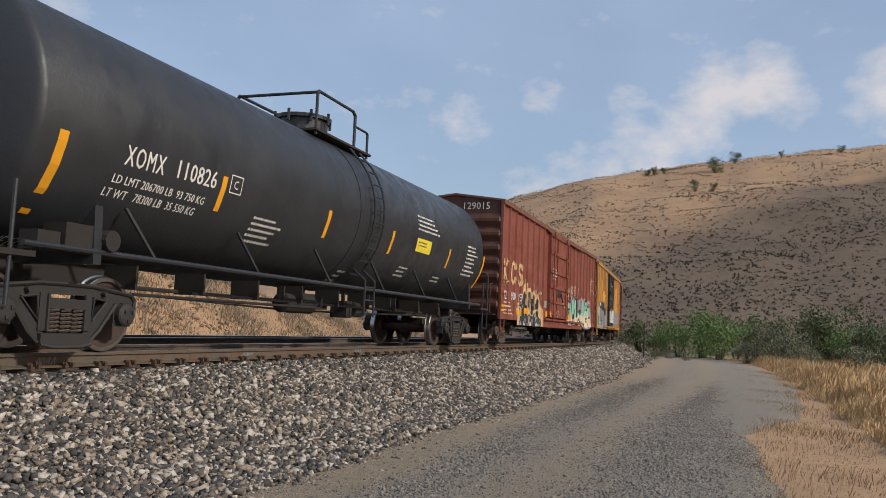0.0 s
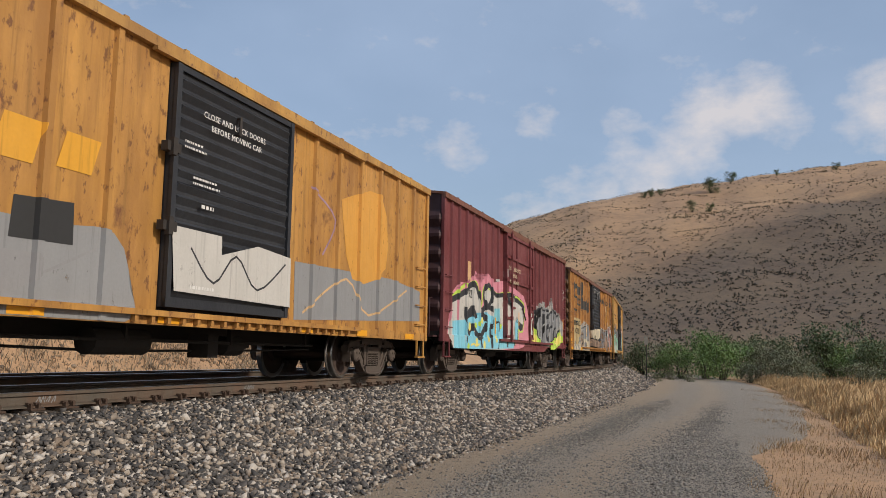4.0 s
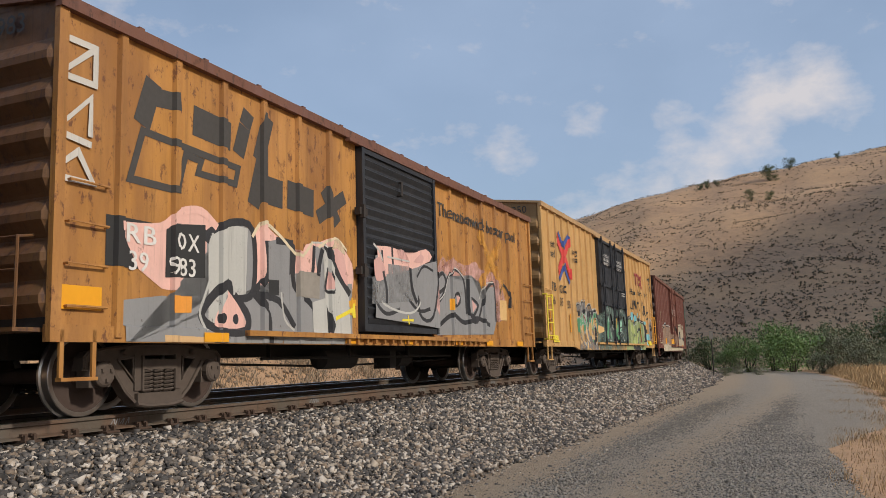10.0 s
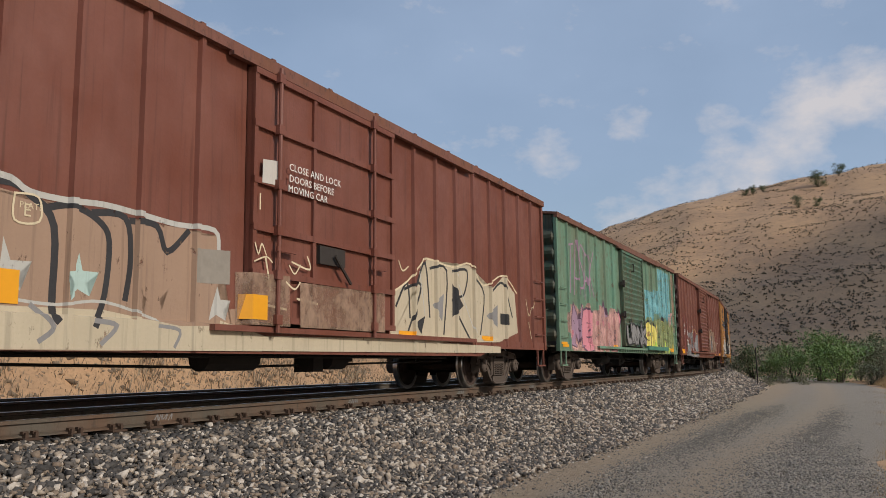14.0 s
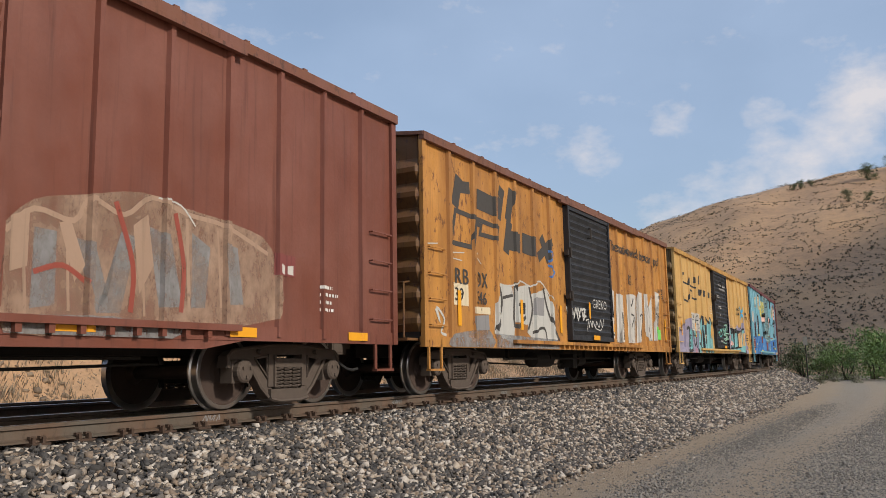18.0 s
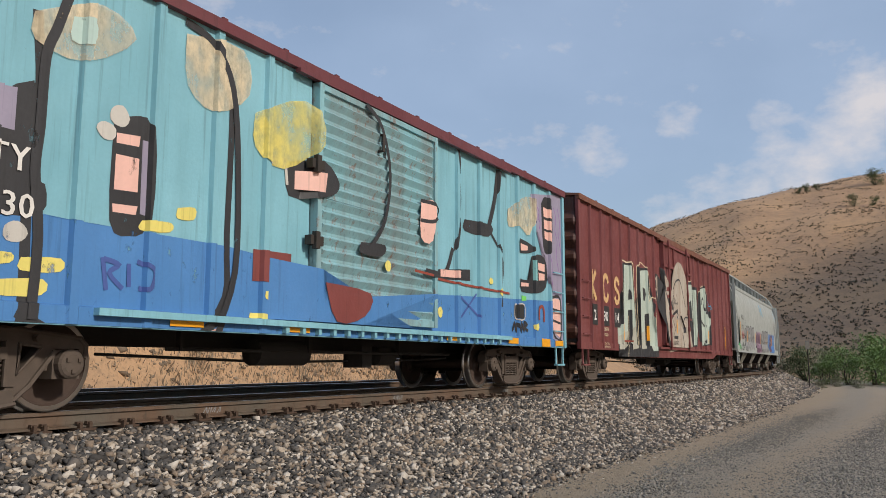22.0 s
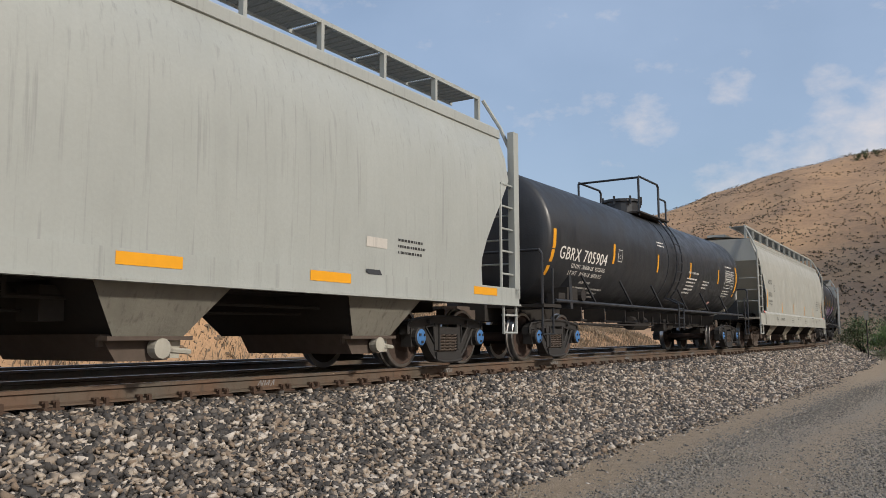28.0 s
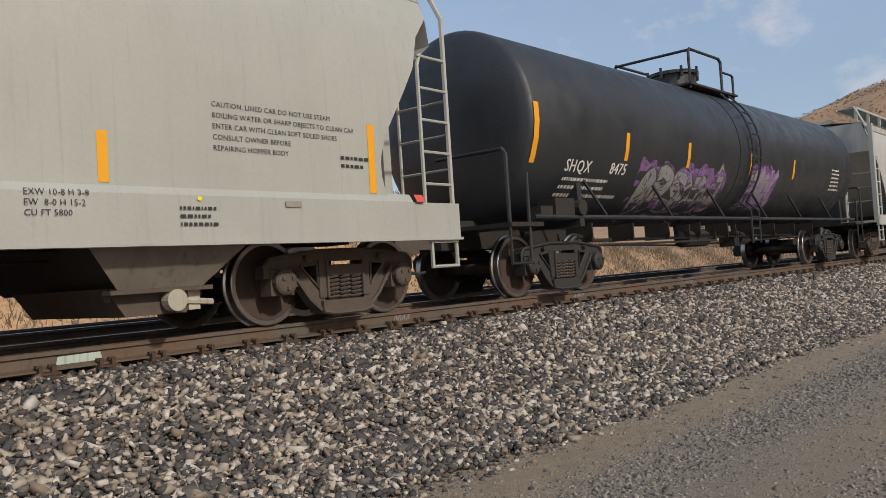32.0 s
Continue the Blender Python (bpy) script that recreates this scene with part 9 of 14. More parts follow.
def art_8(s):
    fill(s, "rose2", [(-6.66, 1.69), (-6.29, 1.99), (-5.92, 1.99), (-5.04, 2.05), (-4.73, 1.99), (-4.34, 1.99), (-3.91, 2.01), (-3.36, 1.99), (-2.83, 2.01), (-2.45, 1.97), (-2.23, 1.94), (-2.2, 1.2), (-1.73, 1.16), (-1.71, 0.72), (-2.85, 0.68), (-6.57, 0.67)])
    fill(s, "cream2", [(-6.6, 0.94), (-5.43, 1.05), (-4.97, 1.03), (-3.86, 1.05), (-2.86, 0.93), (-1.72, 0.97), (-1.46, 0.67), (-6.57, 0.65)], 0)
    line(s, "soot", 0.08, [(-6.65, 1.58), (-6.28, 1.91), (-5.91, 1.91), (-5.05, 2.12), (-4.73, 2.04), (-4.47, 1.79), (-4.45, 1.06), (-4.39, 0.92)])
    line(s, "soot", 0.07, [(-4.56, 1.95), (-4.28, 2.02), (-3.97, 1.92), (-3.83, 1.73), (-3.86, 1.2), (-3.97, 0.89)])
    line(s, "soot", 0.07, [(-4.04, 1.99), (-3.64, 2), (-3.55, 1.6), (-3.6, 1.17)])
    line(s, "soot", 0.07, [(-3.57, 1.98), (-3.21, 1.98), (-3.05, 1.72), (-2.74, 1.99)])
    line(s, "chalk", 0.06, [(-6.67, 1.74), (-6.29, 2.01), (-5.92, 2.03), (-5.05, 2.17), (-4.74, 2.07), (-4.34, 2.06), (-3.91, 2.09), (-3.44, 2.07), (-2.91, 2.04), (-2.32, 2.06), (-2.24, 1.84)])
    line(s, "chalk", 0.03, [(-4.83, 1.09), (-4.4, 1.07), (-3.86, 1.13), (-3.17, 0.98)])
    fill(s, "chalk", [(-4.97, 1.63), (-4.89, 1.43), (-4.68, 1.44), (-4.82, 1.3), (-4.78, 1.17), (-4.95, 1.22), (-4.99, 1.35)], 0)
    fill(s, "aqua_", [(-4.18, 1.58), (-4.13, 1.41), (-3.94, 1.41), (-4.09, 1.29), (-4.04, 1.17), (-4.18, 1.23), (-4.29, 1.11), (-4.25, 1.27), (-4.33, 1.38), (-4.22, 1.4)], 0)
    fill(s, "rose2", [(-3.23, 1.44), (-3.18, 1.31), (-3.02, 1.31), (-3.14, 1.2), (-3.1, 1.09), (-3.25, 1.14), (-3.35, 1.05), (-3.32, 1.2), (-3.45, 1.29), (-3.29, 1.31)], 0)
    fill(s, "chalk", [(-2.25, 1.41), (-2.2, 1.26), (-2.02, 1.26), (-2.15, 1.14), (-2.1, 1.02), (-2.26, 1.08), (-2.38, 1.01), (-2.34, 1.16)], 0)
    line(s, "ash", 0.05, [(-4.67, 1.05), (-4.44, 0.87), (-4.59, 0.73)])
    line(s, "ash", 0.05, [(-3.98, 0.94), (-3.72, 0.9), (-3.9, 0.72)])
    line(s, "ash", 0.04, [(-3.16, 0.92), (-2.86, 0.88), (-2.93, 0.7)])
    line(s, "cream", 0.025, [(-1.67, 2.6), (-1.67, 2.41)])
    line(s, "cream", 0.03, [(-1.66, 1.36), (-1.43, 1.31), (-1.55, 1.83)])
    line(s, "cream", 0.03, [(-1.58, 1.24), (-1.11, 1.2)])
    line(s, "cream", 0.025, [(-1.01, 1.82), (-0.61, 1.76), (-0.67, 1.93)])
    line(s, "cream", 0.03, [(-0.89, 1.35), (-0.42, 1.31)])
    fill(s, "cream2", [(-2.19, 1.02), (-1.42, 0.86), (1.73, 0.9), (6.36, 0.84), (6.35, 0.71), (-2.18, 0.67)], 0)
    fill(s, "concrete", [(-2.65, 1.81), (-2.04, 1.85), (-2.04, 1.45), (-2.65, 1.42)], 0)
    fill(s, "whiteout", [(-1.63, 3.05), (-1.31, 3.09), (-1.32, 2.77), (-1.64, 2.75)], 0)
    fill(s, "cream2", [(1.79, 1.62), (2.36, 1.85), (2.66, 1.76), (2.87, 2.19), (3.09, 2.31), (4.13, 2.27), (4.9, 2.4), (5.44, 2.09), (6.03, 2.02), (6.67, 2.34), (7.32, 2.02), (7.47, 1.16), (6.27, 0.93), (1.78, 0.85)], 0)
    line(s, "soot", 0.05, [(1.97, 1.43), (2.36, 1.85), (2.45, 1.27)])
    line(s, "soot", 0.05, [(2.26, 1.73), (2.87, 1.84), (2.35, 0.99)])
    line(s, "soot", 0.05, [(2.66, 1.76), (3.02, 2.25), (3.18, 1.31)])
    line(s, "soot", 0.05, [(3.2, 2.17), (3.88, 2.19), (3.73, 1.03)])
    line(s, "soot", 0.05, [(4.13, 2.21), (4.79, 2.28), (4.62, 1.8), (4.11, 1.66), (4.9, 0.95)])
    line(s, "soot", 0.05, [(5.17, 2.18), (5.61, 1.87), (5.39, 1.07)])
    line(s, "soot", 0.05, [(6.02, 1.96), (6.66, 2.19), (7.15, 1.49)])
    fill(s, "soot", [(4.12, 1.98), (4.61, 1.59), (4.1, 1.35)], 0)
    fill(s, "soot", [(2.65, 1.19), (3, 1.32), (2.85, 1)], 0)
    fill(s, "ash", [(3.29, 1.53), (3.75, 1.76), (3.67, 1.25)], 0)
    fill(s, "ash", [(5.7, 1.45), (6.32, 1.71), (6.29, 1.24)], 0)
    line(s, "cream", 0.035, [(1.79, 1.62), (2.36, 1.87), (2.87, 2.21), (3.09, 2.33), (4.13, 2.29), (4.96, 2.43), (5.59, 2.06), (6.67, 2.36), (7.46, 2.03)])
    line(s, "chalk", 0.025, [(2.81, 2.08), (3, 1.32)])
    line(s, "chalk", 0.025, [(4.25, 2.17), (5.12, 1.09)])
    fill(s, "ink", [(6.46, 1.54), (6.98, 1.54), (6.97, 1.31), (6.45, 1.31)], 0)
    line(s, "cream", 0.025, [(8.03, 1.94), (8.22, 1.57), (8.48, 1.95)])
    line(s, "cream", 0.025, [(2.07, 2.18), (2.2, 2.03), (2.4, 2.12)])
    line(s, "cream", 0.025, [(8.17, 1.43), (8.33, 1.05)])
    fill(s, "reflect", [(2.06, 1.04), (2.58, 1.04), (2.56, 0.94), (2.06, 0.93)], 0)
    fill(s, "reflect", [(5.45, 1.05), (5.91, 1.04), (5.91, 0.95), (5.45, 0.95)], 0)
    line(s, "cream", 0.02, [(-4.89, 2.03), (-4.65, 2.03), (-4.63, 1.81), (-4.88, 1.79), (-4.89, 2.03)])
    words(s, "PLATE", -4.84, 1.91, 0.06, "cream", False)
    words(s, "E", -4.8, 1.84, 0.12, "cream", False)
    fill(s, "rose2_mist", [(-1.95, 1.61), (-1.05, 1.63), (-1.03, 0.89), (-1.93, 0.93)], 0)
    fill(s, "rose2_mist", [(-0.83, 1.57), (1.38, 1.58), (1.38, 0.96), (-0.81, 0.89)], 0)
    line(s, "cream", 0.02, [(-1.76, 1.98), (-1.69, 1.85), (-1.63, 1.98), (-1.54, 1.85)])
    line(s, "cream", 0.02, [(-1.77, 1.75), (-1.54, 1.83), (-1.42, 1.77)])
    line(s, "cream", 0.02, [(-1.07, 1.77), (-0.95, 1.67), (-0.83, 1.8)])
    line(s, "cream", 0.025, [(-1.13, 1.55), (-0.95, 1.47), (-0.83, 1.57)])


def art_10(s):
    fill(s, "ash", [(-5.29, 1.81), (-4.7, 1.85), (-4.63, 1.54), (-5.18, 1.47)], 0)
    fill(s, "ash", [(-5.93, 1.22), (-5.29, 1.46), (-5.28, 0.98), (-5.72, 0.88)], 0)
    fill(s, "silver_mist", [(-4.57, 1.81), (-3.73, 1.95), (-3.74, 1.03), (-4.44, 1.15)], 0)
    fill(s, "ash", [(-3.47, 1.39), (-2.16, 1.95), (-2.15, 0.99), (-3.41, 0.88)], 0)
    fill(s, "silver", [(-5.23, 1.33), (-4.7, 1.21), (-4.82, 0.92), (-5.28, 0.98)], 0)
    fill(s, "ash_mist", [(-6.12, 0.95), (-2.1, 1.01), (-2.05, 0.69), (-6.12, 0.77)], 0)
    line(s, "ash", 0.06, [(-5.18, 1.68), (-4.82, 1.21), (-5.29, 1.25)])
    line(s, "ash", 0.06, [(-4.31, 1.68), (-4.44, 1.23), (-3.77, 1.03)])
    line(s, "silver", 0.04, [(-5.06, 1.62), (-4.7, 1), (-4.04, 1.32), (-3.48, 0.96), (-2.52, 1.4)])
    line(s, "rose", 0.03, [(-5.06, 1.97), (-4.63, 2.1), (-4.7, 1.87)])
    line(s, "sand", 0.03, [(-4.04, 1.47), (-3.47, 1.99), (-2.68, 1.9), (-2.17, 1.51)])
    fill(s, "brick2", [(-3.5, 1.91), (-2.87, 1.94), (-2.93, 1.51), (-3.55, 1.49)], 0)
    fill(s, "brick2", [(-4.22, 1.64), (-3.93, 1.65), (-3.95, 1.5), (-4.23, 1.49)], 0)
    line(s, "ash2", 0.08, [(-6.03, 1.21), (-5.51, 0.97)])
    fill(s, "rose2_mist", [(1.51, 1.7), (1.8, 1.98), (2.31, 2.11), (2.97, 2.25), (3.57, 2.18), (4.35, 2.11), (4.95, 1.91), (5.06, 1.07), (3.02, 0.93), (1.56, 0.83)])
    fill(s, "silver_mist", [(1.82, 1.74), (2.04, 1.73), (2.05, 1.07), (1.81, 1.03)], 0)
    fill(s, "silver_mist", [(2.2, 1.7), (2.45, 1.67), (2.61, 1.2), (2.74, 1.82), (2.93, 1.79), (2.76, 1.03), (2.49, 1.02)], 0)
    fill(s, "silver_mist", [(3.07, 1.92), (3.37, 1.85), (3.55, 1.13), (3.23, 1.11)], 0)
    fill(s, "silver_mist", [(3.66, 1.93), (3.93, 1.8), (3.87, 1.14), (3.67, 1.13)], 0)
    fill(s, "silver_mist", [(4.13, 1.88), (4.36, 1.85), (4.47, 1.21), (4.2, 1.19)], 0)
    fill(s, "rose2", [(1.6, 1.81), (1.77, 1.88), (1.77, 1.39), (1.61, 1.33)], 0)
    fill(s, "rose2", [(2.06, 1.81), (2.18, 1.85), (2.35, 1.45), (2.24, 1.29)], 0)
    fill(s, "rose2", [(2.88, 1.9), (3.06, 2.04), (3.15, 1.53), (2.98, 1.23)], 0)
    line(s, "rose2", 0.05, [(1.56, 1.68), (1.81, 1.9), (2.21, 1.85), (2.38, 2.09), (2.77, 1.99), (3.11, 2.22), (3.58, 2.12), (4.17, 2.07), (4.87, 1.84)])
    line(s, "rose2", 0.03, [(1.72, 1.63), (1.77, 0.96)])
    line(s, "rose2", 0.03, [(2.14, 1.79), (2.19, 1.03)])
    line(s, "rose2", 0.03, [(2.99, 1.74), (3.05, 1.02)])
    line(s, "rose2", 0.04, [(3.58, 2.06), (3.64, 1.1)])
    line(s, "rose2", 0.03, [(4.04, 2), (4.11, 1.16)])
    line(s, "brick", 0.06, [(2.67, 2.09), (2.89, 1.51), (2.88, 1.06)])
    line(s, "brick", 0.06, [(3.42, 2.09), (3.55, 1.57), (3.53, 1.09)])
    line(s, "brick", 0.05, [(1.84, 1.35), (2.11, 1.43), (2.36, 1.3)])
    line(s, "chalk", 0.02, [(3.19, 2.23), (3.49, 2.2), (3.7, 2.01)])
    fill(s, "brick2", [(5, 1.87), (5.4, 1.86), (5.4, 1.6), (5, 1.6)], 0)
    fill(s, "whiteout", [(5.08, 1.74), (5.2, 1.73), (5.2, 1.62), (5.08, 1.63)], 0)
    fill(s, "whiteout", [(5.25, 1.73), (5.36, 1.74), (5.36, 1.62), (5.25, 1.63)], 0)
    fill(s, "silver_mist", [(1.55, 0.97), (2.68, 1), (3.62, 0.89), (3.39, 0.8), (1.56, 0.81)], 0)


def art_11(s):
    fill(s, "chalk", [(-5.02, 1.6), (-4.79, 2.01), (-4.24, 1.96), (-4.12, 1.38), (-4.25, 0.86), (-5.08, 1.05)], 0)
    fill(s, "chalk", [(-4.18, 1.97), (-3.43, 2.08), (-3.29, 1.43), (-3.58, 1.26), (-4.25, 1.3)], 0)
    fill(s, "chalk", [(-3.36, 1.89), (-2.51, 2.06), (-2.19, 1.66), (-1.95, 0.99), (-2.86, 0.81), (-3.58, 1.1)], 0)
    fill(s, "silver_mist", [(-5.02, 1.05), (-1.95, 0.99), (-1.96, 0.78), (-5.07, 0.78)], 0)
    line(s, "ash2", 0.08, [(-4.85, 2), (-4.73, 1.62), (-5.02, 1.12)])
    line(s, "ash2", 0.06, [(-4.67, 1.74), (-4.24, 1.81)])
    line(s, "ash2", 0.08, [(-4.11, 2.05), (-4.18, 1.23), (-3.65, 1.41)])
    line(s, "ash2", 0.07, [(-4.05, 1.64), (-3.65, 1.64)])
    line(s, "ash2", 0.07, [(-3.43, 2.04), (-3.29, 1.58), (-3.51, 1.18)])
    line(s, "ash2", 0.08, [(-2.67, 2.04), (-2.44, 1.56), (-1.86, 0.99)])
    line(s, "ash2", 0.06, [(-3.3, 1.11), (-2.69, 1.22), (-2.54, 0.89)])
    line(s, "chalk", 0.035, [(-4.85, 1.97), (-4.24, 2), (-3.85, 2.12), (-3.35, 2.05), (-2.82, 2.19), (-2.18, 1.83)])
    fill(s, "ink", [(-4.01, 1.68), (-3.63, 1.7), (-3.65, 1.47), (-4.04, 1.46)], 0)
    fill(s, "ash", [(-3.21, 1.84), (-2.64, 1.86), (-2.68, 1.48), (-3.26, 1.47)], 0)
    line(s, "chalk", 0.045, [(-7.24, 1.39), (-7.11, 1.2), (-7.2, 1.42), (-6.96, 1.24), (-7.07, 1.03), (-6.91, 0.98)])
    line(s, "whiteout", 0.03, [(-6.74, 0.84), (-6.54, 1), (-6.36, 0.85)])
    line(s, "chalk", 0.02, [(-7.5, 2.44), (-7.15, 2.48)])
    line(s, "chalk", 0.02, [(-6.7, 2.38), (-6.21, 2.43)])
    line(s, "chalk", 0.02, [(-6.66, 2.29), (-6.3, 2.28)])
    line(s, "chalk", 0.02, [(-5.82, 2.46), (-5.57, 2.29)])
    line(s, "royal", 0.05, [(-2.32, 2.89), (-2.06, 2.84), (-2.32, 2.67)])
    line(s, "royal", 0.05, [(-2.36, 2.58), (-1.99, 2.46), (-2.3, 2.33)])
    fill(s, "ash_mist", [(-6.75, 0.99), (-6.09, 1.07), (-5.29, 1.11), (-5.24, 0.78), (-6.78, 0.78)])
    fill(s, "ash", [(-5.91, 1.34), (-5.3, 1.38), (-5.29, 1.11), (-5.9, 1.08)], 0)
    fill(s, "cream", [(-5.91, 1.5), (-5.24, 1.52), (-5.24, 1.39), (-5.91, 1.38)], 0)
    fill(s, "whiteout", [(1.56, 2.32), (2.14, 2.34), (2.14, 2.21), (1.74, 2.13), (1.74, 1.78), (1.98, 1.84), (1.98, 1.22), (1.55, 1.08), (1.49, 1.61), (1.62, 1.7)], 0)
    fill(s, "whiteout", [(2.32, 2.29), (2.89, 2.29), (2.9, 1.02), (2.73, 1.01), (2.76, 1.88), (2.56, 1.71), (2.39, 1), (2.24, 1.01), (2.27, 1.83)], 0)
    fill(s, "whiteout", [(3.22, 2.32), (3.81, 2.37), (4.1, 2.34), (4, 1.66), (3.76, 1.31), (3.86, 1.01), (3.23, 1)], 0)
    fill(s, "whiteout", [(4.18, 2.46), (4.73, 2.47), (4.7, 1.89), (4.48, 1.07), (3.99, 1.01), (4.11, 1.67)], 0)
    fill(s, "whiteout", [(4.93, 2.46), (5.27, 2.46), (5.33, 2.04), (5.76, 2.47), (5.66, 1.11), (5.1, 1.09), (4.91, 1.37)], 0)
    fill(s, "whiteout", [(6.04, 2.62), (6.63, 2.57), (6.62, 2.34), (6.19, 2.12), (6.22, 1.12), (5.78, 1.11)], 0)
    line(s, "ash2", 0.05, [(1.54, 1.62), (1.91, 1.8), (1.92, 1.27), (1.55, 1.18)])
    line(s, "ash2", 0.05, [(2.53, 1.01), (2.82, 1.81), (2.86, 1.09)])
    line(s, "ash2", 0.05, [(3.58, 1.8), (3.86, 1.72), (3.45, 1.28), (3.63, 1.04)])
    line(s, "ash2", 0.05, [(4.25, 1.68), (4.69, 1.82), (4.4, 1.07)])
    line(s, "ash2", 0.05, [(5.1, 2.11), (5.48, 1.1)])
    line(s, "ash2", 0.05, [(6.09, 1.97), (6.52, 1.83)])
    line(s, "ash2", 0.06, [(3.47, 2.2), (3.65, 2.04), (3.84, 2.24)])
    fill(s, "reflect", [(1.55, 1.46), (1.66, 1.46), (1.66, 1.26), (1.55, 1.25)], 0)
    fill(s, "green", [(6.03, 1.54), (6.37, 1.54), (6.36, 1.36), (6.02, 1.35)], 0)
    words(s, "next", 3.3, 2.77, 0.17, "ash2", False)
    words(s, "load", 3.3, 2.61, 0.17, "ash2", False)
    line(s, "chalk", 0.05, [(-1.37, 1.74), (-1.25, 1.53), (-1.17, 1.71), (-1.04, 1.53), (-1, 1.72), (-0.88, 1.53)])
    line(s, "chalk", 0.05, [(-1.29, 1.47), (-1.13, 1.7), (-1, 1.46), (-0.8, 1.73), (-0.65, 1.47), (-0.52, 1.72)])
    line(s, "chalk", 0.05, [(-0.76, 1.69), (-0.57, 1.72), (-0.65, 1.56), (-0.47, 1.56)])
    words(s, "GREKO", -0, 1.78, 0.22, "chalk", False)
    line(s, "chalk", 0.03, [(-0.51, 1.46), (-0.31, 1.49), (-0.4, 1.32), (-0.41, 1.21)])
    line(s, "chalk", 0.03, [(-0.3, 1.3), (-0.19, 1.46), (-0.09, 1.32), (-0.03, 1.47), (0.15, 1.32), (0.24, 1.46), (0.41, 1.33), (0.54, 1.51), (0.66, 1.34), (0.77, 1.54)])
    line(s, "chalk", 0.025, [(0.15, 1.3), (0.5, 1.26), (0.64, 1.34)])
    fill(s, "reflect", [(-0.26, 1.87), (-0.21, 1.92), (-0.14, 1.88), (-0.15, 1.51), (-0.23, 1.51)], 0)


def art_12(s):
    line(s, "teal", 0.05, [(-1.09, 1.55), (-0.56, 1.74), (-0.41, 1.51), (-0.87, 1.44)])
    line(s, "teal", 0.05, [(-0.24, 1.77), (0.26, 1.55), (0.44, 1.91)])
    line(s, "mint", 0.045, [(-1.16, 1.62), (-0.87, 1.48), (-0.72, 1.73), (-0.25, 1.52)])
    line(s, "mint", 0.045, [(0.18, 1.93), (0.81, 1.94), (0.26, 1.64), (1.08, 1.6)])
    line(s, "mint", 0.04, [(0.63, 2.01), (1.17, 1.43), (0.25, 1.38)])
    line(s, "mint", 0.04, [(-0.18, 1.23), (0.42, 1.17), (0.25, 1.3)])
    fill(s, "lilac2", [(-7.5, 1.35), (-7.35, 1.62), (-6.9, 1.58), (-6.5, 1.85), (-6.0, 1.95), (-5.5, 2.0), (-4.9, 1.9), (-4.3, 1.7), (-4.0, 0.8), (-7.5, 0.8)])
    fill(s, "lilac2", [(0.01, 0.86), (1.2, 0.8), (6.78, 0.97), (6.78, 0.62), (0.03, 0.56)], 0)
    fill(s, "soot", [(1.17, 1.23), (1.27, 1.81), (2.08, 1.86), (2.42, 1.97), (2.61, 1.55), (3.65, 1.95), (4.22, 1.86), (4.49, 1.66), (5.73, 1.94), (6.35, 1.8), (6.19, 0.77), (2.9, 0.65), (1.6, 0.81)], 0)
    fill(s, "aqua2", [(1.19, 1.34), (1.35, 1.63), (2, 1.78), (1.95, 1.58), (1.65, 1.49), (1.6, 1.04), (1.83, 0.99), (1.76, 0.82), (1.26, 0.86)], 0)
    fill(s, "aqua2", [(1.57, 0.86), (2.89, 0.8), (6.04, 1.04), (6.16, 0.8), (1.61, 0.67)], 0)
    line(s, "chalk", 0.03, [(1.16, 1.34), (1.31, 1.84), (2.08, 1.89), (2.49, 2.02), (2.86, 1.68), (3.76, 2), (4.48, 1.78), (6.23, 2.03)])
    line(s, "mint", 0.06, [(-0.05, 1.7), (0.09, 1.82), (0.21, 1.59), (0.01, 1.5)])
    line(s, "mint", 0.05, [(0.3, 1.8), (0.27, 1.55), (0.54, 1.52)])
    line(s, "mint", 0.06, [(0.58, 1.81), (0.43, 1.47), (0.78, 1.46)])
    line(s, "mint", 0.05, [(0.02, 1.37), (0.34, 1.31), (0.73, 1.4)])
    dots(s, "lilac2", 0.09, [(1.36, 2.08), (1.91, 2.11), (5.97, 2.41), (5.67, 2.52), (6.49, 2.64), (1.43, 1.92)])
    fill(s, "lilac2", [(-6.21, 1.77), (-5.9, 1.85), (-5.52, 1.98), (-4.89, 1.94), (-4.23, 1.8), (-4.03, 0.69), (-6.14, 0.67)])
    fill(s, "aqua2", [(-5.81, 1.6), (-5.64, 1.6), (-5.55, 1.51), (-5.59, 1.32), (-5.54, 1.17), (-5.58, 0.97), (-5.68, 0.89), (-6.12, 0.84), (-6.08, 0.92), (-5.96, 1), (-5.87, 1.3)], 0)
    line(s, "soot", 0.1, [(-6.2, 1.59), (-5.84, 1.65), (-5.87, 1.3), (-5.98, 0.95), (-6.1, 0.84), (-5.68, 0.86), (-5.55, 0.97), (-5.52, 1.15), (-5.61, 1.3), (-5.55, 1.43), (-5.58, 1.55), (-5.7, 1.62), (-5.81, 1.6)])
    line(s, "soot", 0.06, [(-5.8, 1.28), (-5.77, 1.38), (-5.68, 1.4), (-5.7, 1.3), (-5.8, 1.26)])
    line(s, "soot", 0.06, [(-5.85, 1), (-5.8, 1.11), (-5.69, 1.14), (-5.71, 1.03), (-5.85, 1)])
    fill(s, "aqua2", [(-5.19, 1.68), (-4.82, 1.72), (-4.74, 1.4), (-5, 1.25), (-5.1, 1.36)], 0)
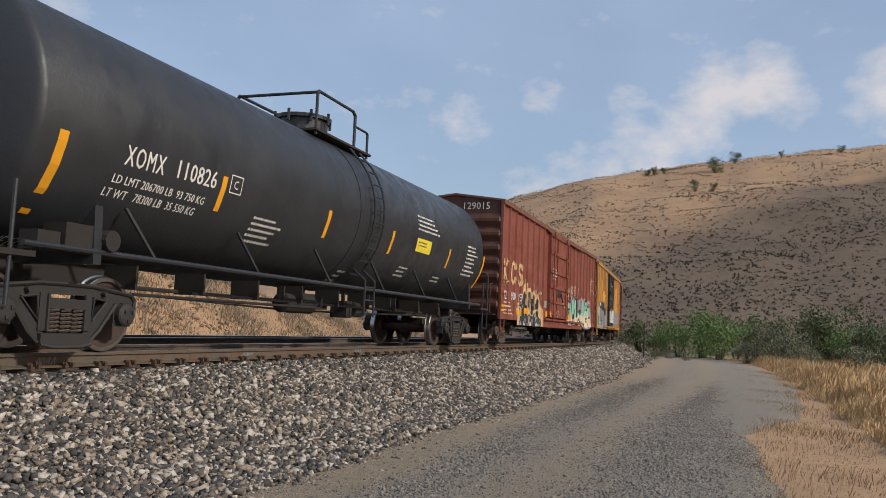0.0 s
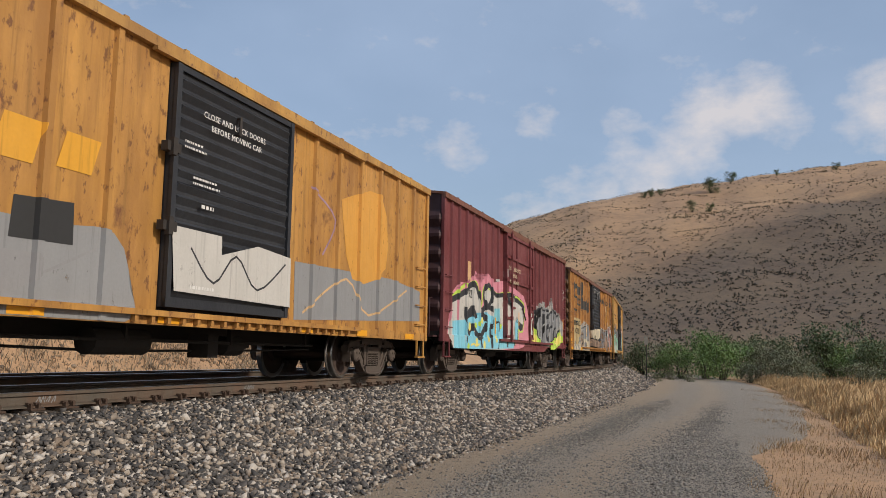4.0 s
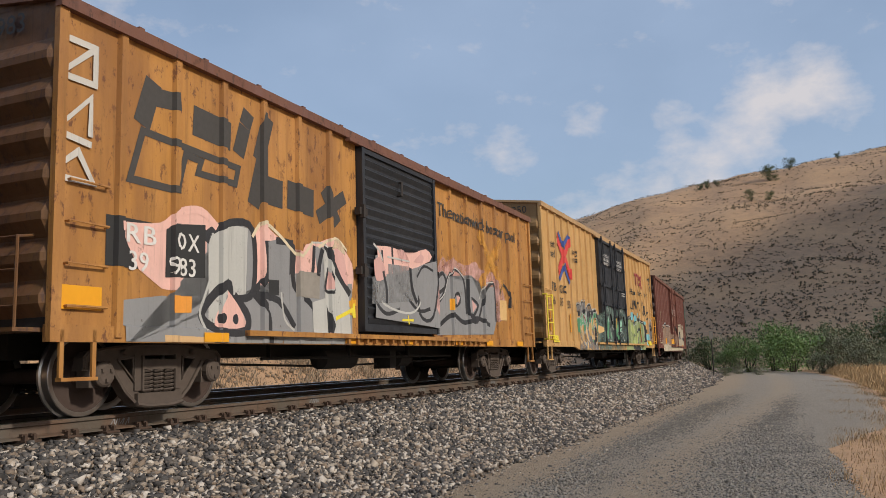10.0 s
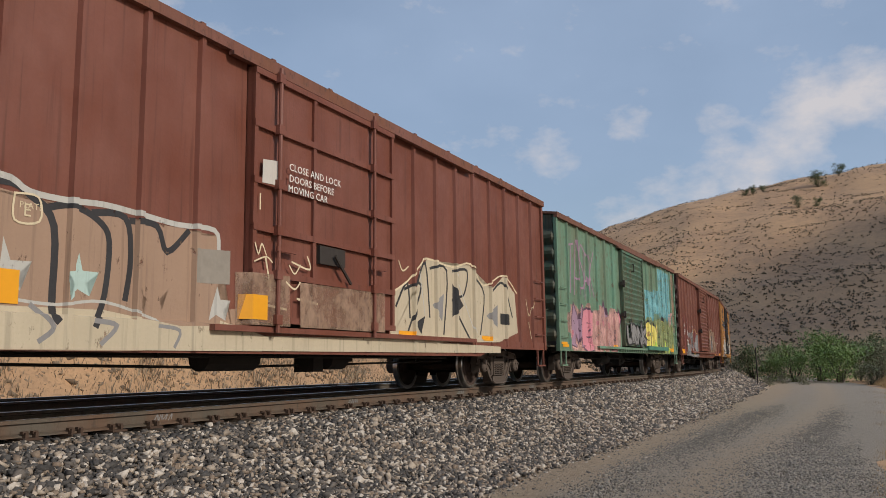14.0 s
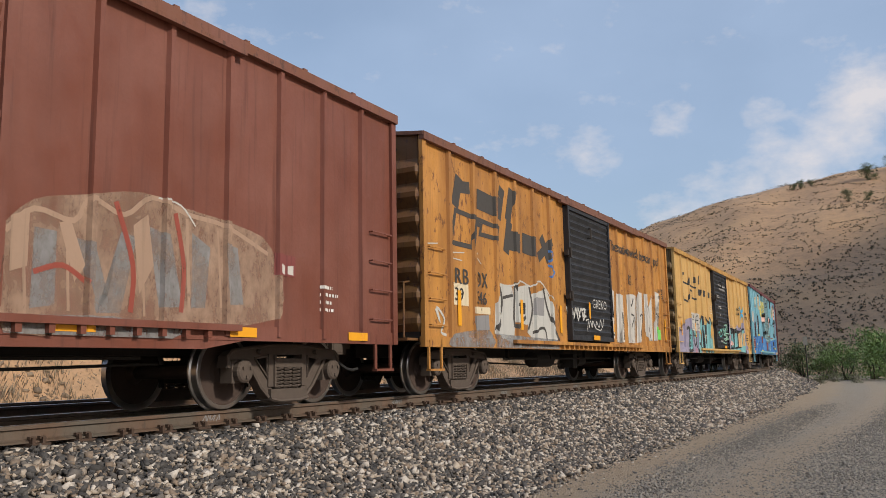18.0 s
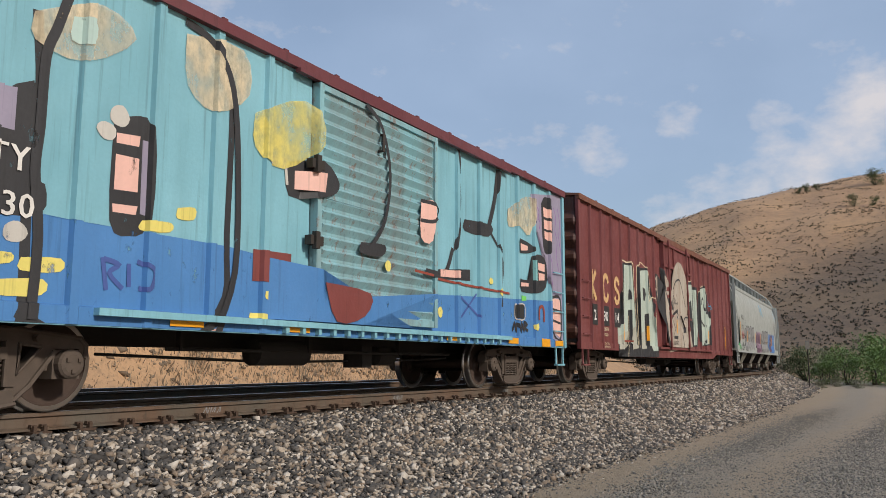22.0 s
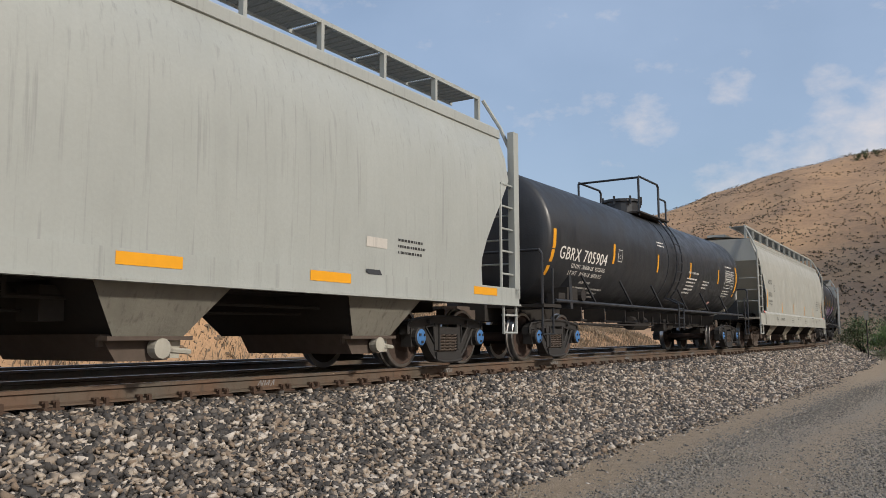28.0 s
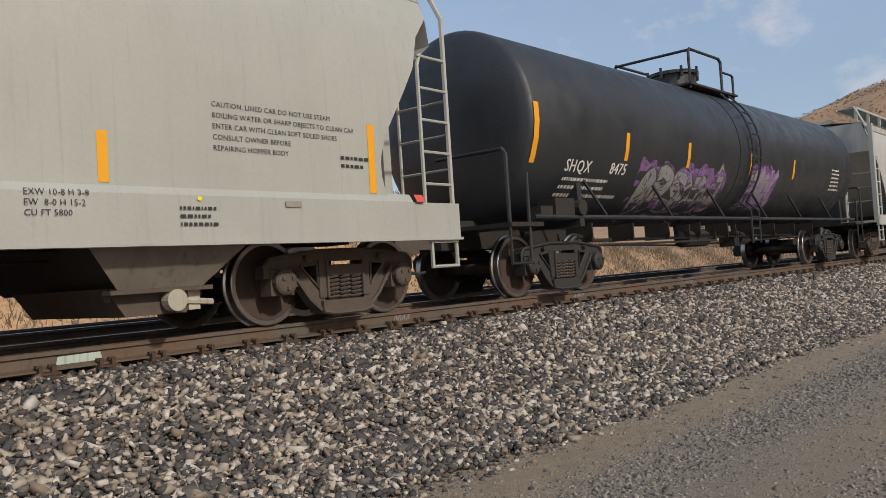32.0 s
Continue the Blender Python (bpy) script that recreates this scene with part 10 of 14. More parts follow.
    line(s, "soot", 0.1, [(-5.21, 1.62), (-5.14, 1.31), (-5.03, 1.07), (-4.87, 1.08), (-4.7, 1.17)])
    line(s, "soot", 0.06, [(-5.1, 1.58), (-5.02, 1.37), (-4.79, 1.42)])
    fill(s, "aqua2", [(-4.83, 1.94), (-4.72, 1.57), (-4.55, 1.47), (-3.98, 1.46), (-3.99, 0.98), (-4.1, 0.79), (-4.41, 0.71), (-4.62, 0.84), (-4.71, 1.12), (-4.84, 1.72)], 0)
    line(s, "soot", 0.09, [(-4.89, 1.8), (-4.72, 1.98), (-4.73, 1.57), (-4.62, 1.51)])
    line(s, "soot", 0.11, [(-4.69, 1.4), (-4.7, 1.06), (-4.59, 0.84), (-4.37, 0.7), (-4.17, 0.7)])
    line(s, "soot", 0.11, [(-4.51, 1.42), (-4.47, 1.25), (-4.26, 1.13), (-3.95, 1.1)])
    fill(s, "aqua2", [(-3.98, 1.92), (-3.67, 2.12), (-3.58, 2), (-3.58, 0.99), (-3.88, 0.91), (-3.97, 1.1), (-3.74, 1.61), (-4.03, 1.64)], 0)
    line(s, "soot", 0.09, [(-4.17, 1.89), (-3.98, 2.02), (-4.02, 1.82), (-3.62, 2.14), (-3.58, 1.88), (-3.58, 0.92)])
    line(s, "soot", 0.1, [(-3.69, 1.61), (-3.95, 1.04), (-3.59, 0.91)])
    fill(s, "aqua2", [(-3.57, 1.81), (-3.21, 1.92), (-3.1, 1.27), (-2.98, 1.2), (-2.85, 1.49), (-2.74, 1.91), (-2.4, 2.02), (-2.36, 0.9), (-2.57, 0.69), (-2.88, 0.89), (-3.07, 0.68), (-3.27, 0.72), (-3.5, 0.94)], 0)
    line(s, "soot", 0.1, [(-3.53, 1.12), (-3.33, 0.78), (-3.08, 0.68), (-2.94, 0.94), (-2.9, 1.29)])
    line(s, "soot", 0.1, [(-2.88, 2.1), (-2.49, 1.95), (-2.39, 1.74), (-2.43, 0.9), (-2.59, 0.71), (-2.8, 0.89)])
    line(s, "soot", 0.08, [(-3.27, 1.49), (-3.19, 1.24), (-3.04, 1.15), (-2.9, 1.42)])
    line(s, "soot", 0.08, [(-3.55, 1.87), (-3.25, 2.02)])
    fill(s, "aqua2", [(-2.4, 1.74), (-2.07, 2.14), (-1.81, 1.8), (-1.92, 1.2), (-1.68, 0.73), (-2.25, 0.82)], 0)
    line(s, "soot", 0.08, [(-2.38, 1.88), (-2.07, 2.15), (-1.69, 1.87)])
    line(s, "soot", 0.09, [(-2.19, 0.91), (-1.85, 0.71), (-1.31, 0.69)])
    fill(s, "ink", [(-3.41, 1.83), (-2.8, 1.84), (-2.83, 1.47), (-3.4, 1.47)], 0)
    line(s, "whiteout", 0.018, [(-3.43, 1.84), (-3.42, 1.46), (-2.81, 1.45)])
    line(s, "pink", 0.03, [(-5.06, 0.93), (-5.06, 0.75), (-4.97, 0.77), (-5.03, 0.83), (-4.99, 0.9), (-5.06, 0.92)])
    line(s, "pink", 0.03, [(-4.95, 0.89), (-4.93, 0.76)])
    line(s, "pink", 0.03, [(-4.85, 0.92), (-4.94, 0.83), (-4.79, 0.74)])
    fill(s, "yellowlabel", [(-5.86, 0.74), (-5.18, 0.76), (-5.18, 0.67), (-5.86, 0.66)], 0)
    fill(s, "lilac2", [(1.17, 1.66), (1.25, 1.83), (1.35, 1.93), (1.63, 2.04), (1.81, 2.01), (1.88, 1.75), (2.43, 1.89), (2.78, 1.97), (3.03, 1.9), (3.37, 1.74), (3.73, 1.93), (4.01, 2.02), (4.24, 2.11), (4.63, 1.94), (5, 1.91), (5.41, 2.19), (6, 2.28), (6.26, 1.97), (6.35, 0.69), (2.08, 0.64), (1.55, 0.86), (1.21, 1.01)])
    fill(s, "soot", [(1.47, 0.92), (2.08, 0.66), (6.19, 0.68), (6.19, 0.95), (5.28, 0.83), (4.26, 1.18), (3.19, 1.12), (1.83, 1.05), (1.31, 1.35), (1.79, 1.8), (2.43, 1.89), (2.98, 1.7), (3.08, 1.38), (3.27, 1.66), (3.68, 1.88), (4.07, 1.89), (4.25, 1.69), (4.74, 1.83), (6, 1.99), (6.35, 1.63), (6.24, 0.95)], 0)
    fill(s, "aqua2", [(1.18, 1.55), (1.65, 1.63), (1.66, 1.84), (2.39, 1.87), (2.47, 1.79), (2.27, 1.67), (2.7, 1.76), (2.94, 1.63), (3.04, 1.06), (2.06, 1.05), (1.21, 1.09)], 0)
    fill(s, "aqua2", [(3.21, 1.04), (3.25, 1.44), (3.47, 1.68), (3.77, 1.78), (3.99, 1.73), (4.1, 1.16)], 0)
    fill(s, "aqua2", [(4.62, 1.08), (5.44, 1.85), (5.85, 1.94), (6, 1.76), (6.32, 1.27), (6.16, 0.95), (5.42, 0.99)], 0)
    fill(s, "aqua2", [(1.51, 0.91), (2.64, 0.99), (6.01, 1.06), (5.85, 0.84), (4.26, 0.89), (3.6, 0.79), (3.1, 0.86), (1.92, 0.75)], 0)
    fill(s, "soot", [(1.5, 1.42), (1.8, 1.51), (1.9, 1.4), (1.57, 1.29)], 0)
    line(s, "soot", 0.1, [(1.18, 1.57), (1.62, 1.6), (1.63, 1.89), (1.95, 1.93), (2.45, 1.86), (2.49, 1.79)])
    line(s, "soot", 0.1, [(2.72, 1.69), (2.49, 1.71), (2.4, 1.51), (2.5, 1.37), (2.8, 1.36), (2.87, 1.19), (2.48, 1.11), (2.18, 1.15)])
    line(s, "soot", 0.08, [(2.16, 1.78), (2.05, 1.42), (2.22, 1.31), (2.13, 1.15)])
    fill(s, "pink", [(2.15, 1.47), (2.32, 1.61), (2.3, 1.41)], 0)
    fill(s, "peach", [(2.21, 1.19), (2.38, 1.37), (2.58, 1.25), (2.85, 1.28), (2.81, 1.18), (2.46, 1.13)], 0)
    dots(s, "soot", 0.14, [(3.64, 1.32)])
    line(s, "soot", 0.09, [(3.23, 1.36), (3.43, 1.74), (3.73, 1.88), (4.02, 1.85), (4.26, 1.53), (4.21, 1.16)])
    line(s, "soot", 0.06, [(4.26, 1.69), (4.74, 1.84), (5.21, 1.94), (5.36, 1.22)])
    line(s, "soot", 0.06, [(5.3, 1.9), (6, 1.97), (6.04, 1.76)])
    fill(s, "sand", [(4.31, 1.69), (5.22, 1.78), (5.28, 1.11), (4.32, 1.08)], 0)
    fill(s, "sand", [(5.5, 1.73), (6.26, 1.79), (6.19, 1.15), (5.5, 1.16)], 0)
    fill(s, "ink", [(4.55, 1.72), (4.97, 1.74), (4.96, 1.49), (4.54, 1.48)], 0)
    line(s, "whiteout", 0.015, [(4.75, 1.73), (4.75, 1.49)])
    line(s, "whiteout", 0.02, [(4.52, 1.73), (5, 1.76), (4.99, 1.47), (4.52, 1.46), (4.52, 1.73)])
    line(s, "chalk", 0.02, [(1.19, 1.6), (1.58, 1.63), (1.59, 1.92), (1.95, 1.96), (2.43, 1.9)])
    line(s, "chalk", 0.02, [(3.21, 1.45), (3.43, 1.79), (3.74, 1.92)])
    fill(s, "lilac2", [(1.31, 2.18), (1.42, 2.21), (1.52, 2.06), (1.5, 1.98), (1.37, 1.96), (1.31, 2.06)])
    fill(s, "lilac2", [(5.79, 2.46), (5.91, 2.5), (5.94, 2.35), (5.82, 2.32)])
    fill(s, "lilac2", [(6, 2.45), (6.11, 2.45), (6.1, 2.29), (6, 2.29)])


def art_13(s):
    fill(s, "cobalt2", [(-7.48, 1.45), (-6.68, 1.7), (-6.04, 1.75), (-5.41, 1.77), (-4.81, 1.75), (-3.8, 1.76), (-2.98, 1.76), (-1.4, 1.65), (-1.37, 0.77), (1.57, 0.76), (-6.6, 0.67), (-7.42, 0.67)], 0)
    fill(s, "cobalt2", [(-1.39, 1.28), (1.57, 1.56), (6.94, 1.8), (6.88, 0.76), (-1.37, 0.74)], 0)
    fill(s, "soot", [(-6.62, 2.67), (-6.49, 2.85), (-6.07, 2.9), (-5.99, 2.5), (-5.42, 2.93), (-5.4, 2.11), (-5.25, 2.03), (-5.27, 1.76), (-5.76, 1.69), (-6.04, 1.7), (-6.54, 1.67), (-6.54, 2.27)])
    fill(s, "peach", [(-6.49, 2.67), (-6.11, 2.69), (-6.11, 2.52), (-6.49, 2.49)], 0)
    fill(s, "peach", [(-6.51, 2.47), (-6.11, 2.5), (-6.11, 2.44), (-6.5, 2.41)], 0)
    fill(s, "peach", [(-6.48, 2.1), (-6.08, 2.11), (-6.08, 2.01), (-6.48, 1.99)], 0)
    line(s, "soot", 0.10, [(-5.43, 3.55), (-5.36, 2.92), (-5.44, 2.81)])
    fill(s, "lilac2", [(-6.01, 2.88), (-5.84, 2.89), (-5.84, 1.88), (-5.97, 1.91)], 0)
    fill(s, "lilac2", [(-5.82, 2.79), (-5.57, 2.82), (-5.57, 2.44), (-5.81, 2.44)], 0)
    line(s, "soot", 0.10, [(-5.41, 1.74), (-5.39, 1.03), (-5.43, 0.73)])
    line(s, "soot", 0.09, [(-5.44, 0.88), (-5.22, 0.78), (-5.15, 0.74)])
    fill(s, "soot", [(-4.57, 2.78), (-4.36, 2.89), (-4.11, 2.83), (-4.1, 1.87), (-4.33, 1.69), (-4.56, 1.81)])
    fill(s, "peach", [(-4.53, 2.68), (-4.25, 2.71), (-4.26, 2.6), (-4.53, 2.58)], 0)
    fill(s, "peach", [(-4.53, 2.47), (-4.25, 2.48), (-4.25, 2.14), (-4.53, 2.12)], 0)
    fill(s, "peach", [(-4.54, 1.98), (-4.24, 2), (-4.26, 1.91), (-4.53, 1.9)], 0)
    fill(s, "lilac2", [(-4.22, 2.68), (-4.15, 2.68), (-4.14, 1.92), (-4.21, 1.93)], 0)
    line(s, "soot", 0.09, [(-3.51, 4.08), (-3.11, 3.8), (-2.99, 3.42), (-3, 1.89), (-3, 1.18), (-3.4, 0.73)])
    line(s, "soot", 0.08, [(-3.23, 0.85), (-2.99, 0.99)])
    fill(s, "peach", [(-3.3, 0.79), (-3.04, 0.87), (-3.05, 0.68), (-3.29, 0.68)], 0)
    fill(s, "soot", [(-1.99, 2.95), (-1.43, 3.06), (-1.1, 2.82), (-1.29, 2.62), (-1.97, 2.52)])
    fill(s, "peach", [(-1.86, 2.86), (-1.36, 2.91), (-1.4, 2.65), (-1.86, 2.62)], 0)
    line(s, "soot", 0.07, [(-0.48, 4.08), (-0.09, 3.84), (0.13, 3.2), (0.01, 2.51), (-0.3, 2.11)])
    fill(s, "soot", [(-0.59, 2.11), (0.01, 2.14), (-0.07, 1.97), (-0.59, 1.96)])
    fill(s, "peach", [(1.02, 2.97), (1.5, 3), (1.39, 2.39), (1.02, 2.39)])
    line(s, "soot", 0.06, [(1.02, 2.97), (1.58, 2.97), (1.48, 2.72), (1.02, 2.66)])
    line(s, "soot", 0.10, [(1.2, 1.88), (1.97, 1.91), (2.28, 2.36)])
    fill(s, "soot", [(1.58, 1.96), (2.93, 2.09), (2.93, 1.89), (1.58, 1.81)], 0)
    fill(s, "peach", [(1.87, 1.99), (2.6, 2.03), (2.49, 1.9), (1.87, 1.87)], 0)
    line(s, "soot", 0.06, [(2.41, 4.13), (2.57, 3.27), (2.35, 2.37)])
    line(s, "soot", 0.14, [(4.07, 4.06), (3.93, 3.49), (3.66, 2.93)])
    fill(s, "soot", [(2.72, 2.95), (3.79, 3), (3.66, 2.77), (2.72, 2.75)])
    line(s, "soot", 0.06, [(3.78, 2.84), (4.28, 2.37), (4.12, 1.52)])
    fill(s, "lemon", [(-4.18, 1.87), (-3.81, 1.9), (-3.82, 1.8), (-4.2, 1.77)])
    fill(s, "lemon", [(-3.73, 2.07), (-3.49, 2.11), (-3.5, 1.98), (-3.73, 1.96)])
    fill(s, "lemon", [(-5.8, 1.37), (-5.52, 1.39), (-5.53, 1.3), (-5.81, 1.28)])
    fill(s, "lemon", [(-5.43, 1.36), (-5.05, 1.39), (-5.05, 1.27), (-5.43, 1.25)])
    fill(s, "lemon", [(-5.68, 1.15), (-5.21, 1.19), (-5.22, 1.05), (-5.67, 1.03)])
    fill(s, "lemon", [(-2.59, 1.04), (-2.32, 1.03), (-2.34, 0.94), (-2.59, 0.94)])
    fill(s, "lemon", [(-2.39, 1.3), (-2.09, 1.31), (-2.11, 1.21), (-2.38, 1.21)])
    fill(s, "lemon", [(-2.22, 1.17), (-1.87, 1.18), (-1.89, 1.05), (-2.19, 1.05)])
    dots(s, "whiteout", 0.16, [(-6.65, 2.57), (-6.58, 2.83)])
    dots(s, "whiteout", 0.11, [(-5.5, 1.57), (-4.65, 2.67), (-4.51, 2.85), (-3.15, 3.65)])
    dots(s, "lemon", 0.08, [(0.09, 1.85), (1.67, 1.47), (1.86, 1.29), (4.13, 1.78), (3.76, 1.96)])
    line(s, "navy", 0.05, [(-4.61, 1.44), (-4.56, 1.16)])
    line(s, "navy", 0.05, [(-4.59, 1.44), (-4.43, 1.4), (-4.53, 1.31), (-4.38, 1.18)])
    line(s, "navy", 0.05, [(-4.31, 1.41), (-4.3, 1.21)])
    line(s, "navy", 0.05, [(-4.2, 1.45), (-4.03, 1.38), (-4.07, 1.2), (-4.17, 1.19)])
    fill(s, "brick2", [(-2.57, 1.78), (-1.89, 1.8), (-1.91, 1.42), (-2.57, 1.41)], 0)
    fill(s, "brick2", [(-7.49, 1.49), (-6.03, 1.66), (-6.01, 1.13), (-7.45, 1.06)], 0)
    fill(s, "chalk", [(-2.41, 2.94), (-1.99, 2.99), (-2.04, 2.87), (-2.36, 2.84)], 0)
    line(s, "whiteout", 0.05, [(-2.04, 2.87), (-2.01, 2.66)])
    line(s, "navy", 0.04, [(2.49, 1.62), (3.26, 1.28)])
    line(s, "navy", 0.04, [(2.59, 1.25), (3.15, 1.67)])
    fill(s, "green", [(5.13, 1.8), (5.36, 1.79), (5.36, 1.71), (5.13, 1.69)], 0)
    fill(s, "lilac2", [(5.63, 3.93), (7.36, 4.2), (7.54, 1.06), (6.79, 0.79), (6.73, 1.86), (6.41, 2.7), (5.76, 3.46)], 0)
    line(s, "violet", 0.03, [(5.99, 3.71), (6.08, 3.63), (6.04, 3.49), (6.14, 3.4), (6.09, 3.27)])
    line(s, "violet", 0.03, [(6.92, 3.85), (7.04, 3.63), (6.98, 3.35), (7.1, 3.12), (7.04, 2.79), (7.16, 2.49)])
    line(s, "violet", 0.03, [(7.14, 3.86), (7.27, 3.57), (7.2, 3.21), (7.33, 2.85), (7.27, 2.45)])
    line(s, "violet", 0.03, [(6.57, 2.74), (6.66, 2.51), (6.61, 2.26), (6.7, 2.03)])
    fill(s, "soot", [(4.95, 2.87), (5.08, 2.93), (5.7, 2.86), (5.7, 2.72), (5.04, 2.63), (4.95, 2.67)])
    fill(s, "peach", [(5.03, 2.84), (5.47, 2.82), (5.45, 2.73), (5.03, 2.68)], 0)
    fill(s, "soot", [(6.2, 3.82), (6.42, 4.01), (6.8, 3.88), (6.81, 3.08), (6.58, 2.79), (6.29, 2.9)])
    fill(s, "peach", [(6.32, 3.77), (6.72, 3.75), (6.71, 3.05), (6.38, 3.1)], 0)
    line(s, "soot", 0.06, [(6.32, 3.54), (6.74, 3.53)])
    line(s, "soot", 0.05, [(6.35, 3.29), (6.73, 3.27)])
    fill(s, "soot", [(4.96, 2.12), (5.61, 2.17), (5.65, 2.63), (6.34, 2.68), (6.46, 2.17), (6.09, 1.92), (5.03, 1.88)])
    fill(s, "aqua2", [(5.71, 2.56), (5.95, 2.58), (5.95, 2.14), (5.71, 2.15)], 0)
    fill(s, "peach", [(5.99, 2.54), (6.35, 2.54), (6.33, 2.2), (6.02, 2.17)], 0)
    line(s, "soot", 0.05, [(6, 2.36), (6.36, 2.35)])
    fill(s, "peach", [(5.03, 2.05), (5.49, 2.07), (5.48, 2), (5.03, 1.97)], 0)
    fill(s, "peach", [(6.73, 1.86), (7.21, 1.85), (7.21, 1.01), (6.77, 1.14)], 0)
    line(s, "soot", 0.06, [(6.73, 1.86), (7.21, 1.85), (7.21, 1.01), (6.77, 1.14), (6.73, 1.86)])
    line(s, "soot", 0.05, [(6.74, 1.62), (7.21, 1.59)])
    line(s, "soot", 0.05, [(6.76, 1.38), (7.2, 1.33)])
    fill(s, "ink", [(4.8, 1.6), (5.25, 1.62), (5.25, 1.34), (4.82, 1.33)], 0)
    line(s, "whiteout", 0.025, [(4.8, 1.6), (5.25, 1.62), (5.25, 1.34), (4.82, 1.33), (4.8, 1.6)])
    line(s, "whiteout", 0.02, [(5.01, 1.6), (5.03, 1.34)])
    line(s, "soot", 0.06, [(4.68, 1.09), (4.77, 1.24), (4.85, 1.09), (4.87, 1.22), (4.98, 1.09), (4.99, 1.26)])
    line(s, "soot", 0.06, [(5.08, 1.1), (5.09, 1.26), (5.22, 1.11), (5.24, 1.27), (5.37, 1.23), (5.27, 1.17), (5.41, 1.11)])
    line(s, "brick", 0.07, [(6.02, 1.37), (6.04, 1.59), (6.18, 1.64), (6.27, 1.56), (6.27, 1.34)])
    fill(s, "lemon", [(5.7, 1.24), (5.96, 1.28), (5.99, 1.16), (5.74, 1.13)])
    fill(s, "reflect", [(6.06, 0.98), (6.51, 0.97), (6.52, 0.79), (6.07, 0.81)], 0)
    fill(s, "cream_mist", [(4.51, 3.43), (5.32, 3.81), (5.84, 3.84), (5.89, 3.62), (5.55, 3.05), (5.06, 3.17), (4.53, 3.09)])
    fill(s, "cream_mist", [(-5.47, 3.55), (-4.79, 3.88), (-4.37, 3.68), (-4.93, 3.26), (-5.45, 3.3)])
    fill(s, "cream_mist", [(-3.72, 3.98), (-2.85, 4.09), (-2.73, 3.58), (-3.26, 3.23), (-3.68, 3.42)])
    fill(s, "lemon_mist", [(-2.62, 3.4), (-1.69, 3.81), (-1.43, 3.27), (-2.09, 2.83), (-2.6, 2.99)])
    fill(s, "aqua_", [(-5.08, 3.65), (-4.84, 3.69), (-4.85, 3.46), (-5.09, 3.42)])
    line(s, "soot", 0.1, [(-5.15, 3.79), (-5.24, 3.48), (-5.33, 3.18), (-5.34, 2.55), (-5.36, 2.14), (-5.29, 1.55), (-5.31, 0.86)])
    line(s, "soot", 0.09, [(-3.72, 4.11), (-3.3, 4), (-2.99, 3.57), (-2.87, 2.66), (-2.86, 1.49), (-3.12, 0.79)])
    fill(s, "brick2", [(-1.37, 1.49), (-0.35, 1.42), (-0.48, 1.1), (-1.11, 1)])
    line(s, "brick", 0.04, [(0.83, 1.86), (2.27, 1.81), (4.54, 1.79)])


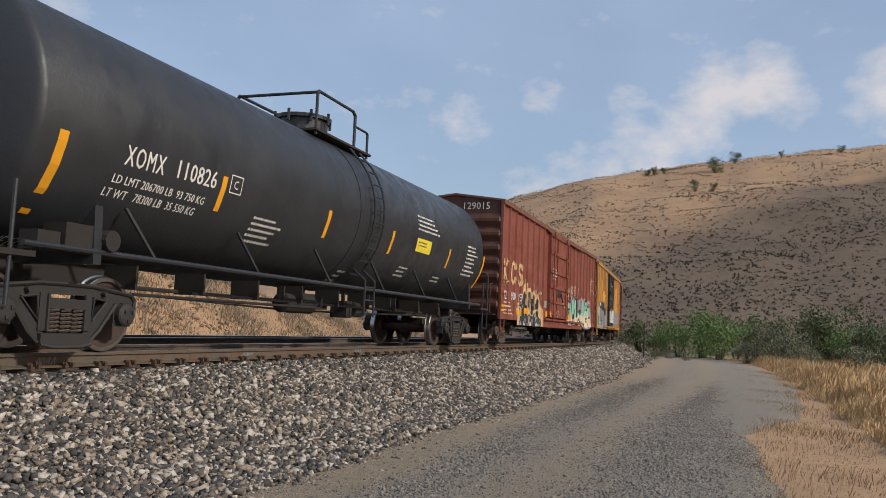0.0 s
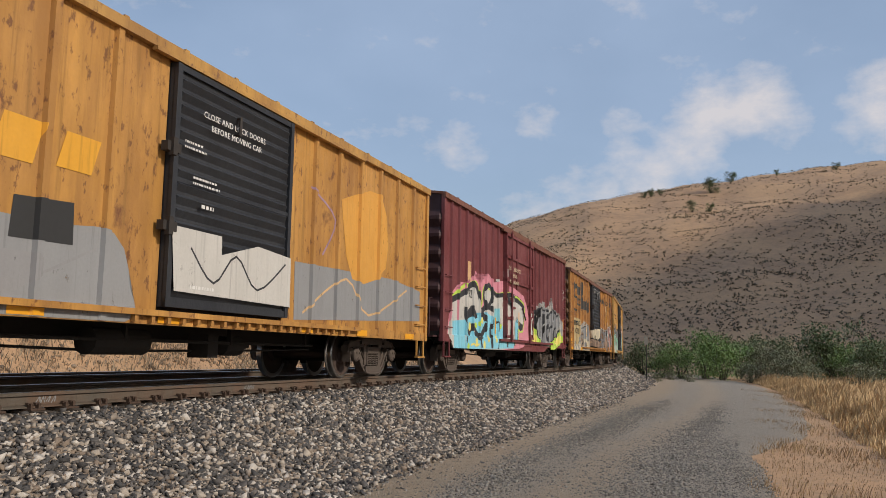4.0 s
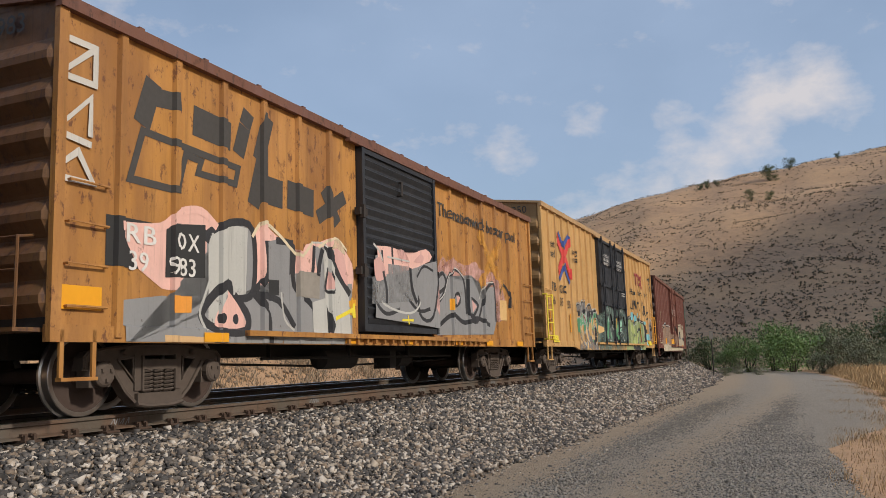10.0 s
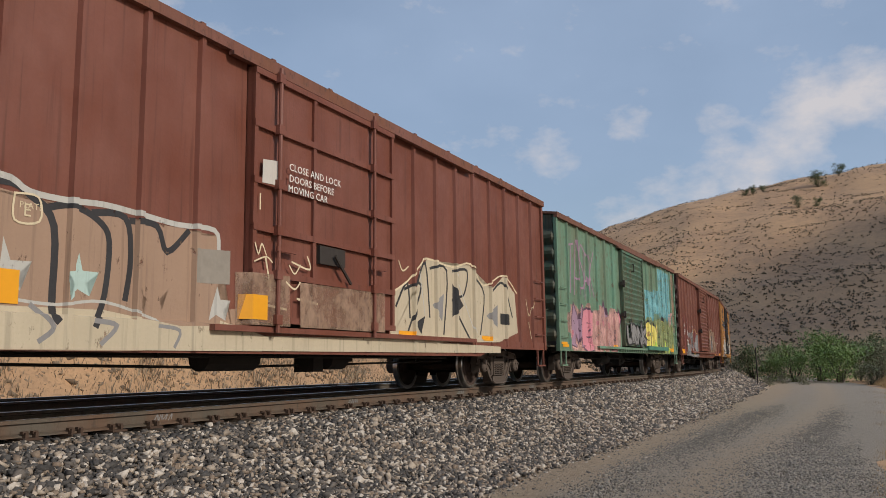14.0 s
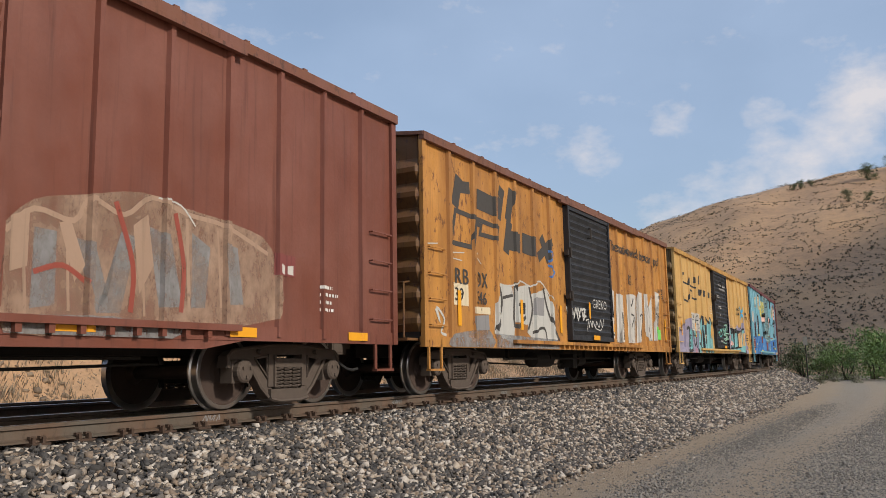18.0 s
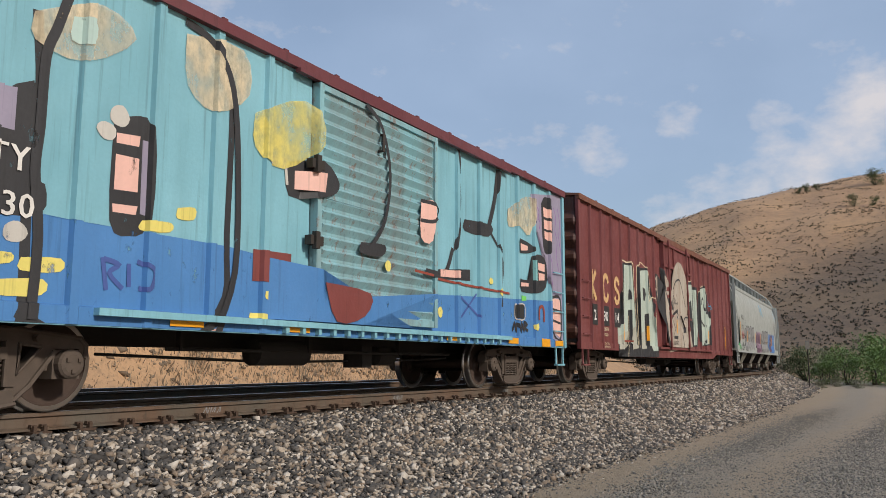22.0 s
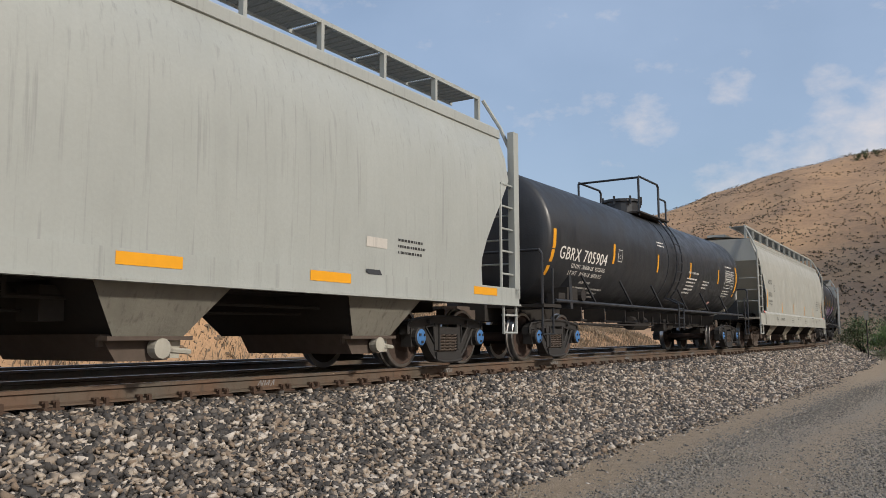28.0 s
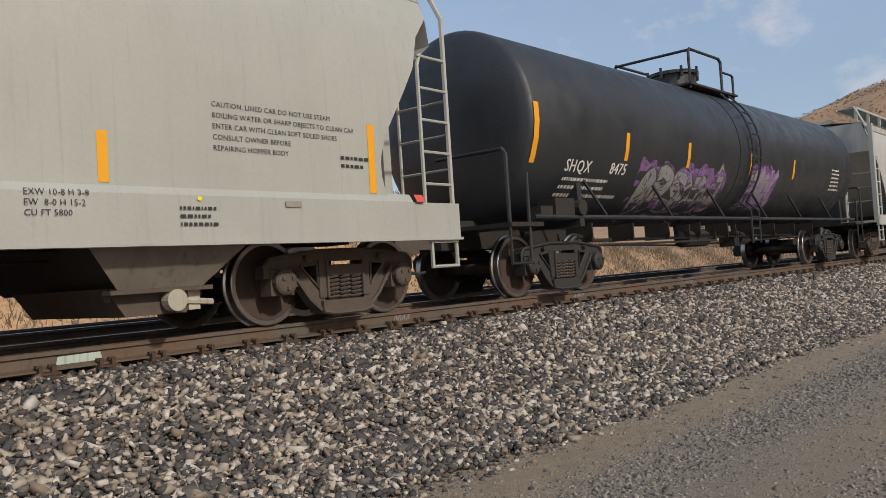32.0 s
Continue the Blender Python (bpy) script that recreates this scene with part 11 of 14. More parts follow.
def art_14(s):
    fill(s, "soot", [(-6.5, 0.62), (-6.38, 0.84), (-6.36, 1.23), (-6.17, 1.59), (-6.03, 1.78), (-6.02, 2.38), (-5.88, 2.65), (-5.88, 3.17), (-4.91, 3.23), (-4.85, 2.61), (-4.75, 1.82), (-4.5, 1.01), (-4.5, 3.18), (-3.53, 3.24), (-3.27, 3.07), (-3.32, 2.45), (-2.89, 2.44), (-2.79, 2.21), (-2.85, 1.58), (-2.49, 1.1), (-2.49, 0.66)], 0)
    fill(s, "mint2", [(-6.41, 1.42), (-6.16, 1.45), (-5.95, 1.56), (-5.9, 2.28), (-5.72, 2.56), (-5.7, 3.13), (-4.96, 3.16), (-4.88, 2.33), (-4.64, 0.89), (-5.23, 0.84), (-5.3, 1.88), (-5.44, 1.89), (-5.5, 1.24), (-5.69, 0.93), (-5.99, 0.84), (-6.38, 0.83)], 0)
    fill(s, "bone2", [(-6.36, 1.17), (-4.76, 1.49), (-4.64, 0.89), (-5.23, 0.84), (-5.28, 1.38), (-5.49, 1.24), (-5.69, 0.93), (-5.99, 0.84), (-6.38, 0.83)], 0)
    fill(s, "soot", [(-5.41, 2.18), (-5.3, 2.6), (-5.19, 2.22)], 0)
    fill(s, "soot", [(-5.44, 1.91), (-5.21, 1.93), (-5.27, 0.87), (-5.46, 0.86), (-5.39, 1.56)], 0)
    fill(s, "mint2", [(-4.34, 3.09), (-3.59, 3.18), (-3.35, 3.01), (-3.34, 2.59), (-3.51, 2.21), (-2.98, 2.37), (-2.91, 2.2), (-3.03, 1.57), (-2.6, 1.21), (-2.57, 0.85), (-3.11, 0.83), (-3.36, 1.01), (-3.5, 1.82), (-3.84, 1.86), (-3.82, 0.89), (-4.4, 0.87), (-4.38, 2)], 0)
    fill(s, "bone2", [(-4.38, 1.32), (-3.87, 1.39), (-3.82, 0.89), (-4.4, 0.87)], 0)
    fill(s, "soot", [(-3.94, 2.65), (-3.69, 2.62), (-3.63, 2.47), (-3.77, 2.26), (-3.91, 2.27)], 0)
    fill(s, "soot", [(-3.84, 1.86), (-3.5, 1.93), (-3.47, 1.61), (-3.34, 0.98), (-3.63, 0.86), (-3.67, 1.59)], 0)
    line(s, "cream", 0.035, [(-6.06, 2.36), (-5.92, 2.63), (-5.9, 3.19), (-5.45, 3.21), (-4.87, 3.24), (-4.81, 2.61), (-4.65, 1.43), (-4.48, 1.01), (-4.51, 3.17), (-3.53, 3.24), (-3.24, 3), (-3.28, 2.49), (-3.46, 2.24), (-2.89, 2.44), (-2.71, 2.22), (-2.79, 1.59)])
    line(s, "cream", 0.03, [(-5.41, 1.74), (-5.42, 1.24), (-5.54, 0.93), (-5.62, 0.63)])
    line(s, "brick", 0.05, [(-6, 1.06), (-5.02, 1.07)])
    fill(s, "reflect", [(-6.03, 1.53), (-5.94, 1.53), (-5.95, 1.09), (-6.05, 1.09)], 0)
    fill(s, "reflect", [(-3.65, 1.55), (-3.55, 1.55), (-3.57, 1.12), (-3.68, 1.13)], 0)
    fill(s, "soot", [(-2.56, 3.19), (-2.3, 3.17), (-1.93, 2.8), (-1.88, 3.14), (-2.02, 3.43), (-1.62, 3.05), (-0.95, 2.46), (-1.15, 1.96), (-1.39, 1.14), (-1.09, 0.83), (-1.57, 0.92), (-1.92, 1.63), (-2.36, 2.17), (-2.55, 2.64)], 0)
    fill(s, "bone", [(-2.48, 3.06), (-2.31, 3.15), (-2.08, 2.92), (-1.92, 2.72), (-1.5, 2.24), (-1.21, 2.01), (-1.1, 1.28), (-1.44, 1.25), (-1.72, 1.65), (-1.91, 1.94), (-2.27, 2.19), (-2.4, 2.57)], 0)
    fill(s, "bone", [(-2.71, 3.05), (-2.47, 3.07), (-2.45, 2.98), (-2.7, 3)], 0)
    fill(s, "bone", [(-2.65, 2.75), (-2.42, 2.75), (-2.42, 2.67), (-2.63, 2.68)], 0)
    fill(s, "bone", [(-1.97, 3.2), (-1.78, 3.16), (-1.27, 2.92), (-0.96, 2.59), (-1.1, 2.4), (-1.45, 2.46), (-1.76, 2.57)], 0)
    fill(s, "brick2", [(-1.75, 2.82), (-1.46, 2.86), (-1.47, 2.72), (-1.76, 2.7)], 0)
    fill(s, "brick2", [(-1.73, 2.59), (-1.45, 2.61), (-1.47, 2.51), (-1.71, 2.5)], 0)
    fill(s, "bone", [(-1.06, 3.04), (-0.84, 3.4), (-0.45, 3.68), (-0.1, 3.79), (0.38, 3.7), (0.8, 3.39), (0.97, 3), (1.01, 2.44), (0.74, 1.96), (0.34, 1.92), (-0.94, 2.16), (-1.08, 2.73)])
    fill(s, "bone", [(-1.82, 2.01), (-1.02, 2.18), (1.05, 2.07), (1.55, 1.03), (-1.2, 0.81), (-1.64, 1.33)], 0)
    line(s, "soot", 0.05, [(-0.98, 2.16), (-0.96, 2.64), (-0.86, 2.89), (-0.51, 3.12), (-0.08, 3.19), (0.21, 2.97), (0.64, 2.36)])
    line(s, "soot", 0.035, [(-1.14, 2.29), (-0.92, 2.62), (-0.84, 2.37), (-0.73, 2.57), (-0.67, 2.36), (-0.44, 2.44), (-0.52, 2.27)])
    line(s, "soot", 0.03, [(-1.5, 2.03), (-1.46, 2.1), (-1.37, 2.1), (-1.34, 2.02), (-1.41, 1.95), (-1.5, 1.98), (-1.5, 2.03)])
    dots(s, "soot", 0.06, [(-1.42, 2.02)])
    line(s, "soot", 0.09, [(-1.18, 1.94), (-0.93, 2.04), (-0.45, 2.17)])
    line(s, "soot", 0.07, [(-0.56, 2.1), (-0.4, 2.04), (-0.52, 1.92)])
    line(s, "soot", 0.025, [(-1.18, 1.9), (-0.8, 1.6)])
    line(s, "soot", 0.03, [(-1.08, 1.31), (-0.76, 1.59), (-0.42, 1.91)])
    fill(s, "soot", [(-0.99, 1.34), (-0.47, 1.35), (-0.51, 1.24), (-1, 1.24)], 0)
    fill(s, "soot", [(0.26, 1.65), (0.66, 1.67), (0.65, 1.49), (0.26, 1.47)], 0)
    line(s, "soot", 0.06, [(0.27, 1.39), (0.23, 1.26), (0.38, 0.88)])
    line(s, "soot", 0.05, [(0.25, 1.78), (0.53, 1.98), (0.94, 2)])
    line(s, "soot", 0.05, [(1.13, 3.18), (1.02, 2.51), (1.1, 2.03)])
    fill(s, "soot", [(0.96, 3.25), (1.99, 3.34), (2.2, 2.95), (2.22, 1.56), (2.32, 1.1), (1.52, 1.03), (1.16, 2.03)], 0)
    fill(s, "mint2", [(1.15, 3.15), (1.94, 3.2), (2.07, 2.93), (2.1, 1.55), (2.23, 1.17), (1.76, 1.11), (1.51, 1.71), (1.17, 2.54)], 0)
    fill(s, "soot", [(1.2, 2.54), (1.51, 2.63), (1.58, 1.79), (1.78, 1.22), (1.5, 1.21)], 0)
    fill(s, "soot", [(2.25, 3.16), (3.1, 3.21), (3.11, 1.63), (2.87, 1.07), (2.13, 1.06), (2.28, 1.41)], 0)
    fill(s, "mint2", [(2.39, 3.07), (2.98, 3.1), (3, 1.62), (2.77, 1.12), (2.32, 1.1), (2.44, 1.57)], 0)
    fill(s, "soot", [(3.23, 2.98), (3.51, 3.25), (4.39, 3.39), (4.8, 3.08), (4.72, 2.55), (5.29, 2.19), (5.08, 1.16), (3.47, 1.09), (3.16, 1.47), (3.11, 2.29)], 0)
    fill(s, "mint2", [(3.57, 3.17), (4.35, 3.3), (4.61, 3.03), (4.53, 2.48), (5.09, 2.15), (4.89, 1.21), (3.62, 1.12), (3.46, 1.91), (3.38, 2.33), (3.41, 2.93)], 0)
    line(s, "soot", 0.09, [(3.82, 2.63), (3.87, 2.81), (4.07, 2.85), (4.14, 2.53), (4.42, 2.37), (5.06, 2.4)])
    line(s, "soot", 0.09, [(3.48, 2.08), (4, 1.88), (4.31, 1.8), (4.22, 1.28), (3.97, 1.16)])
    line(s, "cream", 0.025, [(1.04, 3.22), (1.99, 3.32), (2.15, 2.94), (2.17, 1.55)])
    line(s, "cream", 0.025, [(3.23, 2.9), (3.51, 3.21), (4.39, 3.36), (4.72, 3.06)])
    line(s, "cyan", 0.03, [(4.91, 2.81), (5.06, 2.62), (5.22, 2.78)])
    line(s, "cyan", 0.03, [(5.3, 2.48), (5.38, 2.69), (5.54, 2.59), (5.34, 2.54)])
    words(s, "KERAD", -1.06, 1.05, 0.14, "ink", False)
    fill(s, "reflect", [(-0.63, 1.86), (-0.54, 1.86), (-0.54, 1.43), (-0.63, 1.43)], 0)
    fill(s, "reflect", [(2.06, 1.62), (2.16, 1.62), (2.13, 1.17), (2.05, 1.17)], 0)
    fill(s, "reflect", [(4.78, 1.68), (4.89, 1.68), (4.85, 1.22), (4.76, 1.22)], 0)


def art_15(s):
    fill(s, "silver", [(-6.49, 1.71), (-6.42, 2), (-6.19, 2.1), (-5.99, 2.01), (-6.06, 1.76), (-6.34, 1.7)])
    fill(s, "silver", [(-5.94, 1.84), (-5.83, 2.15), (-5.52, 2.25), (-5.25, 2.15), (-5.19, 1.87), (-5.41, 1.53), (-5.13, 1.31), (-5.58, 1.09), (-5.92, 1.31), (-6.02, 1.59)])
    fill(s, "silver", [(-5.21, 1.61), (-5.15, 2.07), (-4.86, 2.24), (-4.55, 2.12), (-4.52, 1.95), (-4.95, 1.77), (-4.64, 1.54), (-4.43, 1.42), (-4.63, 1.08), (-5.13, 1.24)])
    fill(s, "silver", [(-4.49, 1.82), (-4.44, 2.16), (-4.11, 2.25), (-3.76, 2.12), (-3.81, 1.82), (-4.1, 1.72), (-3.75, 1.55), (-3.5, 1.39), (-3.98, 1.15), (-4.42, 1.29)])
    fill(s, "silver", [(-3.76, 2.19), (-2.89, 2.23), (-2.99, 1.83), (-3.32, 1.77), (-3.06, 1.46), (-2.99, 1.12), (-3.62, 1.17), (-3.57, 1.71), (-3.75, 1.83)], 0)
    fill(s, "silver", [(-6.4, 1.5), (-6.18, 1.69), (-5.85, 1.67), (-5.76, 1.32), (-5.92, 1.1), (-6.31, 1.11)])
    line(s, "soot", 0.05, [(-6.49, 1.77), (-6.44, 2), (-6.16, 2.11), (-5.99, 2.02), (-6.06, 1.78), (-6.34, 1.7), (-6.47, 1.76)])
    line(s, "soot", 0.05, [(-6.4, 1.47), (-6.18, 1.7), (-5.94, 1.66), (-5.86, 1.97), (-5.78, 2.16), (-5.48, 2.26), (-5.23, 2.12), (-5.19, 1.87), (-5.41, 1.56), (-5.18, 1.3), (-5.58, 1.06)])
    line(s, "soot", 0.05, [(-5.21, 1.58), (-5.15, 2.1), (-4.84, 2.24), (-4.49, 2.02), (-4.95, 1.74), (-4.74, 1.47), (-4.52, 1.09)])
    line(s, "soot", 0.05, [(-4.48, 1.65), (-4.44, 2.16), (-4.09, 2.26), (-3.75, 2.04), (-4.1, 1.72), (-3.81, 1.51), (-3.63, 1.38)])
    line(s, "soot", 0.05, [(-3.76, 2.19), (-2.89, 2.23), (-3.06, 1.83), (-3.38, 1.72), (-2.99, 1.39), (-3.12, 1.12)])
    line(s, "soot", 0.05, [(-6.37, 1.47), (-6.39, 1.16), (-6.16, 1.09), (-5.92, 1.1), (-5.76, 1.38), (-5.94, 1.66)])
    line(s, "soot", 0.03, [(-6.21, 1.57), (-6.17, 1.29), (-6.1, 1.58), (-5.97, 1.31)])
    line(s, "chalk", 0.03, [(-5.59, 1.52), (-2.99, 1.42)])
    line(s, "soot", 0.05, [(-7.45, 1.37), (-7.34, 1.1), (-7.19, 1.16), (-7.17, 1.42)])
    line(s, "soot", 0.05, [(-7.17, 1.37), (-7.06, 1.14), (-6.97, 1.44), (-6.86, 1.13)])
    line(s, "soot", 0.05, [(-6.9, 1.42), (-6.69, 1.25), (-6.93, 1.2)])
    line(s, "red", 0.04, [(-7.33, 1.56), (-7.26, 1.91), (-7.15, 1.63)])
    line(s, "red", 0.04, [(-7.13, 1.9), (-7.14, 1.58), (-6.95, 1.71), (-7.09, 1.85)])
    line(s, "red", 0.04, [(-6.96, 1.92), (-6.88, 1.61), (-6.71, 1.85), (-6.63, 1.58)])
    line(s, "red", 0.04, [(-7.03, 1.97), (-6.89, 1.94)])
    fill(s, "green_", [(-8.57, 1.35), (-8.5, 1.36), (-8.43, 1.11), (-8.51, 1.11)], 0)
    fill(s, "green_", [(-8.4, 1.37), (-8.25, 1.36), (-8.29, 1.13), (-8.36, 1.28)], 0)
    fill(s, "green_", [(-8.25, 1.31), (-7.99, 1.29), (-8.01, 1.15), (-8.19, 1.23)], 0)
    line(s, "green_", 0.07, [(-8.57, 1.35), (-8.48, 1.25), (-8.38, 1.39), (-8.47, 1.25), (-8.49, 1.11)])
    line(s, "green_", 0.07, [(-8.35, 1.12), (-8.28, 1.38), (-8.21, 1.14)])
    line(s, "green_", 0.07, [(-8.19, 1.13), (-8.17, 1.32), (-8.07, 1.31), (-8.14, 1.23), (-7.98, 1.15)])
    line(s, "soot", 0.03, [(-8.3, 2.12), (-8.26, 2.41), (-8.17, 2.17)])
    line(s, "soot", 0.03, [(-8.17, 2.15), (-8.15, 2.37), (-8.05, 2.41), (-8.06, 2.19)])
    line(s, "soot", 0.03, [(-8.04, 2.17), (-7.99, 2.38), (-7.91, 2.12)])
    line(s, "soot", 0.03, [(-8.15, 2.47), (-8.05, 2.53), (-7.99, 2.49)])
    line(s, "cyan", 0.05, [(7.94, 3.6), (8.32, 3.1)])
    line(s, "cyan", 0.05, [(8.16, 3.7), (8.8, 3.29)])
    line(s, "soot", 0.045, [(7.22, 2.78), (7.57, 2.08)])
    line(s, "soot", 0.045, [(7.65, 2.89), (8.49, 2.56)])
    line(s, "soot", 0.04, [(7.03, 2.05), (8.05, 2.66)])
    fill(s, "lilac_mist", [(-2.1, 1.84), (-1.98, 2.04), (-1.76, 2.11), (-1.52, 2.12), (-1.36, 2.01), (-1.23, 2.09), (-1.04, 2.11), (-0.89, 2.04), (-0.72, 2.13), (-0.59, 2.07), (-0.44, 2.11), (-0.3, 1.99), (-0.1, 2.09), (0.11, 2), (0.16, 1.69), (0.03, 1.53), (0.1, 1.46), (0.12, 1.09), (-0.38, 1.05), (-0.87, 1.04), (-1.4, 1.02), (-2.04, 1.02)])
    fill(s, "plum", [(-2.09, 1.76), (-1.93, 1.87), (-1.61, 1.98), (-1.4, 1.92), (-1.37, 1.74), (-1.46, 1.56), (-1.53, 1.5), (-2.07, 1.45)])
    fill(s, "plum", [(-1.35, 1.91), (-1.14, 1.98), (-0.94, 1.91), (-0.84, 1.67), (-0.83, 1.41), (-1.33, 1.48)])
    fill(s, "plum", [(-0.82, 1.85), (-0.63, 1.93), (-0.36, 1.9), (-0.29, 1.8), (-0.44, 1.59), (-0.47, 1.45), (-0.8, 1.44)])
    fill(s, "plum", [(-2.07, 1.39), (-1.52, 1.43), (-1.05, 1.41), (-0.43, 1.4), (-0.37, 1.09), (-0.92, 1.04), (-1.5, 1.04), (-2.04, 1.03)])
    line(s, "lilac", 0.035, [(-1.9, 1.43), (-1.76, 1.45), (-1.75, 1.27), (-1.81, 1.08)])
    line(s, "lilac", 0.035, [(-1.53, 1.51), (-1.39, 1.64), (-1.35, 1.84), (-1.4, 2.02), (-1.57, 2.11), (-1.76, 2.1)])
    line(s, "lilac", 0.035, [(-1.53, 1.51), (-1.33, 1.5), (-1.2, 1.32), (-1.23, 1.13), (-1.31, 1.05)])
    line(s, "lilac", 0.035, [(-1.4, 2.02), (-1.26, 2.09), (-1.04, 2.1), (-0.89, 1.99), (-0.82, 1.72), (-0.8, 1.42), (-0.84, 1.16), (-0.93, 1.06)])
    line(s, "lilac", 0.035, [(-1.67, 1.44), (-1.52, 1.41), (-1.45, 1.25), (-1.5, 1.08), (-1.64, 1.05)])
    line(s, "lilac", 0.03, [(-1.6, 1.9), (-1.62, 1.75), (-1.63, 1.64)])
    line(s, "lilac", 0.03, [(-1.07, 1.88), (-1.08, 1.63), (-1.12, 1.43)])
    line(s, "lilac", 0.035, [(-0.89, 2.04), (-0.75, 2.12), (-0.59, 2.07), (-0.6, 1.86), (-0.65, 1.64)])
    line(s, "lilac", 0.035, [(-0.59, 2.05), (-0.44, 2.11), (-0.27, 2.02), (-0.26, 1.8), (-0.47, 1.57), (-0.28, 1.57)])
    line(s, "lilac", 0.035, [(-0.27, 1.99), (-0.07, 2.1), (0.13, 1.97), (0.13, 1.69), (-0.04, 1.53), (-0.21, 1.48)])
    line(s, "lilac", 0.035, [(-0.68, 1.47), (-0.64, 1.41), (-0.47, 1.29), (-0.54, 1.1), (-0.81, 1.06)])
    line(s, "lilac", 0.03, [(-0.21, 1.44), (-0.11, 1.27), (-0.14, 1.06)])
    fill(s, "silver", [(0.21, 1.81), (0.33, 1.99), (0.52, 2.04), (0.58, 1.92), (0.72, 2.13), (0.97, 2.22), (1.23, 2.18), (1.35, 2.07), (1.51, 2.19), (1.8, 2.24), (2.01, 2.1), (2.32, 2.25), (2.66, 2.19), (2.7, 1.51), (2.62, 1.12), (1.64, 1.08), (0.84, 1.06), (0.3, 1.09), (0.22, 1.3), (0.14, 1.43), (0.27, 1.65)])
    fill(s, "silver", [(2.66, 2.18), (3.56, 2.23), (3.45, 1.8), (3.53, 1.35), (3.31, 1.09), (2.62, 1.09), (2.65, 1.72)], 0)
    line(s, "soot", 0.045, [(0.56, 2.01), (0.37, 2.02), (0.23, 1.87), (0.23, 1.73), (0.38, 1.73), (0.45, 1.91), (0.57, 1.98)])
    line(s, "soot", 0.045, [(0.58, 1.89), (0.66, 2.09), (0.93, 2.21), (1.19, 2.19), (1.33, 2.03), (1.25, 1.77), (0.99, 1.61), (0.73, 1.57)])
    line(s, "soot", 0.04, [(0.59, 1.86), (0.66, 1.69), (0.86, 1.67), (1.11, 1.78), (1.13, 1.94), (0.93, 1.99)])
    line(s, "soot", 0.045, [(0.78, 1.68), (0.42, 1.68), (0.2, 1.58), (0.14, 1.43), (0.25, 1.3), (0.23, 1.19), (0.31, 1.07)])
    line(s, "soot", 0.045, [(0.73, 1.57), (1.16, 1.58), (1.37, 1.46), (1.4, 1.21), (1.18, 1.06)])
    line(s, "soot", 0.045, [(1.33, 2.03), (1.51, 2.19), (1.8, 2.24), (2.01, 2.08), (2.04, 1.79), (1.9, 1.54)])
    line(s, "soot", 0.04, [(1.61, 1.86), (1.55, 1.45), (1.72, 1.62), (1.9, 1.67)])
    line(s, "soot", 0.045, [(2.03, 2.08), (2.32, 2.25), (2.6, 2.23), (2.69, 2.01), (2.61, 1.72), (2.23, 1.62), (2.14, 1.74), (2.66, 2.19)])
    line(s, "soot", 0.045, [(2.66, 2.2), (3.56, 2.23), (3.45, 1.8), (3.53, 1.43), (3.33, 1.1)])
    line(s, "soot", 0.04, [(2.64, 2.01), (2.5, 1.64), (2.81, 1.65), (2.69, 1.57)])
    line(s, "soot", 0.04, [(3.09, 1.66), (3.4, 1.68)])
    line(s, "soot", 0.035, [(0.39, 1.58), (0.35, 1.28)])
    line(s, "soot", 0.035, [(0.57, 1.56), (0.55, 1.28)])
    line(s, "soot", 0.04, [(0.33, 1.31), (0.35, 1.14), (0.52, 1.13), (0.69, 1.22), (0.7, 1.43)])
    line(s, "soot", 0.04, [(0.79, 1.41), (0.76, 1.23), (0.84, 1.08)])
    line(s, "soot", 0.04, [(2.04, 1.49), (2.11, 1.33), (2.01, 1.12)])
    line(s, "soot", 0.04, [(2.67, 1.47), (2.79, 1.27), (2.68, 1.12)])
    line(s, "soot", 0.035, [(1.44, 1.34), (1.38, 1.14), (1.45, 1.07)])
    fill(s, "royal", [(3.66, 1.52), (3.74, 1.83), (3.93, 2.11), (4.22, 2.19), (4.49, 2.12), (4.75, 2.19), (5.08, 2.1), (5.42, 2.2), (5.68, 2.14), (5.95, 2.2), (6.2, 2.09), (6.43, 2.19), (6.8, 2.17), (6.87, 1.96), (6.62, 1.56), (6.82, 1.24), (6.41, 1.09), (5.15, 1.08), (4.23, 1.11), (3.87, 1.26)])
    fill(s, "plum", [(4.44, 2.03), (4.83, 2.2), (5.04, 2.05), (5.03, 1.45), (5.16, 1.21), (4.67, 1.12), (4.15, 1.16), (4.01, 1.43), (4.22, 1.64)])
    fill(s, "plum", [(5.11, 2.06), (5.5, 2.16), (5.71, 1.95), (5.64, 1.5), (5.16, 1.38)])
    line(s, "chalk", 0.03, [(3.67, 1.44), (3.74, 1.83), (3.96, 2.13), (4.29, 2.2), (4.49, 2.04)])
    line(s, "chalk", 0.03, [(4.11, 1.87), (4.15, 1.56)])
    line(s, "chalk", 0.03, [(4.22, 1.56), (4.45, 1.82), (4.6, 1.67), (4.49, 1.42), (4.6, 1.14)])
    line(s, "chalk", 0.03, [(4.48, 2.03), (4.8, 2.2), (5.11, 2.06), (4.99, 1.54), (5.16, 1.29), (4.91, 1.11)])
    line(s, "chalk", 0.03, [(5.11, 2.06), (5.5, 2.19), (5.71, 1.95), (5.64, 1.59)])
    line(s, "chalk", 0.03, [(5.72, 2.04), (6.05, 2.18), (6.24, 2), (6.04, 1.52), (5.85, 1.15)])
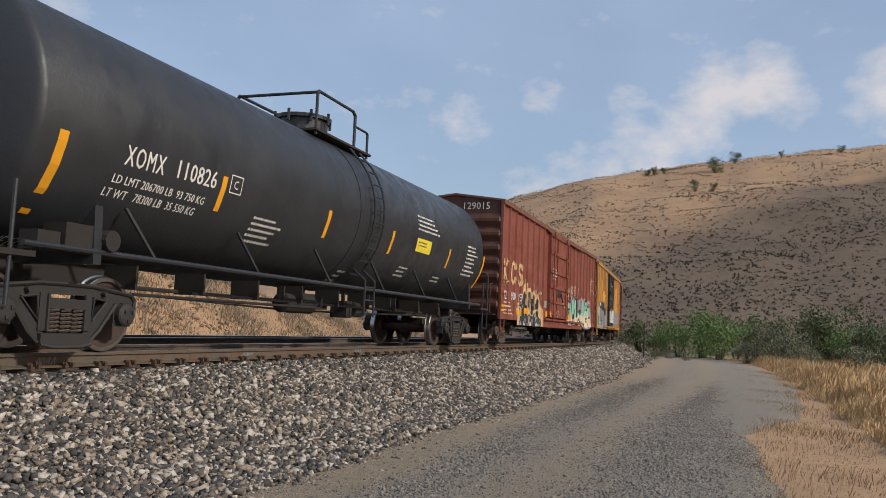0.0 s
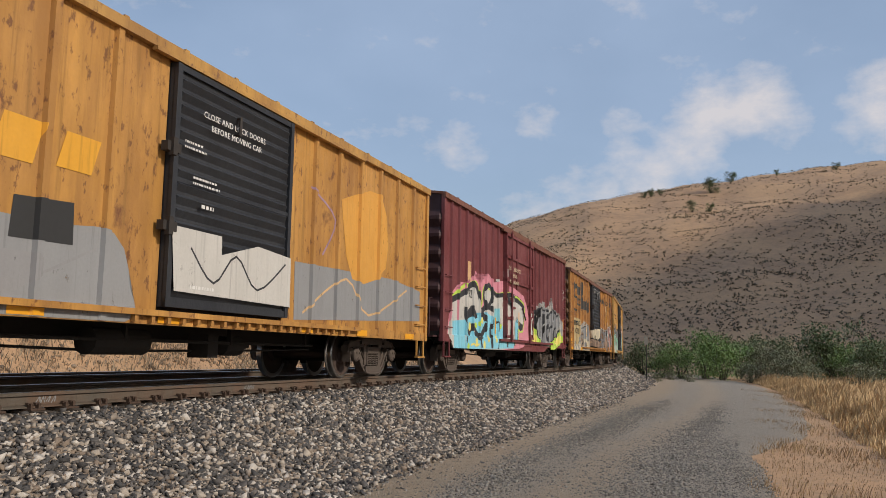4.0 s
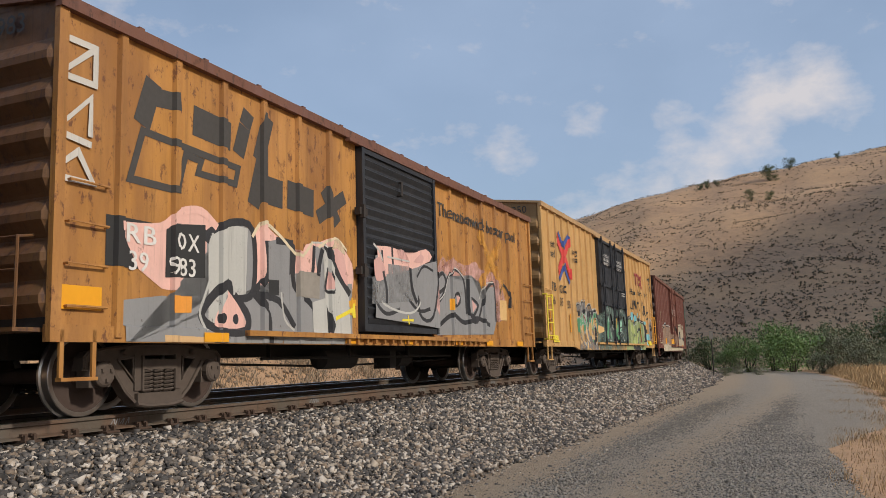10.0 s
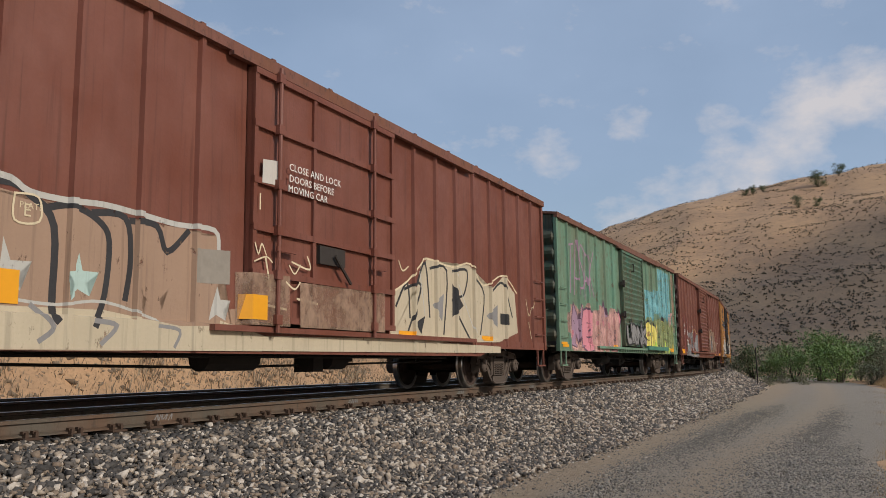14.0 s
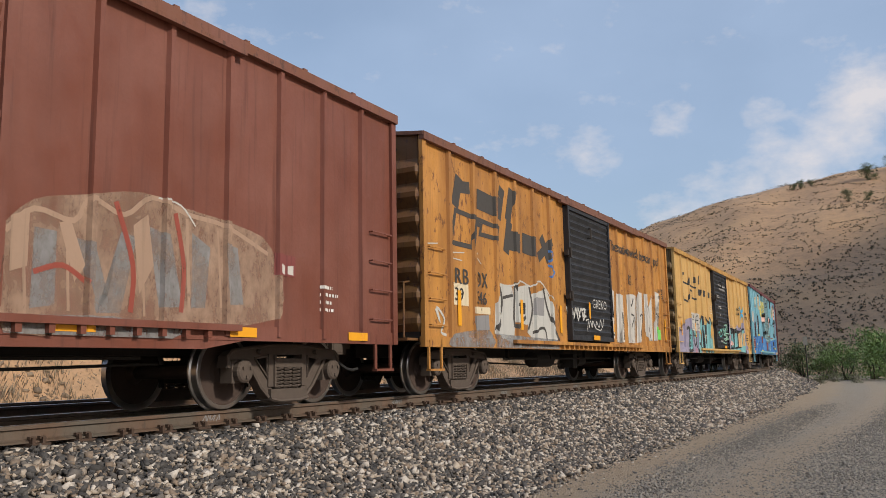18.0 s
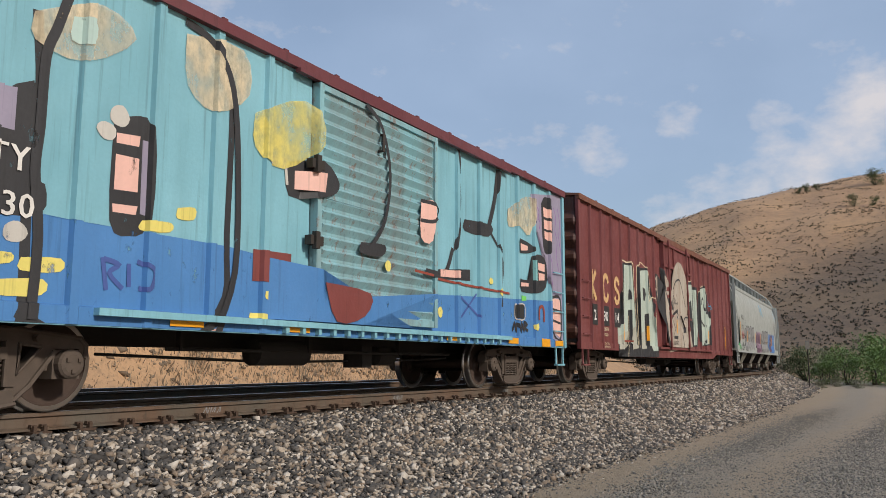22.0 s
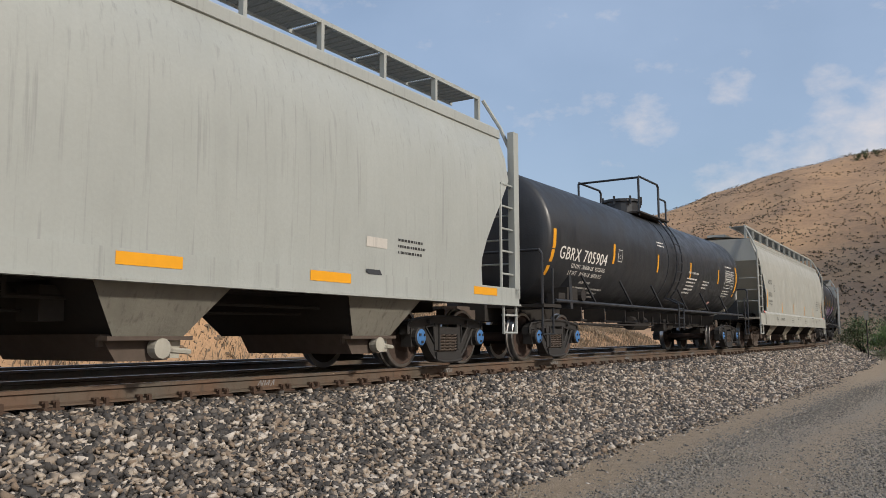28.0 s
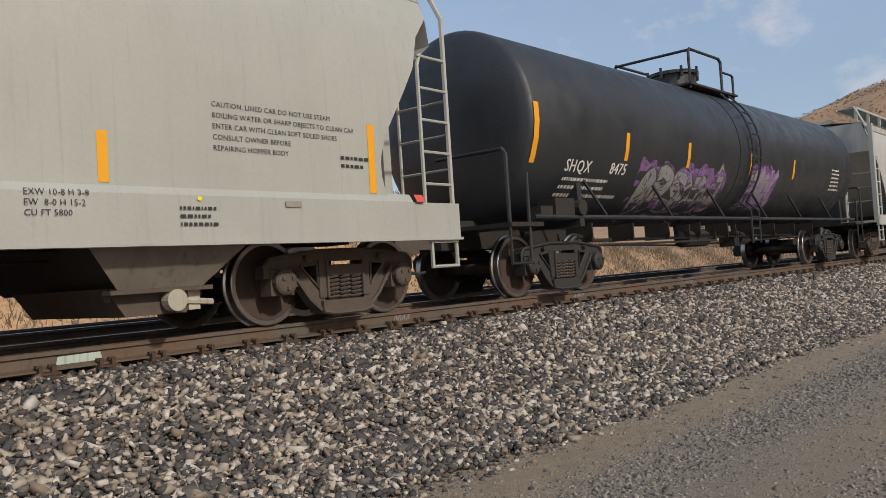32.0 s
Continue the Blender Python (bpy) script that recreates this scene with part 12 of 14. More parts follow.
    line(s, "chalk", 0.03, [(6.24, 2), (6.53, 2.17), (6.83, 2.01), (6.42, 1.69), (6.19, 1.53), (6.62, 1.47), (6.82, 1.2)])
    line(s, "soot", 0.02, [(7.35, 3.01), (7.46, 2.77), (7.61, 2.69)])
    line(s, "soot", 0.02, [(7.5, 2.63), (7.69, 2.87), (7.82, 2.67)])
    line(s, "soot", 0.025, [(7.1, 2.48), (7.38, 2.53), (7.18, 2.29), (7.49, 2.22), (7.15, 2.04)])
    line(s, "soot", 0.025, [(7.49, 2.22), (7.63, 2.49), (7.86, 2.47), (7.57, 2.13)])
    line(s, "cyan", 0.05, [(0.68, 3.49), (0.48, 3.32), (0.64, 3.22), (0.46, 3.02)])
    line(s, "cyan", 0.05, [(0.78, 3.06), (0.84, 3.4), (1.03, 3.39), (0.88, 3.24)])
    line(s, "cyan", 0.05, [(1.12, 3.13), (1.18, 3.43)])
    line(s, "cyan", 0.05, [(1.07, 3.39), (1.48, 3.49)])
    line(s, "cyan", 0.05, [(1.3, 3.43), (1.35, 3.08)])
    line(s, "cyan", 0.05, [(1.6, 3.33), (1.48, 3.19), (1.63, 3.03)])
    line(s, "cyan", 0.04, [(0.71, 3.57), (0.82, 3.64), (0.94, 3.61), (0.82, 3.53), (0.71, 3.57)])




# ---- the train ----
GAP = 1.03
LENGTHS = {0: 17.2, 1: 18.6, 2: 15.8, 3: 15.05, 4: 15.61, 5: 15.56, 6: 15.37, 7: 18.47, 8: 18.5, 9: 15.5, 10: 15.5, 11: 15.3, 12: 15.4, 13: 14.9, 14: 18.6, 15: 18.44, 16: 17.6, 17: 16.4, 18: 17.9, 19: 16.8, 20: 17.6}
START = {0: -18.23, 1: -0.1, 2: 19.4, 3: 36.23, 4: 52.31, 5: 68.95, 6: 85.54, 7: 101.94, 8: 121.6, 9: 141.06, 10: 157.45, 11: 173.75, 12: 190.0, 13: 206.2, 14: 222.0, 15: 241.4, 16: 260.8, 17: 279.43, 18: 296.9, 19: 315.85, 20: 333.6}
RED, BROWN, GOLD = (0.215, 0.053, 0.031), (0.162, 0.05, 0.03), (0.62, 0.31, 0.07)
RUSTY = paint("rusty_eave", (0.15, 0.065, 0.045), 0.5, (0.07, 0.035, 0.025), 0.4, 0.75, 2)


def number_end(side, car_w, body):
    """Small number high on the end that faces the camera."""
    bm = text_bm(body, 0.30)
    for v in bm.verts:
        v.co = (side.x0 - 0.012, -v.co.x, v.co.z + side.eave - 0.30)
    xs = [v.co.y for v in bm.verts]
    for v in bm.verts:
        v.co.y += -0.15 - (min(xs) + max(xs)) / 2 - 0.55
    part("end_number", bm, M[car_w], side.car)


def gold_car(no, label, seed, rust, color=GOLD, logo="italic", plate=None, number=(), eave=4.26, fascia=None, black_text=True, door_x=(-1.4, 1.55), ribs=6):
    a, b = door_x
    s = box_car(no, START[no], LENGTHS[no], color, label, eave, 0.78, ("slat", a, b), ribs, seed, rust, fascia=fascia, door_mat=M["black"], end_ribs=7)
    if logo == "italic":
        # slanted blocks over and under a bent outline
        for pts, w in (([(-6.50, 3.27), (-6.36, 3.70)], 0.26), ([(-6.36, 3.58), (-6.00, 3.62)], 0.22), ([(-5.58, 3.48), (-5.05, 3.45)], 0.38), ([(-4.78, 3.30), (-4.68, 3.60)], 0.24), ([(-4.64, 3.72), (-4.60, 3.82)], 0.24), ([(-4.34, 3.32), (-4.16, 3.86)], 0.26),
                       ([(-4.46, 2.68), (-4.30, 3.20)], 0.26), ([(-4.28, 2.89), (-3.90, 2.88)], 0.40), ([(-3.58, 2.91), (-3.10, 2.89)], 0.42), ([(-2.84, 2.72), (-2.12, 3.12)], 0.22), ([(-2.66, 3.12), (-2.34, 2.72)], 0.24)):
            bm = bmesh.new()
            stroke(bm, pts, w)
            s.put("logo_block", bm, M["ash2"])
        bm = bmesh.new()
        stroke(bm, [(-6.50, 3.14), (-6.68, 2.56), (-5.93, 2.56), (-5.80, 3.02), (-5.52, 3.0), (-5.58, 2.84), (-4.86, 2.84), (-4.80, 3.06), (-6.50, 3.14)], 0.09)
        s.put("logo_line", bm, M["ash2"])
    elif logo == "small":
        for x, z, w, h in ((-6.5, 3.30, 0.14, 0.26), (-6.36, 3.46, 0.22, 0.10), (-5.67, 3.22, 0.40, 0.22), (-4.67, 3.30, 0.16, 0.22), (-3.80, 3.32, 0.16, 0.34), (-3.92, 2.90, 0.36, 0.24), (-3.06, 2.92, 0.38, 0.24), (-2.2, 2.92, 0.38, 0.22)):
            bm = bmesh.new()
            rect(bm, x, x + w, z, z + h, 0, h * 0.12)
            s.put("logo_block", bm, M["ink"])
        bm = bmesh.new()
        stroke(bm, [(-6.45, 3.22), (-6.62, 2.62), (-5.72, 2.56), (-5.55, 3.02), (-4.98, 2.98), (-5.05, 2.74), (-4.35, 2.70), (-4.28, 3.12), (-6.45, 3.22)], 0.065)
        s.put("logo_line", bm, M["ink"])
    if plate:
        bm = bmesh.new()
        rect(bm, plate[0], plate[1], plate[2], plate[3])
        s.put("number_panel", bm, M[plate[4]])
    return s


def sill_marks(s, xs, z=0.80, w=0.46, h=0.11):
    for x in xs:
        bm = bmesh.new()
        rect(bm, x, x + w, z, z + h)
        s.put("reflector", bm, M["reflect"])


def door_words(s, cx, z=3.5):
    words(s, "CLOSE AND LOCK DOORS", cx - 0.80, z, 0.085)
    words(s, "BEFORE MOVING CAR", cx - 0.62, z - 0.15, 0.085)
    lines(s, cx - 1.15, z - 0.42, 0.55, 2, 0.05, seed=4)
    lines(s, cx - 0.95, z - 0.85, 0.60, 2, 0.05, seed=5)
    lines(s, cx - 0.75, z - 1.2, 0.30, 1, 0.08, seed=6)
    lines(s, cx - 0.9, z - 2.25, 0.7, 1, 0.07, seed=7)


M["ash2"] = plain("faded_black", (0.060, 0.055, 0.05), 0.7, 0, 0.4)


def car_0():
    s = tank_car(0, START[0], LENGTHS[0], "glossy black tank car with white stencils and amber reflector strips", reach=LENGTHS[0] / 2 - 1.75)
    mark(s, "XOMX", -6.55, 2.19, 0.17, 0.24, "white")
    words(s, "110826", -5.66, 2.21, 0.235, wide=0.86)
    words(s, "LD LMT 206700 LB  93 750 KG", -6.65, 1.97, 0.10, wide=0.92)
    words(s, "LT WT   78300 LB  35 550 KG", -6.71, 1.81, 0.10, wide=0.92)
    lines(s, -3.66, 1.96, 0.9, 5, 0.06, seed=3)
    lines(s, 2.75, 2.90, 1.5, 4, 0.07, seed=8)
    lines(s, -0.07, 1.44, 0.4, 3, 0.06, seed=9)
    lines(s, 2.35, 1.72, 0.6, 3, 0.06, seed=10)
    lines(s, 4.58, 1.66, 0.6, 2, 0.06, seed=11)
    bm = bmesh.new()
    rect(bm, 2.75, 3.66, 2.13, 2.43)
    s.put("warning_label", bm, M["yellowlabel"])
    lines(s, 2.86, 2.33, 0.6, 2, 0.05, "ink", 12)
    lines(s, 6.35, 2.60, 1.0, 8, 0.075, seed=13)
    words(s, "2 INCH HF COMP SHOES", -8.0, 1.16, 0.10)
    reflectors(s, [-7.56], 1.48, 0.88, 0.13)
    reflectors(s, [-4.66, -1.51, 1.35, 4.95], 1.93, 0.48)
    reflectors(s, [7.85], 1.60, 0.9, 0.13)
    words(s, "C", -4.39, 2.28, 0.12, bold=False)
    bm = bmesh.new()
    stroke(bm, [(-4.46, 2.22), (-4.19, 2.22), (-4.19, 2.46), (-4.46, 2.46), (-4.46, 2.22)], 0.016)
    s.put("stencil_frame", bm, M["white"])


def plug_car(no, label, color, seed, rust, door, eave, deep=0.16, fascia=None, sill=0.80, dbl=False, door_mat=None, ribs=8, end_color=None):
    return box_car(no, START[no], LENGTHS[no], color, label, eave, sill, ("double" if dbl else "plug", *door), ribs, seed, rust, fascia=fascia, deep=deep, end_color=end_color, rib_w=0.032, door_mat=door_mat)


def mark(s, letters, x, z, pitch, h, mat):
    """Stencil letters of a car's mark, fitted to a width."""
    bm = text_bm(letters, h / 0.72, 1.1)
    xs = [v.co.x for v in bm.verts]
    bm.free()
    fit = ((len(letters) - 1) * pitch + 0.75 * h) / (max(xs) - min(xs))
    words(s, letters, x, z, h, mat, gap=1.1, name="reporting_mark", wide=fit)


def initials(s, x, z, h, gap, mat):
    """Owner's mark: a post with a chevron, an open ring and a double bend."""
    w = 0.2 * h
    for k, paths in enumerate(([[(0.1, 0), (0.1, 1)], [(0.62, 1), (0.2, 0.5), (0.64, 0)]],
                               [bent([(0.64, 0.74), (0.54, 0.92), (0.34, 0.97), (0.14, 0.82), (0.08, 0.5), (0.14, 0.18), (0.34, 0.03), (0.54, 0.08), (0.64, 0.26)])],
                               [bent([(0.60, 0.78), (0.50, 0.93), (0.30, 0.97), (0.12, 0.82), (0.16, 0.62), (0.52, 0.42), (0.60, 0.22), (0.44, 0.04), (0.22, 0.04), (0.08, 0.2)])])):
        bm = bmesh.new()
        for i, p in enumerate(paths):
            stroke(bm, [(x + k * gap + a * h, z + b * h) for a, b in p], w, -0.0004 * i)
        s.put("owner_mark", bm, M[mat])


def car_1():
    s = plug_car(1, "faded red steel box car with plug door and sprayed lettering", RED, 1, 0.25, (-2.45, 1.35), 4.40, ribs=(7, 8))
    art_1(s)
    initials(s, -8.95, 1.95, 0.66, 0.92, "sand")
    words(s, "12", -8.9, 1.42, 0.27)
    words(s, "90", -7.98, 1.42, 0.27)
    words(s, "19", -7.06, 1.42, 0.27)
    lines(s, -8.85, 1.30, 1.1, 4, 0.08, "cream", 3)
    lines(s, -2.1, 2.85, 0.8, 4, 0.09, "white", 9)
    sill_marks(s, (-9.2, -6.2, -2.75, 1.9), 1.04, 0.45, 0.2)
    bm = bmesh.new()
    rect(bm, -3.05, -2.65, 1.35, 1.62)
    s.put("placard_board", bm, M["concrete"])
    number_end(s, "white", "129015")


def car_2():
    s = gold_car(2, "rust-streaked yellow box car with a black slatted door", 2, 0.5, (0.52, 0.26, 0.055), None, (-6.3, -4.1, 1.70, 2.24, "navy2"), fascia=M["eavegold"])
    art_2(s)
    mark(s, "RB", -6.18, 2.0, 0.46, 0.2, "white")
    mark(s, "OX", -4.98, 2.0, 0.46, 0.2, "white")
    words(s, "368", -6.2, 1.74, 0.2)
    words(s, "01", -4.95, 1.74, 0.2)
    bm = bmesh.new()
    for x, z, w, h in ((-7.0, 2.95, 0.4, 0.5), (-6.1, 3.0, 0.4, 0.4), (-5.3, 2.95, 0.5, 0.5), (-4.7, 2.3, 0.45, 0.6), (-3.9, 2.3, 0.5, 0.45), (-3.1, 2.35, 0.5, 0.4), (-5.2, 2.85, 0.5, 0.7)):
        rect(bm, x, x + w, z, z + h, 0, 0.12)
    s.put("worn_logo", bm, M["orange2"])
    door_words(s, -0.05)
    lines(s, -5.7, 1.35, 1.3, 2, 0.1, "ink", 6)
    sill_marks(s, (-7.55, -3.6, -1.4, 2.0, 4.2, 6.6))
    number_end(s, "ink", "36801")


def car_3():
    s = plug_car(3, "dark red box car with a large blue and pink sprayed mural", (0.155, 0.032, 0.033), 3, 0.15, (-2.0, 1.55), 4.42)
    art_3(s)
    words(s, "92", -5.45, 2.0, 0.22, "ink")
    bm = bmesh.new()
    rect(bm, -5.65, -5.25, 2.45, 2.95)
    s.put("owner_mark", bm, M["sand"])
    words(s, "CLOSE AND LOCK", -1.85, 3.1, 0.12, "cream")
    words(s, "BEFORE", -1.45, 2.9, 0.12, "cream")
    words(s, "MOVING CAR", -1.70, 2.7, 0.12, "cream")
    reflectors(s, (-5.0, -2.9), 1.1, 0.48)



def car_4():
    s = gold_car(4, "weathered orange-yellow box car with dark italic logo blocks", 4, 0.75, (0.47, 0.21, 0.04), "italic", (-6.7, -5.0, 0.95, 2.2, "sand2"), fascia=RUSTY)
    art_4(s)
    mark(s, "RB", -6.55, 1.88, 0.37, 0.22, "ink")
    mark(s, "OX", -5.65, 1.88, 0.37, 0.22, "ink")
    words(s, "43", -6.25, 1.52, 0.24, "ink")
    words(s, "025", -5.62, 1.52, 0.24, "ink")
    words(s, "The nationwide boxcar pool", 1.85, 3.42, 0.30, "ash2")
    words(s, "next", 4.2, 2.75, 0.17, "ash2")
    words(s, "load", 4.2, 2.55, 0.17, "ash2")
    words(s, "any", 6.6, 2.6, 0.17, "ash2")
    words(s, "road", 6.6, 2.4, 0.17, "ash2")
    sill_marks(s, (-7.6, -4.9, -2.0, 1.9, 4.1, 6.7))
    sill_marks(s, (-7.65,), 1.05, 0.5, 0.22)
    number_end(s, "ink", "43025")


def car_5():
    s = gold_car(5, "bright yellow box car with mint-green sprayed lower panels", 5, 0.31, (0.57, 0.32, 0.085), "small", None, fascia=M["eavegold"])
    art_5(s)
    mark(s, "RBOX", -6.57, 1.76, 0.145, 0.2, "white")
    words(s, "427", -6.5, 1.48, 0.2)
    words(s, "58", -5.78, 1.54, 0.18)
    bm = bmesh.new()
    rect(bm, -4.95, -4.45, 1.5, 1.8)
    s.put("warning_label", bm, M["yellowlabel"])
    words(s, "HOME SHOP", -4.92, 1.70, 0.055, "ink")
    words(s, "FOR REPAIRS", -4.92, 1.62, 0.055, "ink")
    words(s, "DO NOT LOAD", -4.92, 1.54, 0.055, "ink")
    words(s, "LD LMT", -5.63, 1.18, 0.10, "ink")
    words(s, "157000", -4.92, 1.17, 0.11, "ink")
    words(s, "63000", -4.87, 1.06, 0.11, "ink")
    words(s, "next", 4.05, 2.72, 0.18, "ink")
    words(s, "load", 4.05, 2.50, 0.18, "ink")
    words(s, "any", 6.05, 2.66, 0.18, "ink")
    words(s, "road", 6.05, 2.44, 0.18, "ink")
    bm = bmesh.new()
    stroke(bm, [(4.95, 2.3), (5.55, 2.9)], 0.12)
    stroke(bm, [(4.95, 2.9), (5.55, 2.3)], 0.12, -0.002)
    s.put("cross_mark", bm, M["whiteout"])
    door_words(s, 0.1)
    sill_marks(s, (-7.6, -5.8, -3.2, 0.2, 2.4, 4.5))
    sill_marks(s, (7.1,), 1.1, 0.4, 0.3)


def car_6():
    s = gold_car(6, "faded orange-yellow box car with pale pink-edged graffiti", 6, 0.55, (0.47, 0.22, 0.05), "italic", (-7.0, -5.35, 1.58, 2.12, "ink"), fascia=RUSTY, door_x=(-1.7, 1.3))
    art_6(s)
    mark(s, "RB", -6.75, 1.86, 0.27, 0.22, "white")
    mark(s, "OX", -6.01, 1.86, 0.27, 0.22, "white")
    words(s, "39", -6.7, 1.56, 0.22)
    words(s, "983", -6.08, 1.56, 0.22)
    words(s, "The nationwide boxcar pool", 1.6, 3.42, 0.29, "ash2")
    bm = bmesh.new()
    stroke(bm, [(3.9, 2.2), (5.3, 3.3)], 0.26)
    stroke(bm, [(3.9, 3.3), (5.3, 2.2)], 0.26, -0.002)
    s.put("cross_mark", bm, M["orange2__mist"])
    bm = bmesh.new()
    stroke(bm, [(-7.65, 3.45), (-7.2, 3.45), (-7.2, 3.85), (-7.65, 3.85), (-7.65, 3.45), (-7.2, 3.85)], 0.07)
    stroke(bm, [(-7.6, 3.3), (-7.6, 2.95), (-7.25, 3.3), (-7.25, 2.9)], 0.07, -0.002)
    stroke(bm, [(-7.25, 2.8), (-7.65, 2.85), (-7.65, 2.5), (-7.4, 2.7), (-7.2, 2.4), (-7.65, 2.4)], 0.07, -0.004)
    s.put("graffiti_tag", bm, M["whiteout"])
    sill_marks(s, (-5.5, -2.2, -0.1, 2.2, 4.0, 6.2))
    sill_marks(s, (-7.6,), 1.1, 0.55, 0.24)
    number_end(s, "ink", "39983")


def car_7():
    s = plug_car(7, "tall yellow high-cube box car with black double doors", (0.52, 0.30, 0.105), 7, 0.08, (-2.35, 2.35), 4.90, 0.10, paint("tan_eave", (0.45, 0.28, 0.13), 0.2, seed=2), 0.80, True, M["black"], 8, (0.30, 0.17, 0.06))
    art_7(s)
    words(s, "next", -8.45, 3.72, 0.24, "ink")
    words(s, "load", -8.45, 3.42, 0.24, "ink")
    words(s, "any", -5.75, 3.75, 0.20, "ink")
    words(s, "road", -5.75, 3.50, 0.20, "ink")
    bm = bmesh.new()
    stroke(bm, [(-7.6, 4.12), (-6.9, 3.55), (-7.6, 2.98)], 0.24)
    stroke(bm, [(-6.15, 4.12), (-6.75, 3.6), (-6.15, 3.0)], 0.24, -0.002)
    s.put("logo_line", bm, M["red"])
    bm = bmesh.new()
    stroke(bm, [(-7.35, 4.22), (-6.75, 3.75), (-6.75, 3.35), (-7.45, 2.82)], 0.15)
    stroke(bm, [(-6.25, 4.25), (-6.95, 3.85)], 0.15, -0.002)
    stroke(bm, [(-6.8, 3.2), (-6.3, 2.80)], 0.15, -0.003)
    s.put("logo_line", bm, M["navy"])
    mark(s, "TB", -8.45, 2.42, 0.36, 0.26, "ink")
    mark(s, "OX", -7.5, 2.40, 0.36, 0.26, "ink")
    words(s, "66", -8.4, 2.02, 0.25, "ink")
    words(s, "33", -7.55, 2.02, 0.25, "ink")
    words(s, "50", -6.7, 1.98, 0.25, "ink")
    words(s, "Railcar", 3.74, 3.07, 0.24, "ink")
    words(s, "Pooling", 5.36, 3.12, 0.24, "ink")
    words(s, "Experts", 6.97, 3.15, 0.24, "ink")
    bm = bmesh.new()
    rect(bm, 5.0, 5.9, 3.95, 4.07)
    rect(bm, 5.25, 5.37, 3.55, 3.95)
    rect(bm, 5.65, 5.77, 3.55, 3.95)
    stroke(bm, [(5.95, 4.05), (6.65, 3.5)], 0.14, -0.002)
    stroke(bm, [(6.65, 4.05), (6.0, 3.55)], 0.12, -0.003)
    s.put("logo_line", bm, M["maroon"])
    words(s, "CLOSE AND LOCK", 0.42, 4.07, 0.10, wide=0.85)
    words(s, "BOTH DOORS BEFORE", 0.3, 3.92, 0.10, wide=0.85)
    words(s, "MOVING CAR", 0.51, 3.77, 0.10, wide=0.85)
    words(s, "CLOSE THIS DOOR", -1.99, 4.09, 0.10, wide=0.9)
    words(s, "BEFORE CLOSING", -1.94, 3.94, 0.10, wide=0.9)
    words(s, "MAIN DOOR", -1.75, 3.79, 0.10, wide=0.9)
    lines(s, 1.2, 2.9, 0.7, 2, 0.07, seed=6)
    bm = bmesh.new()
    rect(bm, -8.55, -7.95, 0.92, 1.12)
    s.put("warning_label", bm, M["yellowlabel"])
    words(s, "THIS CAR", -8.45, 1.03, 0.055, "ink")
    words(s, "EXCESS HEIGHT", -8.5, 0.95, 0.055, "ink")
    bm = bmesh.new()
    rect(bm, 7.6, 8.4, 0.92, 1.10)
    s.put("warning_label", bm, M["yellowlabel"])
    reflectors(s, (-8.75, -6.5, 2.6, 5.4, 8.5), 1.25, 0.55)
    number_end(s, "ink", "663350")
    for x in (-9.0, 9.0):
        bm = bmesh.new()
        for q in (-0.28, 0.28):
            bars(bm, [(x + q, -1.5, 1.0), (x + q, -1.62, 1.0), (x + q, -1.62, 2.25), (x + q, -1.5, 2.25)], 0.02)
        for k in range(4):
            rod(bm, (x - 0.28, -1.62, 1.1 + k * 0.36), (x + 0.28, -1.62, 1.1 + k * 0.36), 0.016)
        part("side_ladder", bm, M["yellowlabel"] if x < 0 else M["orange2"], s.car, "yellow steel ladder")


def car_8():
    s = plug_car(8, "brown-red box car with cream graffiti along the sill", BROWN, 8, 0.14, (-1.8, 1.75), 4.42)
    art_8(s)
    initials(s, -8.38, 2.18, 0.68, 0.81, "cream")
    words(s, "12", -8.32, 1.67, 0.25, "cream")
    words(s, "93", -7.53, 1.67, 0.25, "cream")
    words(s, "20", -6.83, 1.66, 0.25, "cream")
    lines(s, -8.2, 1.5, 0.7, 5, 0.08, "cream", 4)
    words(s, "CLOSE AND LOCK", -1.10, 3.02, 0.10)
    words(s, "DOORS BEFORE", -1.10, 2.87, 0.10)
    words(s, "MOVING CAR", -1.12, 2.73, 0.10)
    sill_marks(s, (-9.1,), 1.15, 0.5, 0.25)
    reflectors(s, (-5.2, -1.9), 1.05, 0.3, 0.4)
    number_end(s, "white", "129320")


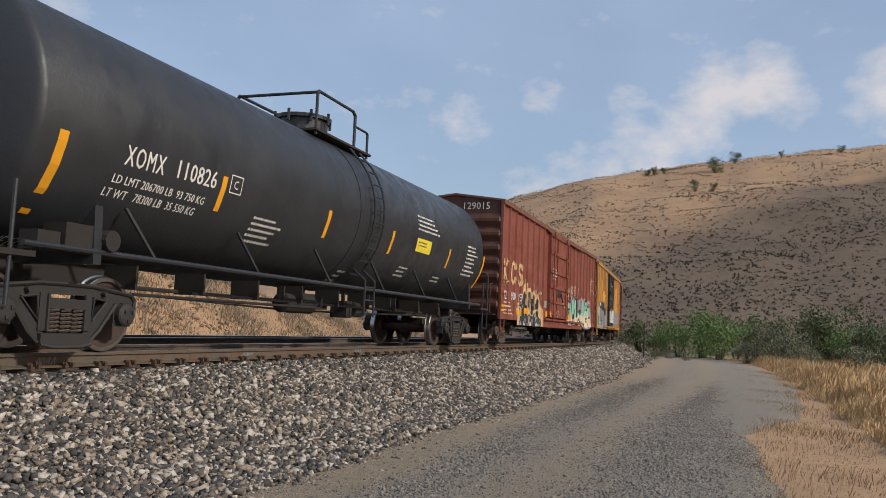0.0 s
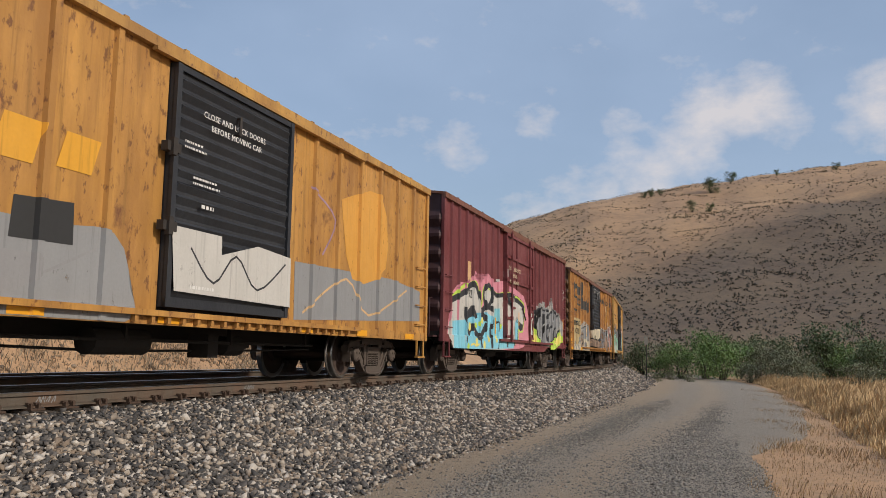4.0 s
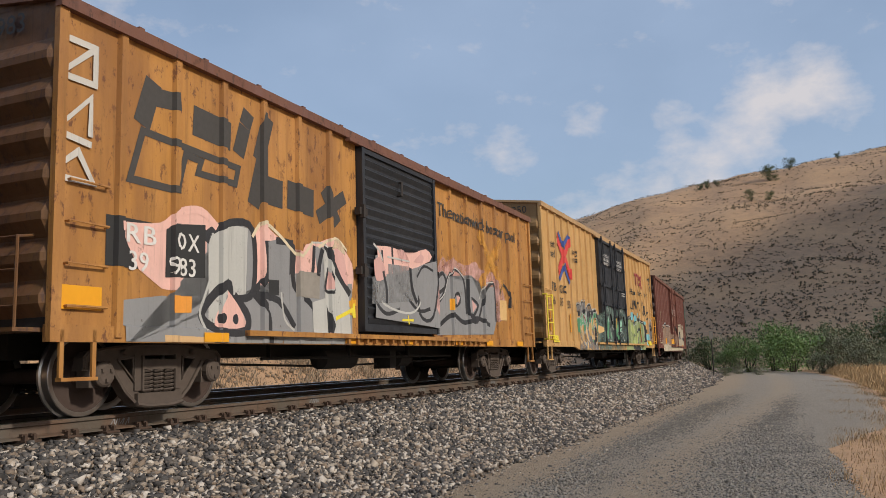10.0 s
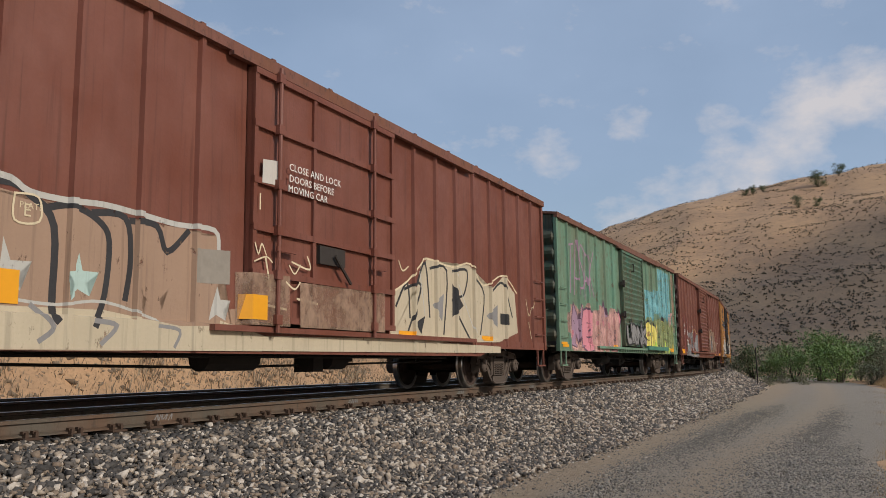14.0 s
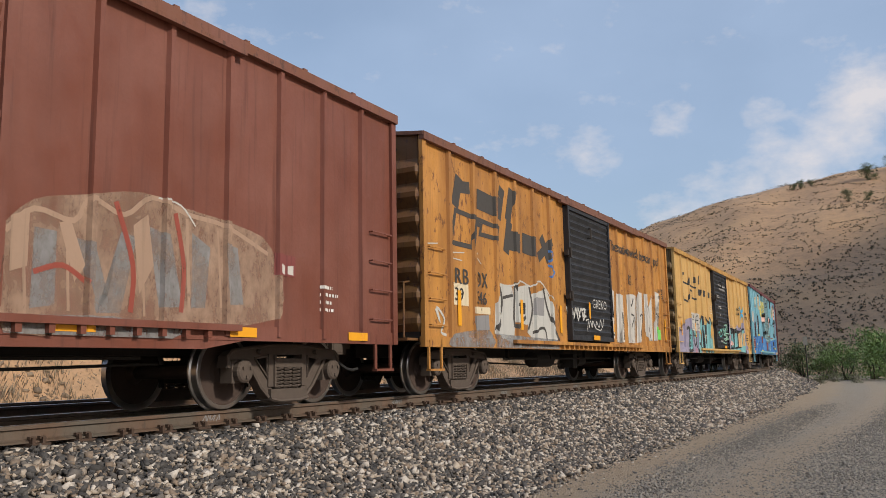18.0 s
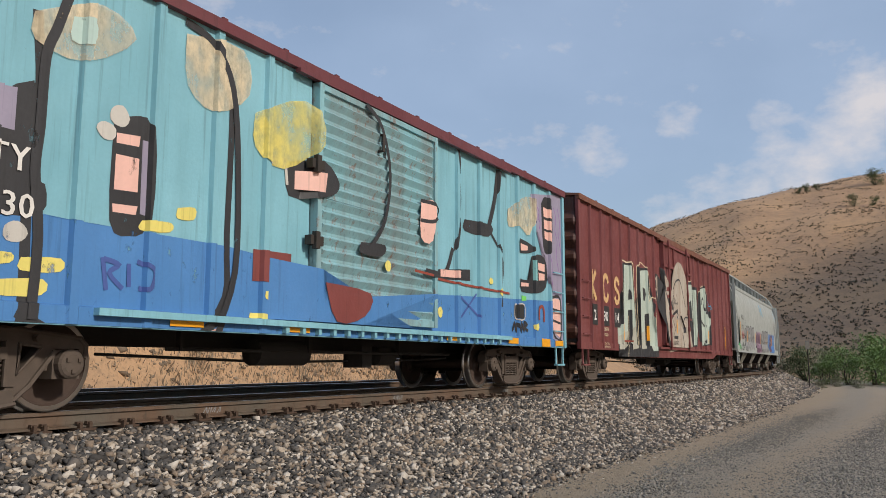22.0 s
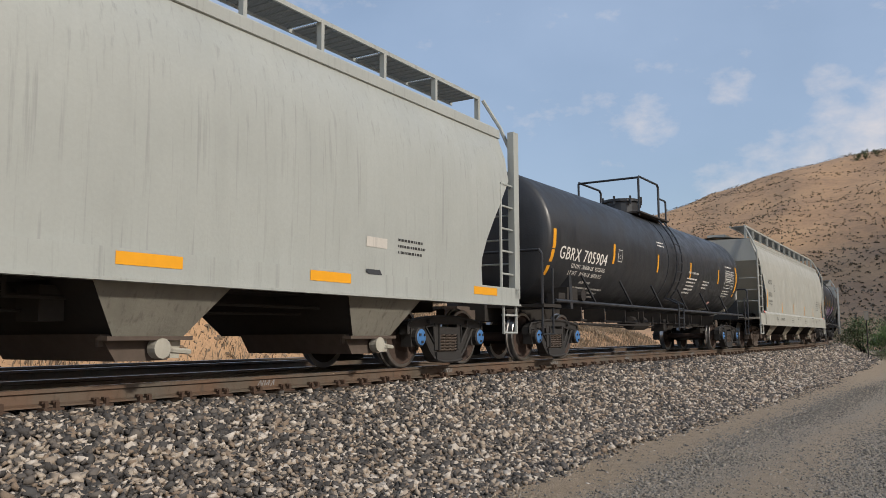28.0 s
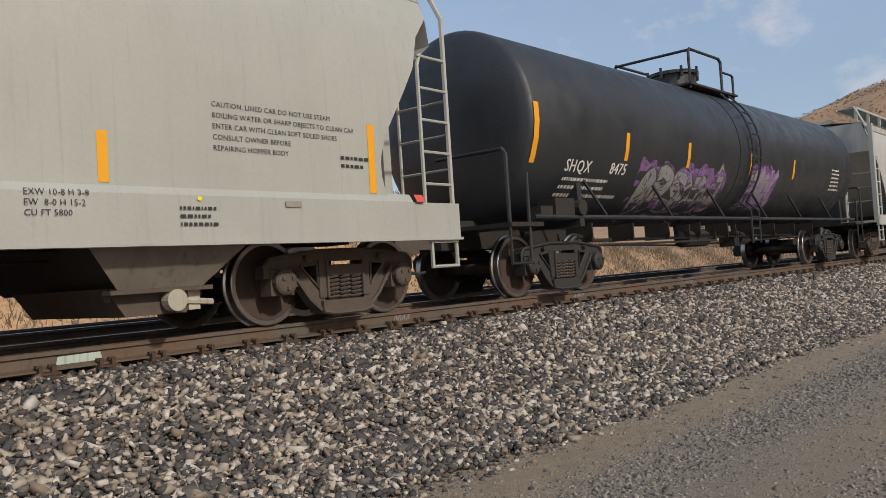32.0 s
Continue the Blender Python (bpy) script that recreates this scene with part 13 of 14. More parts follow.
def car_9():
    s = box_car(9, START[9], LENGTHS[9], (0.12, 0.255, 0.175), "green box car patched with pink and yellow graffiti", 4.33, 0.80, ("slat", -1.35, 1.65), 6, 9, 0.35, fascia=RUSTY,
                door_mat=paint("green_door", (0.06, 0.17, 0.12), 0.5, seed=3))
    bm = bmesh.new()
    for x0, x1, z0, z1 in ((1.9, 3.4, 2.0, 3.1), (3.4, 4.6, 2.3, 3.2), (4.6, 5.9, 2.2, 4.1), (5.9, 6.8, 2.1, 4.05)):
        rect(bm, x0, x1, z0, z1)
    s.put("worn_patch", bm, M["aqua_mist"])
    bm = bmesh.new()
    rect(bm, 6.95, 7.65, 1.7, 4.1)
    s.put("rust_patch", bm, M["rose2_mist"])
    mural(s, 1.9, 7.0, 0.86, 1.95, "lemon", "soot", "spruce", "olive", 5, 91, "lime", "sand", 0.05, 0.35)
    mural(s, -6.7, -1.7, 0.86, 1.9, "lilac", "plum", "rose", None, 5, 92, None, "pink", 0.03)
    mural(s, -1.2, 1.5, 1.05, 1.7, "ash", "ink", None, None, 4, 93)
    tag(s, -6.8, 2.3, 2.5, 1.3, "lilac", 5, 0.06, 5)
    tag(s, 6.1, 1.9, 0.8, 0.5, "rose", 6, 0.04)
    bm = bmesh.new()
    box(bm, 1.8, 5.2, -1.68, -1.56, 0.92, 1.06)
    part("door_stop_beam", bm, M["spruce"], s.car)
    sill_marks(s, (-7.5, -2.4, 2.4, 6.4), 0.90, 0.5, 0.13)
    number_end(s, "white", "8503")


def car_10():
    s = box_car(10, START[10], LENGTHS[10], BROWN, "plain dark brown box car with washed-out graffiti near the sill", 4.30, 0.80, ("slat", -1.65, 1.5), 6, 10, 0.15, deep=0.1, rib_w=0.03)
    art_10(s)
    bm = bmesh.new()
    rect(bm, -6.88, -6.19, 0.98, 2.5)
    rect(bm, -6.03, -5.4, 1.5, 2.47)
    s.put("repainted_panel", bm, M["brick2"])
    mark(s, "BK", -6.62, 2.05, 0.2, 0.22, "white")
    mark(s, "TY", -5.94, 2.06, 0.2, 0.22, "white")
    words(s, "157", -6.68, 1.70, 0.24)
    words(s, "228", -5.97, 1.68, 0.24)
    words(s, "160200", -5.75, 1.40, 0.10)
    words(s, "59000", -5.70, 1.24, 0.10)
    words(s, "C", -3.98, 1.92, 0.13, bold=False)
    bm = bmesh.new()
    stroke(bm, [(-4.05, 1.86), (-3.75, 1.86), (-3.75, 2.16), (-4.05, 2.16), (-4.05, 1.86)], 0.02)
    s.put("stencil_frame", bm, M["white"])
    sill_marks(s, (-7.45,), 0.86, 0.6, 0.19)
    sill_marks(s, (-3.9, -1.9, 2.0, 4.2, 6.5), 0.84)
    lines(s, 5.9, 1.5, 0.4, 4, 0.07, "white", 8)
    number_end(s, "white", "157228")


def car_11():
    s = gold_car(11, "orange-yellow box car with dark door and white graffiti", 11, 0.55, (0.50, 0.23, 0.045), "italic", (-6.68, -6.08, 1.50, 1.88, "cream"), fascia=RUSTY, door_x=(-1.35, 1.65))
    art_11(s)
    mark(s, "RB", -6.6, 1.87, 0.27, 0.28, "ash2")
    mark(s, "OX", -5.84, 1.87, 0.27, 0.28, "ash2")
    words(s, "39", -6.6, 1.58, 0.23, "ink")
    words(s, "346", -5.88, 1.56, 0.23, "ash2")
    words(s, "The nationwide boxcar pool", 1.85, 3.42, 0.29, "ash2")
    words(s, "any", 6.5, 2.6, 0.17, "ash2")
    words(s, "road", 6.5, 2.4, 0.17, "ash2")
    reflectors(s, (-6.5, -3.9, -1.8), 1.15, 0.6, 0.12)
    reflectors(s, (7.1,), 1.1, 0.7, 0.12)
    sill_marks(s, (0.0,), 1.02, 0.45, 0.11)
    bm = bmesh.new()
    rect(bm, 6.2, 6.55, 1.15, 1.45)
    s.put("sticker", bm, M["green"])
    number_end(s, "ink", "39346")


def car_12():
    s = gold_car(12, "clean yellow box car with teal bubble graffiti and lilac base", 12, 0.1, (0.54, 0.33, 0.11), "small", None, fascia=M["eavegold"], door_x=(-1.4, 1.5), ribs=5)
    art_12(s)
    bm = bmesh.new()
    rect(bm, -5.50, -4.85, 1.57, 2.2)
    rect(bm, -4.74, -4.03, 1.57, 2.2)
    s.put("number_panel", bm, M["whiteout"])
    mark(s, "RB", -5.45, 1.93, 0.27, 0.22, "ink")
    mark(s, "OX", -4.69, 1.92, 0.27, 0.22, "ink")
    words(s, "31", -5.29, 1.62, 0.22, "ink")
    words(s, "770", -4.63, 1.62, 0.22, "ink")
    door_words(s, 0.1)
    words(s, "next", 4.2, 2.75, 0.18, "ink")
    words(s, "load", 4.2, 2.53, 0.18, "ink")
    words(s, "any", 6.3, 2.65, 0.18, "ink")
    words(s, "road", 6.3, 2.43, 0.18, "ink")
    bm = bmesh.new()
    stroke(bm, [(5.2, 2.4), (5.75, 2.95)], 0.10)
    stroke(bm, [(5.2, 2.95), (5.75, 2.4)], 0.10, -0.002)
    s.put("cross_mark", bm, M["cyan"])
    words(s, "EW 10-8 H 14-3", 6.5, 1.62, 0.08, "ink")
    words(s, "CU FT 5277", 6.5, 1.22, 0.08, "ink")
    lines(s, 6.5, 1.5, 0.5, 2, 0.07, "ink", 5)
    reflectors(s, (-7.05, -4.85, -2.0, 6.9), 1.35, 0.5, 0.11)
    sill_marks(s, (0.0,), 0.98)
    lines(s, -1.9, 2.6, 0.35, 4, 0.07, "white", 7)
    number_end(s, "ink", "31770")


def car_13():
    s = box_car(13, START[13], LENGTHS[13], (0.19, 0.42, 0.50), "box car sprayed pale blue over deep blue from end to end", 4.30, 0.80, ("slat", -1.55, 1.6), 6, 13, 0.2, end_color=(0.10, 0.03, 0.03), end_ribs=9,
                fascia=paint("maroon_eave", (0.13, 0.03, 0.035), 0.2, seed=5), door_mat=paint("blue_door", (0.22, 0.43, 0.48), 0.4, (0.2, 0.09, 0.05), 0.3, 0.5, 6))
    art_13(s)
    bm = bmesh.new()
    rect(bm, -7.4, -6.0, 1.10, 1.62)
    s.put("repainted_panel", bm, M["brick2"])
    words(s, "LD LMT 159100", -7.1, 1.38, 0.10, "cream")
    words(s, "LT WT  60900", -7.1, 1.22, 0.10, "cream")
    mark(s, "BK", -6.47, 2.07, 0.23, 0.23, "white")
    mark(s, "TY", -5.8, 2.10, 0.2, 0.23, "white")
    words(s, "152", -6.53, 1.72, 0.22)
    words(s, "530", -5.82, 1.70, 0.22)
    sill_marks(s, (-7.2,), 0.84, 0.5, 0.25)
    sill_marks(s, (-3.8, -2.0, 2.0, 4.4, 6.8), 0.84)
    number_end(s, "white", "15253")


def car_14():
    s = plug_car(14, "scuffed red box car with tall pale block graffiti", (0.16, 0.038, 0.036), 14, 0.3, (-1.95, 1.7), 4.44)
    art_14(s)
    initials(s, -8.5, 2.03, 0.66, 0.93, "sand")
    for x, n in ((-8.45, "12"), (-7.56, "90"), (-6.65, "14")):
        bm = bmesh.new()
        rect(bm, x - 0.06, x + 0.46, 1.40, 1.90)
        s.put("number_panel", bm, M["ink"])
        words(s, n, x, 1.52, 0.26)
    words(s, "205700", -7.55, 1.28, 0.09, "cream")
    words(s, "80300", -7.55, 1.14, 0.09, "cream")
    words(s, "LIFT AND", -7.58, 0.93, 0.06, "cream")
    words(s, "JACK HERE", -7.58, 0.85, 0.06, "cream")
    reflectors(s, (-8.45,), 1.1, 0.95, 0.11)
    reflectors(s, (6.0,), 1.1, 0.5, 0.11)
    reflectors(s, (8.02,), 1.08, 0.88, 0.10)
    lines(s, 7.58, 1.98, 0.3, 2, 0.08, "chalk", 21)
    number_end(s, "rose", "129014")


PALE = (0.355, 0.375, 0.355)


def car_15():
    s = hopper_car(15, START[15], LENGTHS[15], "pale grey covered hopper with silver and purple bubble graffiti", PALE, False, 1)
    art_15(s)
    mark(s, "ROIX", -7.45, 2.47, 0.18, 0.23, "ink")
    words(s, "57921", -7.52, 2.03, 0.21, "ink")
    words(s, "C", -6.32, 2.28, 0.10, "ink", False)
    bm = bmesh.new()
    stroke(bm, [(-6.38, 2.22), (-6.18, 2.22), (-6.18, 2.47), (-6.38, 2.47), (-6.38, 2.22)], 0.012)
    s.put("stencil_frame", bm, M["ink"])
    words(s, "LD LMT 221700 LBS", -7.59, 1.72, 0.09, "ink")
    words(s, "LT WT  64300 LBS", -7.61, 1.58, 0.09, "ink")
    words(s, "2 INCH HF COMP BRAKE SHOES", -8.29, 1.09, 0.05, "ink", False)
    reflectors(s, (-7.95,), 1.5, 0.83, 0.10)
    reflectors(s, (-5.62, -2.45, -0.2, 2.4, 5.4), 1.5, 0.5, 0.10)
    lines(s, -6.0, 1.3, 0.5, 2, 0.05, "ink", 4)


def car_16():
    s = hopper_car(16, START[16], LENGTHS[16], "clean pale grey covered hopper with black stencils", PALE, False, 2, "truckblack", True)
    mark(s, "ROIX", -6.9, 2.62, 0.21, 0.22, "ink")
    words(s, "59570", -7.0, 2.2, 0.2, "ink")
    lines(s, -7.0, 1.95, 0.8, 3, 0.08, "ink", 4)
    lines(s, 5.2, 1.75, 0.7, 3, 0.06, "ink", 5)
    bm = bmesh.new()
    rect(bm, 4.5, 4.95, 1.62, 1.75)
    s.put("notice_plate", bm, M["whiteout"])
    sill_marks(s, (-8.2, -4.8, -2.0, 0.8, 3.4, 7.2), 1.12, 0.75, 0.12)
    bm = bmesh.new()
    rect(bm, 4.5, 4.8, 1.26, 1.33)
    s.put("notice_plate", bm, M["ink"])


def car_17():
    s = tank_car(17, START[17], LENGTHS[17], "black tank car with blue axle caps and white stencils", R=1.36, cz=2.46, blue=True, high=0.84, reach=LENGTHS[17] / 2 - 1.45)
    mark(s, "GBRX", -6.98, 2.0, 0.27, 0.26, "white")
    words(s, "705904", -5.80, 2.0, 0.26, wide=1.14)
    words(s, "LD LMT  204500 LB  92750 KG", -6.28, 1.86, 0.085, wide=1.12)
    words(s, "LT WT    81500 LB  36950 KG", -6.30, 1.72, 0.085, wide=1.12)
    words(s, "60% EMPTY LOAD", -5.5, 1.58, 0.05)
    lines(s, -5.65, 1.48, 2.3, 3, 0.055, seed=4)
    words(s, "C", -3.83, 2.22, 0.10, bold=False)
    bm = bmesh.new()
    stroke(bm, [(-3.89, 2.16), (-3.64, 2.16), (-3.64, 2.42), (-3.89, 2.42), (-3.89, 2.16)], 0.014)
    s.put("stencil_frame", bm, M["white"])
    reflectors(s, (-7.34,), 1.65, 0.9, 0.13)
    reflectors(s, (-4.2, -1.15, 1.71, 4.72), 2.08, 0.45)
    reflectors(s, (6.95,), 1.75, 1.0, 0.14)
    lines(s, -1.05, 2.85, 0.6, 2, 0.06, seed=5)
    words(s, "FIBERGLASS INSULATION", 1.6, 2.22, 0.06)
    lines(s, 1.55, 2.06, 1.0, 5, 0.07, seed=6)
    lines(s, 3.1, 2.05, 0.9, 3, 0.065, seed=7)
    lines(s, 5.6, 2.66, 1.15, 1, 0.07, seed=8)
    bm = bmesh.new()
    stroke(bm, [(5.6, 2.0), (6.7, 2.0), (6.7, 2.55), (5.6, 2.55), (5.6, 2.0)], 0.015)
    for k in range(1, 6):
        stroke(bm, [(5.6, 2.0 + 0.092 * k), (6.7, 2.0 + 0.092 * k)], 0.01, -0.0005 * k)
    for q in (6.1, 6.3, 6.5):
        stroke(bm, [(q, 2.0), (q, 2.55)], 0.01, -0.004)
    s.put("data_table", bm, M["white"])
    lines(s, 5.65, 2.47, 1.0, 5, 0.045, seed=9)
    lines(s, 5.6, 1.88, 0.95, 3, 0.055, seed=10)
    lines(s, 4.6, 1.25, 0.7, 1, 0.06, seed=11)
    words(s, "2 INCH HF COMP SHOES", 4.7, 1.28, 0.055)
    bm = bmesh.new()
    rect(bm, 4.7, 4.95, 1.45, 1.53)
    s.put("sticker", bm, M["rose"])


def car_18():
    s = hopper_car(18, START[18], LENGTHS[18], "cream-white covered hopper with rounded sides and dusty chutes", (0.37, 0.372, 0.335), True, 3)
    mark(s, "ACFX", -7.16, 2.40, 0.19, 0.18, "ink")
    words(s, "69115", -7.17, 1.92, 0.18, "ink")
    words(s, "LD LMT 197600", -7.17, 1.72, 0.07, "ink")
    words(s, "LT WT   65400", -7.17, 1.60, 0.07, "ink")
    words(s, "C", -6.02, 2.20, 0.10, "ink", False)
    words(s, "PLATE", -6.05, 2.34, 0.035, "ink", False)
    bm = bmesh.new()
    stroke(bm, [(-6.09, 2.16), (-5.86, 2.16), (-5.86, 2.41), (-6.09, 2.41), (-6.09, 2.16)], 0.014)
    s.put("stencil_frame", bm, M["ink"])
    for x, n in ((-4.93, 6), (-4.57, 4), (-4.31, 3)):
        blocks(s, x, 1.05, n, 0.032, 0.09, 0.022, "ink")
    reflectors(s, (-7.56,), 1.52, 0.68, 0.10)
    reflectors(s, (-4.40, -1.50, 1.62, 4.36), 1.36, 0.42, 0.09)
    reflectors(s, (7.41,), 1.36, 0.75, 0.10)
    words(s, "NOTE THIS CAR HAS FOUR COMPARTMENTS", -0.75, 1.22, 0.04, "ink", False)
    words(s, "EQUIPPED WITH OUTLETS", -0.75, 1.14, 0.04, "ink", False)
    words(s, "CAUTION: LINED CAR DO NOT USE STEAM", 5.45, 2.09, 0.05, "ink", False)
    words(s, "BOILING WATER OR SHARP OBJECTS TO CLEAN CAR", 5.45, 1.99, 0.05, "ink", False)
    words(s, "ENTER CAR WITH CLEAN SOFT SOLED SHOES", 5.45, 1.89, 0.05, "ink", False)
    words(s, "CONSULT OWNER BEFORE", 5.45, 1.79, 0.05, "ink", False)
    words(s, "REPAIRING HOPPER BODY", 5.45, 1.69, 0.05, "ink", False)
    words(s, "EXW 10-8 H 3-8", 3.75, 1.24, 0.05, "ink", False)
    words(s, "EW  8-0 H 15-2", 3.75, 1.16, 0.05, "ink", False)
    words(s, "CU FT 5800", 3.75, 1.08, 0.05, "ink", False)
    for x in (-5.95, -2.3, 1.32, 5.05):
        lines(s, x, 1.14, 0.4, 3, 0.05, "ink", int(x * 10) + 90)
        rr = random.Random(2)
        bm = bmesh.new()
        poly(bm, blob(rr, x + 0.2, 1.24, 0.05, 0.04, 12, 0.01, 1.0))
        s.put("sticker", bm, M["yellowlabel"])
    bm = bmesh.new()
    rect(bm, 6.2, 6.4, 1.18, 1.24)
    s.put("notice_plate", bm, M["concrete"])
    for x in (-8.35, 8.1):
        bm = bmesh.new()
        rect(bm, x, x + 0.14, 1.27, 1.36)
        s.put("sticker", bm, M["redlabel"])
    lines(s, 7.0, 1.7, 0.5, 2, 0.06, "ink", 33)


def car_19():
    s = tank_car(19, START[19], LENGTHS[19], "black tank car with silver and purple graffiti low on the shell")
    mark(s, "SHQX", -6.65, 1.85, 0.19, 0.18, "white")
    words(s, "8475", -5.35, 1.86, 0.18)
    lines(s, -6.6, 1.72, 1.9, 3, 0.08, seed=4)
    mural(s, -4.25, -0.9, 1.25, 2.0, "silver", "ash2", None, "violet", 6, 191, None, None, 0.0, 0.4)
    mural(s, 0.4, 1.95, 1.45, 2.2, "silver", "violet", None, "violet", 4, 192, None, None, 0.0, 0.4)
    reflectors(s, (-7.6,), 1.92, 0.85, 0.12)
    reflectors(s, (-5.0, -2.7, 0.3, 2.9), 2.08, 0.45)
    lines(s, 5.8, 2.4, 0.8, 6, 0.07, seed=8)


def car_20():
    s = hopper_car(20, START[20], LENGTHS[20], "grey covered hopper at the tail of the train", (0.42, 0.42, 0.39), False, 4)
    lines(s, -7.0, 2.5, 0.9, 4, 0.12, "ink", 4)
    reflectors(s, (-7.6, -4.5, -1.5, 1.5, 4.5), 1.5, 0.5, 0.11)


M["navy2"] = plain("number_panel_black", (0.035, 0.045, 0.065), 0.6)
M["orange2"] = paint("worn_orange", (0.70, 0.34, 0.03), 0.2, seed=3)
M["brick2"] = paint("repaint_red", (0.19, 0.045, 0.04), 0.1, seed=5)
M["lilac2"] = paint("spray_pale_lilac", (0.29, 0.26, 0.35), 0.15, seed=6)
M["mint2"] = paint("spray_pale_mint", (0.44, 0.51, 0.44), 0.3, (0.2, 0.1, 0.06), seed=8)
M["eavegold"] = paint("yellow_eave", (0.50, 0.28, 0.07), 0.5, (0.13, 0.06, 0.035), 0.3, 0.6, 4)
for _f in (car_0, car_1, car_2, car_3, car_4, car_5, car_6, car_7, car_8, car_9, car_10, car_11, car_12, car_13, car_14, car_15, car_16, car_17, car_18, car_19, car_20):
    _f()


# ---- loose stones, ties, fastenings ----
for _key, _args, _m in (("a", (near_s, shoulder, 56000, 0.033, 1), "stone"), ("b", (mid_s, shoulder, 36000, 0.040, 2), "stone"), ("c", (far_s, shoulder, 9000, 0.06, 3), "stone"), ("d", (lambda rr, n: -8 + 34 * rr.uniform(0, 1, n), bed, 24000, 0.036, 4), "oily_shaded")):
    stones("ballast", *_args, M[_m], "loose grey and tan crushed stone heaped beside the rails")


stones("ballast", lambda rr, n: rr.uniform(-26, -6.5, n), shoulder, 9000, 0.05, 11, M["stone"], "loose grey and tan crushed stone heaped beside the rails")


def strewn(rr, n, s):
    d = 3.5 + 5.2 * rr.uniform(0, 1, n) ** 0.9
    lane = np.exp(-((d - 4.35) / 0.35) ** 2) + 0.8 * np.exp(-((d - 6.1) / 0.35) ** 2)
    d = np.where(rr.uniform(0, 1, n) < lane * 0.85, 7.0 + 1.4 * rr.uniform(0, 1, n), d)
    return d, np.interp(d, [3.2, 3.7, 4.3, 5.0, 5.8, 6.6, 7.4, 8.1, 8.7], [-0.02, 0.0, 0.035, 0.03, 0.05, 0.03, 0.035, 0.02, -0.06]) + rr.uniform(-0.006, 0.004, n), 0


stones("gravel", lambda rr, n: -5 + 32 * rr.beta(1, 1.6, n), strewn, 46000, 0.0125, 6, M["pebble"], "small grey gravel strewn over the dusty road")
def ridge(rr, n, s):
    d = np.where(rr.uniform(0, 1, n) < 0.45, 5.15 + 0.22 * rr.normal(0, 1, n), 7.3 + 0.5 * rr.normal(0, 1, n)) + 0.1 * np.sin(s * 0.7)
    return d, np.interp(d, [3.2, 3.7, 4.3, 5.0, 5.8, 6.6, 7.4, 8.1, 8.7], [-0.02, 0.0, 0.035, 0.03, 0.05, 0.03, 0.035, 0.02, -0.06]), 0


stones("gravel", lambda rr, n: -4 + 26 * rr.beta(1, 1.4, n), ridge, 11000, 0.019, 16, M["pebble"], "coarse grey gravel thrown up in ridges between the wheel tracks")
stones("gravel", lambda rr, n: -5 + 30 * rr.uniform(0, 1, n), lambda rr, n, s: (3.45 + rr.exponential(0.34, n), 0.02 + 0 * s, 0), 2600, 0.024, 7, M["stone"], "stray ballast stones at the edge of the road")

track = tagged(new("track"), "wooden ties with rusty spikes under the near rails", "railway track", kind="structure")
bm = bmesh.new()
box(bm, -0.115, 0.115, -1.3, 1.3, -0.18, 0.0)
bmesh.ops.bevel(bm, geom=bm.edges[:], offset=0.012, segments=1)
TIE = mesh_of("tie", bm, M["tie"])
bm = bmesh.new()
box(bm, -0.10, 0.10, -0.16, 0.16, 0.0, 0.022)
for _x in (-0.055, 0.055):
    box(bm, _x - 0.018, _x + 0.018, -0.125, -0.07, 0.02, 0.075)
    box(bm, _x - 0.03, _x + 0.03, -0.10, -0.055, 0.06, 0.085)
PLATE = mesh_of("tie_plate", bm, M["spike"])
for _k in range(150):
    _q = -8 + _k * 0.52
    _m = on_track(_q, 0.4)
    _m.translation.z = TIE_TOP
    t = part("tie", TIE, None, track)
    t.matrix_basis = _m @ pose(0, 0, 0, 0, 0, (_k * 37 % 7 - 3) * 0.25)
    if _q < 45:
        p = part("tie_plate", PLATE, None, t)
        p.matrix_basis = pose(0, -0.755, 0.004)


def rail_mark(s, seed, mat, w=0.32, h=0.075, patch=False):
    """Chalked figures on the web of the near rail."""
    rr = random.Random(seed)
    bm = bmesh.new()
    y = -0.755 - 0.0135
    if patch:
        poly(bm, [(0, -0.13), (w, -0.128), (w * 0.95, -0.055), (0.02, -0.06)])
    else:
        for k in range(4):
            a = k * w / 4
            stroke(bm, [(a, -0.13 + rr.uniform(0, 0.03)), (a + rr.uniform(0, w / 5), -0.055), (a + rr.uniform(0.03, w / 4), -0.12), (a + w / 5, -0.06)], 0.014, -0.0004 * k)
    for v in bm.verts:
        v.co.y += y
    ob = tagged(new("chalk_mark", mesh_of("chalk_mark", bm, mat)), "chalked figures on the side of the steel rail", "chalk mark")
    m = on_track(s, 0.4)
    ob.matrix_basis = m


for _i, (_s, _p) in enumerate(((-3.2, True), (0.95, False), (5.1, False), (9.2, False), (13.4, False), (19.0, False))):
    rail_mark(_s, _i, M["mint2"] if _p else M["silver"], 0.42 if _p else 0.30, patch=_p)


# ---- plants ----
def leafy(name, cols):
    m, n, l, b = shader(name)
    r = n.new("ShaderNodeValToRGB")
    r.color_ramp.elements[0].color, r.color_ramp.elements[1].color = (*cols[0], 1), (*cols[1], 1)
    l.new(n.new("ShaderNodeNewGeometry").outputs["Random Per Island"], r.inputs[0])
    l.new(r.outputs[0], b.inputs["Base Color"])
    b.inputs["Roughness"].default_value = 0.7
    b.inputs["Subsurface Weight"].default_value = 0.0
    return m


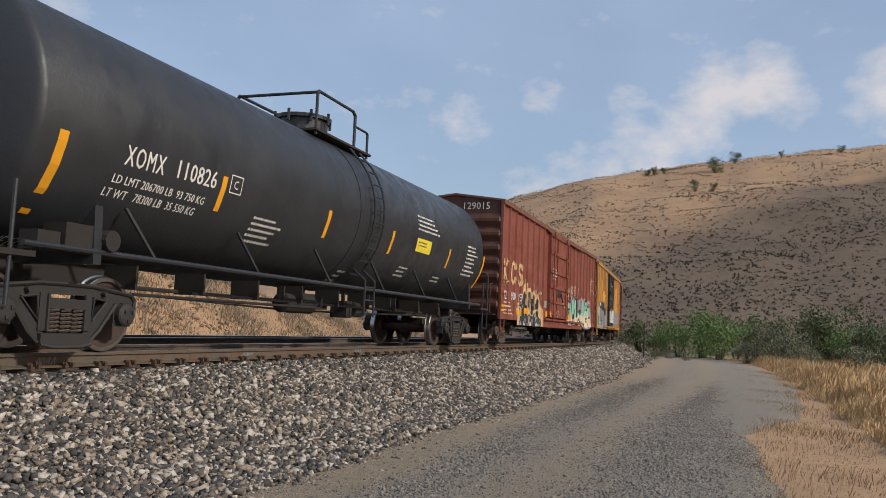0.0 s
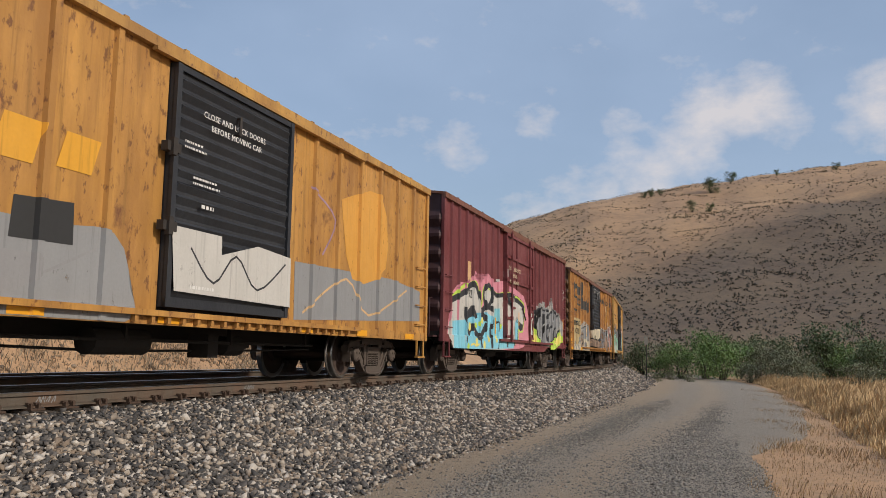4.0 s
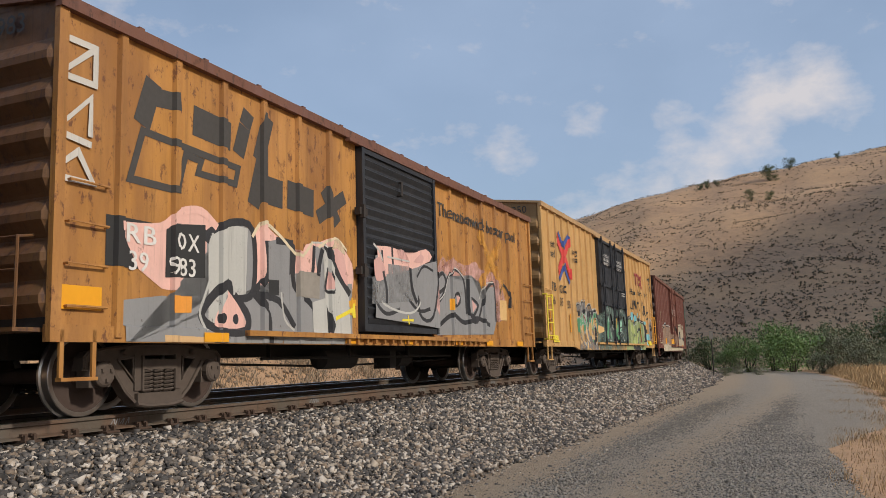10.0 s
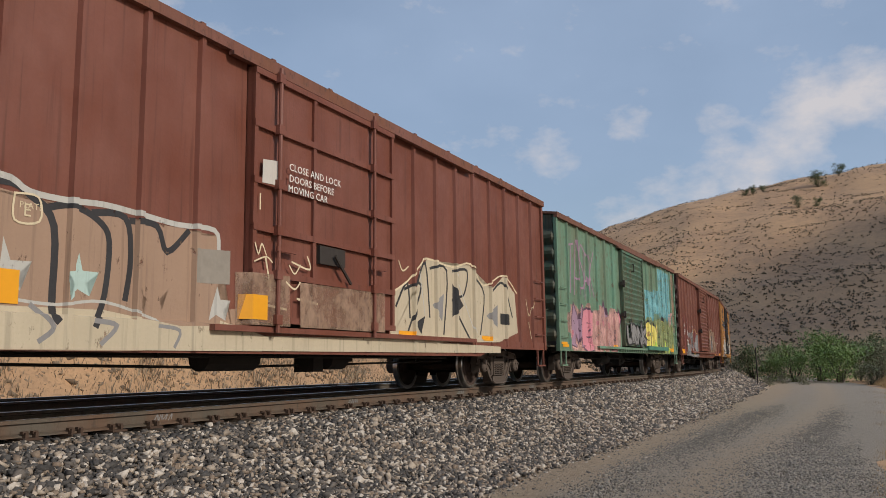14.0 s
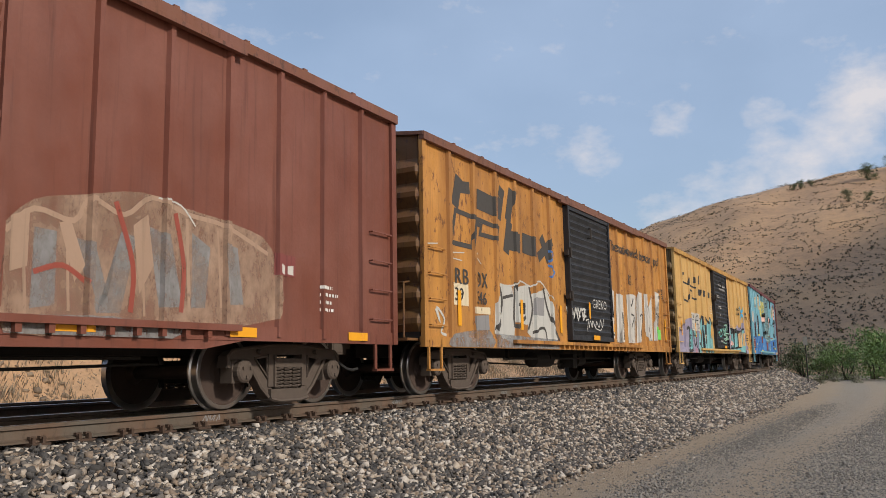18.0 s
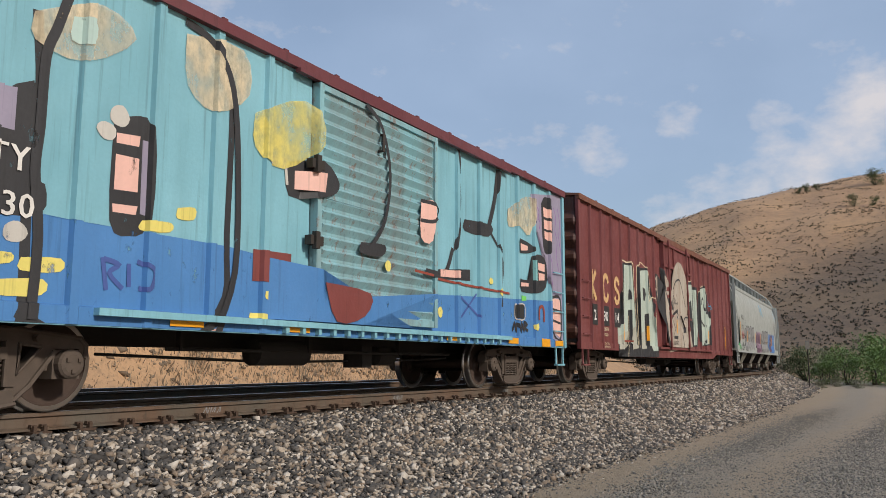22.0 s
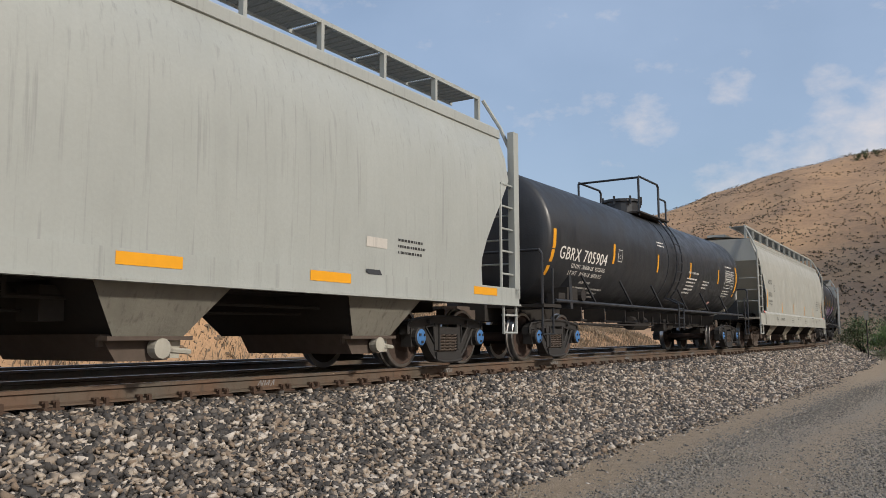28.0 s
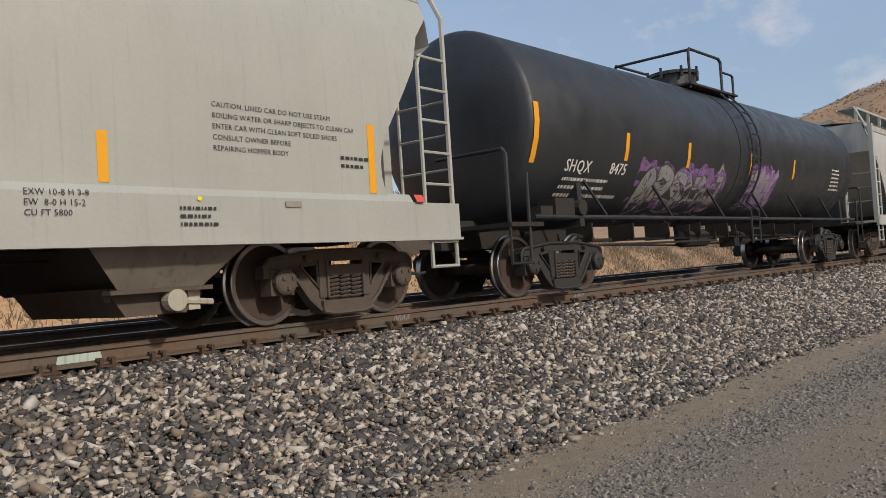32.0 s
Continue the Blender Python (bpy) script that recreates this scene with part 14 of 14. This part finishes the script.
LEAF = [leafy("leaf_bright", ((0.09, 0.17, 0.045), (0.25, 0.36, 0.11))), leafy("leaf_olive", ((0.12, 0.13, 0.07), (0.26, 0.27, 0.16))), leafy("leaf_dark", ((0.06, 0.09, 0.035), (0.15, 0.19, 0.08)))]
BARK = plain("bark", (0.09, 0.07, 0.055), 0.9, 0, 0.5)


def raw_mesh(name, V, F, mat):
    me = bpy.data.meshes.new(name)
    me.vertices.add(len(V))
    me.vertices.foreach_set("co", np.asarray(V, dtype=np.float32).ravel())
    k = F.shape[1]
    me.loops.add(F.size)
    me.loops.foreach_set("vertex_index", F.ravel().astype(np.int32))
    me.polygons.add(len(F))
    me.polygons.foreach_set("loop_start", np.arange(0, F.size, k, dtype=np.int32))
    me.update(calc_edges=True)
    me.materials.append(mat)
    return me


def leaves(centres, rr, size):
    """Small folded leaves at many places."""
    n = len(centres)
    a, b, c = rr.uniform(0, 6.28, n), rr.uniform(-1.2, 1.2, n), size * rr.uniform(0.6, 1.3, n)
    u = np.stack([np.cos(a) * np.cos(b), np.sin(a) * np.cos(b), np.sin(b)], 1) * c[:, None]
    v = np.stack([-np.sin(a), np.cos(a), 0 * a], 1) * c[:, None] * 0.55
    w = np.cross(u, v) / (c[:, None] + 1e-9) * 0.25
    V = np.stack([centres - u, centres - v + w, centres + u, centres + v + w], 1).reshape(-1, 3)
    i = np.arange(n)[:, None] * 4
    F = np.concatenate([i + np.array([[0, 1, 2]]), i + np.array([[0, 2, 3]])], 0)
    return V, F


def bush(seed, H, W, mat, count, size):
    """Many-stemmed bush: bent tapered limbs and ragged clumps of leaves."""
    rr = np.random.RandomState(seed)
    bm = bmesh.new()
    pts = []
    for k in range(7):
        a, lean = rr.uniform(0, 6.28), rr.uniform(0.15, 0.75)
        p = Vector((rr.uniform(-0.2, 0.2), rr.uniform(-0.2, 0.2), -0.2))
        tip = Vector((math.cos(a) * lean * W * 0.5, math.sin(a) * lean * W * 0.5, H * rr.uniform(0.55, 0.95)))
        last, r0 = p, 0.035 * H * 0.5
        for j in range(1, 5):
            q = p.lerp(tip, j / 4) + Vector((rr.uniform(-1, 1), rr.uniform(-1, 1), 0)) * 0.06 * H
            rod(bm, last, q, r0 * (1.15 - 0.25 * j), 6)
            last = q
            pts.append((q, 0.20 + 0.10 * j))
        for j in range(3):
            q = last + Vector((rr.uniform(-1, 1), rr.uniform(-1, 1), rr.uniform(-0.6, 0.5))) * 0.22 * H
            rod(bm, last, q, r0 * 0.25, 5)
            pts.append((q, 0.7))
    trunk = mesh_of("trunk", bm, BARK)
    C = []
    extra = [(Vector((W * 0.5 * math.cos(t) * rr.uniform(0.3, 1), W * 0.5 * math.sin(t) * rr.uniform(0.3, 1), H * rr.uniform(0.12, 0.6))), 0.6) for t in rr.uniform(0, 6.28, 16)]
    for q, wt in pts + extra:
        n = int(count / 55 * wt * rr.uniform(0.6, 1.6))
        R = 0.17 * H * rr.uniform(0.6, 1.25)
        g = rr.normal(0, 0.5, (n, 3)) * np.array([R * W / H, R * W / H, R * 0.8])
        C.append(np.array(q) + g)
    C = np.concatenate(C)
    C = C[C[:, 2] > 0.02]
    V, F = leaves(C, rr, size)
    return trunk, raw_mesh("crown", V, F, mat)


def ground_z(x, y):
    return float(land(np.array([x]), np.array([y]))[0])


def on_ray(az, el):
    """Where a ray from the eye, at azimuth and elevation, meets the land."""
    r = np.arange(60, 420, 0.5)
    x, y = r * math.sin(radians(az)), r * math.cos(radians(az))
    z = land(x, y)
    hit = np.nonzero(z >= EYE[2] + r * math.tan(radians(el)))[0]
    k = hit[0] if len(hit) else int(np.argmax((z - EYE[2]) / r))
    return float(x[k]), float(y[k]), float(z[k])


BUSHES = [bush(1, 4.6, 5.6, LEAF[0], 5200, 0.11), bush(2, 4.2, 5.2, LEAF[1], 4600, 0.10), bush(3, 4.8, 5.0, LEAF[2], 5200, 0.11), bush(4, 3.4, 4.6, LEAF[1], 3800, 0.10)]
_WORDS = ["bright green leafy bush at the foot of the hill", "olive green bush with bare twigs beside the road", "dark green rounded bush behind the dry grass", "low grey-green brush at the foot of the hill"]


def plant(kind, x, y, z, scale, turn, name="bush", label=None, group="bushes along the road"):
    t, c = BUSHES[kind]
    e = tagged(new(name), label or _WORDS[kind], name, group)
    e.matrix_basis = pose(x, y, z, 0, 0, turn) @ Matrix.Scale(scale, 4)
    part("trunk", t, None, e)
    part("crown", c, None, e)


_rb = random.Random(12)
for _az, _r, _k, _sc in ((12.6, 74, 3, 0.8), (13.6, 72, 2, 0.75), (14.8, 70, 0, 0.75), (16.2, 68, 0, 0.85), (17.6, 70, 0, 1.0), (18.7, 66, 0, 0.95), (19.8, 74, 2, 1.0), (21.0, 70, 1, 1.0), (22.2, 68, 1, 0.95), (23.3, 66, 3, 1.0), (24.4, 72, 2, 0.9), (25.4, 62, 2, 1.0), (26.4, 60, 0, 0.85), (27.6, 58, 2, 0.8), (28.8, 60, 3, 1.0), (30.2, 56, 2, 0.9), (32, 55, 1, 0.95), (34, 52, 2, 0.9),
                        (15.4, 82, 1, 0.9), (18.2, 84, 2, 0.95), (21.6, 84, 2, 1.05), (25, 80, 1, 1.0), (28, 76, 2, 1.0), (22.9, 58, 3, 0.7), (26.9, 50, 3, 0.55), (20.4, 62, 3, 0.6), (24.0, 56, 3, 0.5)):
    _x, _y = _r * math.sin(radians(_az)), _r * math.cos(radians(_az))
    plant(_k, _x, _y, ground_z(_x, _y) - 0.1, _sc * _rb.uniform(0.7, 0.92), _rb.uniform(0, 360))
for _az, _el, _k, _sc in ((18.35, 10.85, 2, 1.25), (17.1, 9.75, 1, 0.95), (18.2, 9.7, 2, 0.6), (19.6, 11.6, 2, 0.85), (14.4, 10.9, 2, 0.6), (13.9, 10.8, 2, 0.5), (15.0, 11.0, 2, 0.45), (22.5, 11.9, 2, 0.5), (26, 12.0, 2, 0.6)):
    _x, _y, _z = on_ray(_az, _el)
    plant(_k, _x, _y, _z - 0.2, _sc, _rb.uniform(0, 360), "tree", "dark round tree alone on the bare hill", "trees on the hill")
for _az, _el, _sc in ((16.6, -1.0, 0.22), (15.4, -0.9, 0.2), (14.6, -1.0, 0.18)):
    _r = 1.6 / math.tan(radians(-_el + 0.55))
    _x, _y = _r * math.sin(radians(_az)), _r * math.cos(radians(_az))
    plant(3, _x, _y, ground_z(_x, _y), _sc, 30 * _sc, "weed", "small dry tumbleweed at the verge of the road", "weeds on the verge")


def brush_on_hill():
    """Sagebrush: thousands of low clumps over the hill, thicker near its foot."""
    rr = np.random.RandomState(8)
    n = 26000
    az = np.radians(rr.uniform(-6, 42, n))
    r = 100 + 260 * rr.uniform(0, 1, n) ** 0.85
    x, y = r * np.sin(az), r * np.cos(az)
    thick = rolling(x, y, 60, 3, 11) + 0.9 * (1 - smooth(120, 300, r))
    keep = rr.uniform(-0.9, 1.2, n) < thick
    x, y, r = x[keep], y[keep], r[keep]
    z = land(x, y)
    n = len(x)
    sz = 0.31 * rr.lognormal(0, 0.4, n)
    per = 7
    C = np.stack([x, y, z], 1)[:, None, :] + rr.normal(0, 0.5, (n, per, 3)) * np.stack([sz, sz, sz * 0.55], 1)[:, None, :]
    C[:, :, 2] += sz[:, None] * 0.35
    V, F = leaves(C.reshape(-1, 3), rr, 0.21)
    tagged(new("sagebrush", raw_mesh("sagebrush", V, F, leafy("sage", ((0.10, 0.08, 0.052), (0.19, 0.15, 0.095))))), "dark sagebrush scattered over the dry hillside", "brush", kind="stuff")


brush_on_hill()


def blades(name, label, n, s_rng, d_rng, h_rng, width, mat, seed, clump=0.5):
    """Dry grass as thin bent blades."""
    rr = np.random.RandomState(seed)
    s, d = rr.uniform(*s_rng, n), d_rng[0] + (d_rng[1] - d_rng[0]) * rr.uniform(0, 1, n)
    keep = (np.sin(s * 1.3 + 2 * d) + np.sin(s * 0.5 - 1.7 * d) + rr.normal(0, 0.8, n)) > -1.8 + 2 * (1 - clump) - 1.2
    s, d = s[keep], d[keep]
    n = len(s)
    x, y = at_many(s, d)
    z = land(x, y) - 0.02
    h = rr.uniform(*h_rng, n) * (0.3 + 0.7 * np.clip(np.minimum(d - d_rng[0], d_rng[1] - d) / (0.25 * (d_rng[1] - d_rng[0])), 0, 1)) * (0.8 + 0.25 * np.sin(s * 1.1 + d) + 0.15 * np.sin(s * 2.7))
    a = rr.uniform(0, 6.28, n)
    lx, ly = np.cos(a) * h * 0.35 + 0.1 * h, np.sin(a) * h * 0.35
    wx, wy = -np.sin(a) * width, np.cos(a) * width
    V = np.stack([np.stack([x - wx, y - wy, z], 1), np.stack([x + wx, y + wy, z], 1), np.stack([x + wx * 0.7 + lx * 0.4, y + wy * 0.7 + ly * 0.4, z + h * 0.6], 1), np.stack([x + lx, y + ly, z + h], 1)], 1).reshape(-1, 3)
    i = np.arange(n)[:, None] * 4
    F = np.concatenate([i + np.array([[0, 1, 2]]), i + np.array([[0, 2, 3]])], 0)
    tagged(new(name, raw_mesh(name, V, F, mat)), label, "grass", kind="stuff")


STRAW = leafy("straw", ((0.42, 0.27, 0.12), (0.66, 0.46, 0.24)))
STUBBLE = leafy("stubble", ((0.24, 0.15, 0.075), (0.46, 0.31, 0.16)))
blades("tall_grass", "tall pale golden grass swaying at the verge", 34000, (4, 58), (10.4, 13.8), (0.35, 0.75), 0.012, STRAW, 3)
blades("tall_grass", "tall pale golden grass in the ditch", 16000, (20, 62), (13.0, 19.0), (0.4, 0.9), 0.014, STRAW, 4)
blades("dry_grass", "short tan stubble between road and tall grass", 26000, (-12, 40), (7.9, 10.8), (0.03, 0.16), 0.006, STUBBLE, 5)
blades("dry_grass", "dry grass on the far side of the tracks", 60000, (-6, 60), (-17, -8.2), (0.12, 0.42), 0.016, leafy("far_straw", ((0.17, 0.125, 0.08), (0.31, 0.23, 0.145))), 6)
stones("rubble", lambda rr, n: -14 + 40 * rr.uniform(0, 1, n), lambda rr, n, s: ((lambda d: (d, land(*at_many(s, d)), 0))(rr.uniform(-17, -9, n))), 4200, 0.075, 9, M["clod"], "clods and stones on the bare dirt bank")


# ---- fence and post ----
def fence():
    posts = []
    wood = plain("fence_wood", (0.10, 0.075, 0.06), 0.9, 0, 0.5)
    f = thing("fence", "leaning weathered posts with slack wire beside the grass", "fence")
    rr = random.Random(6)
    for k in range(9):
        az, r = 29.6 - 0.95 * k, 37 + 7.0 * k
        x, y = r * math.sin(radians(az)), r * math.cos(radians(az))
        z = ground_z(x, y)
        bm = bmesh.new()
        lx, ly = rr.uniform(-0.2, 0.2), rr.uniform(-0.15, 0.15)
        rod(bm, (x, y, z - 0.3), (x + lx, y + ly, z + 1.35), 0.05, 7)
        part("post", bm, wood, f)
        posts.append((x + lx * 0.8, y + ly * 0.8, z + 1.2))
    for h in (0.0, -0.4):
        bm = bmesh.new()
        for a, b in zip(posts, posts[1:]):
            mid = ((a[0] + b[0]) / 2, (a[1] + b[1]) / 2, (a[2] + b[2]) / 2 - 0.12 + h)
            bars(bm, [(a[0], a[1], a[2] + h), mid, (b[0], b[1], b[2] + h)], 0.008, 4)
        part("wire", bm, M["steel"], f)


fence()


def marker_post():
    p = thing("marker_post", "slim steel marker post with a small plate beside the line", "post")
    x, y = at(50.5, 3.35)[:2]
    bm = bmesh.new()
    rod(bm, (0, 0, -0.3), (0.0, 0, 3.0), 0.035, 8)
    part("pole", bm, M["steel"], p)
    bm = bmesh.new()
    box(bm, -0.13, 0.13, -0.05, -0.035, 2.5, 3.05)
    part("plate", bm, M["concrete"], p)
    p.matrix_basis = pose(x, y, 0.0, 0, 0, -14)


marker_post()


# ---- motion ----
def motions():
    """The whole train rolls along the line; wheels turn while they pass."""
    steps = [k * 0.5 for k in range(65)]
    for car, start, length, reach in TRAIN:
        mid = start + length / 2
        walk(car, [(t, on_track(mid + advance(t), reach)) for t in steps])
    for wheel, x, z, s_car in WHEELS:
        span = [t for t in np.arange(0, 32.01, 1 / 15) if -16 < s_car + advance(t) < 26]
        rows = [(0.0, pose(x, 0, z))]
        if span:
            for t in span:
                turn = -math.degrees((advance(span[0]) - advance(t)) / z)
                if t > rows[-1][0] + 0.05:
                    rows.append((t, pose(x, 0, z, 0, turn, 0)))
            if rows[-1][0] < 31.9:
                rows.append((32.0, rows[-1][1]))
        else:
            rows.append((32.0, rows[0][1]))
        walk(wheel, rows)


motions()
